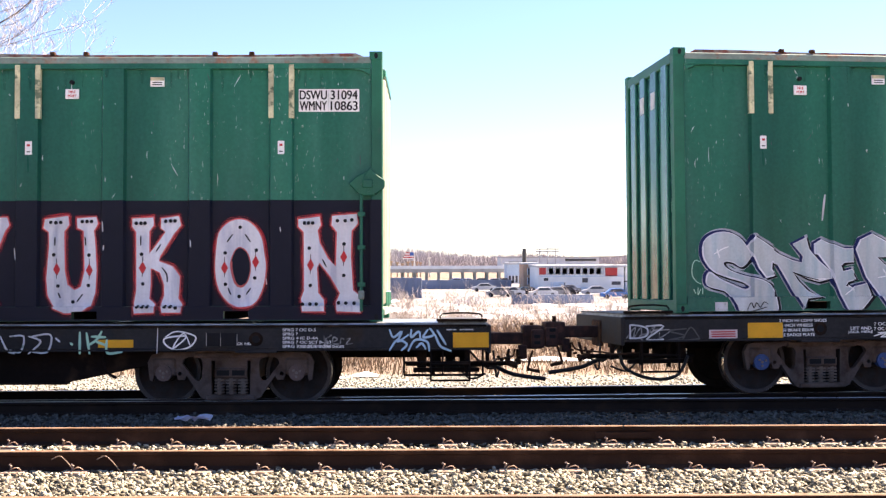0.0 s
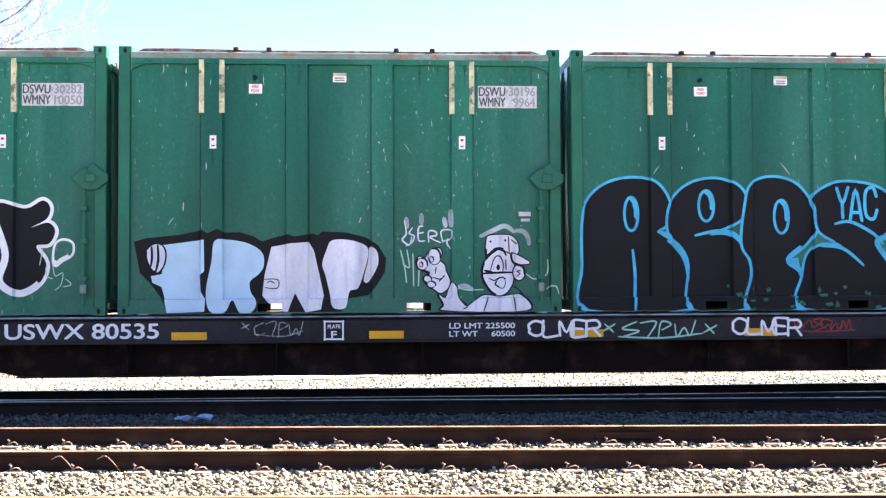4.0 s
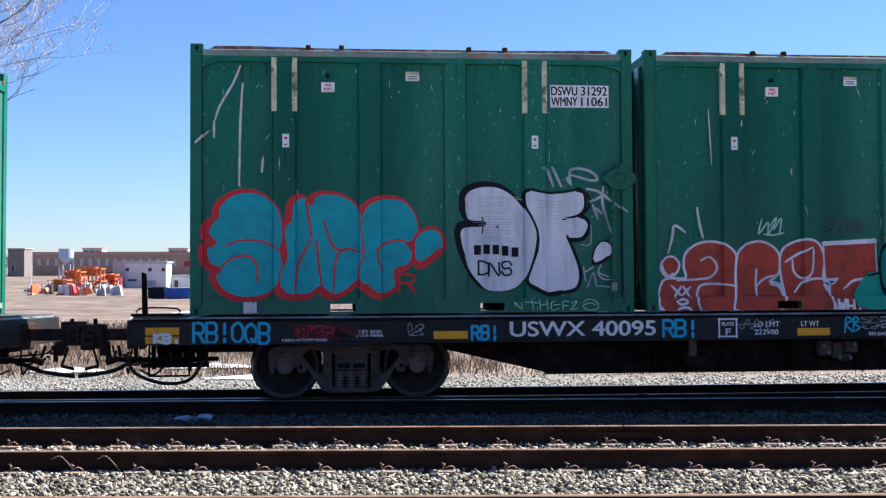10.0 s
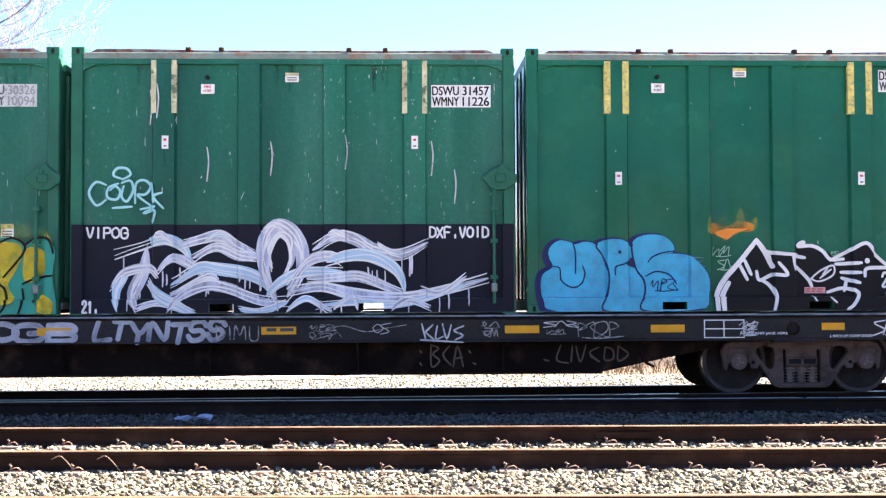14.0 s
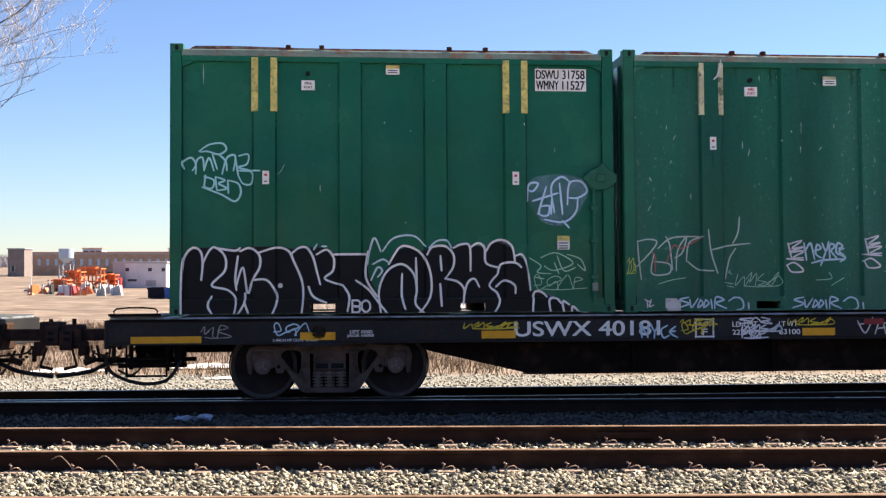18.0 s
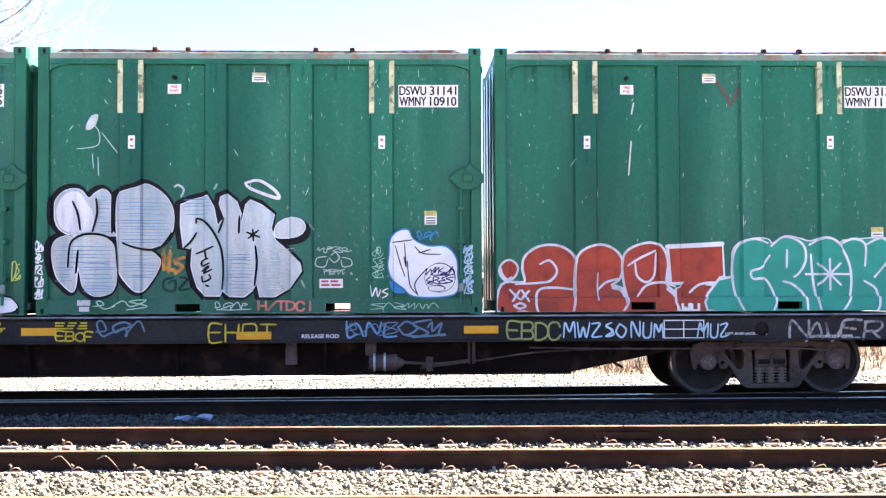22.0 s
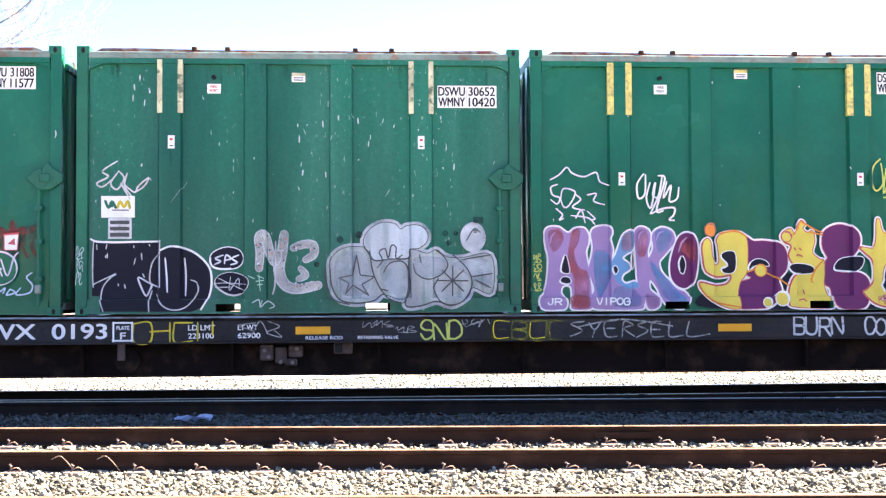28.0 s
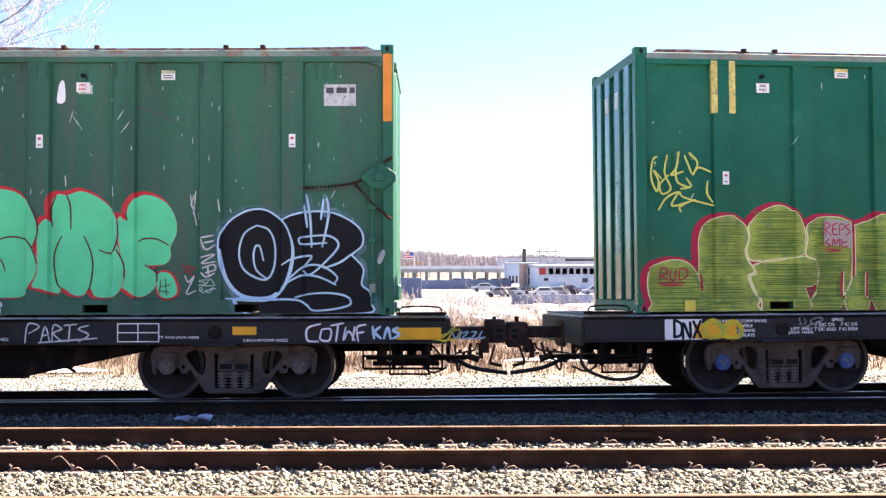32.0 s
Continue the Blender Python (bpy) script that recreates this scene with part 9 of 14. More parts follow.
g.lines([[(-510,-310), (-496,-277), (-489,-233)], [(-447,-318), (-444,-277), (-456,-229)], [(-522,-132), (-517,-189), (-501,-211), (-468,-222), (-424,-217), (-397,-196), (-391,-164)], [(-495,-176), (-500,-116)], [(-371,-196), (-339,-184), (-298,-178), (-269,-188), (-242,-224)], [(-391,-168), (-386,-120)], [(-176,-251), (-173,-263), (-150,-253), (-126,-224), (-106,-179), (-100,-123), (-103,-70)], [(-208,-184), (-190,-200), (-175,-224)], [(-190,-180), (-194,-131), (-176,-74)], [(-113,-224), (-99,-262)], [(-15,-187), (-11,-139), (-17,-80)], [(-60,-224), (-58,-269)], [(-403,-326), (-403,-225)]], 6.6, BLACK, "inner_line", 0.3)
g.lines([[(-175,-167), (-151,-176), (-128,-186)], [(-151,-176), (-146,-155)], [(-141,-154), (-159,-146), (-158,-133), (-138,-141)], [(-160,-119), (-139,-133), (-155,-113), (-131,-124)], [(-160,-105), (-156,-90), (-135,-98), (-138,-110)], [(-147,-81), (-139,-78)], [(-38,-225), (-4,-212)], [(-34,-209), (-7,-230)], [(-22,-233), (-20,-202)]], 5.7, BLACK, "small_mark", 0.3)
g.lines([[(-42,-360), (-5,-367), (36,-342), (50,-319), (20,-326), (-30,-346), (-42,-360)]], 9, WHITE_PIECE, "sprayed_ring", 0.3)
g.lines([[(-264,-186), (-263,-123)], [(-244,-186), (-250,-118)], [(-266,-154), (-244,-156)], [(-207,-157), (-235,-147), (-212,-131), (-232,-113)], [(-262,-130), (-225,-119)]], 10.7, FLAME_FOG, "sprayed_stroke", 0.3)
g.lines([[(-237,-103), (-261,-94), (-261,-71), (-234,-66), (-232,-94), (-250,-87)], [(-219,-103), (-199,-97), (-221,-70), (-194,-71)]], 7.4, DARK_FOG, "sprayed_stroke", 0.3)
g.word("H3TDCI", -8, 148, -38, -9, 5.7, SALMON, wild=0.05)
g.scrawl(-121, -29, -34, -12, 3.3, PALE_TAG, 5, 8, 1)
g.scrawl(-441, -308, -42, -14, 4.1, PALE_GREEN, 9, 6, 1)
g.scrawl(306, 485, -31, -11, 2.5, PALE_GREEN, 4, 12, 1)
g.scrawl(153, 246, -185, -167, 2.8, PALE_TAG, 3, 8, 1)
g.lines([[(179,-158), (154,-154), (150,-134), (174,-130), (183,-150)], [(192,-162), (204,-169), (214,-154), (200,-142), (187,-154)], [(221,-156), (245,-150), (247,-134), (224,-130), (219,-148)], [(170,-123), (199,-117), (228,-123)]], 3.3, PALE_TAG)
g.scrawl(170, 228, -123, -107, 2.5, PALE_TAG, 8, 8, 1)
g.scrawl(306, 334, -185, -97, 2.5, PALE_GREEN, 14, 4, 3)
g.block(160, -97, 224, -72, WHITE, "notice_sign")
g.bars(165, 219, -95, -75, 2, PINK_RED, 5)
g.scrawl(428, 486, -226, -202, 4, CLEAR_BLUE, 5, 6, 1)
g.blob([(351,-90), (369,-80), (394,-59), (362,-60)], CLEAR_BLUE)
g.blob([(352,-162), (356,-203), (372,-224), (401,-230), (416,-204), (455,-185), (505,-183), (532,-153), (536,-112), (528,-55), (423,-49), (390,-72), (361,-95), (349,-129)], CLEAR_BLUE, CLEAR_BLUE, 4, name="shape_edge")
g.blob([(352,-162), (356,-203), (372,-224), (401,-230), (416,-204), (455,-185), (505,-183), (532,-153), (536,-112), (528,-55), (423,-49), (390,-72), (361,-95), (349,-129)], WHITE)
g.lines([[(359,-196), (413,-203)], [(367,-188), (379,-145), (393,-103)], [(392,-193), (397,-129), (391,-157)], [(421,-185), (442,-166), (492,-163)], [(431,-167), (463,-176)], [(454,-125), (421,-84), (429,-51)], [(400,-145), (407,-80), (426,-55)]], 3.3, BLACK, "outline_stroke", 0.3)
g.oval(448, -139, 531, -60, WHITE, BLACK, 1.3)
g.scrawl(454, 524, -129, -79, 4.1, DEEP_BLUE, 6, 8, 2)
g.oval(458, -78, 503, -62, WHITE, DEEP_BLUE, 1.6)
g.lines([[(299,-79), (304,-49), (314,-72), (320,-48), (327,-68)], [(347,-70), (332,-62), (347,-54), (332,-44)]], 4.1, WHITE)
g.scrawl(-604, -583, -203, -44, 4.9, WHITE, 28, 4, 5)
g.scrawl(557, 578, -189, -54, 4.9, PALE_BLUE, 6, 4, 5)
g.lines([[(-233,-349), (-223,-354), (-208,-342), (-215,-322)], [(-124,-342), (-116,-355)], [(112,-93), (122,-73)], [(135,-244), (145,-232)], [(245,-113), (249,-109)], [(261,-97), (263,-94)]], 5.7, WHITE_FOG2, "paint_splash", 0.3)
g.blob([(-474,-510), (-460,-542), (-440,-546), (-446,-520), (-462,-505)], WHITE_FOG2)
g.lines([[(-497,-453), (-442,-462), (-437,-497), (-452,-520)], [(-430,-497), (-386,-440)], [(-455,-440), (-452,-400)], [(-440,-430), (-438,-380)]], 2.6, PALE_TAG, "paint_splash", 0.3)
g.block(-489, -42, -454, -27, GREY_WHITE, "number_plate")
g.block(-484, -24, -457, -11, GREY_WHITE, "number_plate")
number_panel(c, "DSWU 31141", "WMNY 10910")
add_yellow_label(c, 1.32)
name_it(2, 2, "green waste container with silver bubble letters and white mascot shape")

c = containers[2, 3]
s = Sheet(c, 410, 1192, 83, 557)
ecst(s, 416, 434, 0.545)
croke(s, 830, 420, SEA, WHITE_PIECE, None, 0.566)
for pts in ([(810,140), (830,170), (836,186)], [(850,150), (842,180)], [(655,250), (650,310)], [(660,180), (656,200)]):
    s.line(pts, 3, MAROON if pts[0][0] > 700 else GREY_WHITE, "scratch")
number_panel(c, "DSWU 31360", "WMNY 11129")
add_yellow_label(c, 1.08)
name_it(2, 3, "green waste container with red and sea-green bubble letters")

# car 3
c = containers[3, 0]
g = side_sheet(c)
g.blob([(-554,-158), (-462,-150), (-374,-145), (-360,-113), (-366,-53), (-393,-31), (-444,-49), (-554,-54)], DARK_FOG, name="sprayed_haze")
g.lines([[(-543,-219), (-533,-196), (-515,-176), (-523,-148), (-547,-158), (-530,-176), (-508,-164)], [(-506,-164), (-478,-174), (-473,-196), (-495,-189), (-495,-157), (-473,-154)], [(-466,-154), (-462,-196), (-451,-196), (-447,-154)], [(-447,-178), (-434,-198), (-425,-190), (-423,-154)], [(-390,-194), (-414,-194), (-416,-174), (-392,-168), (-395,-150), (-419,-152)], [(-392,-164), (-365,-176), (-365,-196), (-380,-185), (-377,-150), (-357,-139), (-332,-157), (-308,-194), (-295,-162), (-271,-179), (-248,-199), (-229,-186), (-196,-188), (-152,-181)]], 19, SOFT_GREY, "sprayed_haze", 0.3)
g.lines([[(-543,-219), (-533,-196), (-515,-176), (-523,-148), (-547,-158), (-530,-176), (-508,-164)], [(-506,-164), (-478,-174), (-473,-196), (-495,-189), (-495,-157), (-473,-154)], [(-466,-154), (-462,-196), (-451,-196), (-447,-154)], [(-447,-178), (-434,-198), (-425,-190), (-423,-154)], [(-390,-194), (-414,-194), (-416,-174), (-392,-168), (-395,-150), (-419,-152)], [(-392,-164), (-365,-176), (-365,-196), (-380,-185), (-377,-150), (-357,-139), (-332,-157), (-308,-194), (-295,-162), (-271,-179), (-248,-199), (-229,-186), (-196,-188), (-152,-181)]], 7.6, WHITE_PIECE)
g.lines([[(-303,-225), (-289,-250), (-283,-222), (-292,-188), (-274,-159)]], 12.4, RED_FOG, "sprayed_stroke", 0.3)
g.lines([[(-272,-222), (-263,-247), (-256,-219), (-266,-194), (-249,-179)]], 13, RED_FOG, "sprayed_stroke", 0.3)
g.lines([[(-245,-206), (-238,-241), (-231,-216), (-241,-184), (-223,-164)]], 12.6, RED_FOG, "sprayed_stroke", 0.3)
g.lines([[(-219,-225), (-212,-246), (-200,-212), (-215,-192), (-197,-171)]], 9, RED_FOG, "sprayed_stroke", 0.3)
g.lines([[(-193,-204), (-186,-247), (-179,-202), (-190,-185), (-172,-160)]], 12.6, RED_FOG, "sprayed_stroke", 0.3)
g.lines([[(-172,-216), (-161,-246), (-151,-219), (-164,-190), (-146,-162)]], 8.8, RED_FOG, "sprayed_stroke", 0.3)
g.lines([[(-302, -209), (-225, -219), (-148, -242)]], 22.8, RED_FOG, "sprayed_haze", 0.2)
g.lines([[(-72,-210), (-57,-253), (-47,-212), (-60,-189), (-44,-156)]], 9.5, RED_FOG, "sprayed_stroke", 0.3)
g.lines([[(-44,-222), (-33,-245), (-27,-215), (-36,-181), (-20,-175)]], 11.2, RED_FOG, "sprayed_stroke", 0.3)
g.lines([[(-15,-225), (-10,-257), (-4,-205), (-13,-184), (3,-177)]], 10.1, RED_FOG, "sprayed_stroke", 0.3)
g.lines([[(0,-215), (14,-258), (25,-202), (10,-177), (27,-163)]], 13.1, RED_FOG, "sprayed_stroke", 0.3)
g.lines([[(21,-220), (37,-238), (49,-213), (34,-177), (50,-166)]], 12.4, RED_FOG, "sprayed_stroke", 0.3)
g.lines([[(48,-222), (61,-249), (65,-214), (57,-177), (74,-175)]], 8.6, RED_FOG, "sprayed_stroke", 0.3)
g.lines([[(-69, -209), (1, -218), (72, -242)]], 22.8, RED_FOG, "sprayed_haze", 0.2)
g.lines([[(155,-223), (170,-242), (177,-216), (167,-193), (183,-156)]], 10.6, RED_FOG, "sprayed_stroke", 0.3)
g.lines([[(180,-226), (193,-257), (198,-207), (190,-192), (206,-182)]], 10.9, RED_FOG, "sprayed_stroke", 0.3)
g.lines([[(203,-200), (217,-256), (225,-205), (213,-187), (229,-156)]], 10.8, RED_FOG, "sprayed_stroke", 0.3)
g.lines([[(227,-216), (240,-258), (248,-217), (236,-178), (252,-160)]], 10.9, RED_FOG, "sprayed_stroke", 0.3)
g.lines([[(247,-220), (263,-253), (268,-217), (260,-178), (276,-179)]], 8.8, RED_FOG, "sprayed_stroke", 0.3)
g.lines([[(281,-212), (286,-237), (294,-202), (283,-182), (299,-161)]], 12.1, RED_FOG, "sprayed_stroke", 0.3)
g.lines([[(158, -209), (228, -218), (298, -242)]], 22.8, RED_FOG, "sprayed_haze", 0.2)
g.lines([[(380,-225), (392,-254), (407,-202), (388,-177), (407,-174)]], 11.7, RED_FOG, "sprayed_stroke", 0.3)
g.lines([[(410,-209), (419,-241), (430,-207), (415,-181), (434,-175)]], 12.9, RED_FOG, "sprayed_stroke", 0.3)
g.lines([[(440,-225), (446,-238), (462,-207), (443,-194), (461,-157)]], 9.2, RED_FOG, "sprayed_stroke", 0.3)
g.lines([[(467,-208), (474,-257), (480,-208), (470,-184), (489,-162)]], 13, RED_FOG, "sprayed_stroke", 0.3)
g.lines([[(486,-227), (501,-239), (505,-202), (497,-192), (516,-160)]], 12.3, RED_FOG, "sprayed_stroke", 0.3)
g.lines([[(521,-212), (528,-240), (535,-207), (525,-188), (543,-157)]], 12.2, RED_FOG, "sprayed_stroke", 0.3)
g.lines([[(378, -209), (460, -218), (542, -242)]], 22.8, RED_FOG, "sprayed_haze", 0.2)
g.block(-68, -471, -52, -441, PALE_BLUE, "writing_bar")
g.block(-45, -471, -29, -442, PALE_BLUE, "writing_bar")
g.block(-22, -472, -6, -442, PALE_BLUE, "writing_bar")
g.block(1, -472, 16, -442, PALE_BLUE, "writing_bar")
g.block(24, -472, 39, -442, PALE_BLUE, "writing_bar")
g.lines([[(-60,-424), (-29,-412), (7,-402)], [(-11,-419), (7,-402), (-17,-389)]], 4.8, PALE_BLUE)
g.scrawl(-304, -160, -145, -57, 1.9, PALE_TAG, 2, 16, 7)
g.scrawl(-75, 63, -147, -97, 1.9, PALE_TAG, 3, 16, 4)
g.scrawl(-53, 40, -98, -63, 2.5, PALE_TAG, 4, 9, 2)
g.lines([[(154,-156), (263,-157), (256,-78), (154,-81), (154,-156)]], 2.8, PALE_TAG)
g.word("TRACK", 163, 244, -150, -135, 2.8, PALE_TAG, wild=0.03)
g.word("CAT", 188, 242, -133, -120, 2.8, PALE_TAG, wild=0.03)
g.word("KARS", 163, 230, -118, -103, 2.8, PALE_TAG, wild=0.03)
g.bars(170, 247, -99, -82, 1, PALE_TAG, 4)
g.oval(234, -122, 253, -103, PALE_TAG)
g.scrawl(-497, -403, -136, -54, 2.8, PALE_TAG, 6, 7, 4)
g.oval(398, -174, 490, -85, GREEN_NEW, WHITE_PIECE, 2.5)
g.lines([[(414,-108), (431,-153), (451,-109)], [(416,-125), (450,-128)], [(448,-153), (465,-109), (482,-158), (494,-172)]], 4.8, WHITE_PIECE)
g.lines([[(400,-77), (425,-81), (390,-64), (380,-55), (419,-60)], [(429,-72), (439,-81), (434,-58), (459,-76), (454,-62)], [(473,-73), (463,-57), (486,-64), (473,-73)], [(500,-76), (488,-58), (522,-62), (532,-82), (516,-104), (530,-117)]], 4.3, PALE_BLUE)
g.block(177, -77, 240, -52, WHITE, "notice_sign")
g.bars(181, 237, -75, -54, 2, PINK_RED, 5)
g.blob([(457, -219), (493, -223), (490, -179), (458, -179)], WHITE, PINK_RED, 2.8, smooth=False)
g.blob([(465, -194), (483, -211), (486, -192)], PINK_RED, smooth=False)
g.lines([[(-47,-39), (-66,-37), (-63,-13), (-45,-14)], [(-63,-26), (-47,-28)], [(-37,-14), (-35,-41), (-16,-37), (-33,-28), (-9,-19), (-35,-13)], [(-5,-14), (7,-39), (19,-14)], [(1,-23), (16,-26)], [(26,-14), (29,-39), (57,-29), (54,-18), (28,-13)], [(-33,-11), (43,-16), (81,-29), (94,-23)]], 5.2, PALE_BLUE)
g.lines([[(331,-110), (313,-96), (317,-74), (337,-72), (347,-91), (331,-110)], [(319,-195), (323,-148)], [(338,-176), (333,-129), (348,-147)], [(353,-166), (367,-152)], [(323,-133), (343,-131)], [(266,-178), (290,-155)], [(327,-39), (356,-39)], [(327,-39), (323,-14), (358,-16), (353,-38)], [(93,-64), (101,-83), (112,-64)], [(106,-106), (113,-111), (122,-83), (134,-83)], [(91,-57), (134,-57)], [(101,-97), (125,-92)]], 2.8, PALE_TAG)
g.lines([[(230, -506), (231, -477), (228, -449)]], 2.8, GREY_WHITE, "scratch", 0.3)
g.lines([[(226, -402), (228, -378), (225, -355)]], 2.8, GREY_WHITE, "scratch", 0.3)
g.lines([[(-18, -363), (-16, -344), (-19, -326)]], 2.8, GREY_WHITE, "scratch", 0.3)
g.lines([[(22, -373), (24, -345), (21, -316)]], 2.8, GREY_WHITE, "scratch", 0.3)
g.lines([[(-23, -270), (-21, -256), (-24, -242)]], 2.8, GREY_WHITE, "scratch", 0.3)
g.lines([[(-432, -410), (-431, -402), (-434, -395)]], 2.8, GREY_WHITE, "scratch", 0.3)
g.lines([[(-39, -312), (-38, -302), (-40, -293)]], 2.8, GREY_WHITE, "scratch", 0.3)
g.lines([[(594, -499), (596, -489), (593, -480)]], 2.8, GREY_WHITE, "scratch", 0.3)
g.block(-464, -41, -428, -27, GREY_WHITE, "number_plate")
g.block(-458, -25, -435, -10, GREY_WHITE, "number_plate")
number_panel(c, "DSWU 31808", "WMNY 11577", high=True)
name_it(3, 0, "glossy green waste container with scattered white and dark red tags")

c = containers[3, 1]
s = Sheet(c, 133, 920, 80, 554)
g = side_sheet(c)
g.blob([(-564,-203), (-381,-201), (-381,-180), (-353,-187), (-316,-182), (-279,-163), (-249,-129), (-241,-88), (-250,-50), (-266,-21), (-295,-9), (-539,-11), (-541,-52), (-564,-53)], NAVY, name="painted_field", smooth=False)
g.lines([[(-568,-208), (-552,-201), (-502,-199), (-453,-200), (-381,-201)], [(-381,-176), (-353,-187), (-316,-182), (-279,-163), (-249,-129), (-243,-88), (-250,-50), (-270,-15)]], 5.9, WHITE, "outline_stroke", 0.2)
g.lines([[(-561,-201), (-563,-126), (-561,-77)], [(-381,-201), (-382,-142), (-381,-76)], [(-381,-172), (-403,-143), (-410,-101), (-403,-76)], [(-560,-85), (-527,-101), (-500,-113), (-518,-100), (-535,-76), (-540,-43), (-531,-10)], [(-403,-67), (-410,-42), (-409,-9)], [(-391,-57), (-374,-27), (-345,-14), (-312,-21), (-289,-43)], [(-299,-96), (-283,-88), (-279,-67), (-289,-45)]], 3.8, GREY_WHITE, "outline_stroke", 0.3)
g.lines([[(-385,-76), (-411,-88), (-440,-103), (-432,-76), (-418,-53), (-403,-84), (-406,-72)], [(-366,-155), (-362,-109), (-360,-63)], [(-316,-155), (-312,-109), (-313,-54)]], 5, WHITE_PIECE, "outline_stroke", 0.3)
g.lines([[(-525,-193), (-527,-181)], [(-523,-168), (-524,-156)], [(-453,-189), (-452,-184)], [(-448,-155), (-452,-139)], [(-527,-164), (-528,-157)], [(-428,-113), (-424,-103)], [(-477,-84), (-475,-74)], [(-494,-86), (-493,-81)], [(-432,-168), (-431,-151)], [(-552,-193), (-551,-179)], [(-411,-193), (-410,-188)]], 3.4, GREY_WHITE, "paint_chip", 0.3)
g.blob([(-247,-150), (-237,-171), (-203,-184), (-170,-177), (-158,-154), (-170,-132), (-204,-125), (-237,-130)], NAVY, WHITE, 2.9)
g.lines([[(-212,-163), (-233,-154), (-219,-146), (-235,-138)], [(-208,-140), (-204,-163), (-191,-154), (-205,-149)], [(-170,-163), (-188,-154), (-174,-143), (-191,-137)]], 5, WHITE_PIECE)
g.blob([(-233,-82), (-222,-107), (-187,-115), (-149,-101), (-145,-79), (-166,-56), (-200,-56)], NAVY, GREY_WHITE, 2.5)
g.lines([[(-237,-85), (-204,-87), (-149,-83)], [(-233,-75), (-187,-76)], [(-191,-104), (-195,-66), (-170,-100), (-169,-70)], [(-224,-100), (-154,-66)]], 2.5, GREY_WHITE)
g.lines([[(-498,-420), (-537,-393), (-521,-378), (-552,-360), (-537,-350), (-509,-372)], [(-493,-393), (-515,-360), (-498,-343), (-479,-373), (-494,-393)], [(-471,-387), (-478,-353), (-459,-325)], [(-478,-356), (-451,-335), (-440,-353), (-413,-375), (-425,-352), (-449,-335)], [(-488,-360), (-463,-316)]], 5, GREY_WHITE)
g.block(-540, -325, -450, -266, WHITE, "logo_sign")
g.lines([[(-529,-311), (-520,-293), (-511,-310), (-501,-293)], [(-515,-306), (-511,-297)]], 7.5, GREEN_DARK, "logo_mark", 0)
g.lines([[(-496,-293), (-489,-310), (-479,-295), (-469,-311), (-463,-293)]], 7.5, GOLD, "logo_mark", 0)
g.block(-511, -288, -465, -285, DARK_INK, "sign_line")
g.block(-521, -265, -458, -208, GREY_WHITE, "permit_sticker")
g.block(-516, -258, -464, -248, DARK_INK, "writing_bar")
g.block(-516, -241, -464, -231, DARK_INK, "writing_bar")
g.block(-516, -225, -464, -214, DARK_INK, "writing_bar")
g.lines([[(-113,-126), (-110,-171), (-113,-210), (-98,-215), (-81,-158), (-70,-140)]], 27.2, WHITE_FOG2, "sprayed_haze", 0.2)
g.lines([[(-113,-126), (-110,-171), (-113,-210), (-98,-215), (-81,-158), (-70,-140)]], 20.1, SPECKLE, "sprayed_stroke", 0.2)
g.lines([[(-46,-219), (-51,-175), (-60,-125), (-46,-84), (-11,-70), (46,-80)]], 31.7, WHITE_FOG2, "sprayed_haze", 0.2)
g.lines([[(-46,-219), (-51,-175), (-60,-125), (-46,-84), (-11,-70), (46,-80)]], 23.5, SPECKLE, "sprayed_stroke", 0.2)
g.lines([[(-21,-182), (6,-192), (33,-190), (35,-165), (13,-150)]], 24.9, WHITE_FOG2, "sprayed_haze", 0.2)
g.lines([[(-21,-182), (6,-192), (33,-190), (35,-165), (13,-150)]], 18.4, SPECKLE, "sprayed_stroke", 0.2)
g.lines([[(-1, -126), (13, -107), (-7, -97)]], 20.4, WHITE_FOG2, "sprayed_haze", 0.2)
g.lines([[(-1, -126), (13, -107), (-7, -97)]], 15.1, SPECKLE, "sprayed_stroke", 0.2)
g.lines([[(-70, -141), (-61, -167)]], 24.9, WHITE_FOG2, "sprayed_haze", 0.2)
g.lines([[(-70, -141), (-61, -167)]], 18.4, SPECKLE, "sprayed_stroke", 0.2)
g.lines([[(-69, -200), (-70, -91), (-77, -56)]], 5, WHITE_FOG2)
g.oval(-15, -177, -12, -174, GREY_WHITE, name="paint_fleck")
g.oval(-7, -87, -1, -81, DARK_INK, name="paint_fleck")
g.oval(-116, -136, -111, -132, DARK_INK, name="paint_fleck")
g.oval(-4, -87, 1, -83, DARK_INK, name="paint_fleck")
g.oval(-50, -151, -44, -145, DARK_INK, name="paint_fleck")
g.oval(-54, -129, -49, -124, DARK_INK, name="paint_fleck")
g.oval(-16, -184, -11, -180, GREY_WHITE, name="paint_fleck")
g.oval(-122, -150, -119, -148, GREY_WHITE, name="paint_fleck")
g.oval(25, -80, 27, -77, DARK_INK, name="paint_fleck")
g.oval(33, -184, 39, -178, DARK_INK, name="paint_fleck")
g.oval(-113, -143, -110, -140, GREY_WHITE, name="paint_fleck")
g.oval(-63, -172, -58, -167, DARK_INK, name="paint_fleck")
g.oval(-54, -133, -50, -129, GREY_WHITE, name="paint_fleck")
g.oval(6, -175, 11, -170, DARK_INK, name="paint_fleck")
g.oval(14, -76, 18, -72, DARK_INK, name="paint_fleck")
g.oval(-10, -179, -4, -173, DARK_INK, name="paint_fleck")
g.oval(-113, -168, -109, -163, DARK_INK, name="paint_fleck")
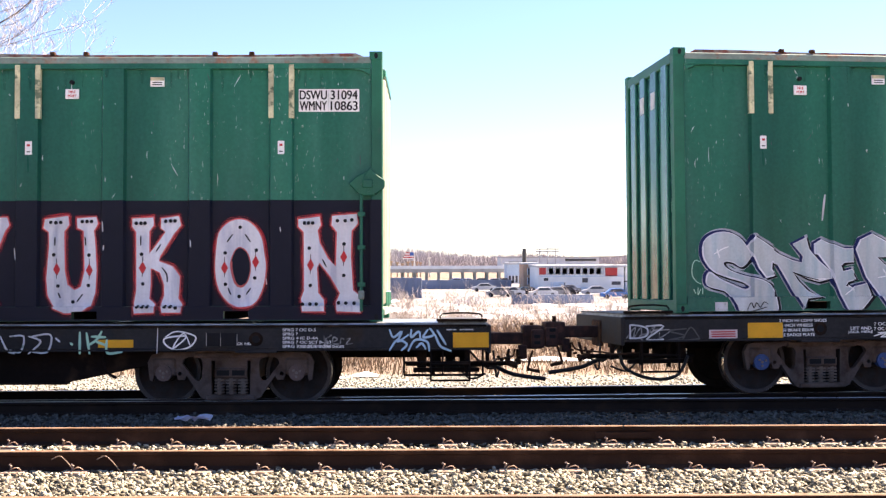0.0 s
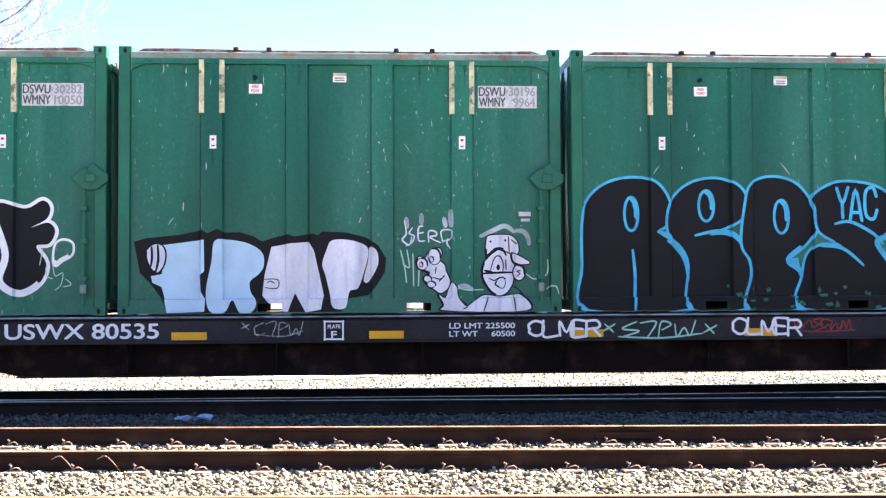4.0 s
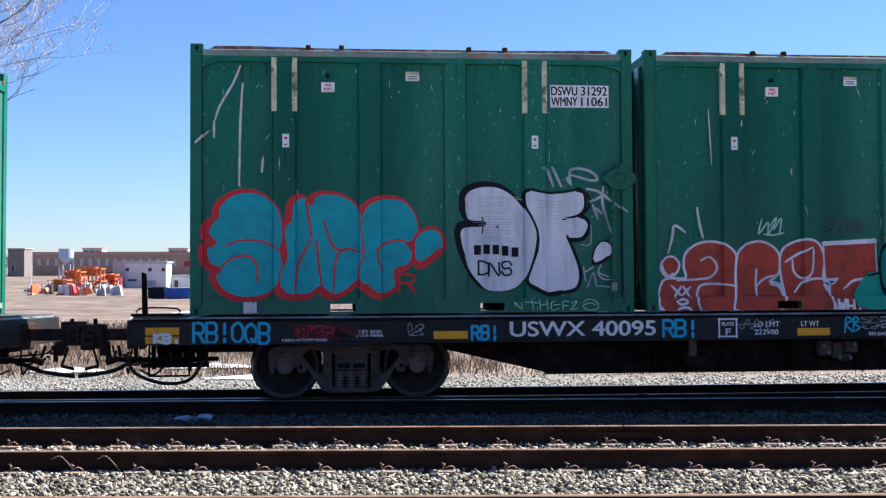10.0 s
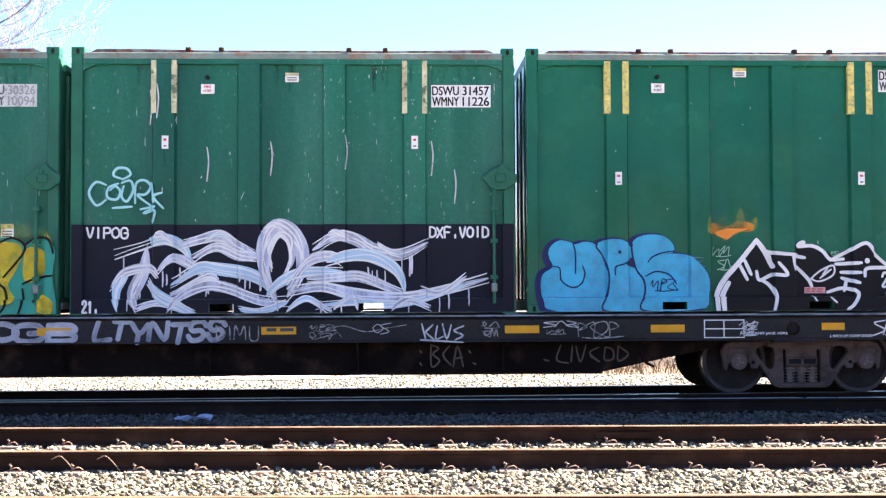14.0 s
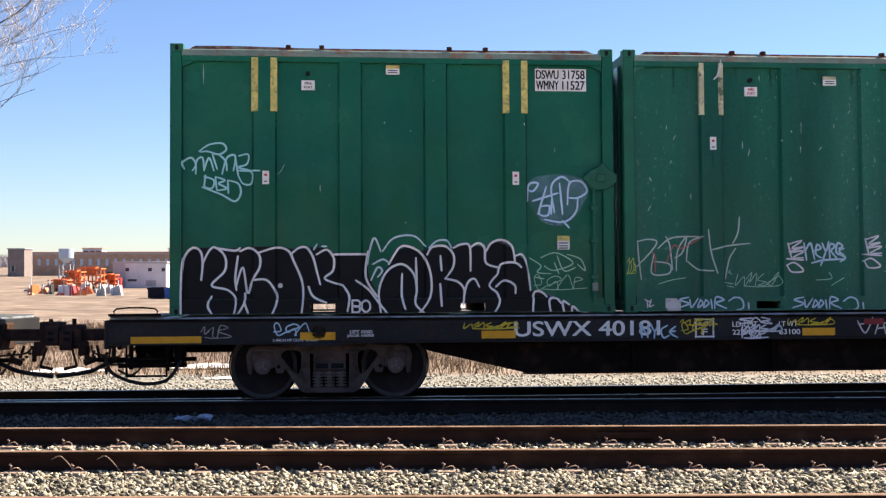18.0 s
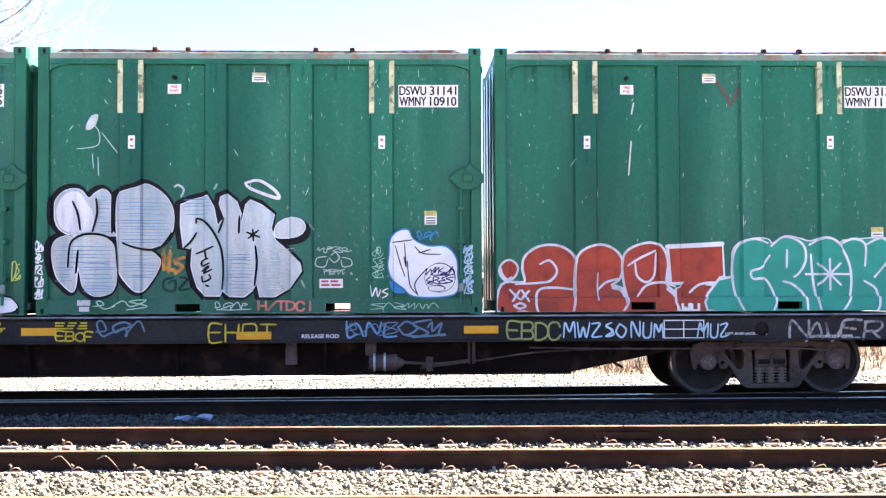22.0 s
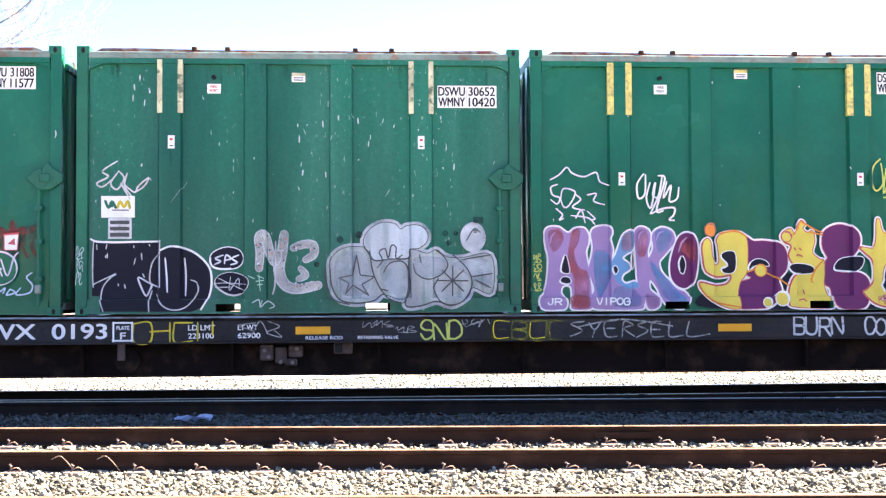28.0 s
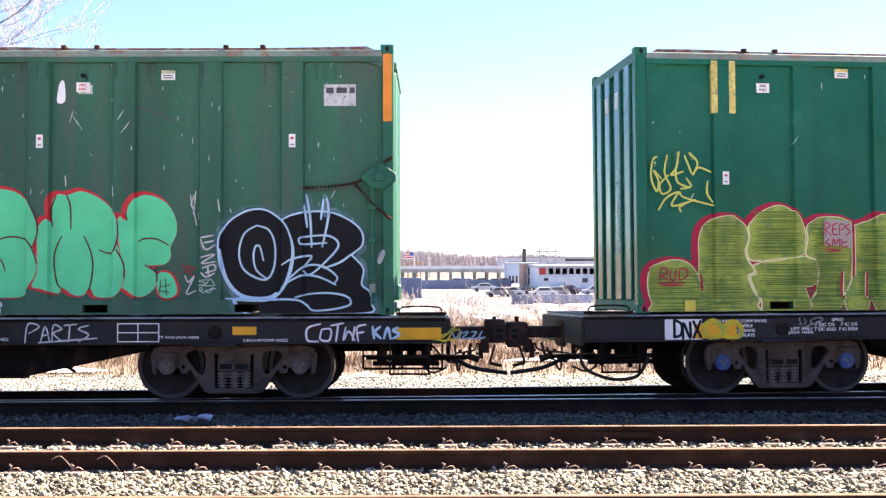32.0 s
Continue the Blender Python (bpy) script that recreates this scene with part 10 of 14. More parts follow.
g.oval(-8, -83, -4, -79, GREY_WHITE, name="paint_fleck")
g.oval(-106, -188, -102, -184, GREY_WHITE, name="paint_fleck")
g.oval(-59, -167, -56, -164, DARK_INK, name="paint_fleck")
g.oval(-4, -192, 2, -186, DARK_INK, name="paint_fleck")
g.oval(-52, -178, -48, -174, GREY_WHITE, name="paint_fleck")
g.oval(-119, -141, -114, -136, GREY_WHITE, name="paint_fleck")
g.oval(-93, -217, -89, -212, DARK_INK, name="paint_fleck")
g.oval(-86, -149, -82, -146, DARK_INK, name="paint_fleck")
g.oval(-47, -197, -42, -192, DARK_INK, name="paint_fleck")
g.oval(-16, -89, -12, -85, GREY_WHITE, name="paint_fleck")
g.oval(-55, -173, -52, -170, SALMON, name="paint_fleck")
g.oval(46, -74, 50, -69, DARK_INK, name="paint_fleck")
g.oval(-108, -190, -103, -186, DARK_INK, name="paint_fleck")
g.oval(-10, -192, -5, -187, DARK_INK, name="paint_fleck")
g.oval(-123, -192, -118, -187, DARK_INK, name="paint_fleck")
g.oval(-4, -79, 0, -76, DARK_INK, name="paint_fleck")
g.oval(-82, -170, -76, -164, SALMON, name="paint_fleck")
g.oval(-42, -209, -36, -203, SALMON, name="paint_fleck")
g.oval(-57, -192, -54, -189, DARK_INK, name="paint_fleck")
g.oval(-54, -127, -52, -125, GREY_WHITE, name="paint_fleck")
g.oval(-119, -192, -114, -188, SALMON, name="paint_fleck")
g.oval(-13, -79, -8, -74, SALMON, name="paint_fleck")
g.oval(-116, -142, -111, -137, GREY_WHITE, name="paint_fleck")
g.oval(-58, -208, -54, -204, DARK_INK, name="paint_fleck")
g.oval(-42, -197, -39, -194, SALMON, name="paint_fleck")
g.oval(26, -92, 31, -87, GREY_WHITE, name="paint_fleck")
g.oval(-115, -185, -111, -181, DARK_INK, name="paint_fleck")
g.oval(38, -91, 42, -88, DARK_INK, name="paint_fleck")
g.oval(-21, -186, -15, -180, DARK_INK, name="paint_fleck")
g.oval(-60, -122, -57, -119, SALMON, name="paint_fleck")
g.oval(23, -179, 27, -175, SALMON, name="paint_fleck")
g.oval(15, -188, 19, -184, SALMON, name="paint_fleck")
g.oval(-10, -189, -7, -186, SALMON, name="paint_fleck")
g.oval(-111, -196, -106, -190, DARK_INK, name="paint_fleck")
g.oval(-111, -132, -106, -127, SALMON, name="paint_fleck")
g.oval(26, -191, 30, -188, DARK_INK, name="paint_fleck")
g.oval(-121, -154, -116, -150, GREY_WHITE, name="paint_fleck")
g.oval(-55, -189, -51, -185, SALMON, name="paint_fleck")
g.oval(6, -86, 11, -81, DARK_INK, name="paint_fleck")
g.oval(20, -80, 24, -76, GREY_WHITE, name="paint_fleck")
g.oval(-74, -175, -71, -172, GREY_WHITE, name="paint_fleck")
g.oval(31, -176, 34, -173, DARK_INK, name="paint_fleck")
g.oval(-87, -179, -82, -174, DARK_INK, name="paint_fleck")
g.blob([(175,-181), (172,-204), (188,-232), (222,-250), (256,-247), (273,-232), (290,-241), (325,-241), (344,-223), (344,-199), (324,-181), (299,-177), (294,-153), (243,-150), (201,-147), (184,-170)], WHITE_FOG2, WHITE_FOG2, 10.1, name="sprayed_haze")
g.blob([(80,-116), (82,-149), (107,-175), (141,-184), (184,-179), (201,-152), (235,-149), (294,-153), (298,-89), (287,-47), (264,-42), (225,-54), (200,-37), (149,-30), (107,-40), (86,-73)], WHITE_FOG2, WHITE_FOG2, 10.1, name="sprayed_haze")
g.blob([(296,-157), (303,-176), (345,-165), (371,-175), (397,-157), (439,-152), (521,-160), (524,-58), (473,-72), (456,-46), (413,-22), (370,-34), (327,-22), (286,-23), (294,-72)], WHITE_FOG2, WHITE_FOG2, 10.1, name="sprayed_haze")
g.blob([(80,-116), (82,-149), (107,-175), (141,-184), (184,-179), (201,-152), (235,-149), (294,-153), (298,-89), (287,-47), (264,-42), (225,-54), (200,-37), (149,-30), (107,-40), (86,-73)], DULL_SILVER, DARK_INK, 2.2, name="painted_letter")
g.blob([(296,-157), (303,-176), (345,-165), (371,-175), (397,-157), (439,-152), (521,-160), (524,-58), (473,-72), (456,-46), (413,-22), (370,-34), (327,-22), (286,-23), (294,-72)], DULL_SILVER, DARK_INK, 2.2, name="painted_letter")
g.blob([(175,-181), (172,-204), (188,-232), (222,-250), (256,-247), (273,-232), (290,-241), (325,-241), (344,-223), (344,-199), (324,-181), (299,-177), (294,-153), (243,-150), (201,-147), (184,-170)], PALE_SILVER, DARK_INK, 2.2, name="painted_letter")
g.blob([(95,-149), (124,-170), (175,-166), (192,-107), (175,-56), (115,-52), (94,-90)], PALE_SILVER_FOG, name="sprayed_blend")
g.blob([(311,-153), (388,-153), (396,-114), (345,-98), (311,-115)], PALE_SILVER_FOG, name="sprayed_blend")
g.blob([(217, -140), (286, -140), (285, -56), (234, -64)], PALE_SILVER_FOG, name="sprayed_blend")
g.blob([(418, -140), (512, -148), (516, -71), (456, -106)], PALE_SILVER_FOG, name="sprayed_blend")
g.oval(443, -246, 502, -175, PALE_SILVER, DARK_INK, 2.5)
g.oval(437, -252, 508, -168, WHITE_FOG2, name="sprayed_haze")
g.lines([[(152,-162), (162,-107)], [(162,-107), (202,-102)], [(202,-102), (166,-81)], [(166,-81), (185,-51)], [(185,-51), (142,-80)], [(142,-80), (122,-55)], [(122,-55), (132,-85)], [(132,-85), (104,-99)], [(104,-99), (141,-107)], [(141,-107), (152,-162)], [(209,-127), (223,-147), (214,-169), (230,-179), (239,-153), (247,-187), (260,-183), (260,-153), (277,-161)], [(226,-113), (243,-139), (277,-144), (294,-119), (298,-64), (280,-30)], [(307,-136), (315,-110), (345,-95), (379,-104), (402,-130), (393,-155), (371,-174)], [(324,-161), (328,-140)], [(362,-72), (376,-97)], [(362,-72), (379,-36), (413,-24), (447,-38), (469,-80), (456,-123), (418,-161)], [(469,-101), (525,-110)], [(478,-93), (520,-71)], [(439,-148), (521,-161)], [(188,-174), (199,-107), (234,-47), (276,-30)], [(65,-124), (69,-74), (90,-40), (132,-27)], [(453,-199), (475,-233), (492,-223)], [(221,-68), (238,-64)]], 3.9, DARK_INK, "inner_line", 0.25)
g.lines([[(375, -91), (457, -90)]], 3.7, DARK_INK, "star_ray", 0)
g.lines([[(387, -119), (445, -62)]], 3.7, DARK_INK, "star_ray", 0)
g.lines([[(416, -131), (415, -50)]], 3.7, DARK_INK, "star_ray", 0)
g.lines([[(445, -119), (386, -62)]], 3.7, DARK_INK, "star_ray", 0)
g.oval(98, -213, 117, -194, DARK_FOG, name="painted_dot")
g.oval(148, -227, 169, -207, DARK_FOG, name="painted_dot")
g.oval(36, -144, 51, -129, DARK_FOG, name="painted_dot")
g.oval(387, -229, 404, -212, DARK_FOG, name="painted_dot")
g.oval(418, -227, 431, -214, DARK_FOG, name="painted_dot")
g.oval(398, -202, 413, -186, DARK_FOG, name="painted_dot")
g.oval(473, -232, 485, -220, DARK_FOG, name="painted_dot")
g.block(473, -266, 501, -248, DARK_FOG, "painted_field")
g.lines([[(-141,-106), (-124,-98)], [(-116,-106), (-99,-99)], [(-120,-91), (-99,-93)], [(-116,-81), (-102,-83)], [(-112,-108), (-108,-64)]], 2.5, PALE_GREEN)
g.lines([[(-129,-33), (-112,-41), (-108,-20)], [(-103,-39), (-107,-22), (-87,-37), (-70,-24), (-83,-17)]], 3.4, PALE_TAG)
g.scrawl(-599, -581, -185, -81, 2.5, PALE_TAG, 5, 4, 3)
for i in range(26):
    rng = random.Random(200 + i)
    x, y = rng.choice(((rng.uniform(230,270), rng.uniform(110,290)), (rng.uniform(520,700), rng.uniform(170,330)), (rng.uniform(700,860), rng.uniform(110,380))))
    s.line([(x, y), (x + rng.uniform(-2, 2), y + rng.uniform(3, 12))], rng.uniform(1.2, 2.8), GREY_WHITE, "paint_chip")
number_panel(c, "DSWU 30652", "WMNY 10420")
name_it(3, 1, "chipped green waste container with black and silver graffiti")

c = containers[3, 2]
g = side_sheet(c)
g.blob([(-567,-220), (-557,-237), (-528,-238), (-509,-225), (-497,-223), (-482,-234), (-457,-235), (-445,-218), (-445,-193), (-452,-167), (-444,-121), (-437,-67), (-437,-25), (-445,-10), (-491,-10), (-496,-23), (-491,-52), (-497,-75), (-517,-75), (-523,-55), (-509,-34), (-512,-14), (-528,-10), (-569,-10), (-582,-22), (-582,-41), (-570,-57), (-561,-92), (-557,-151), (-564,-185)], WHITE, WHITE, 5.1, name="letter_edge")
g.blob([(-437,-219), (-427,-236), (-403,-241), (-386,-238), (-380,-222), (-386,-205), (-379,-176), (-381,-142), (-366,-104), (-356,-87), (-332,-73), (-299,-71), (-288,-49), (-292,-22), (-307,-9), (-420,-10), (-441,-22), (-442,-40), (-429,-63), (-437,-92), (-446,-117), (-437,-151), (-432,-184)], WHITE, WHITE, 5.1, name="letter_edge")
g.blob([(-357,-199), (-347,-218), (-328,-228), (-315,-223), (-314,-201), (-320,-175), (-341,-163), (-352,-150), (-336,-137), (-331,-121), (-349,-108), (-355,-92), (-342,-80), (-316,-86), (-297,-75), (-332,-66), (-366,-83), (-379,-113), (-382,-142), (-370,-163)], WHITE, WHITE, 5.1, name="letter_edge")
g.blob([(-315,-217), (-305,-236), (-286,-237), (-271,-224), (-270,-201), (-277,-171), (-274,-153), (-262,-179), (-265,-209), (-258,-226), (-236,-237), (-211,-229), (-201,-213), (-203,-192), (-227,-163), (-245,-140), (-238,-112), (-215,-87), (-197,-67), (-173,-56), (-162,-39), (-171,-20), (-190,-10), (-232,-24), (-249,-62), (-269,-90), (-274,-80), (-270,-62), (-249,-43), (-248,-21), (-261,-10), (-280,-11), (-288,-33), (-295,-62), (-306,-83), (-309,-121), (-312,-167)], WHITE, WHITE, 5.1, name="letter_edge")
g.blob([(-200,-188), (-185,-214), (-162,-222), (-145,-207), (-139,-175), (-141,-124), (-151,-84), (-173,-67), (-197,-76), (-212,-99), (-213,-141)], WHITE, WHITE, 5.1, name="letter_edge")
g.blob([(-567,-220), (-557,-237), (-528,-238), (-509,-225), (-497,-223), (-482,-234), (-457,-235), (-445,-218), (-445,-193), (-452,-167), (-444,-121), (-437,-67), (-437,-25), (-445,-10), (-491,-10), (-496,-23), (-491,-52), (-497,-75), (-517,-75), (-523,-55), (-509,-34), (-512,-14), (-528,-10), (-569,-10), (-582,-22), (-582,-41), (-570,-57), (-561,-92), (-557,-151), (-564,-185)], LILAC, name="painted_letter")
g.blob([(-437,-219), (-427,-236), (-403,-241), (-386,-238), (-380,-222), (-386,-205), (-379,-176), (-381,-142), (-366,-104), (-356,-87), (-332,-73), (-299,-71), (-288,-49), (-292,-22), (-307,-9), (-420,-10), (-441,-22), (-442,-40), (-429,-63), (-437,-92), (-446,-117), (-437,-151), (-432,-184)], LILAC, name="painted_letter")
g.blob([(-357,-199), (-347,-218), (-328,-228), (-315,-223), (-314,-201), (-320,-175), (-341,-163), (-352,-150), (-336,-137), (-331,-121), (-349,-108), (-355,-92), (-342,-80), (-316,-86), (-297,-75), (-332,-66), (-366,-83), (-379,-113), (-382,-142), (-370,-163)], MID_BLUE, name="painted_letter")
g.blob([(-315,-217), (-305,-236), (-286,-237), (-271,-224), (-270,-201), (-277,-171), (-274,-153), (-262,-179), (-265,-209), (-258,-226), (-236,-237), (-211,-229), (-201,-213), (-203,-192), (-227,-163), (-245,-140), (-238,-112), (-215,-87), (-197,-67), (-173,-56), (-162,-39), (-171,-20), (-190,-10), (-232,-24), (-249,-62), (-269,-90), (-274,-80), (-270,-62), (-249,-43), (-248,-21), (-261,-10), (-280,-11), (-288,-33), (-295,-62), (-306,-83), (-309,-121), (-312,-167)], LILAC, name="painted_letter")
g.blob([(-200,-188), (-185,-214), (-162,-222), (-145,-207), (-139,-175), (-141,-124), (-151,-84), (-173,-67), (-197,-76), (-212,-99), (-213,-141)], PURPLE, name="painted_letter")
g.blob([(-557,-225), (-528,-231), (-516,-201), (-541,-168), (-556,-193)], spray_of(PINK_RED), name="sprayed_blend")
g.blob([(-555,-228), (-526,-234), (-513,-204), (-538,-171), (-553,-196)], spray_of(PINK_RED), name="sprayed_blend")
g.blob([(-491,-225), (-470,-230), (-474,-193), (-487,-168), (-474,-126), (-449,-109), (-445,-50), (-457,-15), (-491,-17), (-486,-50), (-491,-109), (-507,-109), (-503,-168)], spray_of(PINK_RED), name="sprayed_blend")
g.blob([(-488,-228), (-467,-234), (-472,-196), (-484,-171), (-472,-129), (-447,-112), (-442,-54), (-455,-18), (-488,-20), (-484,-54), (-488,-112), (-505,-112), (-501,-171)], spray_of(PINK_RED), name="sprayed_blend")
g.blob([(-499, -42), (-449, -42), (-449, -13), (-491, -13)], spray_of(PINK_RED), name="sprayed_blend")
g.blob([(-496, -45), (-447, -45), (-446, -16), (-488, -16)], spray_of(PINK_RED), name="sprayed_blend")
g.blob([(-428,-167), (-391,-159), (-387,-92), (-416,-42), (-428,-92)], spray_of(MID_BLUE), name="sprayed_blend")
g.blob([(-426,-171), (-388,-162), (-384,-95), (-413,-45), (-426,-95)], spray_of(MID_BLUE), name="sprayed_blend")
g.blob([(-374, -67), (-316, -62), (-303, -20), (-374, -16)], spray_of(MID_BLUE), name="sprayed_blend")
g.blob([(-371, -70), (-313, -65), (-301, -24), (-372, -20)], spray_of(MID_BLUE), name="sprayed_blend")
g.blob([(-349,-213), (-324,-222), (-320,-184), (-342,-169), (-356,-176)], spray_of(PINK_RED), name="sprayed_blend")
g.blob([(-346,-217), (-321,-225), (-317,-187), (-340,-172), (-353,-179)], spray_of(PINK_RED), name="sprayed_blend")
g.blob([(-310,-217), (-286,-230), (-278,-201), (-286,-159), (-305,-159)], spray_of(PINK_RED), name="sprayed_blend")
g.blob([(-308,-221), (-284,-233), (-275,-204), (-284,-162), (-303,-162)], spray_of(PINK_RED), name="sprayed_blend")
g.blob([(-257,-222), (-232,-230), (-211,-213), (-223,-179), (-248,-167)], spray_of(MID_BLUE), name="sprayed_blend")
g.blob([(-254,-225), (-229,-233), (-208,-216), (-221,-183), (-246,-170)], spray_of(MID_BLUE), name="sprayed_blend")
g.blob([(-274,-142), (-240,-108), (-207,-66), (-173,-32), (-215,-24), (-249,-74)], spray_of(MID_BLUE), name="sprayed_blend")
g.blob([(-271,-145), (-238,-111), (-204,-69), (-171,-35), (-213,-27), (-246,-78)], spray_of(MID_BLUE), name="sprayed_blend")
g.blob([(-286, -49), (-257, -41), (-257, -16), (-280, -16)], spray_of(PINK_RED), name="sprayed_blend")
g.blob([(-284, -53), (-255, -44), (-255, -19), (-278, -19)], spray_of(PINK_RED), name="sprayed_blend")
g.blob([(-194,-184), (-173,-209), (-152,-192), (-149,-141), (-173,-158)], spray_of(PINK_RED), name="sprayed_blend")
g.blob([(-191,-187), (-170,-212), (-149,-195), (-147,-145), (-170,-162)], spray_of(PINK_RED), name="sprayed_blend")
g.lines([[(-552,-193), (-549,-211), (-537,-225)], [(-424,-193), (-417,-218), (-402,-229)], [(-305,-201), (-300,-219), (-289,-227)], [(-253,-200), (-247,-219), (-232,-227)], [(-191,-167), (-181,-195), (-166,-209)], [(-557,-42), (-532,-51), (-516,-42)]], 5.9, LILAC, "highlight_stroke", 0.7)
g.blob([(-517,-149), (-509,-159), (-502,-134), (-500,-112), (-514,-111), (-524,-119)], NAVY, WHITE, 2.5)
g.blob([(-188,-148), (-179,-155), (-172,-133), (-178,-109), (-186,-113), (-191,-131)], NAVY, WHITE, 2.5)
g.blob([(-526,-86), (-516,-99), (-501,-97), (-496,-86), (-507,-79)], NAVY, WHITE, 2.5)
g.blob([(-381, -121), (-372, -129), (-366, -117), (-374, -107)], NAVY, WHITE, 2.5)
g.blob([(-328, -154), (-320, -163), (-319, -129), (-326, -121)], NAVY, WHITE, 2.5)
g.word("VIPOG", -428, -332, -42, -20, 4.2, WHITE, wild=0.03)
g.word("JR", -565, -522, -42, -21, 4.2, WHITE, wild=0.03)
g.blob([(-127,-57), (-106,-74), (-22,-90), (114,-107), (232,-72), (360,-80), (385,-8), (-106,-11)], NAVY, name="painted_field")
g.blob([(-129,-188), (-114,-204), (-104,-192), (-101,-158), (-89,-131), (-77,-141), (-80,-183), (-83,-200), (-72,-216), (-30,-223), (1,-207), (4,-141), (-1,-107), (-18,-82), (-25,-48), (-22,-12), (-56,-12), (-98,-32), (-130,-61), (-137,-81), (-124,-82), (-89,-74), (-55,-80), (-45,-101), (-72,-98), (-97,-100), (-121,-116), (-128,-154)], WHITE, WHITE, 6.7, name="letter_edge")
g.blob([(2,-207), (21,-198), (55,-198), (95,-189), (112,-162), (110,-119), (88,-90), (95,-60), (82,-31), (54,-12), (3,-9), (-22,-12), (-25,-48), (-18,-82), (12,-94), (0,-107), (5,-149)], WHITE, WHITE, 6.7, name="letter_edge")
g.blob([(97,-208), (104,-223), (124,-231), (135,-215), (147,-237), (159,-255), (169,-245), (163,-232), (178,-221), (191,-226), (197,-199), (190,-166), (209,-147), (222,-142), (224,-110), (222,-72), (237,-30), (237,-11), (130,-14), (116,-31), (117,-64), (130,-96), (149,-110), (131,-128), (116,-157), (124,-183), (107,-193)], WHITE, WHITE, 6.7, name="letter_edge")
g.blob([(218,-198), (226,-226), (259,-243), (295,-239), (320,-216), (320,-182), (299,-154), (271,-148), (251,-123), (271,-109), (316,-108), (344,-89), (347,-47), (332,-11), (276,-7), (250,-22), (240,-64), (224,-79), (227,-138), (233,-151), (221,-174)], WHITE, WHITE, 6.7, name="letter_edge")
g.blob([(321,-180), (360,-176), (374,-199), (377,-255), (385,-257), (395,-223), (429,-201), (466,-172), (450,-152), (416,-146), (396,-123), (392,-82), (413,-87), (437,-104), (444,-80), (434,-52), (395,-46), (378,-31), (427,-22), (474,-36), (451,-10), (402,-10), (359,-23), (329,-53), (341,-63), (360,-89), (357,-140), (335,-163)], WHITE, WHITE, 6.7, name="letter_edge")
g.blob([(466,-172), (504,-158), (521,-131), (512,-108), (484,-107), (464,-119), (456,-143)], WHITE, WHITE, 6.7, name="letter_edge")
g.blob([(437,-104), (469,-95), (473,-65), (452,-49), (423,-51), (407,-72), (421,-89)], WHITE, WHITE, 6.7, name="letter_edge")
g.blob([(2,-207), (21,-198), (55,-198), (95,-189), (112,-162), (110,-119), (88,-90), (95,-60), (82,-31), (54,-12), (3,-9), (-22,-12), (-25,-48), (-18,-82), (12,-94), (0,-107), (5,-149)], PURPLE, PINK_RED, 1.3, name="painted_letter")
g.blob([(218,-198), (226,-226), (259,-243), (295,-239), (320,-216), (320,-182), (299,-154), (271,-148), (251,-123), (271,-109), (316,-108), (344,-89), (347,-47), (332,-11), (276,-7), (250,-22), (240,-64), (224,-79), (227,-138), (233,-151), (221,-174)], PURPLE, PINK_RED, 1.3, name="painted_letter")
g.blob([(-129,-188), (-114,-204), (-104,-192), (-101,-158), (-89,-131), (-77,-141), (-80,-183), (-83,-200), (-72,-216), (-30,-223), (1,-207), (4,-141), (-1,-107), (-18,-82), (-25,-48), (-22,-12), (-56,-12), (-98,-32), (-130,-61), (-137,-81), (-124,-82), (-89,-74), (-55,-80), (-45,-101), (-72,-98), (-97,-100), (-121,-116), (-128,-154)], YOLK, PINK_RED, 2.5, name="painted_letter")
g.blob([(97,-208), (104,-223), (124,-231), (135,-215), (147,-237), (159,-255), (169,-245), (163,-232), (178,-221), (191,-226), (197,-199), (190,-166), (209,-147), (222,-142), (224,-110), (222,-72), (237,-30), (237,-11), (130,-14), (116,-31), (117,-64), (130,-96), (149,-110), (131,-128), (116,-157), (124,-183), (107,-193)], YOLK, PINK_RED, 2.5, name="painted_letter")
g.blob([(321,-180), (360,-176), (374,-199), (377,-255), (385,-257), (395,-223), (429,-201), (466,-172), (450,-152), (416,-146), (396,-123), (392,-82), (413,-87), (437,-104), (444,-80), (434,-52), (395,-46), (378,-31), (427,-22), (474,-36), (451,-10), (402,-10), (359,-23), (329,-53), (341,-63), (360,-89), (357,-140), (335,-163)], YOLK, PINK_RED, 2.5, name="painted_letter")
g.blob([(466,-172), (504,-158), (521,-131), (512,-108), (484,-107), (464,-119), (456,-143)], PURPLE, PINK_RED, 1.3, name="painted_letter")
g.blob([(437,-104), (469,-95), (473,-65), (452,-49), (423,-51), (407,-72), (421,-89)], PURPLE, PINK_RED, 1.3, name="painted_letter")
g.blob([(-72,-154), (-59,-168), (-34,-166), (-30,-132), (-38,-111), (-60,-109), (-72,-120), (-54,-131)], NAVY, WHITE, 2.5)
g.blob([(8,-132), (29,-147), (55,-142), (63,-128), (29,-131), (8,-114)], NAVY, WHITE, 2.5)
g.blob([(117,-128), (152,-134), (186,-127), (194,-111), (164,-106), (130,-108)], NAVY, WHITE, 2.5)
g.blob([(251,-119), (271,-147), (326,-152), (328,-130), (309,-113), (275,-113)], NAVY, WHITE, 2.5)
g.blob([(394,-84), (403,-122), (413,-106), (411,-72), (402,-53), (389,-72)], NAVY, WHITE, 2.5)
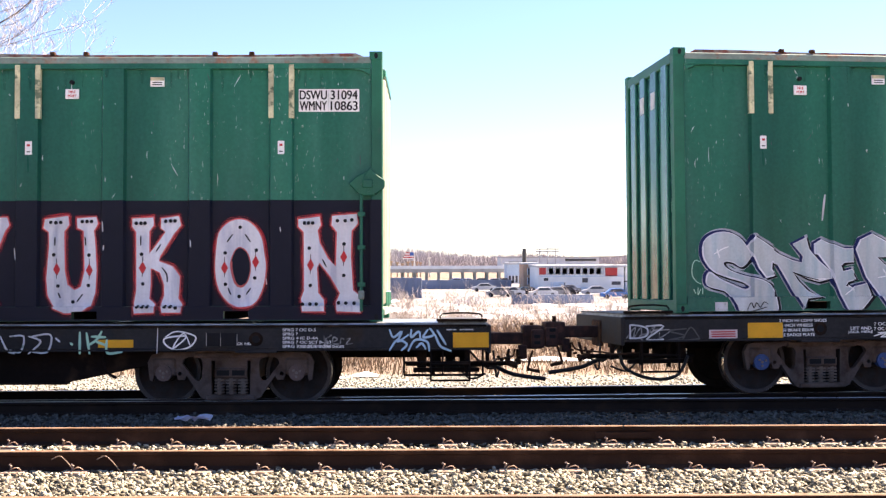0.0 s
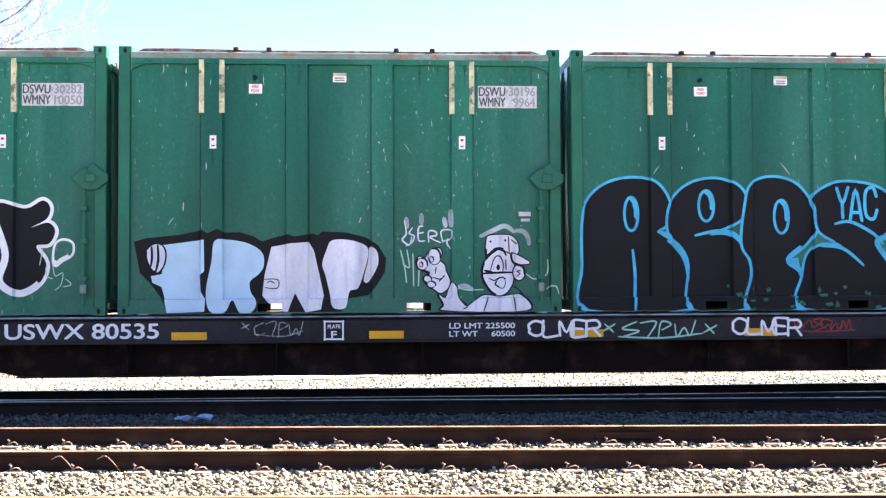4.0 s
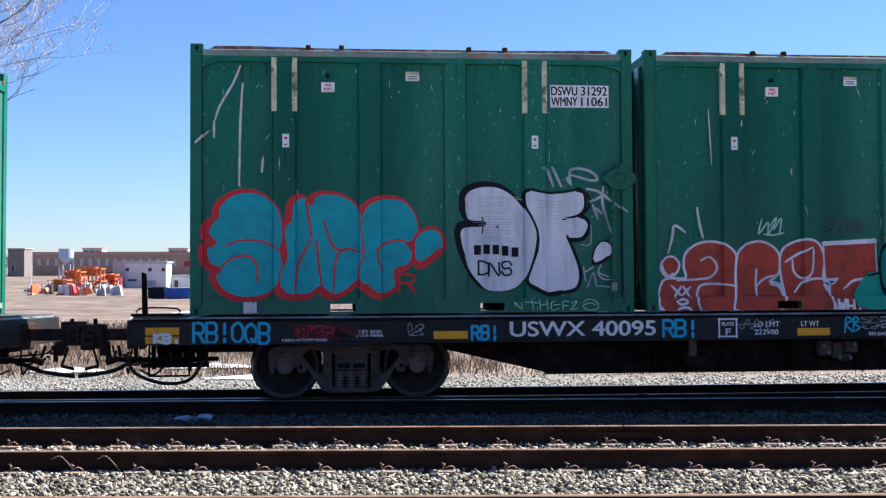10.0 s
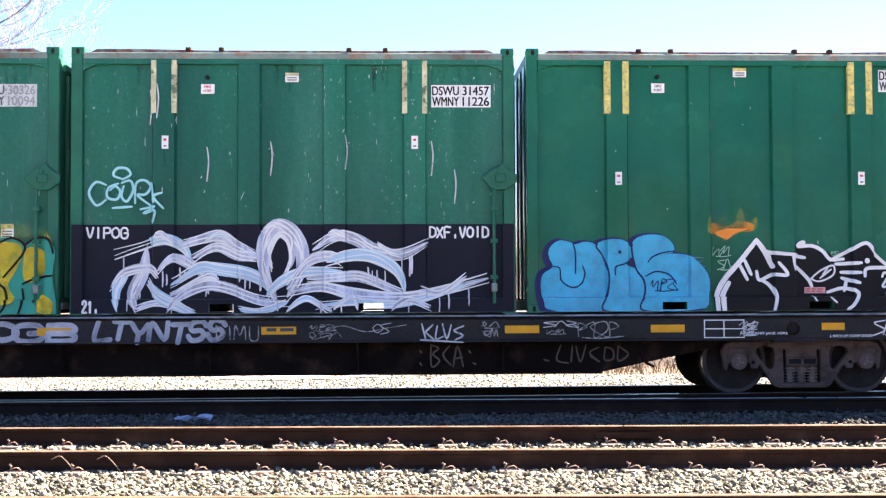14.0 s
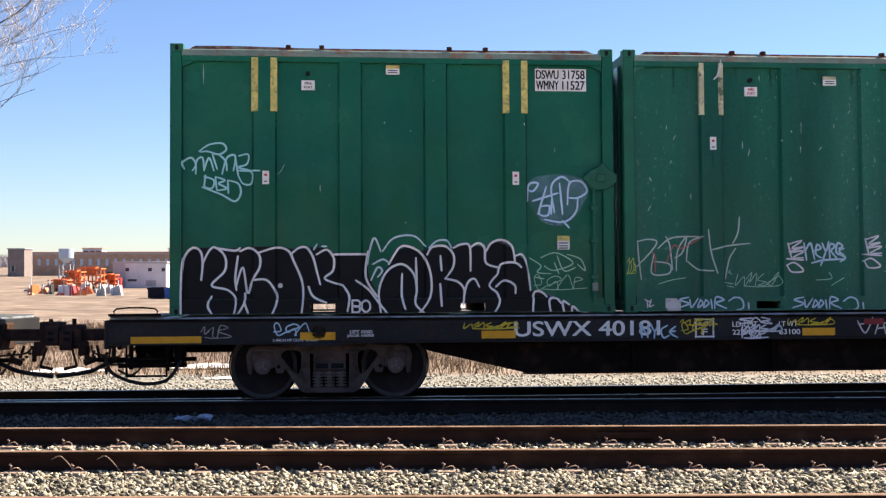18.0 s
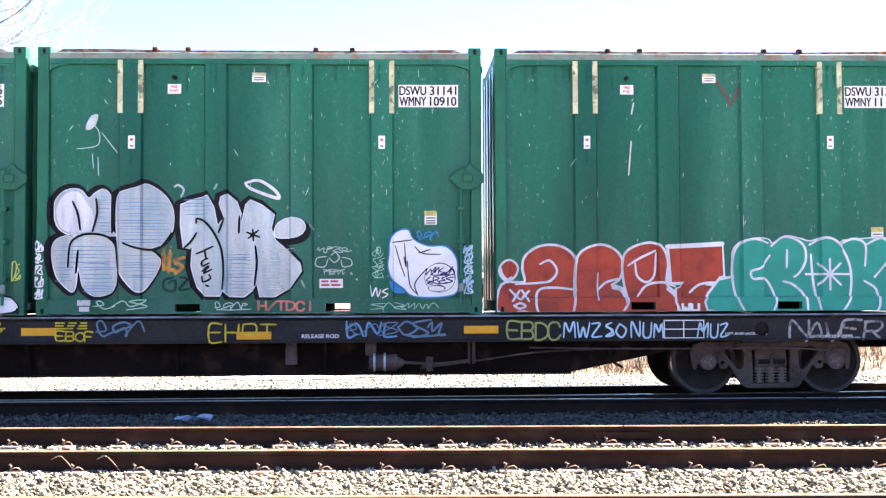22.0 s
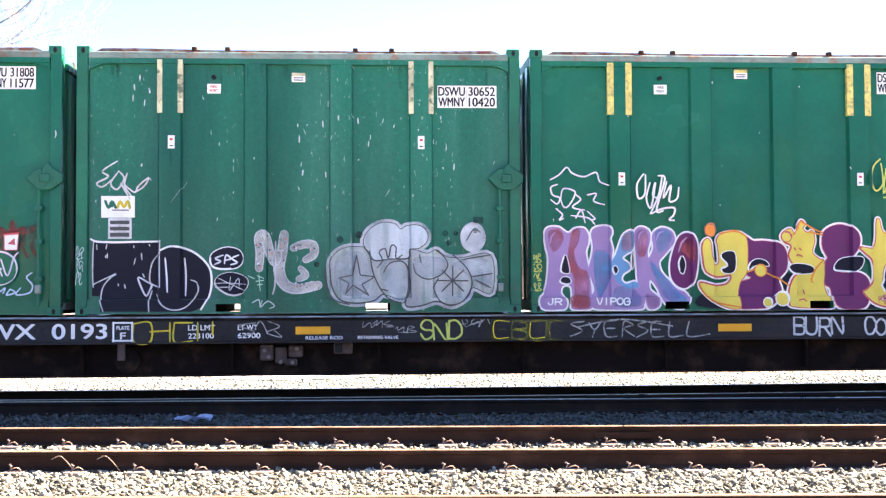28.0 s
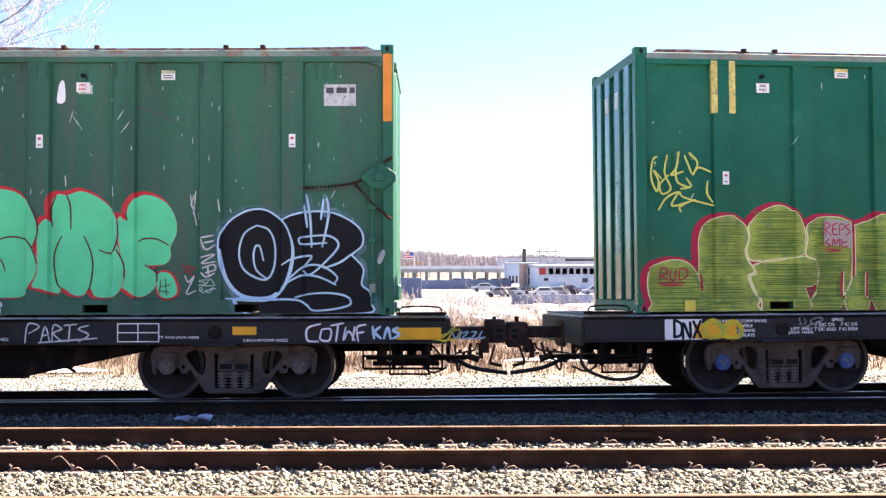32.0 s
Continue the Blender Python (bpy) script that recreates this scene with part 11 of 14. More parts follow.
g.lines([[(2,-111), (25,-120)], [(54,-110), (84,-94), (115,-73)], [(-76,-219), (-30,-227), (2,-210)], [(178,-223), (220,-215)], [(129,-215), (148,-233), (157,-252), (191,-233), (220,-221)], [(220,-144), (198,-119), (185,-89), (190,-81)], [(395,-223), (429,-199), (480,-169), (456,-152)], [(-140,-81), (-127,-55), (-93,-28), (-22,-13)]], 5.1, ORANGE_P, "inner_line", 0.3)
g.oval(25, -132, 56, -100, YOLK, ORANGE_P, 2.5)
g.oval(97, -223, 124, -196, YOLK, PINK_RED, 2.5)
g.oval(79, -56, 115, -18, YOLK, WHITE, 3.4)
g.oval(43, -39, 67, -14, YOLK, WHITE, 2.5)
g.lines([[(131,-178), (136,-172)], [(152,-178), (157,-172)], [(138,-156), (148,-159), (160,-155)], [(139,-60), (145,-51)], [(160,-60), (164,-49)], [(143,-31), (155,-35), (164,-29)]], 4.2, PINK_RED, "small_mark", 0.3)
g.oval(-121, -246, -89, -212, ORANGE_P, SALMON_SOFT, 3.4)
g.oval(478, -99, 530, -48, PINK_RED, WHITE, 3.4)
g.lines([[(489,-67), (496,-84), (505,-67), (512,-84), (520,-67)], [(494,-63), (507,-90), (515,-63)]], 3, WHITE)
g.oval(546, -92, 578, -54, PURPLE, WHITE, 3.4)
g.scrawl(368, 432, -42, -19, 3, PINK_RED, 8, 8, 1)
g.lines([[(-553,-369), (-528,-383), (-506,-404), (-491,-388), (-458,-378), (-424,-390), (-414,-365), (-389,-354)], [(-533,-356), (-551,-348), (-546,-327), (-526,-319), (-534,-302), (-551,-314)], [(-524,-314), (-516,-344), (-483,-335), (-499,-300), (-514,-293), (-524,-314)], [(-483,-329), (-468,-314), (-491,-293), (-457,-285)], [(-449,-327), (-424,-331), (-431,-310), (-401,-300)], [(-537,-289), (-519,-272), (-528,-258), (-516,-262)], [(-482,-263), (-466,-285), (-456,-250)], [(-495,-270), (-447,-263), (-429,-245)], [(-449,-281), (-428,-261), (-441,-258)]], 4.6, WHITE_PIECE)
g.lines([[(-290,-386), (-309,-356), (-305,-318), (-287,-331), (-285,-384)], [(-272,-361), (-283,-318), (-270,-291), (-257,-362), (-265,-327), (-250,-318)], [(-238,-379), (-248,-327), (-272,-275)], [(-248,-381), (-230,-371), (-255,-285), (-236,-283)], [(-225,-365), (-235,-318), (-213,-354), (-218,-310), (-196,-317), (-191,-348)], [(-269,-275), (-240,-288), (-205,-291), (-206,-272), (-219,-258), (-205,-256)]], 5.5, WHITE)
g.lines([[(388,-429), (368,-407), (362,-365), (375,-339), (395,-361), (390,-416)], [(405,-403), (396,-331), (420,-379), (417,-333)], [(441,-416), (425,-318)], [(459,-431), (439,-393), (467,-367), (444,-345)], [(477,-407), (469,-343), (501,-388), (495,-342), (523,-362), (517,-396)], [(396,-320), (443,-318), (423,-287), (454,-309), (483,-314), (507,-309), (488,-280), (510,-263)]], 5.1, YG_TAG)
g.scrawl(-605, -582, -164, -59, 2.5, YG_TAG, 3, 4, 4)
number_panel(c, "DSWU 31807", "WMNY 11576", high=True)
add_yellow_label(c, 0.97)
name_it(3, 2, "glossy green waste container with multicoloured letters, purple and yellow")

c = containers[3, 3]
s = Sheet(c, 370, 1153, 83, 558)
g = side_sheet(c)
g.blob([(-534,-293), (-526,-322), (-501,-342), (-464,-346), (-424,-338), (-391,-309), (-371,-272), (-364,-231), (-375,-190), (-364,-158), (-367,-117), (-387,-84), (-403,-58), (-444,-54), (-485,-56), (-513,-81), (-529,-122), (-533,-128), (-558,-134), (-570,-162), (-564,-187), (-542,-207), (-564,-232), (-562,-256), (-546,-268), (-531,-260)], RED, RED, 7.4, name="letter_shadow")
g.blob([(-363,-178), (-361,-239), (-342,-264), (-328,-260), (-328,-309), (-314,-331), (-293,-330), (-281,-332), (-248,-340), (-207,-325), (-175,-300), (-154,-272), (-146,-239), (-150,-198), (-130,-161), (-126,-120), (-134,-83), (-159,-55), (-208,-55), (-224,-78), (-241,-59), (-269,-60), (-298,-78), (-310,-64), (-355,-76), (-377,-84), (-363,-121)], RED, RED, 7.4, name="letter_shadow")
g.blob([(-126,-261), (-117,-300), (-93,-325), (-60,-328), (-19,-308), (5,-267), (9,-226), (-7,-189), (-7,-161), (-24,-142), (-67,-138), (-49,-124), (-45,-91), (-65,-63), (-94,-55), (-122,-71), (-134,-83), (-126,-120), (-141,-177), (-149,-251), (-140,-272)], RED, RED, 7.4, name="letter_shadow")
g.blob([(-35,-104), (-22,-117), (2,-112), (18,-84), (18,-59), (2,-48), (-23,-51), (-35,-76)], RED, RED, 5.7, name="letter_shadow")
g.blob([(-525,-290), (-517,-318), (-493,-339), (-456,-343), (-416,-334), (-383,-306), (-363,-269), (-356,-228), (-367,-187), (-356,-154), (-359,-114), (-379,-81), (-395,-55), (-436,-50), (-477,-53), (-505,-77), (-521,-118), (-525,-125), (-550,-131), (-562,-159), (-556,-184), (-534,-204), (-556,-228), (-554,-253), (-538,-265), (-523,-257)], MINT, SALMON, 1.3, name="painted_letter")
g.blob([(-355,-175), (-353,-236), (-334,-261), (-320,-256), (-320,-306), (-305,-328), (-285,-327), (-273,-328), (-240,-337), (-199,-322), (-166,-297), (-146,-268), (-138,-236), (-142,-195), (-122,-158), (-118,-117), (-126,-80), (-151,-52), (-200,-52), (-216,-75), (-232,-56), (-261,-56), (-289,-75), (-302,-60), (-346,-73), (-369,-81), (-355,-118)], MINT, SALMON, 1.3, name="painted_letter")
g.blob([(-118,-258), (-109,-297), (-85,-322), (-52,-325), (-11,-305), (14,-264), (17,-223), (1,-186), (1,-157), (-16,-139), (-59,-135), (-40,-121), (-36,-88), (-57,-60), (-86,-51), (-114,-68), (-126,-80), (-118,-117), (-133,-174), (-140,-248), (-132,-268)], MINT, SALMON, 1.3, name="painted_letter")
g.blob([(-36,-104), (-24,-117), (1,-112), (17,-84), (17,-59), (0,-48), (-24,-51), (-36,-76)], MINT, SALMON, 1.3, name="painted_letter")
g.lines([[(-470,-204), (-436,-214), (-395,-209), (-371,-187), (-355,-142)], [(-444,-122), (-456,-151), (-481,-165), (-505,-159), (-519,-130)], [(-521,-253), (-527,-281)], [(-318,-242), (-321,-289), (-309,-324)], [(-268,-235), (-270,-297), (-281,-327)], [(-293,-215), (-310,-175), (-312,-134), (-304,-89), (-291,-73)], [(-232,-215), (-214,-174), (-208,-134), (-214,-85), (-220,-68)], [(-191,-178), (-171,-170), (-151,-174), (-138,-215), (-140,-256)], [(-142,-178), (-122,-141), (-120,-101)], [(-85,-200), (-69,-208), (-36,-207), (-3,-190)], [(-113,-256), (-117,-276)], [(-67,-137), (-38,-118), (-35,-92)], [(-379,-306), (-358,-261), (-354,-224), (-366,-187)]], 4.5, MAROON_LINE, "inner_line", 0.3)
g.lines([[(-24,-96), (-28,-59)], [(-12,-100), (-8,-55)], [(-27,-76), (0,-84)], [(-32,-68), (0,-63)]], 3.3, DARK_INK)
g.lines([[(29,-137), (46,-125), (31,-115)], [(42,-134), (66,-129), (50,-115), (68,-110)], [(54,-134), (50,-116)]], 4.1, MAROON)
g.lines([[(41,-108), (50,-90), (66,-106), (45,-59), (70,-67)], [(-542,-96), (-551,-90), (-548,-74), (-535,-76)]], 4.1, GREY_WHITE)
g.lines([[(85,-206), (99,-178), (124,-190)], [(87,-210), (118,-216)], [(95,-196), (120,-201)], [(87,-157), (124,-165), (88,-141), (124,-145)], [(91,-128), (119,-137), (126,-124), (99,-115)], [(87,-115), (101,-104), (123,-114)], [(105,-132), (107,-108)]], 4.9, GREY_WHITE)
g.scrawl(82, 123, -98, -59, 2.9, PALE_TAG, 4, 4, 2)
g.blob([(293,-243), (326,-266), (384,-278), (441,-274), (491,-250), (517,-222), (517,-189), (490,-164), (502,-148), (521,-123), (516,-82), (538,-61), (544,-29), (536,-8), (373,-5), (225,-3), (176,-41), (225,-42), (275,-46), (312,-83), (331,-140), (331,-189), (313,-234)], BLACK, BLUE_HAZE, 16.4, name="painted_letter")
g.blob([(136,-165), (138,-214), (165,-255), (211,-281), (252,-284), (285,-267), (313,-239), (329,-189), (326,-140), (308,-83), (275,-50), (225,-46), (185,-59), (152,-100)], BLACK, BLUE_HAZE, 16.4, name="painted_letter")
g.blob([(293,-243), (326,-266), (384,-278), (441,-274), (491,-250), (517,-222), (517,-189), (490,-164), (502,-148), (521,-123), (516,-82), (538,-61), (544,-29), (536,-8), (373,-5), (225,-3), (176,-41), (225,-42), (275,-46), (312,-83), (331,-140), (331,-189), (313,-234)], BLACK, PALE_BLUE, 4.9, name="painted_letter")
g.blob([(136,-165), (138,-214), (165,-255), (211,-281), (252,-284), (285,-267), (313,-239), (329,-189), (326,-140), (308,-83), (275,-50), (225,-46), (185,-59), (152,-100)], BLACK, PALE_BLUE, 4.9, name="painted_letter")
g.lines([[(235,-243), (202,-222), (187,-173), (197,-128), (230,-103), (263,-98), (282,-132), (284,-189), (268,-230), (235,-243)], [(263,-98), (234,-122), (226,-157), (231,-185), (243,-185), (253,-148)], [(354,-191), (354,-209), (424,-215), (455,-195), (440,-164), (382,-111), (362,-119)], [(354,-191), (424,-195)], [(304,-136), (333,-152), (383,-160), (362,-132)], [(316,-91), (358,-128), (391,-136), (423,-127), (452,-103), (444,-86)], [(312,-84), (357,-107), (403,-103), (448,-82)], [(415,-127), (457,-141), (490,-164)], [(340,-48), (382,-58), (439,-59), (480,-49), (488,-29), (447,-17), (389,-13), (373,-29)], [(152,-46), (225,-42), (340,-42), (373,-25)]], 5.7, PALE_BLUE, "outline_stroke", 0.3)
g.lines([[(369,-325), (379,-263), (383,-185)], [(424,-316), (429,-271), (412,-185)], [(415,-312), (408,-259)], [(363,-296), (371,-238)]], 6.6, PALE_BLUE, "paint_drip", 0.3)
g.lines([[(374, -325), (372, -275)], [(419, -319), (422, -271)]], 24.6, BLUE_HAZE, "sprayed_haze", 0.3)
g.lines([[(55,-329), (61,-288)], [(65,-325), (56,-297)], [(65,-280), (73,-243)], [(79,-280), (78,-260)], [(-283,-379), (-281,-351)], [(-152,-350), (-150,-322)], [(132,-313), (137,-280)]], 3.3, GREY_WHITE, "scratch", 0.3)
g.blob([(566,-164), (577,-176), (582,-164), (570,-139), (561,-142)], WHITE_FOG2, name="paint_splash")
g.block(-481, -38, -444, -25, GREY_WHITE, "number_plate")
g.block(-475, -22, -447, -9, GREY_WHITE, "number_plate")
s.blob([(566, 150), (574, 146), (576, 180), (562, 182)], WHITE, name="torn_sticker")
s.block(600, 152, 624, 168, GREY_WHITE, "sticker")
s.block(735, 102, 775, 109, ORANGE_P, "orange_strip")
s.block(1030, 152, 1086, 190, GREY_WHITE, "number_remnant")
s.bars(1034, 1084, 154, 172, 1, DARK_INK, 3)
for pts in ([(980,332), (1020,340), (1080,334)], [(700,190), (740,204), (770,216)], [(990,420), (1000,440)], [(420,180), (422,220)], [(450,240), (446,270)], [(806,340), (802,380)]):
    s.line(pts, 3, DARK_INK if pts[0][1] < 340 and pts[0][0] > 600 else GREY_WHITE, "scratch")
for x in (-2.975, 2.935):
    part("orange_corner_strip", boxes((x - 0.05, x + 0.07, -HALF - 0.004, -HALF + 0.02, 2.62, 3.54)), ORANGE_P, c)
ch = bmesh.new()
chain = curve_points([(1.78, -HALF + 0.02, 1.72), (2.2, -HALF - 0.01, 1.74), (2.55, -HALF - 0.02, 1.8), (2.8, -HALF - 0.03, 1.98), (3.0, -HALF - 0.03, 2.13)], 9) + curve_points([(2.5, -HALF - 0.02, 1.78), (2.75, -HALF - 0.03, 1.5), (2.98, -HALF - 0.03, 1.3)], 9)
for p in chain:
    bmesh.ops.create_icosphere(ch, subdivisions=1, radius=0.024, matrix=Matrix.Translation(p))
part("chain", ch, RUST, c, "rusty chain across the end")
name_it(3, 3, "old faded green waste container with mint letters and orange strips")

# car 4
c = containers[4, 0]
g = side_sheet(c)
g.blob([(-566,-3), (-581,-33), (-591,-66), (-592,-100), (-581,-127), (-556,-140), (-521,-149), (-490,-147), (-463,-132), (-445,-109), (-442,-153), (-442,-194), (-436,-228), (-418,-253), (-387,-267), (-352,-270), (-328,-261), (-308,-241), (-300,-210), (-308,-180), (-304,-153), (-288,-129), (-285,-115), (-302,-104), (-290,-71), (-276,-41), (-282,-24), (-297,-1)], CRIMSON, CRIMSON, 6.4, name="letter_shadow")
g.blob([(-300,-238), (-288,-257), (-260,-283), (-217,-300), (-186,-294), (-162,-275), (-147,-245), (-142,-207), (-148,-165), (-212,-154), (-289,-147), (-305,-170), (-302,-194), (-296,-214)], CRIMSON, CRIMSON, 6.4, name="letter_shadow")
g.blob([(-138,-238), (-118,-256), (-89,-267), (-39,-267), (-10,-257), (-1,-241), (-2,-107), (-15,-42), (-33,-37), (-50,-3), (-58,1), (-107,1), (-126,-33), (-109,-67), (-96,-111), (-106,-145), (-141,-163), (-135,-207)], CRIMSON, CRIMSON, 6.4, name="letter_shadow")
g.blob([(6,-231), (22,-248), (47,-255), (104,-257), (98,2), (71,2), (47,-38), (30,2), (-14,1), (-31,-36), (-14,-70), (0,-107)], CRIMSON, CRIMSON, 6.4, name="letter_shadow")
g.blob([(-551,1), (-566,-29), (-576,-62), (-577,-96), (-566,-123), (-540,-136), (-506,-145), (-474,-143), (-448,-128), (-430,-105), (-426,-149), (-427,-190), (-421,-223), (-403,-249), (-371,-263), (-336,-266), (-313,-257), (-292,-237), (-285,-206), (-293,-176), (-289,-149), (-272,-125), (-270,-111), (-287,-100), (-275,-67), (-261,-37), (-266,-20), (-281,3)], CRIMSON, CRIMSON, 9.2, name="letter_shadow")
g.blob([(-285,-234), (-273,-253), (-244,-279), (-201,-296), (-171,-290), (-146,-271), (-131,-240), (-126,-203), (-133,-160), (-197,-150), (-273,-143), (-290,-166), (-287,-189), (-281,-210)], CRIMSON, CRIMSON, 9.2, name="letter_shadow")
g.blob([(-268,-132), (-197,-143), (-126,-153), (-99,-146), (-87,-121), (-91,-88), (-110,-73), (-129,-70), (-119,-39), (-115,-19), (-130,5), (-242,4), (-257,-35), (-281,-97), (-264,-108)], CRIMSON, CRIMSON, 9.2, name="letter_shadow")
g.blob([(-122,-234), (-102,-252), (-73,-263), (-23,-263), (5,-253), (15,-237), (14,-103), (1,-38), (-17,-33), (-34,1), (-43,5), (-91,5), (-111,-29), (-93,-63), (-81,-107), (-90,-141), (-125,-158), (-119,-203)], CRIMSON, CRIMSON, 9.2, name="letter_shadow")
g.blob([(22,-227), (38,-244), (63,-251), (120,-253), (114,7), (87,6), (62,-34), (46,6), (2,6), (-15,-31), (2,-65), (15,-103)], CRIMSON, CRIMSON, 9.2, name="letter_shadow")
g.blob([(-551,1), (-566,-29), (-576,-62), (-577,-96), (-566,-123), (-540,-136), (-506,-145), (-474,-143), (-448,-128), (-430,-105), (-426,-149), (-427,-190), (-421,-223), (-403,-249), (-371,-263), (-336,-266), (-313,-257), (-292,-237), (-285,-206), (-293,-176), (-289,-149), (-272,-125), (-270,-111), (-287,-100), (-275,-67), (-261,-37), (-266,-20), (-281,3)], LIME, PALE_YELLOW, 2.8, name="painted_letter")
g.blob([(-285,-234), (-273,-253), (-244,-279), (-201,-296), (-171,-290), (-146,-271), (-131,-240), (-126,-203), (-133,-160), (-197,-150), (-273,-143), (-290,-166), (-287,-189), (-281,-210)], LIME, PALE_YELLOW, 2.8, name="painted_letter")
g.blob([(-268,-132), (-197,-143), (-126,-153), (-99,-146), (-87,-121), (-91,-88), (-110,-73), (-129,-70), (-119,-39), (-115,-19), (-130,5), (-242,4), (-257,-35), (-281,-97), (-264,-108)], LIME, PALE_YELLOW, 2.8, name="painted_letter")
g.blob([(-122,-234), (-102,-252), (-73,-263), (-23,-263), (5,-253), (15,-237), (14,-103), (1,-38), (-17,-33), (-34,1), (-43,5), (-91,5), (-111,-29), (-93,-63), (-81,-107), (-90,-141), (-125,-158), (-119,-203)], LIME, PALE_YELLOW, 2.8, name="painted_letter")
g.blob([(22,-227), (38,-244), (63,-251), (120,-253), (114,7), (87,6), (62,-34), (46,6), (2,6), (-15,-31), (2,-65), (15,-103)], LIME, PALE_YELLOW, 2.8, name="painted_letter")
rng = random.Random(12)
for x0, x1, y0, y1 in ((-568, -410, -123, -4), (-417, -298, -247, -6), (-272, -136, -278, -155), (-254, -100, -132, -1), (-111, 4, -169, -4), (-115, -75, -244, -169), (30, 113, -237, -3), (-81, 12, -251, -240)):
    y = y0
    while y < y1:
        g.line([(x0 + rng.uniform(-6,12), y), ((x0 + x1) / 2 + rng.uniform(-18,18), y + rng.uniform(-2,2)), (x1 + rng.uniform(-14,6), y + rng.uniform(-2,2))], rng.uniform(1.4,4.4), MOSS, "shading_stroke", 0.6)
        y += rng.uniform(4.4, 10)
g.lines([[(-430,-105), (-426,-85), (-424,-63)], [(16,-237), (16,-161), (13,-98)], [(-19,-110), (-23,-72), (-22,-38)], [(53,-110), (51,-72), (52,-38)]], 7.1, CRIMSON, "inner_line", 0.2)
g.lines([[(-434,-109), (-430,-85)], [(20,-230), (20,-100)], [(-15,-110), (-18,-38)], [(49,-110), (46,-38)]], 2.8, PALE_YELLOW, "inner_line", 0.2)
g.blob([(-72,-251), (-59,-259), (-2,-252), (11,-237), (8,-175), (-10,-181), (-71,-186)], DUSTY_PINK, smooth=False)
g.lines([[(-67,-210), (-68,-247), (-52,-240), (-66,-229), (-49,-213)], [(-31,-247), (-45,-240), (-44,-216), (-30,-216)], [(-44,-230), (-32,-231)], [(-26,-213), (-24,-244), (-9,-237), (-22,-227)], [(5,-244), (-8,-237), (5,-223), (-8,-213)], [(-57,-203), (-68,-192), (-53,-186), (-64,-179)], [(-48,-182), (-44,-203), (-38,-189), (-28,-203), (-26,-182)], [(-21,-203), (-18,-181), (-3,-182)], [(-17,-192), (-4,-196)], [(-72,-175), (-21,-171)], [(-65,-168), (-25,-170)]], 3.5, CRIMSON, "small_mark", 0.3)
g.lines([[(-544,-90), (-541,-119), (-527,-123), (-523,-109), (-539,-104), (-520,-90)], [(-513,-119), (-515,-96), (-503,-90), (-498,-119)], [(-489,-90), (-486,-122), (-468,-116), (-466,-102), (-487,-90)], [(-548,-81), (-475,-82)], [(-540,-76), (-482,-75)]], 4.6, CRIMSON, "small_mark", 0.3)
g.block(-479, -35, -449, -4, YOLK, "number_plate")
g.lines([[(-549,-429), (-560,-419), (-565,-372), (-550,-334), (-544,-362), (-558,-392), (-536,-369)], [(-519,-433), (-527,-386), (-510,-342), (-534,-327), (-541,-352), (-516,-379)], [(-486,-443), (-494,-399), (-509,-379), (-474,-389)], [(-495,-399), (-491,-360), (-457,-345)], [(-470,-433), (-450,-383)], [(-456,-440), (-433,-413), (-447,-379), (-431,-400), (-396,-388)], [(-405,-362), (-407,-329), (-392,-305)], [(-482,-341), (-453,-348), (-466,-371)], [(-545,-283), (-524,-315), (-489,-332), (-472,-317), (-390,-295)], [(-489,-330), (-507,-294), (-441,-311)], [(-482,-278), (-486,-291), (-467,-301)]], 5.7, YG_TAG)
g.lines([[(-488,-443), (-491,-420)], [(-560,-419), (-554,-406)], [(-519,-433), (-521,-416)], [(-456,-440), (-446,-423)]], 12.8, spray_of(YG_TAG), "sprayed_haze", 0.3)
number_panel(c, "DSWU 31094", "WMNY 10863", high=True)
name_it(4, 0, "glossy green waste container with lime red-edged bubble letters")

# chips, scratches and runs in the paint, one worn skin a container
for q, (key, c) in enumerate(sorted(containers.items())):
    rng = random.Random(900 + q)
    st = STYLE.get(key, "plain")
    many = {"plain": 46, "new": 14, "old": 70}[st]
    s = Sheet(c, 0, 780, 83, 556)
    for mat_, count, tall in ((GREY_WHITE, many, 9), (DARK_INK, many // 3, 14)):
        bm = bmesh.new()
        for _ in range(count):
            x, y = rng.uniform(30, 750), 110 + 330 * rng.random() ** 1.3
            h = rng.expovariate(1 / (tall * 0.6)) + 1.5
            lean = rng.choice((0, 0, 0, 1, -1)) * rng.uniform(0.2, 0.8) * h
            line = [s.m((x, y)), s.m((x + lean * 0.5 + rng.uniform(-1, 1), y + h / 2)), s.m((x + lean, y + h))]
            ribbon(bm, line, rng.uniform(0.7, 1.8) * s.k, 0, 0.0012, 0.7)
        fit_to_side(bm, 0.0, "side")
        tagged(part("chipped_paint", bm, mat_, c), kind="stuff")
    if st != "new":
        bm = bmesh.new()
        for _ in range(26):
            x = rng.uniform(20, 760)
            h = rng.uniform(8, 60)
            ribbon(bm, [s.m((x, 100)), s.m((x + rng.uniform(-1, 1), 100 + h * 0.5)), s.m((x, 100 + h))], rng.uniform(2, 9) * s.k, 0, 0.001, 0.5)
        fit_to_side(bm, 0.0, "side")
        tagged(part("dirt_stain", bm, RUN_FOG, c), kind="stuff")

part("sprayed_patch", bevelled(boxes((3.0505, 3.057, -0.29, -0.11, 1.2, 1.95)), 0.002), FLAME_FOG, containers[1, 3])
part("sprayed_patch", bevelled(boxes((3.009, 3.016, -0.06, 0.18, 1.0, 2.0)), 0.002), FLAME_FOG, containers[1, 3])

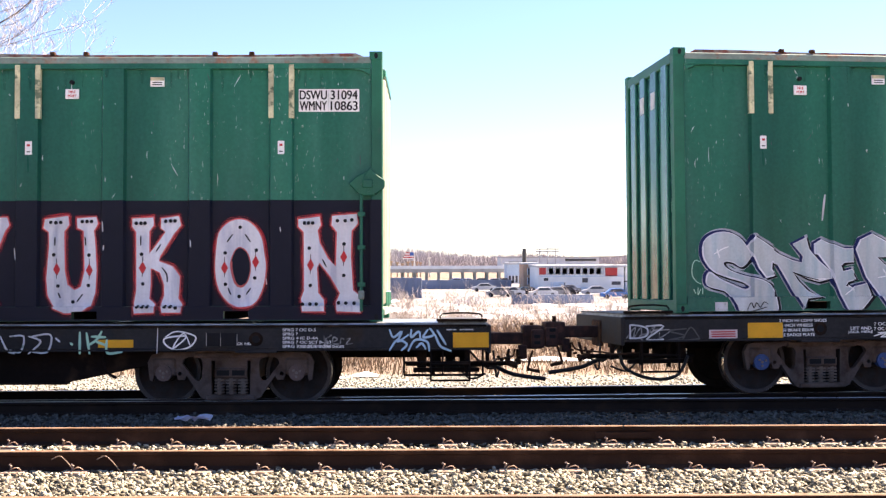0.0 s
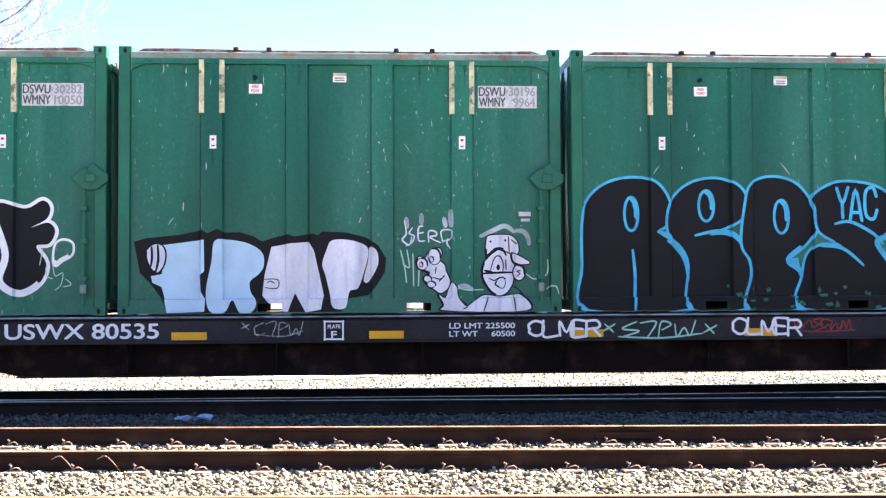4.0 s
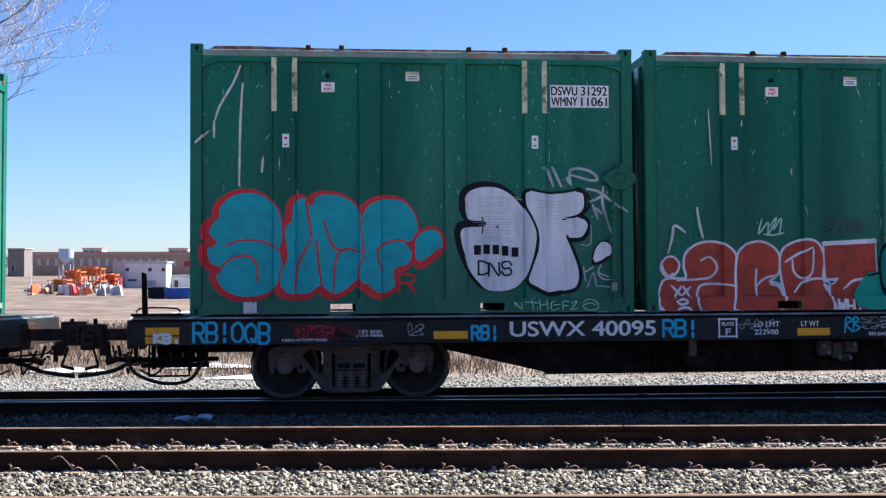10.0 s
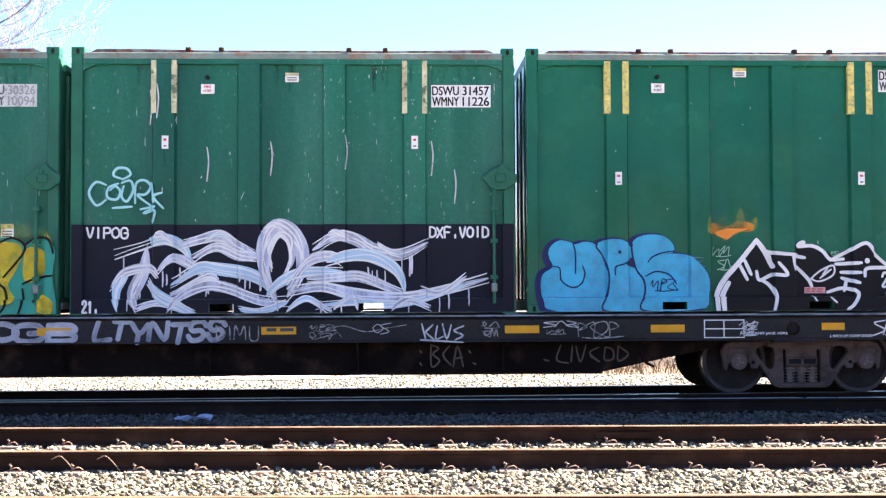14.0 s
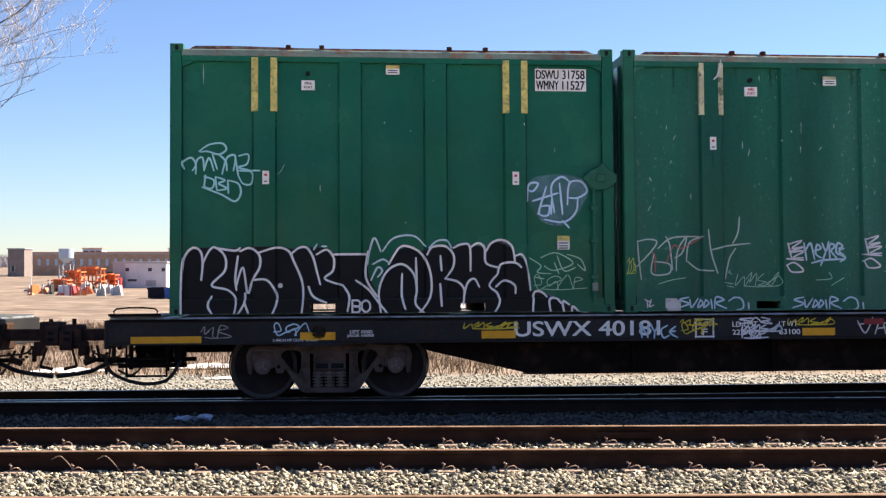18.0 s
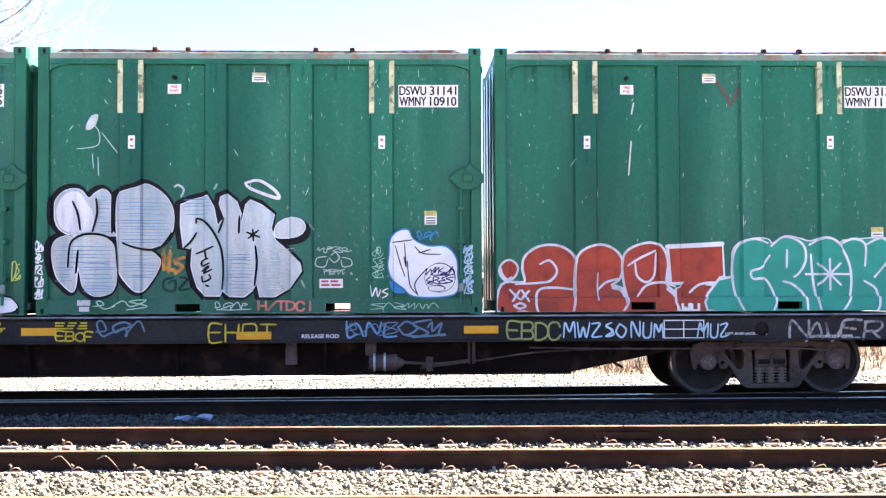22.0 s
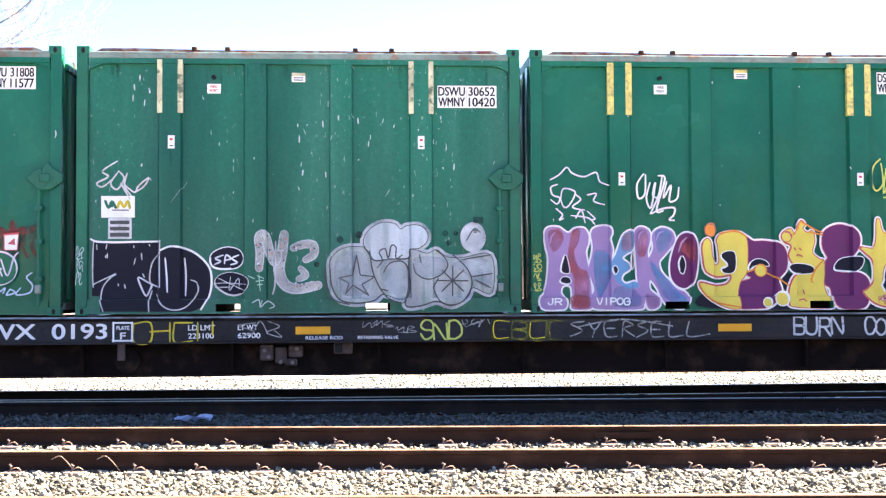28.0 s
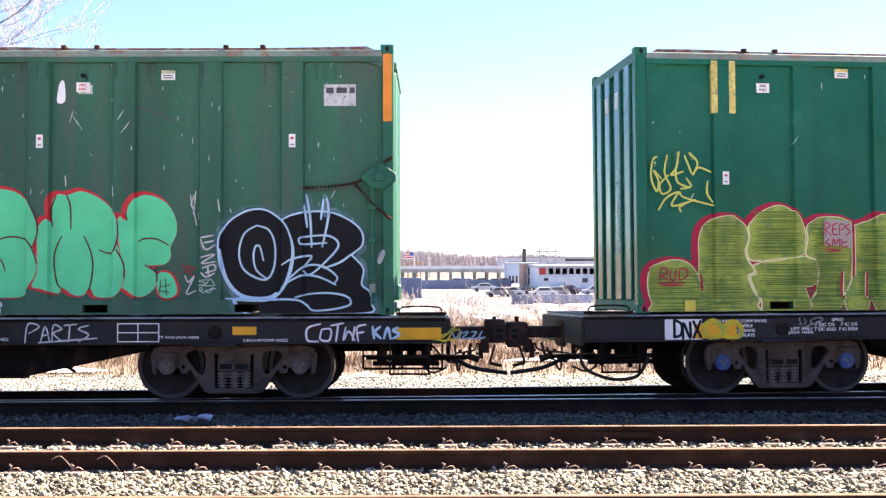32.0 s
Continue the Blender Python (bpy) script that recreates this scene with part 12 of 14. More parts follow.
# tags on the front ends
for key, mark in (((0,0), None), ((4,0), PALE_BLUE), ((1,0), DARK_INK), ((2,0), PALE_BLUE), ((3,0), None)):
    c = containers[key]
    for y in (-0.25, 0.3):
        part("number_sticker", boxes((-3.034, -3.027, y - 0.1, y + 0.1, 2.95, 3.2)), GREY_WHITE, c)
    if mark is not None:
        rng = random.Random(9)
        for j in range(6):
            bm = bmesh.new()
            tube(bm, [(-3.031, -0.28 + rng.uniform(-0.1, 0.1), 0.85 + 0.2 * j + rng.uniform(-0.02, 0.2)) for i in range(6)], 0.007, 5)
            part("scrawled_tag", bm, mark, c)

# ---- writing and tags on the cars' side sills ----
SILL_Y = -1.3


def sill_sheet(k, px, u, scale=129.6):
    """A sheet along a car's side sill: px lies at u metres from the car's middle."""
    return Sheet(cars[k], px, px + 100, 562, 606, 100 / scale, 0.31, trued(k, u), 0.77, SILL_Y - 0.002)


def sill_side(k, y=SILL_Y):
    """A car's whole side in centimetres from its middle and from 0.77 m up."""
    return Sheet(cars[k], -1310, 1310, -31, 0, 26.2, 0.31, -13.1, 0.77, y - 0.002)


def stencil(k, text, u, z, wide, high, colour=None):
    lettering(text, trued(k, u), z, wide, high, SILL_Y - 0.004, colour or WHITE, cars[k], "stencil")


for k, num, u in ((0, "USWX 80535", -7.78), (1, "USWX 40095", -8.07), (2, "USWX 40181", -7.88), (3, "USWX  0193", -7.97)):
    stencil(k, num, u, 0.84, 2.02, 0.2)
for k, u, a, b in ((0, -1.74, "LD LMT 225500", "LT WT     60500"), ):
    stencil(k, a, u, 0.945, 0.9, 0.075)
    stencil(k, b, u, 0.835, 0.9, 0.075)
for k in (-1, 0, 1, 2, 3, 4):
    for u, rows in ((-11.15, ("2 INCH HF COMP SHOES", "36 INCH WHEELS", "USE BRAKE BEAMS", "SEE BADGE PLATE")), (10.45, ("2 INCH HF COMP SHOES", "36 INCH WHEELS", "USE BRAKE BEAMS", "SEE BADGE PLATE"))):
        if (k, u) in ((-1,10.45), (1,-11.15), (2,10.45), (3,-11.15), (2,-11.15), (3,10.45), (1,10.45)):
            rows = ("2 INCH HF COMP SHOES",)
            for j, t in enumerate(rows):
                stencil(k, t, u, 0.8, 0.6, 0.036)
            continue
        for j, t in enumerate(rows):
            stencil(k, t, u, 1.015 - 0.065 * j, 0.034 * len(t), 0.04)
    stencil(k, "LIFT AND", -10.12, 0.9, 0.3, 0.042)
    stencil(k, "JACK HERE", -10.16, 0.845, 0.36, 0.042)
    stencil(k, "LIFT AND JACK HERE", 9.28, 0.835, 0.58, 0.042)
for k in (0, 4):
    for u in (-9.78, 8.0):
        for j, t in enumerate(("SPRG", "7 OC DS    7 IC DS", "7 OC B353  7 IC B354")):
            stencil(k, t, u + (0.25 if j == 0 else 0), 1.02 - 0.065 * j, 0.16 if j == 0 else 0.62, 0.042)
stencil(3, "EMPTY LOAD", -11.1, 0.965, 0.46, 0.052)
stencil(3, "1/4\" ADJ. BLOCK", -11.22, 0.9, 0.58, 0.052)
stencil(3, "LOT NO.", 6.95, 0.82, 0.3, 0.045)
stencil(2, "RELEASE ROD", 3.45, 0.83, 0.5, 0.05)
stencil(0, "CUSHION UNIT", 12.45, 1.0, 0.45, 0.04)
for k, u, low, tare in ((1, -4.65, "222900", "63100"), (2, -4.82, "222900", "63100"), (3, -4.84, "223100", "62900")):
    for text, du, z, w in (("LD LMT", 0, 0.945, 0.36), (low, 0, 0.835, 0.34), ("LT WT", 0.67, 0.945, 0.26), (tare, 0.67, 0.835, 0.3)):
        stencil(k, text, u + du, z, w, 0.07)
for k, u in ((0, -3.45), (3, -5.85), (2, -5.35), (1, -5.16)):
    s = sill_sheet(k, 0, u)
    s.line([(0, 566), (34, 566)], 3, WHITE, "plate_frame", 0)
    s.line([(0, 600), (34, 600)], 3, WHITE, "plate_frame", 0)
    s.line([(1, 565), (1, 601)], 3, WHITE, "plate_frame", 0)
    s.line([(33, 565), (33, 601)], 3, WHITE, "plate_frame", 0)
    stencil(k, "PLATE", u + 0.05, 0.96, 0.17, 0.05)
    stencil(k, "F", u + 0.1, 0.83, 0.07, 0.09)
for k, u in ((1, 8.7), (2, 8.42), (3, 8.75)):
    s = sill_sheet(k, 0, u)
    s.block(0, 566, 73, 602, WHITE, "data_panel")
    for q in ((2, 568, 35, 583), (37, 568, 71, 583), (2, 585, 35, 600), (37, 585, 71, 600)):
        s.block(*q, SILL, "data_field")
for k, u in ((3, -3.25), (1, -3.0)):
    stencil(k, "RELEASE ROD", u, 0.81, 0.5, 0.045)
    stencil(k, "RETAINING VALVE", u + 0.72, 0.81, 0.55, 0.045)

TAGS = ((0, 209, -12.576, ((120, 190, 576, 604, GREY_WHITE, 2), (195, 245, 580, 606, DARK_INK, 4))),
        (0, 209, -6.228, ((1406, 1512, 566, 594, MAROON, 9),)),
        (0, 533, 6.36, ((375, 496, 570, 604, WHITE_PIECE, 5), (694, 832, 566, 596, WHITE_PIECE, 3))),
        (1, 797, -12.372, ((978, 1054, 572, 594, MAROON, 3), (1174, 1200, 570, 594, GREY_WHITE, 5))),
        (1, 705, 6.28, ((1330, 1450, 566, 602, WHITE_PIECE, 4), (1440, 1500, 564, 600, PALE_BLUE, 7))),
        (2, 745, -12.52, ((800, 850, 570, 596, GREY_WHITE, 3), (925, 986, 568, 592, PALE_BLUE, 5), (1258, 1350, 568, 582, GOLD, 6))),
        (3, 475, -12.658, ((524, 580, 572, 602, GREY_WHITE, 2), (724, 752, 568, 600, GOLD, 3))),
        (3, 370, 6.41, ((1200, 1250, 574, 602, GOLD, 2),)),
        (4, 1127, -12.26, ((1420, 1462, 562, 584, GREY_WHITE, 5),)))
for k, px, u, rows in TAGS:
    s = sill_sheet(k, px, u)
    for a, b, y0, y1, colour, sd in rows:
        s.scrawl(a, b, y0, y1, 2.6 if colour is GREY_WHITE else 3.2, DUSTY if colour is GREY_WHITE else colour, sd, max(5, int((b - a) / 9)))
s = sill_sheet(0, 209, -12.576)
s.word("DZ", 118, 184, 574, 602, 3, GREY_WHITE, wild=0.05)
s.word("FSVE~", 664, 772, 566, 604, 4, PALE_BLUE, wild=0.06)
s = sill_sheet(0, 209, -6.228)
for x in (924, 1292, 1650):
    s.word("OLMER", x, x + 128, 564, 598, 4.5, WHITE, wild=0.09, seed=x, overlap=1.15)
s = sill_sheet(1, 588, 0.07)
s.word("OGB", 444, 600, 564, 604, 10, SOFT_GREY, wild=0.05, overlap=1.1)
s.word("LTYNTSS", 628, 856, 562, 606, 9, SOFT_GREY, wild=0.08, overlap=1.1, slant=0.15)
s = sill_sheet(1, 797, -12.372)
s.word("RB!OQB", 802, 936, 564, 606, 5, SKY_BLUE, wild=0.03)
s.word("RB!", 1628, 1696, 566, 602, 5, SKY_BLUE, wild=0.03)
s.word("RB!", 1284, 1336, 574, 604, 5, SKY_BLUE, wild=0.03)
s.word("KB.", 736, 785, 584, 604, 5, WHITE, wild=0.04)
s.lines([[(980,576), (1020,580), (1058,574)], [(978,592), (1010,590), (1050,594)], [(1060,578), (1090,590)]], 12, RED_FOG, "sprayed_haze")
s = sill_sheet(3, 475, -12.658)
s.word("TFCOSE", 868, 1000, 571, 601, 4, PALE_BLUE, wild=0.12, overlap=0.9)
s = sill_sheet(3, 482, -0.02)
s.word("SND", 272, 348, 566, 604, 3.5, YG_TAG, wild=0.08)
s.word("BURN", 946, 1040, 562, 600, 4, GREY_WHITE, wild=0.05)
s.word("COVER!", 1078, 1210, 564, 600, 4, GREY_WHITE, wild=0.05)
s = sill_sheet(4, 1127, -12.26)
s.block(1172, 564, 1240, 604, WHITE, "painted_field")
s.word("DNX", 1186, 1240, 566, 602, 5, BLACK, wild=0.06)
s.word("OO", 1240, 1316, 564, 606, 9, GOLD, wild=0.03)
s = sill_sheet(2, 410, 6.13)
s.word("NAVER", 925, 1092, 568, 606, 4.5, DUSTY, wild=0.12, overlap=1.1, slant=0.15)
s = sill_side(0)
s.lines([[(-955,-4), (-935,-9), (-945,-1.6), (-917,-7.4), (-926,-0.7), (-899,-5.7)], [(-949,-8.4), (-904,-9.5)]], 2.3, WHITE)
s.lines([[(-445,-27.3), (-436,-18)], [(-446,-19.6), (-434,-25.7)], [(-416,-27.1), (-428,-21), (-425,-10.2), (-414,-13.2)], [(-413,-25.5), (-399,-28.5), (-405,-8.6)], [(-396,-8.5), (-394,-26.9), (-383,-23.8), (-394,-17.7)], [(-382,-25.3), (-379,-9.9), (-372,-19.1), (-368,-9.8), (-363,-28.3)], [(-428,-11.8), (-391,-8.4), (-363,-15.9)]], 1.7, DUSTY)
s.lines([[(51,-22.2), (63,-11.1)], [(49,-12.8), (65,-22.1)], [(95,-25), (75,-15.7), (99,-12.4), (76,-4.7)], [(101,-23.4), (123,-24.8), (111,-4.4)], [(126,-4.3), (130,-24.8), (144,-21.5), (131,-13.7)], [(149,-21.5), (152,-4.1), (162,-16.6), (170,-5.5), (178,-26)], [(192,-21.2), (204,-8.4)], [(190,-10.1), (208,-19.5)], [(70,-4.8), (131,-2.7), (188,-8.6)]], 2.5, PALE_GREEN)
s = sill_side(1)
s.lines([[(-488,-26.5), (-479,-14.3), (-471,-27.9), (-465,-14.2), (-458,-27.8), (-452,-12.5)], [(-434,-27.6), (-446,-18.6), (-432,-6.3)], [(-486,-20.4), (-449,-21.6)]], 1.8, DUSTY)
s.lines([[(-331,-8.6), (-329,-28.5), (-320,-25.4), (-329,-19.3), (-319,-8.6)], [(-319,-8.6), (-317,-29.9), (-311,-25.3), (-317,-20.8), (-310,-14.6), (-317,-10.1)]], 2.8, SKY_BLUE)
s.scrawl(-307, -279, -29.9, -11.3, 1.5, DUSTY, 4, 5, 2)
s.bars(-279, -255, -31.2, -12.7, 4, DUSTY, 2)
s.scrawl(-253, -234, -29.5, -7.9, 1.8, DUSTY, 6, 3, 1)
s.bars(-226, -188, -30.9, -16.8, 3, DUSTY, 5)
s.lines([[(-180,-27.5), (-179,-9.1), (-166,-16.7), (-180,-27.5)], [(-163,-9), (-157,-25.8), (-151,-8.9)], [(-146,-8.8), (-145,-27.3), (-134,-22.6), (-145,-16.5), (-133,-10.3), (-146,-7.3)], [(-116,-24), (-128,-16.4), (-116,-8.6)], [(-116,-16.3), (-103,-14.7)]], 2, GREY_WHITE)
s.lines([[(210,-23.4), (212,-4.7), (223,-14), (210,-23.4)], [(228,-21.8), (229,-4.6)], [(234,-4.6), (236,-23.3), (242,-10.8), (248,-23.2), (250,-4.5)], [(255,-21.6), (256,-4.4), (266,-4.4), (267,-23.1)]], 2, DUSTY)
s.bars(278, 319, -21.4, -13.4, 1, DARK_INK, 3)
s.scrawl(336, 371, -24.2, -14.6, 1.4, DUSTY, 3, 6, 1)
s.scrawl(336, 379, -13.2, -3.5, 1.4, DUSTY, 5, 6, 1)
s.lines([[(347,-11.6), (379,-22.3), (411,-14.3), (439,-18.8), (467,-23.3)]], 1.5, DUSTY)
s.scrawl(423, 444, -25.2, -10.9, 1.5, GREY_WHITE, 7, 4, 1)
s.lines([[(488,-24.8), (493,-4.3)], [(493,-13.7), (503,-23.1)], [(494,-12.2), (505,-2.6)], [(509,-21.5), (507,-4.2), (517,-7.3)], [(516,-24.6), (522,-4.1), (528,-23)], [(545,-21.3), (532,-15.1), (544,-8.7), (533,-2.4)], [(486,-2.8), (544,0.8)]], 2.5, GREY_WHITE)
s = sill_side(1)
s.scrawl(571, 592, -27.8, -6, 1.8, DUSTY, 9, 4, 2)
s.scrawl(657, 702, -27.3, -17.8, 1.5, GREY_WHITE, 4, 7, 1)
s.scrawl(660, 684, -16.5, -8.6, 1.5, DUSTY, 6, 4, 1)
s.scrawl(698, 762, -25.5, -1.9, 2, DUSTY, 8, 7, 1)
s.scrawl(927, 948, -25.9, -5.5, 1.7, GREY_WHITE, 2, 3, 3)
s = sill_side(1, -1.022)
s.lines([[(501,5.5), (502,35.2), (513,27.5), (504,18), (512,10.2), (501,5.5)], [(527,7.2), (518,19.7), (529,33.8)], [(532,35.4), (538,7.3), (546,35.5)], [(533,24.5), (545,23)], [(486,13.2), (488,16.3)], [(486,30.4), (488,33.5)], [(554,13.6), (556,16.8)], [(560,30.9), (563,32.5)]], 2.7, DIM_CHALK)
s.lines([[(682,6.6), (676,27), (692,31.8)], [(698,8.2), (696,30.3)], [(703,8.3), (709,30.3), (717,6.8)], [(735,10.1), (722,17.8), (736,30.5), (723,22.6)], [(744,10.1), (743,27.4), (755,25.9), (754,13.3), (744,10.1)], [(762,8.6), (762,29.1), (776,19.8), (762,8.6)], [(658,26.9), (665,28.5)]], 2.5, DIM_CHALK)
s = sill_side(2)
s.lines([[(-594,-23.4), (-591,-3.6)], [(-594,-23.4), (-583,-5.1)], [(-582,-21.8), (-583,-3.6)], [(-579,-23.3), (-573,-12.6), (-567,-24.7)], [(-573,-12.6), (-574,-2)], [(-555,-20.1), (-564,-14.1), (-561,-3.4), (-553,-6.4)], [(-544,-18.5), (-552,-10.9), (-541,-3.3)], [(-552,-11.7), (-544,-12.4)]], 2.6, PALE_BLUE)
s.scrawl(-537, -486, -29.1, -19.6, 2, GOLD, 3, 7, 1)
s.scrawl(-535, -489, -23, -7.4, 2, GOLD, 5, 6, 1)
s.scrawl(-451, -407, -30, -20.5, 2.8, WHITE_PIECE, 4, 7, 1)
s.scrawl(-448, -396, -20.8, -9.8, 2.8, WHITE_PIECE, 6, 8, 1)
s.scrawl(-452, -414, -11.7, -0.7, 2.8, WHITE_PIECE, 8, 6, 1)
s.scrawl(-382, -321, -29.5, -18.4, 2, GOLD, 6, 8, 1)
s.lines([[(-283,-24.3), (-272,-7.3), (-261,-28.7)], [(-258,-5.7), (-249,-27.1), (-242,-5.5)], [(-255,-13.3), (-243,-14.8)], [(-237,-28.6), (-238,-7), (-223,-16.2), (-237,-28.6)], [(-218,-5.4), (-214,-26.9), (-208,-13), (-198,-28.3), (-195,-6.7)], [(-191,-5.1), (-187,-28.2), (-173,-23.5), (-187,-15.9)], [(-158,-26.5), (-172,-25.1), (-172,-6.5), (-155,-6.4)], [(-172,-15.8), (-161,-17.3)], [(-153,-4.9), (-150,-26.5), (-139,-21.7), (-150,-15.6), (-121,-6.2)], [(-282,-19.7), (-254,-21), (-192,-20.6), (-138,-26.4)]], 2.3, GREY_WHITE)
s.block(-274, -27.3, -245, -19.4, MAROON, "painted_field")
s.scrawl(-89, -30, -30.7, -19.4, 2.3, GOLD, 7, 7, 1)
s.scrawl(-86, -33, -22.9, -10.1, 2.3, GOLD, 2, 6, 1)
s.bars(39, 82, -29.8, -18.7, 3, GOLD, 4)
s.word("EBOF", 39, 91, -17.4, -3, 2.3, GOLD, wild=0.08)
s.scrawl(95, 159, -29.5, -8.7, 3.5, DULL_BLUE, 5, 7, 1)
s.lines([[(262,-25.3), (246,-25.4), (246,-1.8), (262,-1.7)], [(246,-14.4), (260,-14.3)], [(267,-25.2), (267,-1.7)], [(285,-25.1), (284,-12.5)], [(267,-14.2), (284,-14.1)], [(291,-25.1), (291,-12.5), (307,-12.4), (307,-25), (291,-25.1)], [(314,-24.9), (335,-24.8)], [(323,-24.8), (323,-10.7)]], 2.6, GOLD)
s = sill_side(2)
s.lines([[(430,-28.3), (432,-6.8), (444,-11.3)], [(429,-17.6), (444,-25.2), (453,-8.2)], [(456,-8.2), (460,-26.6), (472,-11.1), (477,-26.5)], [(483,-25), (481,-8), (498,-7.9)]], 3.1, MID_BLUE)
s.scrawl(503, 562, -29.5, -6, 3.8, DULL_BLUE, 7, 6, 1)
s.scrawl(433, 498, -26.8, -7.9, 2.3, DULL_BLUE, 9, 7, 1)
s.word("EBDC", 648, 723, -27.2, -1.9, 2.8, DULL_LIME, wild=0.05)
s.lines([[(726,-5), (728,-25.2), (734,-12.7), (740,-26.7), (742,-4.9)], [(745,-25.1), (748,-4.9), (753,-18.8), (757,-4.8), (762,-25)], [(765,-23.4), (776,-23.4), (765,-6.3), (778,-6.3)], [(792,-24.8), (784,-20.2), (794,-13.9), (784,-6.2), (795,-9.3), (786,-20.2)], [(803,-23.2), (798,-12.4), (806,-4.5), (812,-15.4), (803,-23.2)], [(819,-4.5), (820,-26.2), (830,-5.9), (831,-26.2)], [(836,-24.6), (836,-5.9), (845,-5.9), (847,-24.5)], [(850,-4.3), (852,-22.9), (857,-12), (861,-22.9), (863,-4.2)]], 2.8, PALE_BLUE)
s.lines([[(910,-3.9), (914,-24.2), (918,-11.7), (925,-24.1), (924,-3.8)], [(929,-22.5), (929,-5.4), (937,-5.3), (939,-22.5)], [(942,-20.9), (952,-22.4), (942,-5.3), (953,-6.8)]], 2.5, PALE_BLUE)
s = sill_side(3)
s.lines([[(-529,-26.8), (-529,-2.5), (-507,-2.4), (-507,-28.1), (-529,-26.8)], [(-507,-16), (-481,-17.4)], [(-481,-28), (-481,-2.2)], [(-475,-27.9), (-475,-2.1), (-451,-3.5)], [(-451,-27.8), (-475,-27.9)], [(-444,-27.7), (-444,-3.4)], [(-424,-29.1), (-424,-10.9)]], 2.5, GOLD)
s.scrawl(-387, -332, -28.9, -5.7, 2, DUSTY, 4, 7, 1)
s.scrawl(-220, -179, -29.4, -18.3, 1.5, DUSTY, 6, 6, 1)
s.scrawl(-178, -149, -21.4, -12, 1.5, DUSTY, 3, 4, 1)
s.scrawl(-86, -48, -31.6, -19, 1.7, DUSTY, 5, 6, 1)
s.lines([[(-23,-26.6), (-43,-26.7), (-43,-3.6), (-23,-3.4)], [(-43,-15.9), (-24,-15.8)], [(-18,-3.4), (-16,-26.5), (1,-24.9), (1,-17.1), (-17,-15.7), (2,-12.5), (0,-3.2), (-18,-3.4)], [(8,-26.4), (8,-3.2), (27,-3), (29,-26.2), (8,-26.4)], [(52,-26.1), (36,-26.2), (35,-3), (53,-2.9)]], 3.5, GOLD_FOG)
s.lines([[(-21,-26.5), (-41,-26.7), (-41,-5.1), (-23,-4.9)], [(8,-24.8), (8,-4.7), (27,-4.6)]], 1.5, GOLD)
s.lines([[(82,-25.9), (64,-22.9), (80,-13.5), (63,-5.9)], [(89,-24.3), (97,-14.9), (107,-27.3)], [(97,-14.9), (94,-4.1)], [(127,-27.1), (111,-24.1), (113,-5.5), (128,-5.4)], [(113,-16.4), (125,-16.3)], [(135,-3.8), (138,-25.5), (150,-20.8), (138,-16.2), (152,-5.2)], [(171,-25.3), (157,-20.7), (171,-12.9), (155,-3.7)], [(190,-25.2), (177,-23.7), (177,-5.1), (193,-4.9)], [(177,-14.4), (188,-14.3)], [(202,-25.1), (201,-4.9), (221,-6.3)], [(229,-24.9), (227,-4.7), (258,-7.6)], [(72,-18.2), (135,-28.7), (206,-18.9)]], 2.3, DUSTY)
s = sill_side(3)
s.lines([[(594,-6.6), (597,-25.1), (609,-21.9), (597,-15.8)], [(613,-23.5), (612,-8.1), (623,-8), (623,-23.4), (613,-23.5)], [(637,-24.9), (628,-23.4), (628,-8), (639,-7.9)]], 2.5, ORANGE_P)
s.lines([[(629,-20.3), (665,-21.6)], [(633,-12.6), (668,-10.8)], [(644,-6.3), (664,-17)]], 6.9, FLAME_FOG, "sprayed_haze", 0.3)
s.lines([[(747,-2.7), (751,-27.4), (766,-24.2), (752,-15)], [(768,-4.1), (774,-24.2), (780,-4)], [(769,-11.8), (779,-13.3)], [(783,-4), (785,-25.6), (796,-20.9), (785,-14.8), (797,-3.9)], [(799,-25.6), (816,-27)], [(807,-25.5), (805,-3.9)], [(832,-25.4), (818,-20.8), (832,-13), (819,-3.8)], [(765,-2.6), (843,-8.3)]], 2.3, GREY_WHITE)
s = sill_side(-1)
s.lines([[(659,-19.9), (668,-1.8), (678,2.7)], [(672,-19.9), (690,-19.8), (686,0.5), (672,-1.8)], [(697,-19.8), (713,-13), (697,2.8)], [(701,-19.8), (726,-21.9), (722,0.6), (702,0.6)], [(733,-17.4), (738,-12.9)]], 2.7, GREY_WHITE)
s.lines([[(765,-25), (765,3.1)], [(774,-24), (778,3.1)], [(794,-26.2), (787,-14.9), (777,-8.2)], [(787,-12.7), (799,-8.1)], [(801,-14.9), (802,2.3), (821,1)], [(753,-10.5), (755,-8.7)], [(781,-19.5), (799,-18.5)]], 3.6, PALE_GREEN)
s.lines([[(880,-19.1), (893,-25.8), (912,-22.6), (920,-16.7), (912,-5.4), (894,-1), (880,-7.8), (879,-16.8), (907,-19), (889,-3.2), (903,-23.5), (912,-7.7)]], 2.3, WHITE)
s.lines([[(869, -30), (868, 3.5)]], 1.4, GREY_WHITE)
s.lines([[(1091,-19.2), (1093,-7)], [(1101,-20.1), (1093,-13.8), (1102,-7)], [(1104,-11.5), (1109,-14.6), (1104,-17.4), (1103,-9.2), (1111,-8.3)], [(1113,-8.3), (1114,-15.5), (1118,-14.6)], [(1121,-14.6), (1126,-15.5), (1121,-8.2), (1129,-9.1)]], 1.8, DUSTY)
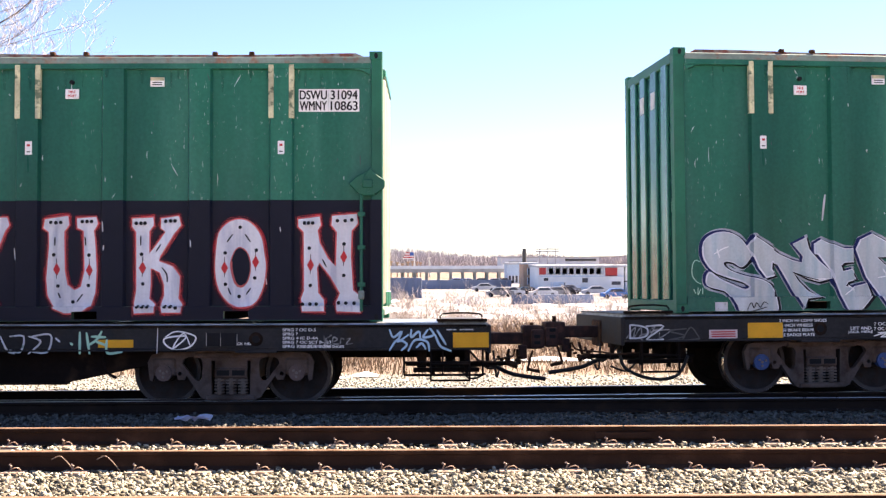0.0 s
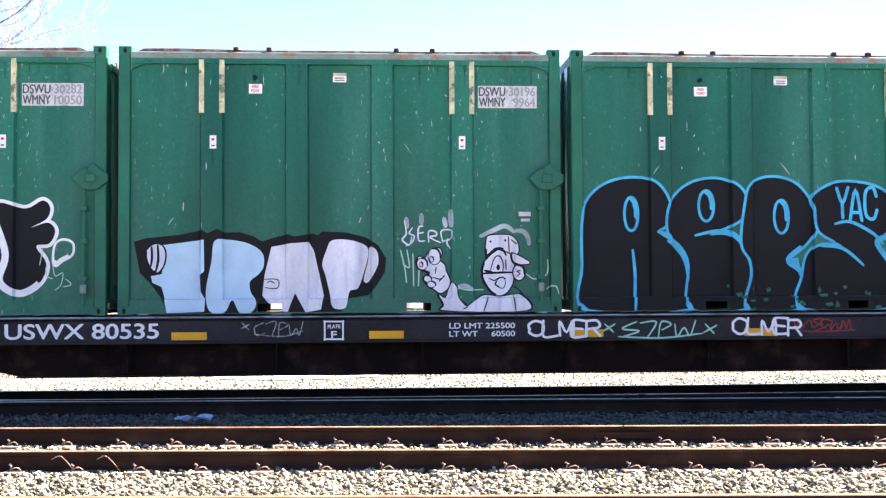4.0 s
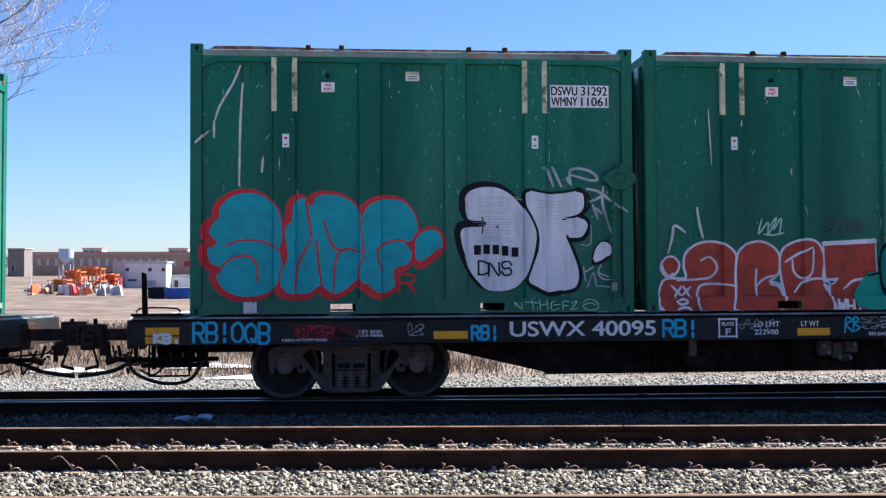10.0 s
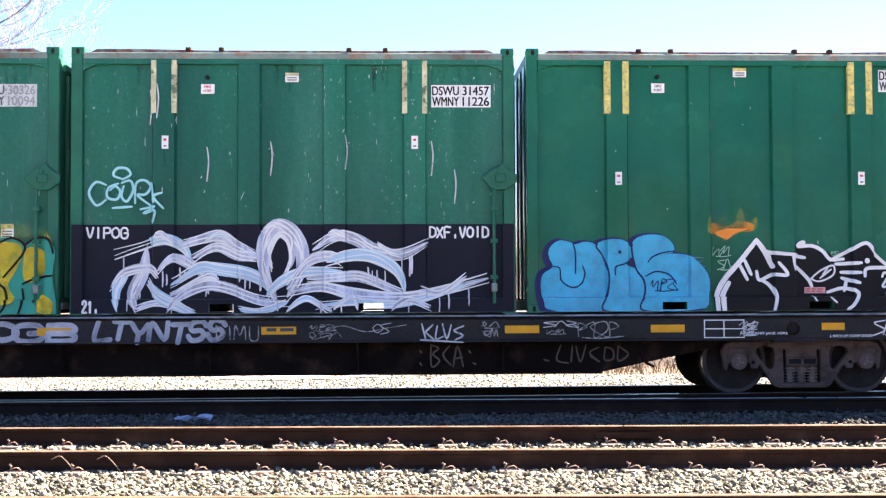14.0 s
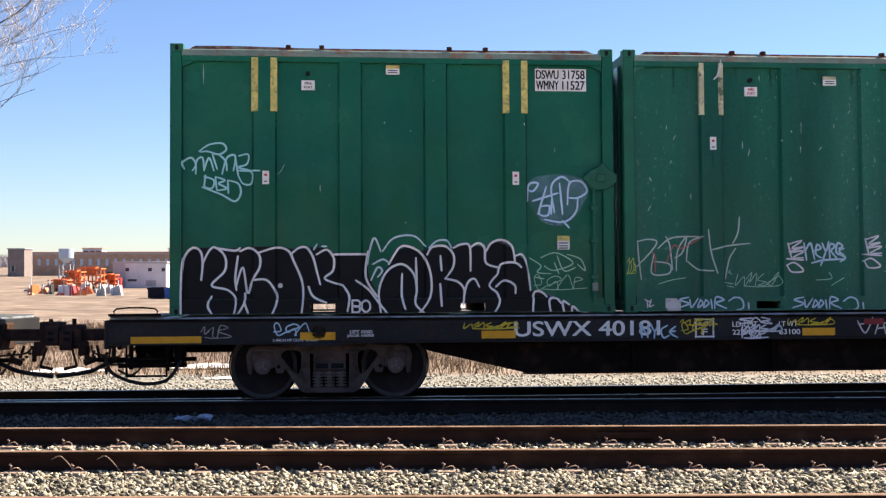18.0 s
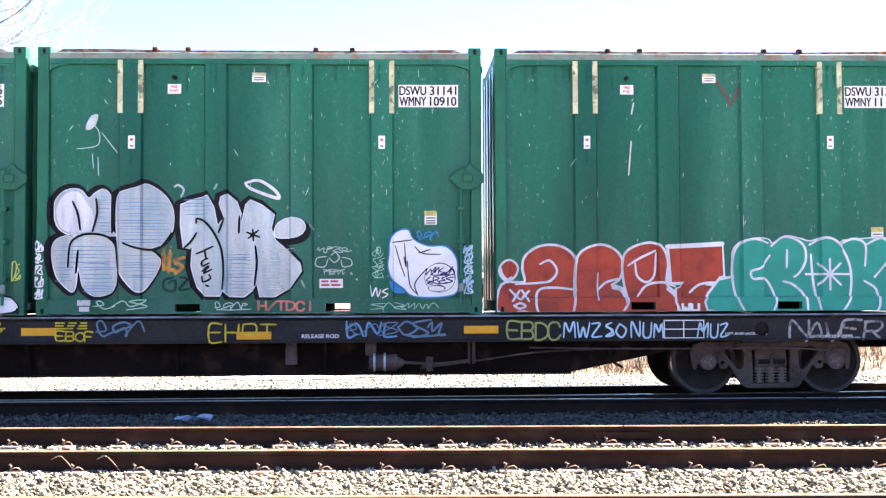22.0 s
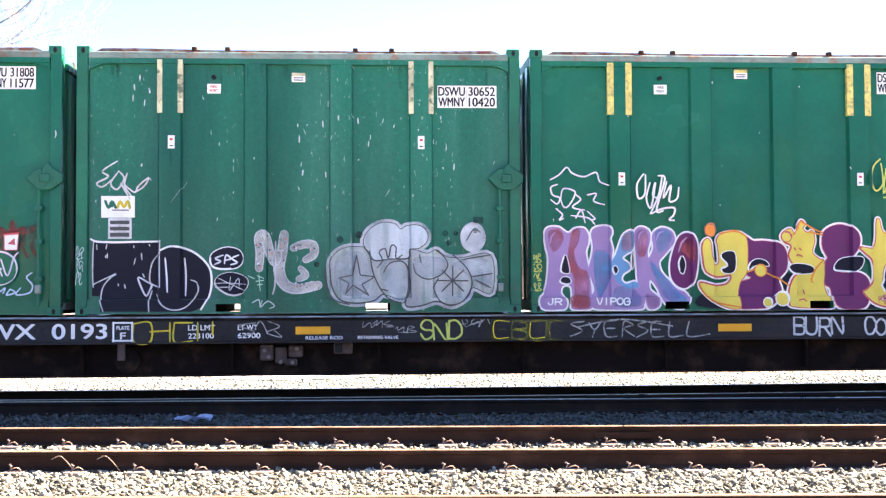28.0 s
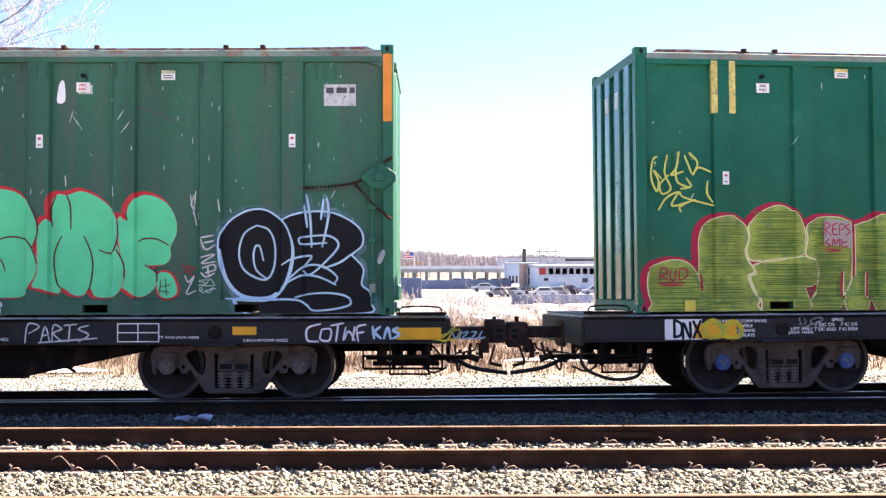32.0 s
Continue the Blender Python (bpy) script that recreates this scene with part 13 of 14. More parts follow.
s.lines([[(1179,-27.1), (1184,-17.1), (1195,-24.7), (1190,-11.2), (1204,-20.2)], [(1208,-27), (1208,-17), (1218,-24.7), (1220,-15.6)], [(1230,-26.9), (1224,-16.9), (1238,-20), (1233,-28.7)], [(1179,0.1), (1189,-13.4), (1202,-7.9), (1195,0.2)], [(1204,1.1), (1213,-13.3), (1229,-11), (1232,1.2)], [(1215,-3.4), (1222,-8.8), (1227,-1.5)], [(1240,-20), (1247,-5.1), (1261,1.3)], [(1243,-25.9), (1254,-7.7)]], 3.2, PALE_BLUE)
s.block(934, -23.4, 975, -6.1, BLACK, "data_panel")
s.lines([[(953,-23.4), (953,-6.2)], [(934,-23.4), (934,-6.2)], [(975,-22.4), (975,-6.1)]], 0.9, DUSTY)
s.bars(1255, 1298, -28.6, -25.3, 1, GREY_WHITE, 3)
s = sill_side(3)
s.lines([[(1141,-26.3), (1124,-20.6), (1124,-4.6), (1138,-3.1)], [(1143,-19.1), (1141,-6), (1153,-4.5), (1155,-19), (1143,-19.1)], [(1155,-23.9), (1172,-27.2)], [(1165,-26.2), (1162,-3)], [(1175,-21.4), (1172,-4.4), (1179,-16.5), (1187,-4.3)], [(1187,-22.3), (1184,-4.3)], [(1202,-25.1), (1190,-21.3), (1192,-2.9)], [(1191,-14), (1199,-15.4)]], 2.9, WHITE_PIECE)
s.lines([[(1211,-22.2), (1213,-6.7)], [(1221,-22.1), (1214,-15.4), (1222,-6.6)], [(1226,-6.6), (1231,-21.1), (1235,-6.6)], [(1245,-21.1), (1238,-17.2), (1247,-12.3), (1238,-6.5)]], 3.9, PALE_BLUE)
s = sill_side(3, -0.112)
s.lines([[(1319,-12.1), (1324,-1.6), (1332,-12), (1329,-0.5)], [(1334,-9.4), (1342,-10.9), (1334,-1.6), (1345,-2.6)], [(1347,-10.9), (1354,-10.9), (1347,-1.5), (1356,-2.5)], [(1362,-11.9), (1358,-2.5), (1367,-3.5)], [(1368,-1.4), (1370,-10.8), (1375,-7.6), (1370,-5.6), (1377,-1.4)]], 2.6, PALE_BLUE)
for j, t in enumerate(("SPRG 7 OC D-5", "SPRG 7", "SPRG 4 IC D-4A", "SPRG 7 OC SCT B-353", "SPRG 3 IC SCT B-354")):
    stencil(-1, t, 10.23, 1.025 - 0.055 * j, 0.034 * len(t), 0.038)

# ---- the far side: lot, works and hills ----
FOC = 2084.0


def far(px, py, d):
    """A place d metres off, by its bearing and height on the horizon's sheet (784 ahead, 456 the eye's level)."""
    return ((px - 784) * d / FOC, d, EYE[2] + (456 - py - 0.0031 * (px - 784)) * d / FOC)


LOT = -4.01
BRICK = mat("tan_brick_wall", (0.46, 0.3, 0.21), 0.9, 0, 0.15, 0.5, 12, 0.2, (0.4, 0.25, 0.18), (0.45, 0.6))
TAN_WALL = mat("cream_block_wall", (0.62, 0.47, 0.30), 0.9, 0, 0.1, 0.3, 12, 0.1)
PARAPET = paint("orange_parapet", (0.55, 0.25, 0.16))
METAL_GREY = mat("grey_cladding", (0.36, 0.38, 0.41), 0.6, 0, 0.15, 0.5, 15, 0.1)
PALE_WALL = mat("pale_cladding", (0.62, 0.65, 0.68), 0.7, 0, 0.1, 0.5, 15, 0.1)
WINDOW = mat("dark_window_glass", (0.05, 0.06, 0.08), 0.12, 0, 0.2, 2, 20, 0.0)
TANK_GREEN = mat("green_tank_steel", (0.05, 0.24, 0.13), 0.5, 0, 0.12, 0.25, 8, 0.1, (0.06, 0.2, 0.12), (0.5, 0.7))
TANK_WHITE = mat("off_white_tank_steel", (0.72, 0.68, 0.62), 0.55, 0, 0.1, 0.2, 8, 0.1)
CONCRETE = mat("concrete", (0.36, 0.36, 0.35), 0.85, 0, 0.18, 0.4, 15, 0.2)
BLUE_BIN = paint("blue_skip_paint", (0.03, 0.10, 0.36))
RED_BIN = paint("red_skip_paint", (0.42, 0.05, 0.05))
MACHINE = paint("orange_machine_paint", (0.62, 0.17, 0.06))
GLASSY = paint("bluish_cladding", (0.42, 0.52, 0.62))
# distance haze is put into this pale colour of woods and brush
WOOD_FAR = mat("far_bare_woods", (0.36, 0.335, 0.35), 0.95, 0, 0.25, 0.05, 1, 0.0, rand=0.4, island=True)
BARK = mat("grey_bark", (0.16, 0.13, 0.11), 0.9, 0, 0.3, 5, 60, 0.5)
TWIG = mat("pale_twig", (0.5, 0.45, 0.42), 0.9, 0, 0.25, 5, 60, 0.2)
SCRUB = mat("dry_scrub_stalks", (0.25, 0.175, 0.125), 0.95, 0, 0.3, 1.5, 30, 0.0, rand=0.5, island=True)
SNOW = mat("old_snow", (0.8, 0.8, 0.81), 0.8, 0, 0.08, 3, 40, 0.3)


def building(name, x0, x1, ytop, ylow, d, deep, wall, label, cat="building", roof=None, windows=(), panels=(), parapet=None):
    """A box-like works building seen from its long side: walls, roof slab, parapet, windows and coloured panels."""
    a, b = far(x0, ytop, d), far(x1, ylow, d)
    zt = far((x0 + x1) / 2, ytop, d)[2]
    zb = LOT - 0.2
    g = tagged(thing(name, pose(a[0], d, zb)), label, cat)
    W, H = b[0] - a[0], zt - zb
    part("wall", boxes((0, W, 0, deep, 0, H)), wall, g)
    part("roof", boxes((-0.3, W + 0.3, -0.3, deep + 0.3, H, H + 0.35)), roof or METAL_GREY, g)
    if parapet:
        part("parapet", boxes((-0.2, W + 0.2, -0.2, 0.25, H + 0.36, H + 0.9)), parapet, g)
    s = d / FOC
    for wx0, wx1, wy0, wy1 in windows:
        x, xx = (wx0 - x0) * s, (wx1 - x0) * s
        z1, z0 = far(wx0, wy0, d)[2] - zb, far(wx0, wy1, d)[2] - zb
        w = part("window", boxes((x, xx, -0.08, 0.05, z0, z1)), WINDOW, g)
        part("window_frame", boxes((x - 0.12, x, -0.14, 0.02, z0 - 0.12, z1 + 0.12), (xx, xx + 0.12, -0.14, 0.02, z0 - 0.12, z1 + 0.12)), PALE_WALL, w)
    for px0, px1, py0, py1, m in panels:
        x, xx = (px0 - x0) * s, (px1 - x0) * s
        z1, z0 = far(px0, py0, d)[2] - zb, far(px0, py1, d)[2] - zb
        part("panel", boxes((x, xx, -0.12, 0.03, max(z0, 0), z1)), m, g)
    return g


SHED_GREY = mat("dark_shed_cladding", (0.2, 0.17, 0.16), 0.8, 0, 0.15, 0.5, 15, 0.1)
# upper windows are pale panels, the sky's reflection put into their colour
building("brick_works", 20, 344, 450, 498, 420, 30, BRICK, "long tan brick works building with small windows", windows=[(188, 202, 481, 490), (230, 244, 478, 490)], parapet=PARAPET, panels=[(326, 341, 462, 472, RED_BIN)] + [(52 + 15 * i, 57 + 15 * i, 458, 470, GLASSY) for i in range(18)])
building("grey_shed", 14, 43, 441, 495, 400, 8, SHED_GREY, "plain dark grey shed beside the brick works", windows=[(20, 26, 470, 480)])
building("cream_warehouse", 345, 530, 453, 498, 425, 40, TAN_WALL, "long low cream warehouse", panels=[(346, 390, 482, 498, METAL_GREY), (430, 462, 484, 498, CONCRETE)], windows=[(400, 410, 460, 464), (480, 490, 460, 464)])
for a, b in ((142, 176), (295, 329)):
    p, q = far(a, 438, 425), far(b, 452, 425)
    g = tagged(thing("rooftop_unit", pose(p[0], 428, q[2] - 0.5)), "boxy glazed rooftop plant room on the works", "roof unit", "rooftop units")
    part("housing", boxes((0, q[0] - p[0], 0, 6, 0, p[2] - q[2])), METAL_GREY, g)
    part("housing_cap", boxes((-0.3, q[0] - p[0] + 0.3, -0.3, 6.3, p[2] - q[2], p[2] - q[2] + 0.4)), PARAPET, g)
    for j in range(3):
        w = (q[0] - p[0]) / 3
        part("window", boxes((j * w + 0.3, (j + 1) * w - 0.3, -0.1, 0.1, 0.9, 2.2)), WINDOW, g)
# the full-height grey panel at left paints the office's shaded side face
building("site_office", 200, 294, 466, 516, 240, 5, PALE_WALL, "pale grey prefabricated site building", windows=[(222, 229, 474, 480), (262, 269, 474, 480), (286, 293, 474, 480)], panels=[(200, 222, 466, 516, METAL_GREY), (226, 242, 494, 498, DARK_INK), (258, 276, 496, 506, METAL_GREY)])
building("small_shed", 306, 340, 490, 512, 245, 4, PALE_WALL, "small white shed in the lot", panels=[(309, 315, 496, 512, DARK_INK)])


def skip(px0, px1, py0, py1, d, m, label):
    a, b = far(px0, py0, d), far(px1, py1, d)
    W, H = b[0] - a[0], a[2] - b[2]
    g = tagged(thing("skip", pose(a[0], d, LOT)), label, "skip", "skips in the lot")
    bm = bmesh.new()
    prism(bm, [(0.06, 0.1), (W - 0.06, 0.1), (W, H), (0, H)], 0, 2.4)
    part("tub", bm, m, g)
    for y in (-0.08, 2.36):
        part("rim", boxes((-0.08, W + 0.08, y, y + 0.12, H - 0.15, H + 0.05)), m, g)
    for i in range(4):
        x = W * (i + 0.7) / 4.6
        part("rib", boxes((x - 0.06, x + 0.06, -0.07, 0.0, 0.15, H - 0.16)), m, g)
    part("skid", boxes((0.3, W - 0.3, 0.3, 0.5, 0, 0.1), (0.3, W - 0.3, 1.9, 2.1, 0, 0.1)), DARK_INK, g)
    return g


skip(261, 290, 509, 528, 175, NAVY, "dark navy waste skip standing in the lot")
skip(291, 336, 510, 528, 174, BLUE_BIN, "blue waste skip standing in the lot")
skip(338, 358, 501, 520, 200, RED_BIN, "red waste skip standing in the lot")


def machine(px, py0, py1, d, wide, label, m=MACHINE):
    """A lattice-built sorting machine: legs, decks, a sloping belt and a hopper."""
    a, b = far(px, py0, d), far(px, py1, d)
    H = a[2] - LOT
    g = tagged(thing("sorting_machine", pose(a[0], d, LOT)), label, "machine")
    for x in (0, wide * 0.33, wide * 0.66, wide):
        for y in (0, 2.5):
            bm = bmesh.new()
            box(bm, x - 0.12, x + 0.12, y - 0.12, y + 0.12, 0, H * (0.95 if x else 0.7))
            part("leg", bm, m, g)
    for z in (0.35, 0.62, 0.9):
        part("platform", boxes((-0.3, wide + 0.3, -0.4, 2.9, H * z - 0.1, H * z + 0.1)), m, g)
    bm = bmesh.new()
    prism(bm, [(-wide * 0.8, 0.3), (-wide * 0.75, 0.0), (wide * 0.5, H * 0.9), (wide * 0.4, H * 0.96)], 0.8, 1.8)
    part("belt", bm, METAL_GREY, g)
    bm = bmesh.new()
    prism(bm, [(wide * 0.3, H * 0.62), (wide * 0.6, H * 0.62), (wide * 0.8, H), (wide * 0.15, H)], 0.2, 2.3)
    part("hopper", bm, m, g)
    return g


machine(136, 472, 520, 230, 4.6, "orange lattice sorting machine with a hopper")
machine(112, 478, 520, 222, 3.2, "orange lattice sorting machine with a hopper")
machine(88, 494, 520, 215, 3.0, "orange lattice sorting machine with a belt")
machine(176, 484, 520, 235, 3.0, "orange lattice sorting machine with a belt")
g = tagged(thing("silo", pose(far(100, 440, 240)[0], 240, LOT)), "small white silo on legs", "silo")
zt = far(100, 440, 240)[2] - LOT
for x in (0.4, 2.6):
    part("leg", boxes((x - 0.12, x + 0.12, 0.3, 0.55, 0, zt * 0.6), (x - 0.12, x + 0.12, 2.4, 2.65, 0, zt * 0.6)), METAL_GREY, g)
bm = bmesh.new()
rod(bm, (1.5, 1.5, zt * 0.76), (1.5, 1.5, zt), 1.5, 20)
rod(bm, (1.5, 1.5, zt * 0.64), (1.5, 1.5, zt * 0.76), 0.5, 20, 1.5)
part("body", bm, GLASSY, g)
for z0, z1 in ((0.05, 0.35), (0.35, 0.6)):
    for xa, xb in ((0.4, 2.6), (2.6, 0.4)):
        bm = bmesh.new()
        rod(bm, (xa, 0.4, zt * z0), (xb, 0.4, zt * z1), 0.07, 5)
        part("cross_brace", bm, METAL_GREY, g)
g = tagged(thing("fuel_tank", pose(far(192, 0, 236)[0], 236, LOT)), "red horizontal fuel tank on feet in the lot", "tank")
bm = bmesh.new()
rod(bm, (0, 0.9, 1.3), (2.4, 0.9, 1.3), 0.85, 18)
part("body", bm, RED_BIN, g)
for x in (0.3, 1.9):
    part("foot", boxes((x, x + 0.25, 0.3, 1.5, 0, 0.6)), DARK_INK, g)
# ladder-like conveyor
g = tagged(thing("conveyor", pose(far(364, 520, 220)[0], 220, LOT)), "leaning lattice conveyor tower", "conveyor")
w, h = 2.6, far(380, 460, 220)[2] - LOT
for y in (0, 1.0):
    for off in (0.0, 0.7):
        bm = bmesh.new()
        rod(bm, (off, y, 0), (w + off * 0.5, y, h), 0.1, 6)
        part("rail_beam", bm, METAL_GREY, g)
for i in range(9):
    f = (i + 0.5) / 9
    bm = bmesh.new()
    rod(bm, (w * f, 0, h * f), (0.7 + (w - 0.35) * f, 0, h * f), 0.06, 5)
    part("rung", bm, METAL_GREY, g)


TRAILER_GREY = mat("weathered_grey_side", (0.15, 0.16, 0.17), 0.7, 0, 0.3, 0.5, 8, 0.1, (0.22, 0.22, 0.22), (0.45, 0.6))
POST_GREY = mat("dark_post_paint", (0.09, 0.095, 0.1), 0.7, 0, 0.3, 0.5, 8, 0.1)


def trailer(px0, px1, py0, d, m, label):
    a, b = far(px0, py0, d), far(px1, py0, d)
    W, H = b[0] - a[0], a[2] - LOT
    g = tagged(thing("trailer", pose(a[0], d, LOT)), label, "trailer", "parked trailers")
    part("body", bevelled(boxes((0, W, 0, 2.5, 0.72, H)), 0.05), m, g)
    for i in range(int(W / 0.6)):
        part("side_post", boxes((0.2 + i * 0.6, 0.3 + i * 0.6, -0.06, 0.0, 0.78, H - 0.1)), POST_GREY if m is TRAILER_GREY else PALE_WALL, g)
    part("chassis", boxes((0.3, W - 0.3, 0.4, 2.1, 0.5, 0.7)), DARK_INK, g)
    for x in (W * 0.72, W * 0.85):
        bm = bmesh.new()
        rod(bm, (x, 0.05, 0.5), (x, 0.35, 0.5), 0.5, 14)
        part("wheel", bm, RUBBER, g)
    part("landing_leg", boxes((W * 0.2, W * 0.2 + 0.15, 0.2, 0.35, 0, 0.8)), DARK_INK, g)
    return g


trailer(386, 431, 486.5, 212, PALE_WALL, "white box trailer parked in the lot")
trailer(433, 470, 488, 213, TRAILER_GREY, "grey open trailer parked in the lot")
trailer(472, 508, 488, 214.5, TRAILER_GREY, "grey open trailer parked in the lot")

# tanks
g = tagged(thing("storage_tank", pose(far(602, 0, 345)[0], 345, LOT)), "round green steel storage tank", "tank")
R = 75 * 335 / FOC
bm = bmesh.new()
zt = far(602, 446, 335)[2] - LOT
rod(bm, (0, 0, 0), (0, 0, zt), R, 64)
part("shell", bm, TANK_GREEN, g, smooth=False)
bm = bmesh.new()
rod(bm, (0, 0, zt), (0, 0, zt + 0.25), R + 0.15, 64)
part("rim", bm, TANK_GREEN, g)
for i in range(5):
    bm = bmesh.new()
    rod(bm, (0, 0, zt * (i + 0.9) / 5.5), (0, 0, zt * (i + 0.9) / 5.5 + 0.08), R + 0.04, 64)
    part("seam", bm, TANK_GREEN, g)
part("manhole", boxes((R * 0.45, R * 0.5, -R * 0.93, -R * 0.85, zt * 0.6, zt * 0.68)), PALE_WALL, g)
for dx in (0.0, 0.5):
    bm = bmesh.new()
    rod(bm, (R + 0.3 + dx, -1 + dx, 0), (R + 0.3 + dx, -1 + dx, zt + 1), 0.06, 5)
    part("ladder_rail", bm, TANK_GREEN, g)
g = tagged(thing("storage_tank", pose(far(611, 0, 390)[0], 390, LOT)), "tall off-white storage tank with a shallow domed roof", "tank")
R2, zt2 = 54 * 376 / FOC, far(611, 403, 376)[2] - LOT
bm = bmesh.new()
rod(bm, (0, 0, 0), (0, 0, zt2), R2, 64)
part("shell", bm, TANK_WHITE, g)
bm = bmesh.new()
rod(bm, (0, 0, zt2), (0, 0, zt2 + 0.8), R2 + 0.1, 64, R2 * 0.25)
part("dome", bm, TANK_WHITE, g)
part("vent", boxes((-0.6, 0.6, -0.6, 0.6, zt2 + 0.7, zt2 + 1.4)), METAL_GREY, g)
for i, (px, pt) in enumerate(((474,422), (480,432), (491,424), (500,422), (505,440), (368,442), (395,450))):
    a = far(px, pt, 440)
    g = tagged(thing("stack", pose(a[0], 440, LOT)), "slim grey stack behind the warehouse", "stack", "slim stacks")
    bm = bmesh.new()
    rod(bm, (0, 0, 0), (0, 0, a[2] - LOT), 0.5 if i in (0, 3) else 0.22, 8)
    part("pipe", bm, METAL_GREY, g)
    bm = bmesh.new()
    rod(bm, (0, 0, a[2] - LOT - 0.5), (0, 0, a[2] - LOT), 0.62 if i in (0, 3) else 0.32, 8)
    part("collar", bm, DARK_INK, g)

# embankment wall and viaduct
SLATE = mat("slate_wall", (0.13, 0.17, 0.25), 0.85, 0, 0.2, 0.3, 6, 0.2)
for a, b, d, h in ((745, 905, 222, 1.75), (905, 1050, 150, 1.2), (505, 660, 320, 1.4)):
    tagged(part("wall_low", boxes((far(a, 0, d)[0], far(b, 0, d)[0], d, d + 0.6, LOT, LOT + h)), SLATE), "long low slate-grey wall", "wall", kind="structure")
bm = bmesh.new()
wa, wb = far(650, 0, 231), far(746, 0, 172)
vs = [bm.verts.new((x, y + q, z)) for q in (0, 1.2) for x, y, z in ((wa[0], 231, LOT - 0.1), (wb[0], 172, LOT - 0.1), (wb[0], 172, LOT + 3.0), (wa[0], 231, LOT + 2.1))]
for f in ((0, 1, 2, 3), (7, 6, 5, 4), (3, 2, 6, 7), (1, 5, 6, 2), (0, 3, 7, 4), (0, 4, 5, 1)):
    bm.faces.new([vs[i] for i in f])
tagged(part("wall_yard", bm, SLATE), "slate-blue retaining wall running back to the tanks", "wall", kind="structure")
fe = tagged(thing("barrier_fence", pose(far(803, 0, 148)[0], 148, LOT)), "white slatted barrier fence in the yard", "fence")
for z in (0.15, 0.5, 0.88):
    part("rail_board", boxes((0, 3.3, 0, 0.06, z, z + 0.1)), PALE_WALL, fe)
for i in range(8):
    part("post", boxes((0.45 * i, 0.45 * i + 0.1, -0.05, 0.1, 0, 1.05)), PALE_WALL, fe)
fp = tagged(thing("flagpole", pose(far(733, 0, 420)[0], 420, LOT)), "tall white flagpole with a striped flag", "flag")
fz = far(733, 446, 420)[2] - LOT
bm = bmesh.new()
rod(bm, (0, 0, 0), (0, 0, fz), 0.14, 8, 0.08)
part("pole", bm, PALE_WALL, fp)
for i in range(6):
    part("flag_stripe", boxes((-2.9 - 0.25 * i, -0.15, -0.03, 0.03, fz - 0.5 - 0.4 * i, fz - 0.1 - 0.4 * i)), RED_BIN if i % 2 == 0 else PALE_WALL, fp)
part("flag_canton", boxes((-1.5, -0.15, -0.05, 0.05, fz - 1.3, fz - 0.1)), BLUE_BIN, fp)
for j, (px, top) in enumerate(((692,462), (703,464), (712,466), (722,463), (730,462), (738,463), (744,464), (760,455))):
    ma = far(px, top, 360)
    mg = tagged(thing("rig_mast", pose(ma[0], 360, LOT)), "short pale equipment mast beyond the viaduct", "mast", "equipment masts")
    part("mast", boxes((-0.2, 0.2, -0.2, 0.2, 0, ma[2] - LOT)), BRICK if j < 7 else TANK_WHITE, mg)
    part("mast_head", boxes((-0.45, 0.45, -0.3, 0.3, ma[2] - LOT - 0.5, ma[2] - LOT)), BRICK if j < 7 else TANK_WHITE, mg)
va, vb = far(690, 470, 300), far(905, 470, 300)
via = tagged(thing("viaduct", pose(va[0], 300, LOT)), "grey concrete road viaduct on piers", "viaduct")
zd = far(770, 476, 300)[2] - LOT
part("deck", boxes((0, vb[0] - va[0], 0, 12, zd - 0.9, zd)), CONCRETE, via)
part("parapet", boxes((0, vb[0] - va[0], -0.3, 0.1, zd, zd + 0.8)), PALE_WALL, via)
for i in range(9):
    x = 3 + i * (vb[0] - va[0] - 6) / 8
    part("pier", boxes((x - 0.35, x + 0.35, 2, 10, 0, zd - 0.9)), CONCRETE, via)
# works on the right
building("blue_office", 897, 926, 468, 503, 268, 12, GLASSY, "pale blue office block with tall windows", windows=[(900 + 6 * i, 904 + 6 * i, 488, 500) for i in range(4)])
building("tan_block", 926, 951, 468, 506, 225, 12, BRICK, "tan block of three storeys", windows=[(934 + 8 * i, 939 + 8 * i, 475 + 17 * j, 486 + 17 * j) for i in range(2) for j in range(2)])
building("white_factory", 953, 1104, 473, 524, 204, 24, PALE_WALL, "long white factory with red corner panels", panels=[(954, 966, 474, 486, RED_BIN), (1071, 1092, 474, 489, RED_BIN), (968, 1068, 474, 486, METAL_GREY), (953, 1104, 488, 490, GLASSY)] + [(971 + 12 * i, 979 + 12 * i, 475, 485, PALE_WALL if i % 3 else DARK_INK) for i in range(8)] + [(974, 998, 499, 510, GLASSY), (1026, 1048, 508, 516, GLASSY)], windows=[(962, 970, 492, 497), (978, 1000, 500, 508), (1030, 1040, 492, 500), (1082, 1098, 498, 504)])
building("roof_hall", 888, 1060, 456, 500, 470, 40, PALE_WALL, "pale roofed hall behind the factory", panels=[(900, 950, 462, 466, METAL_GREY), (1000, 1055, 458, 462, DARK_INK)])
building("red_end_shop", 1106, 1148, 473, 520, 206, 20, PALE_WALL, "white workshop with a red upper band", panels=[(1120, 1146, 474, 487, RED_BIN), (1082, 1110, 497, 499, DARK_INK)], windows=[(1118, 1136, 498, 506)])
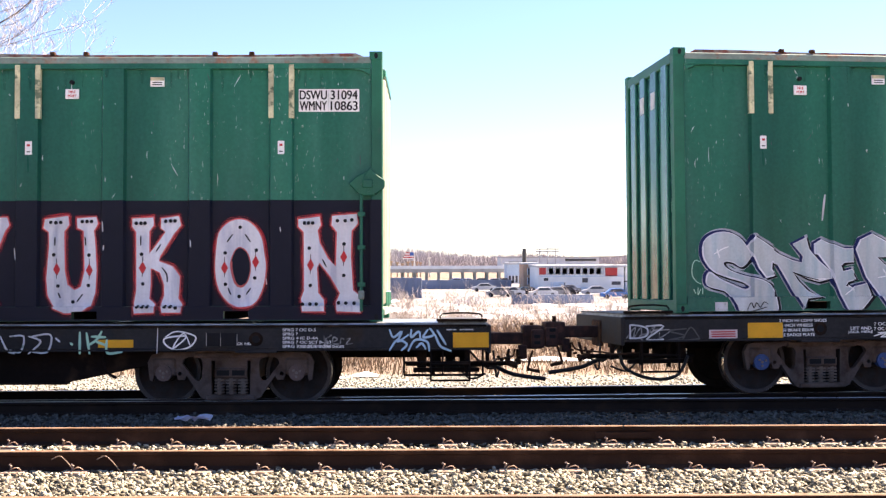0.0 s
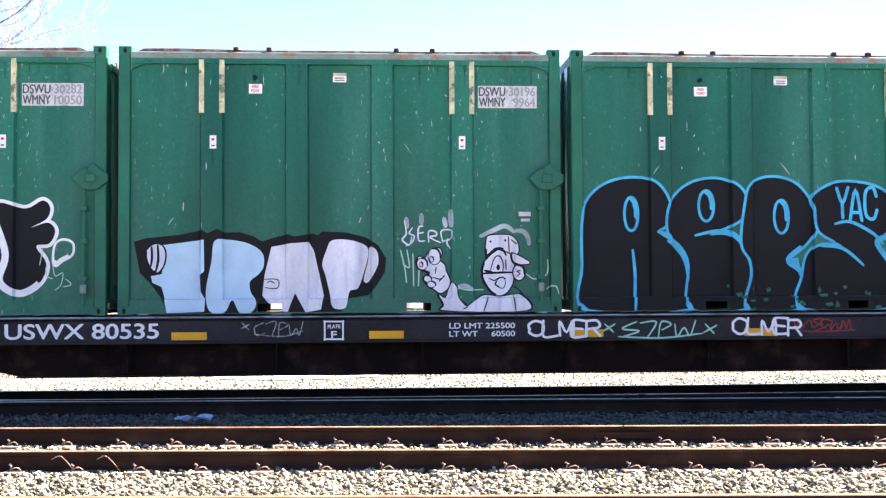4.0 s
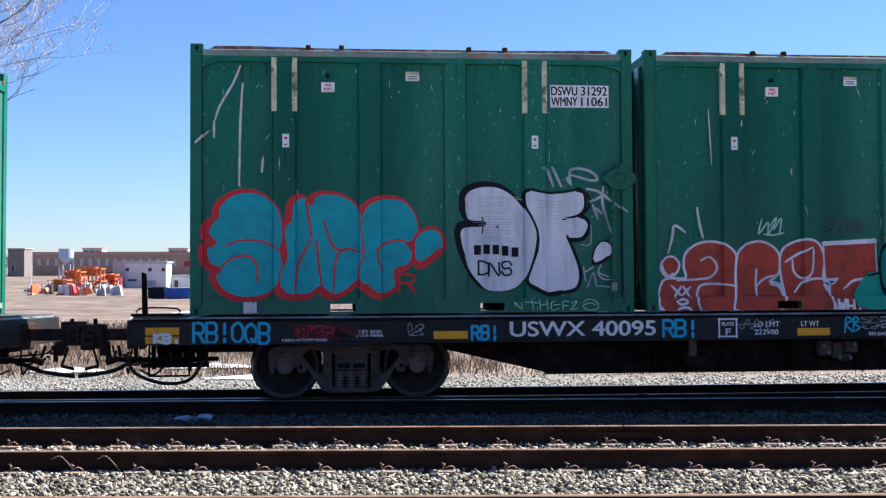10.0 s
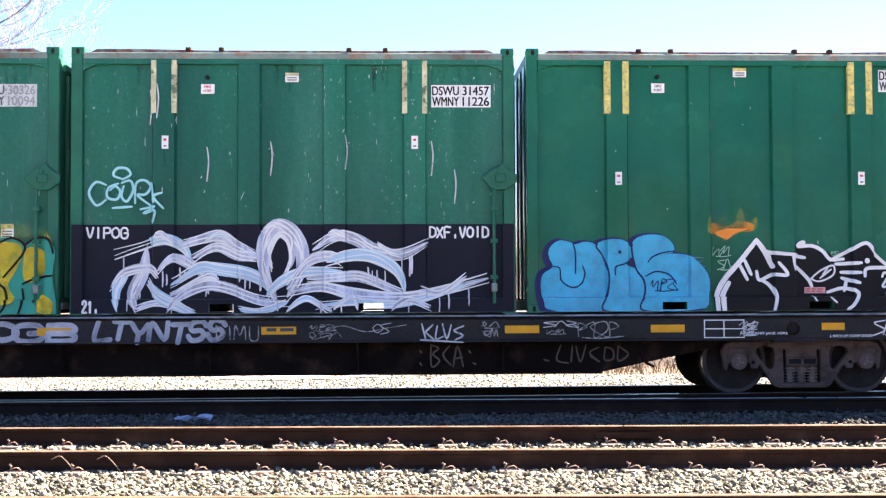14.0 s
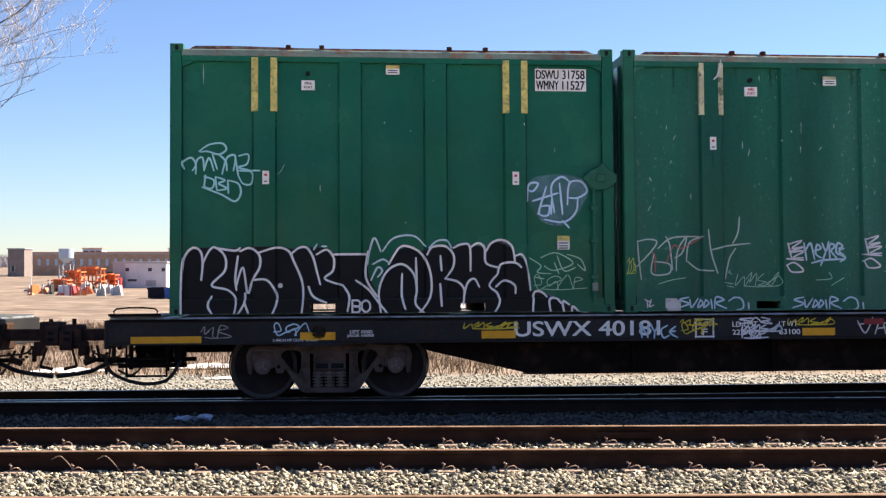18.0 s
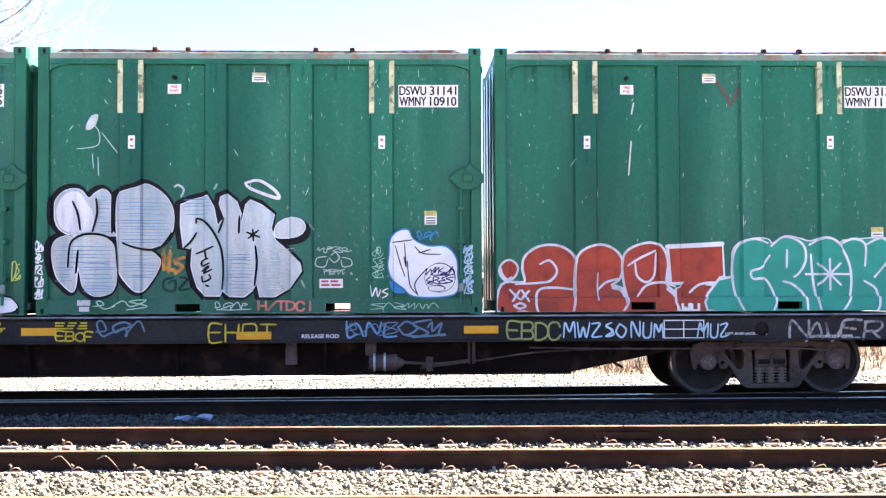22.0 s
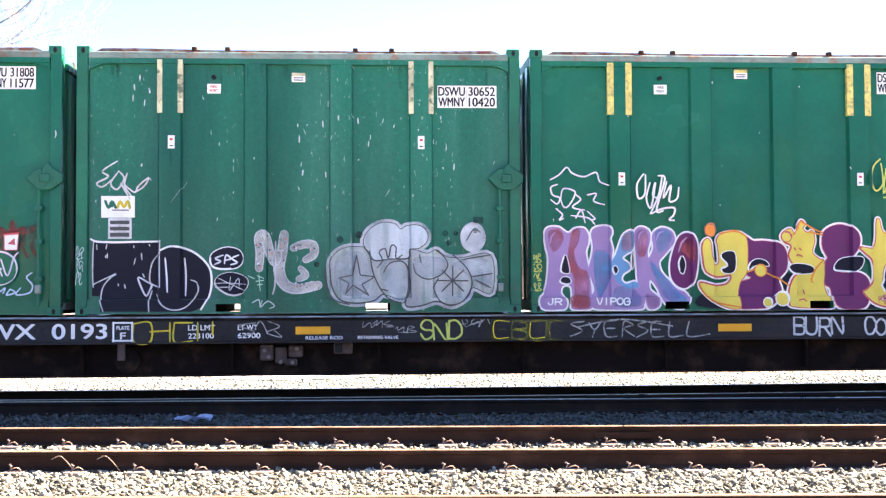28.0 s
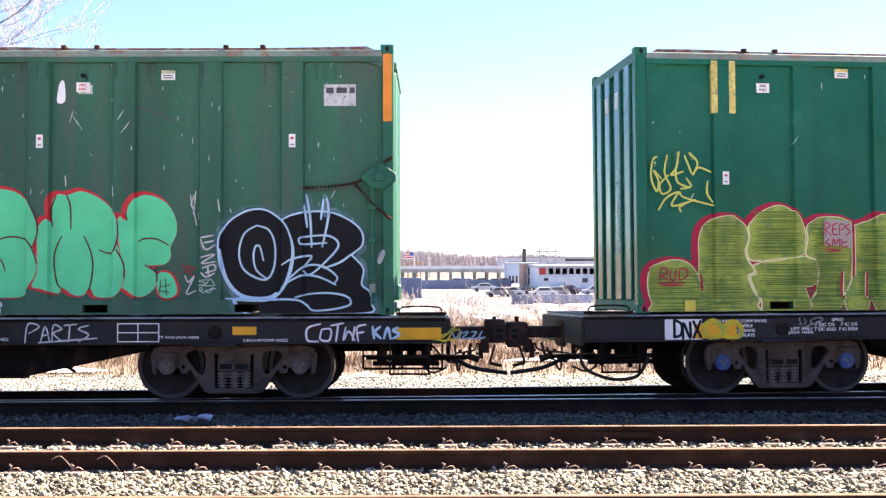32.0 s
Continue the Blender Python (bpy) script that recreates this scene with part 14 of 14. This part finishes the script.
building("white_depot", 1150, 1246, 472, 520, 212, 25, PALE_WALL, "low white depot with a flat dark roof edge", windows=[(1236, 1243, 476, 488), (1160, 1176, 498, 506)], panels=[(1152, 1176, 474, 489, GLASSY), (1177, 1196, 474, 489, TANK_GREEN), (1197, 1234, 475, 490, GLASSY), (1152, 1244, 490, 492, METAL_GREY)])
building("long_depot", 1246, 1470, 476, 515, 222, 25, METAL_GREY, "long grey depot with windows", windows=[(1252 + 20 * i, 1266 + 20 * i, 480, 492) for i in range(10)])
building("glass_block", 1272, 1302, 452, 500, 600, 20, GLASSY, "far bluish glass office block", windows=[(1276 + 8 * i, 1281 + 8 * i, 456, 470) for i in range(3)])
building("green_glass_works", 1492, 1640, 414, 520, 300, 20, GLASSY, "bluish glazed works building", windows=[(1498 + 16 * i, 1509 + 16 * i, 420 + 17 * j, 432 + 17 * j) for i in range(7) for j in range(3)], panels=[(1510, 1600, 500, 512, RED_BIN)])
a = far(928, 440, 430)
g = tagged(thing("chimney", pose(a[0], 430, LOT)), "dark slim factory chimney", "chimney")
bm = bmesh.new()
rod(bm, (0, 0, 0), (0, 0, a[2] - LOT), 0.9, 12, 0.7)
part("shaft", bm, DARK_INK, g)
g = tagged(thing("gantry", pose(far(955, 0, 450)[0], 450, LOT)), "lattice gantry over the factory roof", "gantry")
H = far(966, 436, 450)[2] - LOT
for x in (0, 3, 6):
    bm = bmesh.new()
    rod(bm, (x, 0, 0), (x, 0, H * (0.92 + 0.03 * (x == 3))), 0.2, 6)
    part("mast", bm, METAL_GREY, g)
for z in (0.8, 0.9):
    part("crossbeam", boxes((-1.5, 7.5, -0.2, 0.2, H * z - 0.2, H * z + 0.2)), METAL_GREY, g)
# parked cars
CARS = [paint("car_paint_" + n, c, 0.25) for n, c in (("white", (0.7, 0.7, 0.7)), ("grey", (0.2, 0.21, 0.23)), ("blue", (0.05, 0.16, 0.42)), ("dark", (0.02, 0.02, 0.025)), ("silver", (0.45, 0.46, 0.48)))]


def parked_car(x, y, m):
    g = tagged(thing("parked_car", pose(x, y, LOT)), "small car parked in the lot", "car", "parked cars")
    bm = bmesh.new()
    prism(bm, [(0,0.3), (0.05,0.8), (0.9,0.95), (1.5,1.45), (3.0,1.48), (3.7,1.0), (4.3,0.9), (4.4,0.35)], 0, 1.75)
    part("body", bm, m, g)
    bm = bmesh.new()
    prism(bm, [(1.15, 1.0), (1.6, 1.38), (2.9, 1.4), (3.4, 1.02)], -0.02, 1.77)
    part("window", bm, WINDOW, g)
    for wx in (0.85, 3.5):
        for wy in (0.0, 1.55):
            bm = bmesh.new()
            rod(bm, (wx, wy - 0.03, 0.32), (wx, wy + 0.2, 0.32), 0.32, 12)
            part("wheel", bm, RUBBER, g)
    return g


rng = random.Random(12)
for px, d in [(790 + 22 * i, 255) for i in range(5)] + [(860 + 24 * i, 178) for i in range(6)] + [(985,192), (1032,182), (1170,186), (1215,192), (1262,188), (835,205), (850,228), (1060,168)]:
    parked_car(far(px + rng.uniform(-5, 5), 0, d)[0], d + rng.uniform(-2, 2), rng.choice(CARS))
# the paved yard before the works
YARD = mat("worn_yard_paving", (0.17, 0.155, 0.14), 0.9, 0, 0.3, 0.1, 2.0, 0.2, (0.34, 0.34, 0.35), (0.5, 0.64))
yq = [(-9.0,112.0), (28.0,112.0), (110.0,320.0), (-20.0,320.0), (-12.0,200.0)]
tagged(new("yard", mesh_from("yard", [(x, y, LOT + 0.02) for x, y in yq], [tuple(range(5))], YARD)), "worn grey paved yard before the works", "yard", kind="structure")
# snow left in the lot
for px, py, w, h in ((700, 548, 60, 5), (820, 544, 50, 4), (905, 552, 70, 6), (980, 548, 50, 6), (1030, 540, 60, 5), (860, 560, 60, 5), (1180, 545, 60, 5), (330, 552, 70, 3), (600, 556, 60, 3), (250, 560, 40, 3)) + tuple((700 + 31 * i % 560 + 7 * (i % 3), 532 + (i * 13) % 32, 26 + (i * 7) % 34, 2 + i % 3) for i in range(16)):
    d = 5.9 * FOC / (py - 456)
    x, wd = (px - 784) * d / FOC, w * d / FOC
    dep = d * h / (py - 456)
    pts = [(x + wd * math.cos(a) * (0.4 + 0.12 * math.sin(3 * a + px)), d + dep * math.sin(a) * (0.8 + 0.3 * math.cos(2 * a + py))) for a in (i * math.pi / 10 for i in range(20))]
    me = mesh_from("snow_patch", [(a, b, LOT + 0.03) for a, b in pts] + [(x, d, LOT + 0.25)], [(i, (i + 1) % 20, 20) for i in range(20)], SNOW, True)
    tagged(new("snow_patch", me), "thin patch of old snow on the lot", "snow", "snow patches")
for x, y, w, h in ((-3.1, 22.05, 1.45, 0.34), (-1.45, 22.3, 0.35, 0.16), (-4.8, 24.2, 1.3, 0.35), (-7.4, 23.4, 0.9, 0.3), (2.2, 25.6, 1.2, 0.35)):
    pts = [(x + w * math.cos(a) * (0.8 + 0.25 * math.sin(3 * a + x)), y + h * math.sin(a) * (0.8 + 0.3 * math.cos(2 * a + y))) for a in (i * math.pi / 10 for i in range(20))]
    me = mesh_from("snow_patch", [(a, b, ground_z(a, b) + 0.03) for a, b in pts] + [(x, y, ground_z(x, y) + 0.12)], [(i, (i + 1) % 20, 20) for i in range(20)], SNOW, True)
    tagged(new("snow_patch", me), "thin patch of old snow beside the gravel", "snow", "snow patches")

# far bare woods along the hills: many thin uprights
nrng = np.random.default_rng(21)


def blades(name, rows, material, label, cat, kind="stuff"):
    """Upright tapering blades with a lean: rows of arrays x, y, z, height, width, lean."""
    x, y, z, h, w, lean = rows
    n = len(x)
    V = np.empty((n, 3, 3))
    turn = nrng.uniform(0, math.pi, n)
    cx, cy = np.cos(turn) * w, np.sin(turn) * w * 0.6
    V[:, 0] = np.stack([x - cx, y - cy, z], 1)
    V[:, 1] = np.stack([x + cx, y + cy, z], 1)
    V[:, 2] = np.stack([x + lean * h, y + nrng.uniform(-0.3, 0.3, n) * h, z + h], 1)
    me = bpy.data.meshes.new(name)
    me.vertices.add(n * 3)
    me.vertices.foreach_set("co", V.ravel())
    me.loops.add(n * 3)
    me.loops.foreach_set("vertex_index", np.arange(n * 3))
    me.polygons.add(n)
    me.polygons.foreach_set("loop_start", np.arange(0, n * 3, 3))
    me.materials.append(material)
    me.update(calc_edges=True)
    return tagged(new(name, me), label, cat, kind=kind)


n = 70000
px = nrng.uniform(-400, 2000, n)
d = nrng.uniform(820, 1000, n)
x = (px - 784) * d / FOC
swell = 8 + 3.5 * np.sin(px / 90) + 2.5 * np.sin(px / 37 + 1) + np.where((px > 640) & (px < 1120), 1.5, -2.0)
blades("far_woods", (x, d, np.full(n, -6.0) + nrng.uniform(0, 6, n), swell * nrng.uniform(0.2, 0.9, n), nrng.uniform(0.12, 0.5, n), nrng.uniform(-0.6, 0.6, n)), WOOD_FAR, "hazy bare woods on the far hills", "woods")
hill = bmesh.new()
prof = [(-2400 + 60 * i, 2.2 + 1.3 * math.sin(i * 0.9) + 1.0 * math.sin(i * 0.37)) for i in range(81)]
prism(hill, [(-2400, -8)] + prof + [(2400, -8)], 1010, 1030)
tagged(part("far_hill", hill, mat("hill_brush", (0.22, 0.19, 0.17), 0.95, 0, 0.2, 0.02, 0.3, 0.0)), "low wooded hill at the horizon", "hill", kind="structure")

# dry scrub at the bank's edge and weeds behind the train
n = 90000
x = nrng.uniform(-22, 22, n)
q = 5.2 + 12.3 * nrng.random(n) ** 0.9
ly = np.array([line_y(a) for a in x])
clump = 0.5 + 0.5 * np.sin(x * 1.7 + 2 * np.sin(x * 0.6)) * np.sin(q * 1.1 + x * 0.4)
keep = nrng.random(n) < 0.25 + 0.75 * clump
x, q, ly, clump = x[keep], q[keep], ly[keep], clump[keep]
y = ly + q
z = np.array([ground_z(a, b) for a, b in zip(x, y)])
tall = nrng.uniform(0.06, 0.3, len(x)) + 0.6 * clump ** 2 * nrng.random(len(x)) * (q > 12)
blades("dry_scrub", (x, y, z - 0.02, tall, nrng.uniform(0.005, 0.018, len(x)), nrng.uniform(-0.5, 0.5, len(x))), SCRUB, "dry brown weeds and scrub along the bank", "scrub")

# rough dry growth over the open lot, thinner towards the works
n = 110000
d = 34.5 + 78 * nrng.random(n) ** 1.25
x = nrng.uniform(-0.46, 0.46, n) * d
clump = 0.5 + 0.5 * np.sin(x * 0.55 + 1.6 * np.sin(d * 0.23)) * np.sin(d * 0.41 + 0.3 * x)
keep = nrng.random(n) < (0.18 + 0.82 * clump ** 1.5) * np.where(x > -0.06 * d, 0.55, 1.0)
x, d, clump = x[keep], d[keep], clump[keep]
z = np.array([ground_z(a, b) for a, b in zip(x, d)])
blades("lot_scrub", (x, d, z - 0.03, nrng.uniform(0.12, 0.4, len(x)) + 0.5 * clump ** 3 * nrng.random(len(x)), nrng.uniform(0.014, 0.05, len(x)), nrng.uniform(-0.8, 0.8, len(x))), SCRUB, "dry brown growth over the open lot", "scrub")
n = 2600
d = nrng.uniform(165, 206, n)
x = (nrng.uniform(500, 720, n) - 784) * d / FOC
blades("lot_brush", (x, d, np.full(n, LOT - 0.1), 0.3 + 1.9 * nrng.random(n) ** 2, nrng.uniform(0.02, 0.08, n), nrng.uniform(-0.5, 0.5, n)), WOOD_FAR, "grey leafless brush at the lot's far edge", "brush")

n = 16000
py = nrng.uniform(489, 566, n)
d = 5.9 * FOC / (py - 456)
x = (nrng.uniform(640, 1330, n) - 784) * d / FOC
z = np.array([ground_z(a, b) for a, b in zip(x, d)])
keep = nrng.random(n) < 0.25 + 0.75 * (np.sin(x * 0.31 + 0.1 * d) * np.sin(d * 0.12 + 0.21 * x) > 0.0)
x, d, z = x[keep], d[keep], z[keep]
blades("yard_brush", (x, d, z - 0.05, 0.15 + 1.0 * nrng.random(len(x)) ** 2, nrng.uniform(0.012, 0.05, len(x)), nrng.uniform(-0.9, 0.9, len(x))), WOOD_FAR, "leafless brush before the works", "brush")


# bare trees
def tree(name, base, limbs, label, seed, depth=4, spread=0.5, kept=1.0):
    """A leafless tree: tapered limbs that fork again and again into fine twigs."""
    rng = random.Random(seed)
    g = tagged(thing(name, pose(*base)), label, "tree")
    tb, wb = bmesh.new(), bmesh.new()

    def grow(bm, p, d, length, r, level):
        pts = [p]
        dd = d.copy()
        for i in range(4):
            dd = (dd + Vector((rng.uniform(-1, 1), rng.uniform(-1, 1), rng.uniform(-0.4, 0.9))) * 0.16).normalized()
            pts.append(pts[-1] + dd * length / 4)
        target = tb if level < 2 else wb
        tube(target, pts, lambda f: r * (1 - 0.55 * f), 7 if level < 2 else 3, 2 if level < 3 else 1)
        if level >= depth:
            return
        for k in range(rng.choice((3, 4)) if level else 5):
            at = pts[rng.choice((2, 3, 4, 4))] if level else pts[1 + k % 4]
            nd = (dd + Vector((rng.uniform(-1, 1), rng.uniform(-1, 1), rng.uniform(-0.25, 0.9))) * spread * 1.5).normalized()
            if rng.random() > kept:
                continue
            grow(bm, at, nd, length * rng.uniform(0.5, 0.74), max(r * 0.5, 0.0048), level + 1)

    for p, dr, ln, r in limbs:
        grow(tb, Vector(p), Vector(dr).normalized(), ln, r, 0)
    part("trunk", tb, BARK, g)
    part("crown", wb, TWIG, g, "fine bare twigs")
    return g


tree("bare_tree", (8.75, 27.5, ground_z(8.75, 27.5)), [((0, 0, -0.1), (-0.08, 0, 1), 3.2, 0.075), ((0.05, 0, 0.4), (-0.4, 0.1, 1), 2.2, 0.05), ((0.0, 0, 0.6), (0.5, 0.1, 1), 2.0, 0.05), ((-0.1, 0, 1.2), (-0.15, 0.1, 1), 2.8, 0.05)], "thin leafless tree behind the train", 5, depth=4, spread=0.42)
for q, (bx, by) in enumerate(((7.5, 28.0), (7.9, 28.6), (8.4, 28.2), (7.1, 29.0))):
    tree("bare_bush", (bx, by, ground_z(bx, by)), [((0, 0, 0), (0.3, 0, 1), 0.9, 0.025), ((0.1, 0, 0), (-0.5, 0.1, 1), 0.8, 0.025), ((0.2, 0, 0), (0.0, 0.3, 1), 0.9, 0.025)], "tangled leafless bush at the bank", 8 + q, depth=4, spread=0.9)
g = tagged(thing("dead_branch", pose(8.0, 27.6, ground_z(8.0, 27.6))), "leaning dead branch by the bank", "branch")
bm = bmesh.new()
tube(bm, [(0.45, 0, 0.5), (0.2, 0, 1.1), (-0.1, 0, 1.7), (-0.35, 0, 2.35)], lambda f: 0.055 * (1 - 0.5 * f), 7)
part("limb", bm, BARK, g)
gz = ground_z(-13.9, 33)
tree("bare_tree", (-13.9, 33.0, gz), [((0, 0, -0.2), (0.03, 0, 1), 9.5 - gz, 0.16)] + [((0.35, 0.3 * (q % 3 - 1), z - gz), (1, 0.15 * (q % 3 - 1), lift), ln, 0.014) for q, (z, lift, ln) in enumerate(((5.2, 0.5, 2.3), (6.0, 0.25, 2.3), (6.5, 0.5, 2.2), (7.0, 0.2, 2.3), (7.4, 0.5, 2.3), (7.8, 0.25, 2.5), (8.2, 0.5, 2.4), (8.6, 0.2, 2.5), (9.0, 0.4, 2.4)))], "tall leafless tree beside the lot", 11, depth=4, spread=0.75, kept=0.92)
crossing = tagged(thing("tree_branch", pose(-13.75, 32.6, 7.8)), "dark bare branch reaching out of the tall tree", "branch")
bm = bmesh.new()
tube(bm, [(0, 0.2, 0), (0.75, 0, 0.3), (1.35, 0, 0.62), (2.05, 0, 1.05), (2.6, 0, 1.6)], lambda f: 0.034 * (1 - 0.6 * f), 7)
part("limb", bm, BARK, crossing)
for q, (x, z, dx, dz) in enumerate(((0.9, 0.36, 0.9, -0.1), (1.4, 0.64, 0.9, 0.15), (1.8, 0.9, 0.8, 0.5), (1.1, 0.5, 0.5, 0.7), (0.6, 0.25, 0.8, -0.25))):
    bm = bmesh.new()
    tube(bm, [(x, 0, z), (x + dx * 0.4, 0.05, z + dz * 0.4 - 0.04), (x + dx * 0.8, 0, z + dz + 0.03), (x + dx, -0.05, z + dz + 0.12)], lambda f: 0.011 * (1 - 0.5 * f), 5)
    part("twig", bm, BARK, crossing)
rngb = random.Random(4)
for i in range(16):
    x = -3.2 + i * 0.5 + rngb.uniform(-0.3, 0.3)
    y = line_y(x) + rngb.uniform(12.5, 15)
    tree("bare_bush", (x, y, ground_z(x, y)), [((0, 0, 0), (rngb.uniform(-0.5, 0.5), 0, 1), 0.75, 0.013), ((0.1, 0, 0), (rngb.uniform(-0.5, 0.5), 0.1, 1), 0.7, 0.013), ((-0.1, 0, 0), (rngb.uniform(-0.6, 0.6), 0.2, 1), 0.7, 0.013)], "low dry leafless bush on the bank", 20 + i, depth=3, spread=0.9)

# traffic cone by the gravel, litter on the ballast
cx, cy = (1343 - 784) * 23.5 / FOC, 23.5
g = tagged(thing("traffic_cone", pose(cx, cy, ground_z(cx, cy))), "orange traffic cone standing on the gravel", "cone")
part("base", bevelled(boxes((-0.17, 0.17, -0.17, 0.17, 0, 0.03)), 0.01), MACHINE, g)
bm = bmesh.new()
rod(bm, (0, 0, 0.03), (0, 0, 0.56), 0.13, 18, 0.03)
part("body", bm, paint("cone_orange", (0.8, 0.13, 0.04)), g)
lx, ly_ = (338 - 784) * 14.6 / FOC, 14.6
bm = bmesh.new()
lr = random.Random(6)
cols = [[bm.verts.new((0.44 * i / 6 - 0.22 + lr.uniform(-0.02, 0.02), 0.2 * j / 3 + lr.uniform(-0.02, 0.02), 0.09 + lr.uniform(-0.03, 0.07))) for j in range(4)] for i in range(7)]
for a, b in zip(cols, cols[1:]):
    for j in range(3):
        bm.faces.new((a[j], b[j], b[j + 1], a[j + 1]))
bmesh.ops.solidify(bm, geom=bm.faces[:], thickness=0.006)
litter = part("litter", bm, paint("plastic_film", (0.62, 0.68, 0.82), 0.35))
litter.matrix_basis = pose(lx, ly_, ground_z(lx, ly_) + 0.02)
tagged(litter, "crumpled pale blue plastic litter on the ballast", "litter")
for x in (-3.62, -3.2):
    bm = bmesh.new()
    tube(bm, [(0, 0, 0.14), (0.08, 0, 0.17), (0.16, 0, 0.1), (0.22, 0, 0.02)], 0.005, 5)
    o = part("dry_stalk", bm, SCRUB)
    o.matrix_basis = pose(x, 10.88, -0.04)
    tagged(o, "dry curled stalk beside the rail", "weed")

# stakes on some cars' ends
for k, u in ((1, -12.95), (2, 12.75), (3, -12.95), (0, 12.6)):
    bm = bmesh.new()
    if k == 0:
        tube(bm, [(u, -0.9, 1.13), (u, -0.9, 1.36), (u + 0.12, -0.9, 1.36), (u + 0.12, -0.9, 1.13)], 0.014, 6, 2)
        part("grab_iron", bm, UNDER, cars[k])
    else:
        prism(bm, [(u - 0.035, 1.12), (u + 0.035, 1.12), (u + 0.01, 1.72), (u - 0.045, 1.74)], -1.1, -1.02)
        part("stake", bm, UNDER, cars[k])


# ---- unseen woods added behind the viewer: close that side, shape reflections and bounced light ----
hrng = np.random.default_rng(21)
n = 1300
hx = hrng.uniform(-130, 130, n)
tall = 6.8 + 1.5 * np.sin(hx * 0.21) + 1.2 * np.sin(hx * 0.57 + 1) + hrng.uniform(-1.5, 1.2, n)
bm = bmesh.new()
for x, h, y, w, l in zip(hx.tolist(), tall.tolist(), hrng.uniform(-40, -32, n).tolist(), hrng.uniform(0.4, 1.3, n).tolist(), hrng.uniform(-0.8, 0.8, n).tolist()):
    v = [bm.verts.new(p) for p in ((x - w, y, -0.6), (x + w, y + 0.6, -0.6), (x + w * 0.5 + l, y + 0.4, h * 0.8 + 0.0), (x + l, y, h), (x - w * 0.6 + l, y, h * 0.75))]
    bm.faces.new(v)
tagged(part("near_woods", bm, mat("bare_thicket", (0.2, 0.165, 0.12), 0.95, 0, 0.3, 0.4, 3, 0.0, (0.12, 0.11, 0.08), (0.45, 0.6), spec=0.05)), "unseen thicket added behind the viewer for reflections and bounced light", "woods", kind="stuff")

brng = random.Random(31)
for px, d, s in ((752, 52, 1.1), (766, 50, 1.25), (782, 53, 1.0), (800, 48, 0.8), (842, 50, 0.9), (862, 54, 0.8), (720, 50, 0.7), (1120, 50, 0.9), (1140, 47, 1.0), (1098, 52, 0.7)):
    x = (px - 784) * d / FOC
    tree("bare_bush", (x, d, ground_z(x, d)), [((0.1 * q, 0, 0), (brng.uniform(-0.6, 0.6), 0.1, 1), s * brng.uniform(0.7, 1.0), 0.018) for q in range(-1, 2)], "dry brown leafless bush before the yard", 60 + px, depth=3, spread=0.7)

# scrap and machine parts lying about the sorting plant
prng = random.Random(44)
for q in range(46):
    d = prng.uniform(188, 226)
    px = prng.uniform(40, 208)
    g = tagged(thing("scrap_piece", pose(far(px, 0, d)[0], d, LOT, 0, 0, prng.uniform(-30, 30))), "odd piece of scrap by the sorting plant", "scrap", "scrap in the lot")
    w, h = prng.uniform(0.4, 2.2), prng.uniform(0.3, 1.7)
    col = prng.choice((METAL_GREY, PALE_WALL, MACHINE, RED_BIN, DARK_INK, CONCRETE, RUST))
    bm = bmesh.new()
    prism(bm, [(0,0), (w, 0), (w * prng.uniform(0.6,1.0), h), (w * prng.uniform(0.0,0.4), h * prng.uniform(0.6,1.1))], 0, prng.uniform(0.4,1.5))
    part("body", bm, col, g)
    part("bracket", boxes((w * 0.4, w * 0.5, -0.1, 0.1, 0, h * prng.uniform(0.8, 2.0))), METAL_GREY, g)


motions()
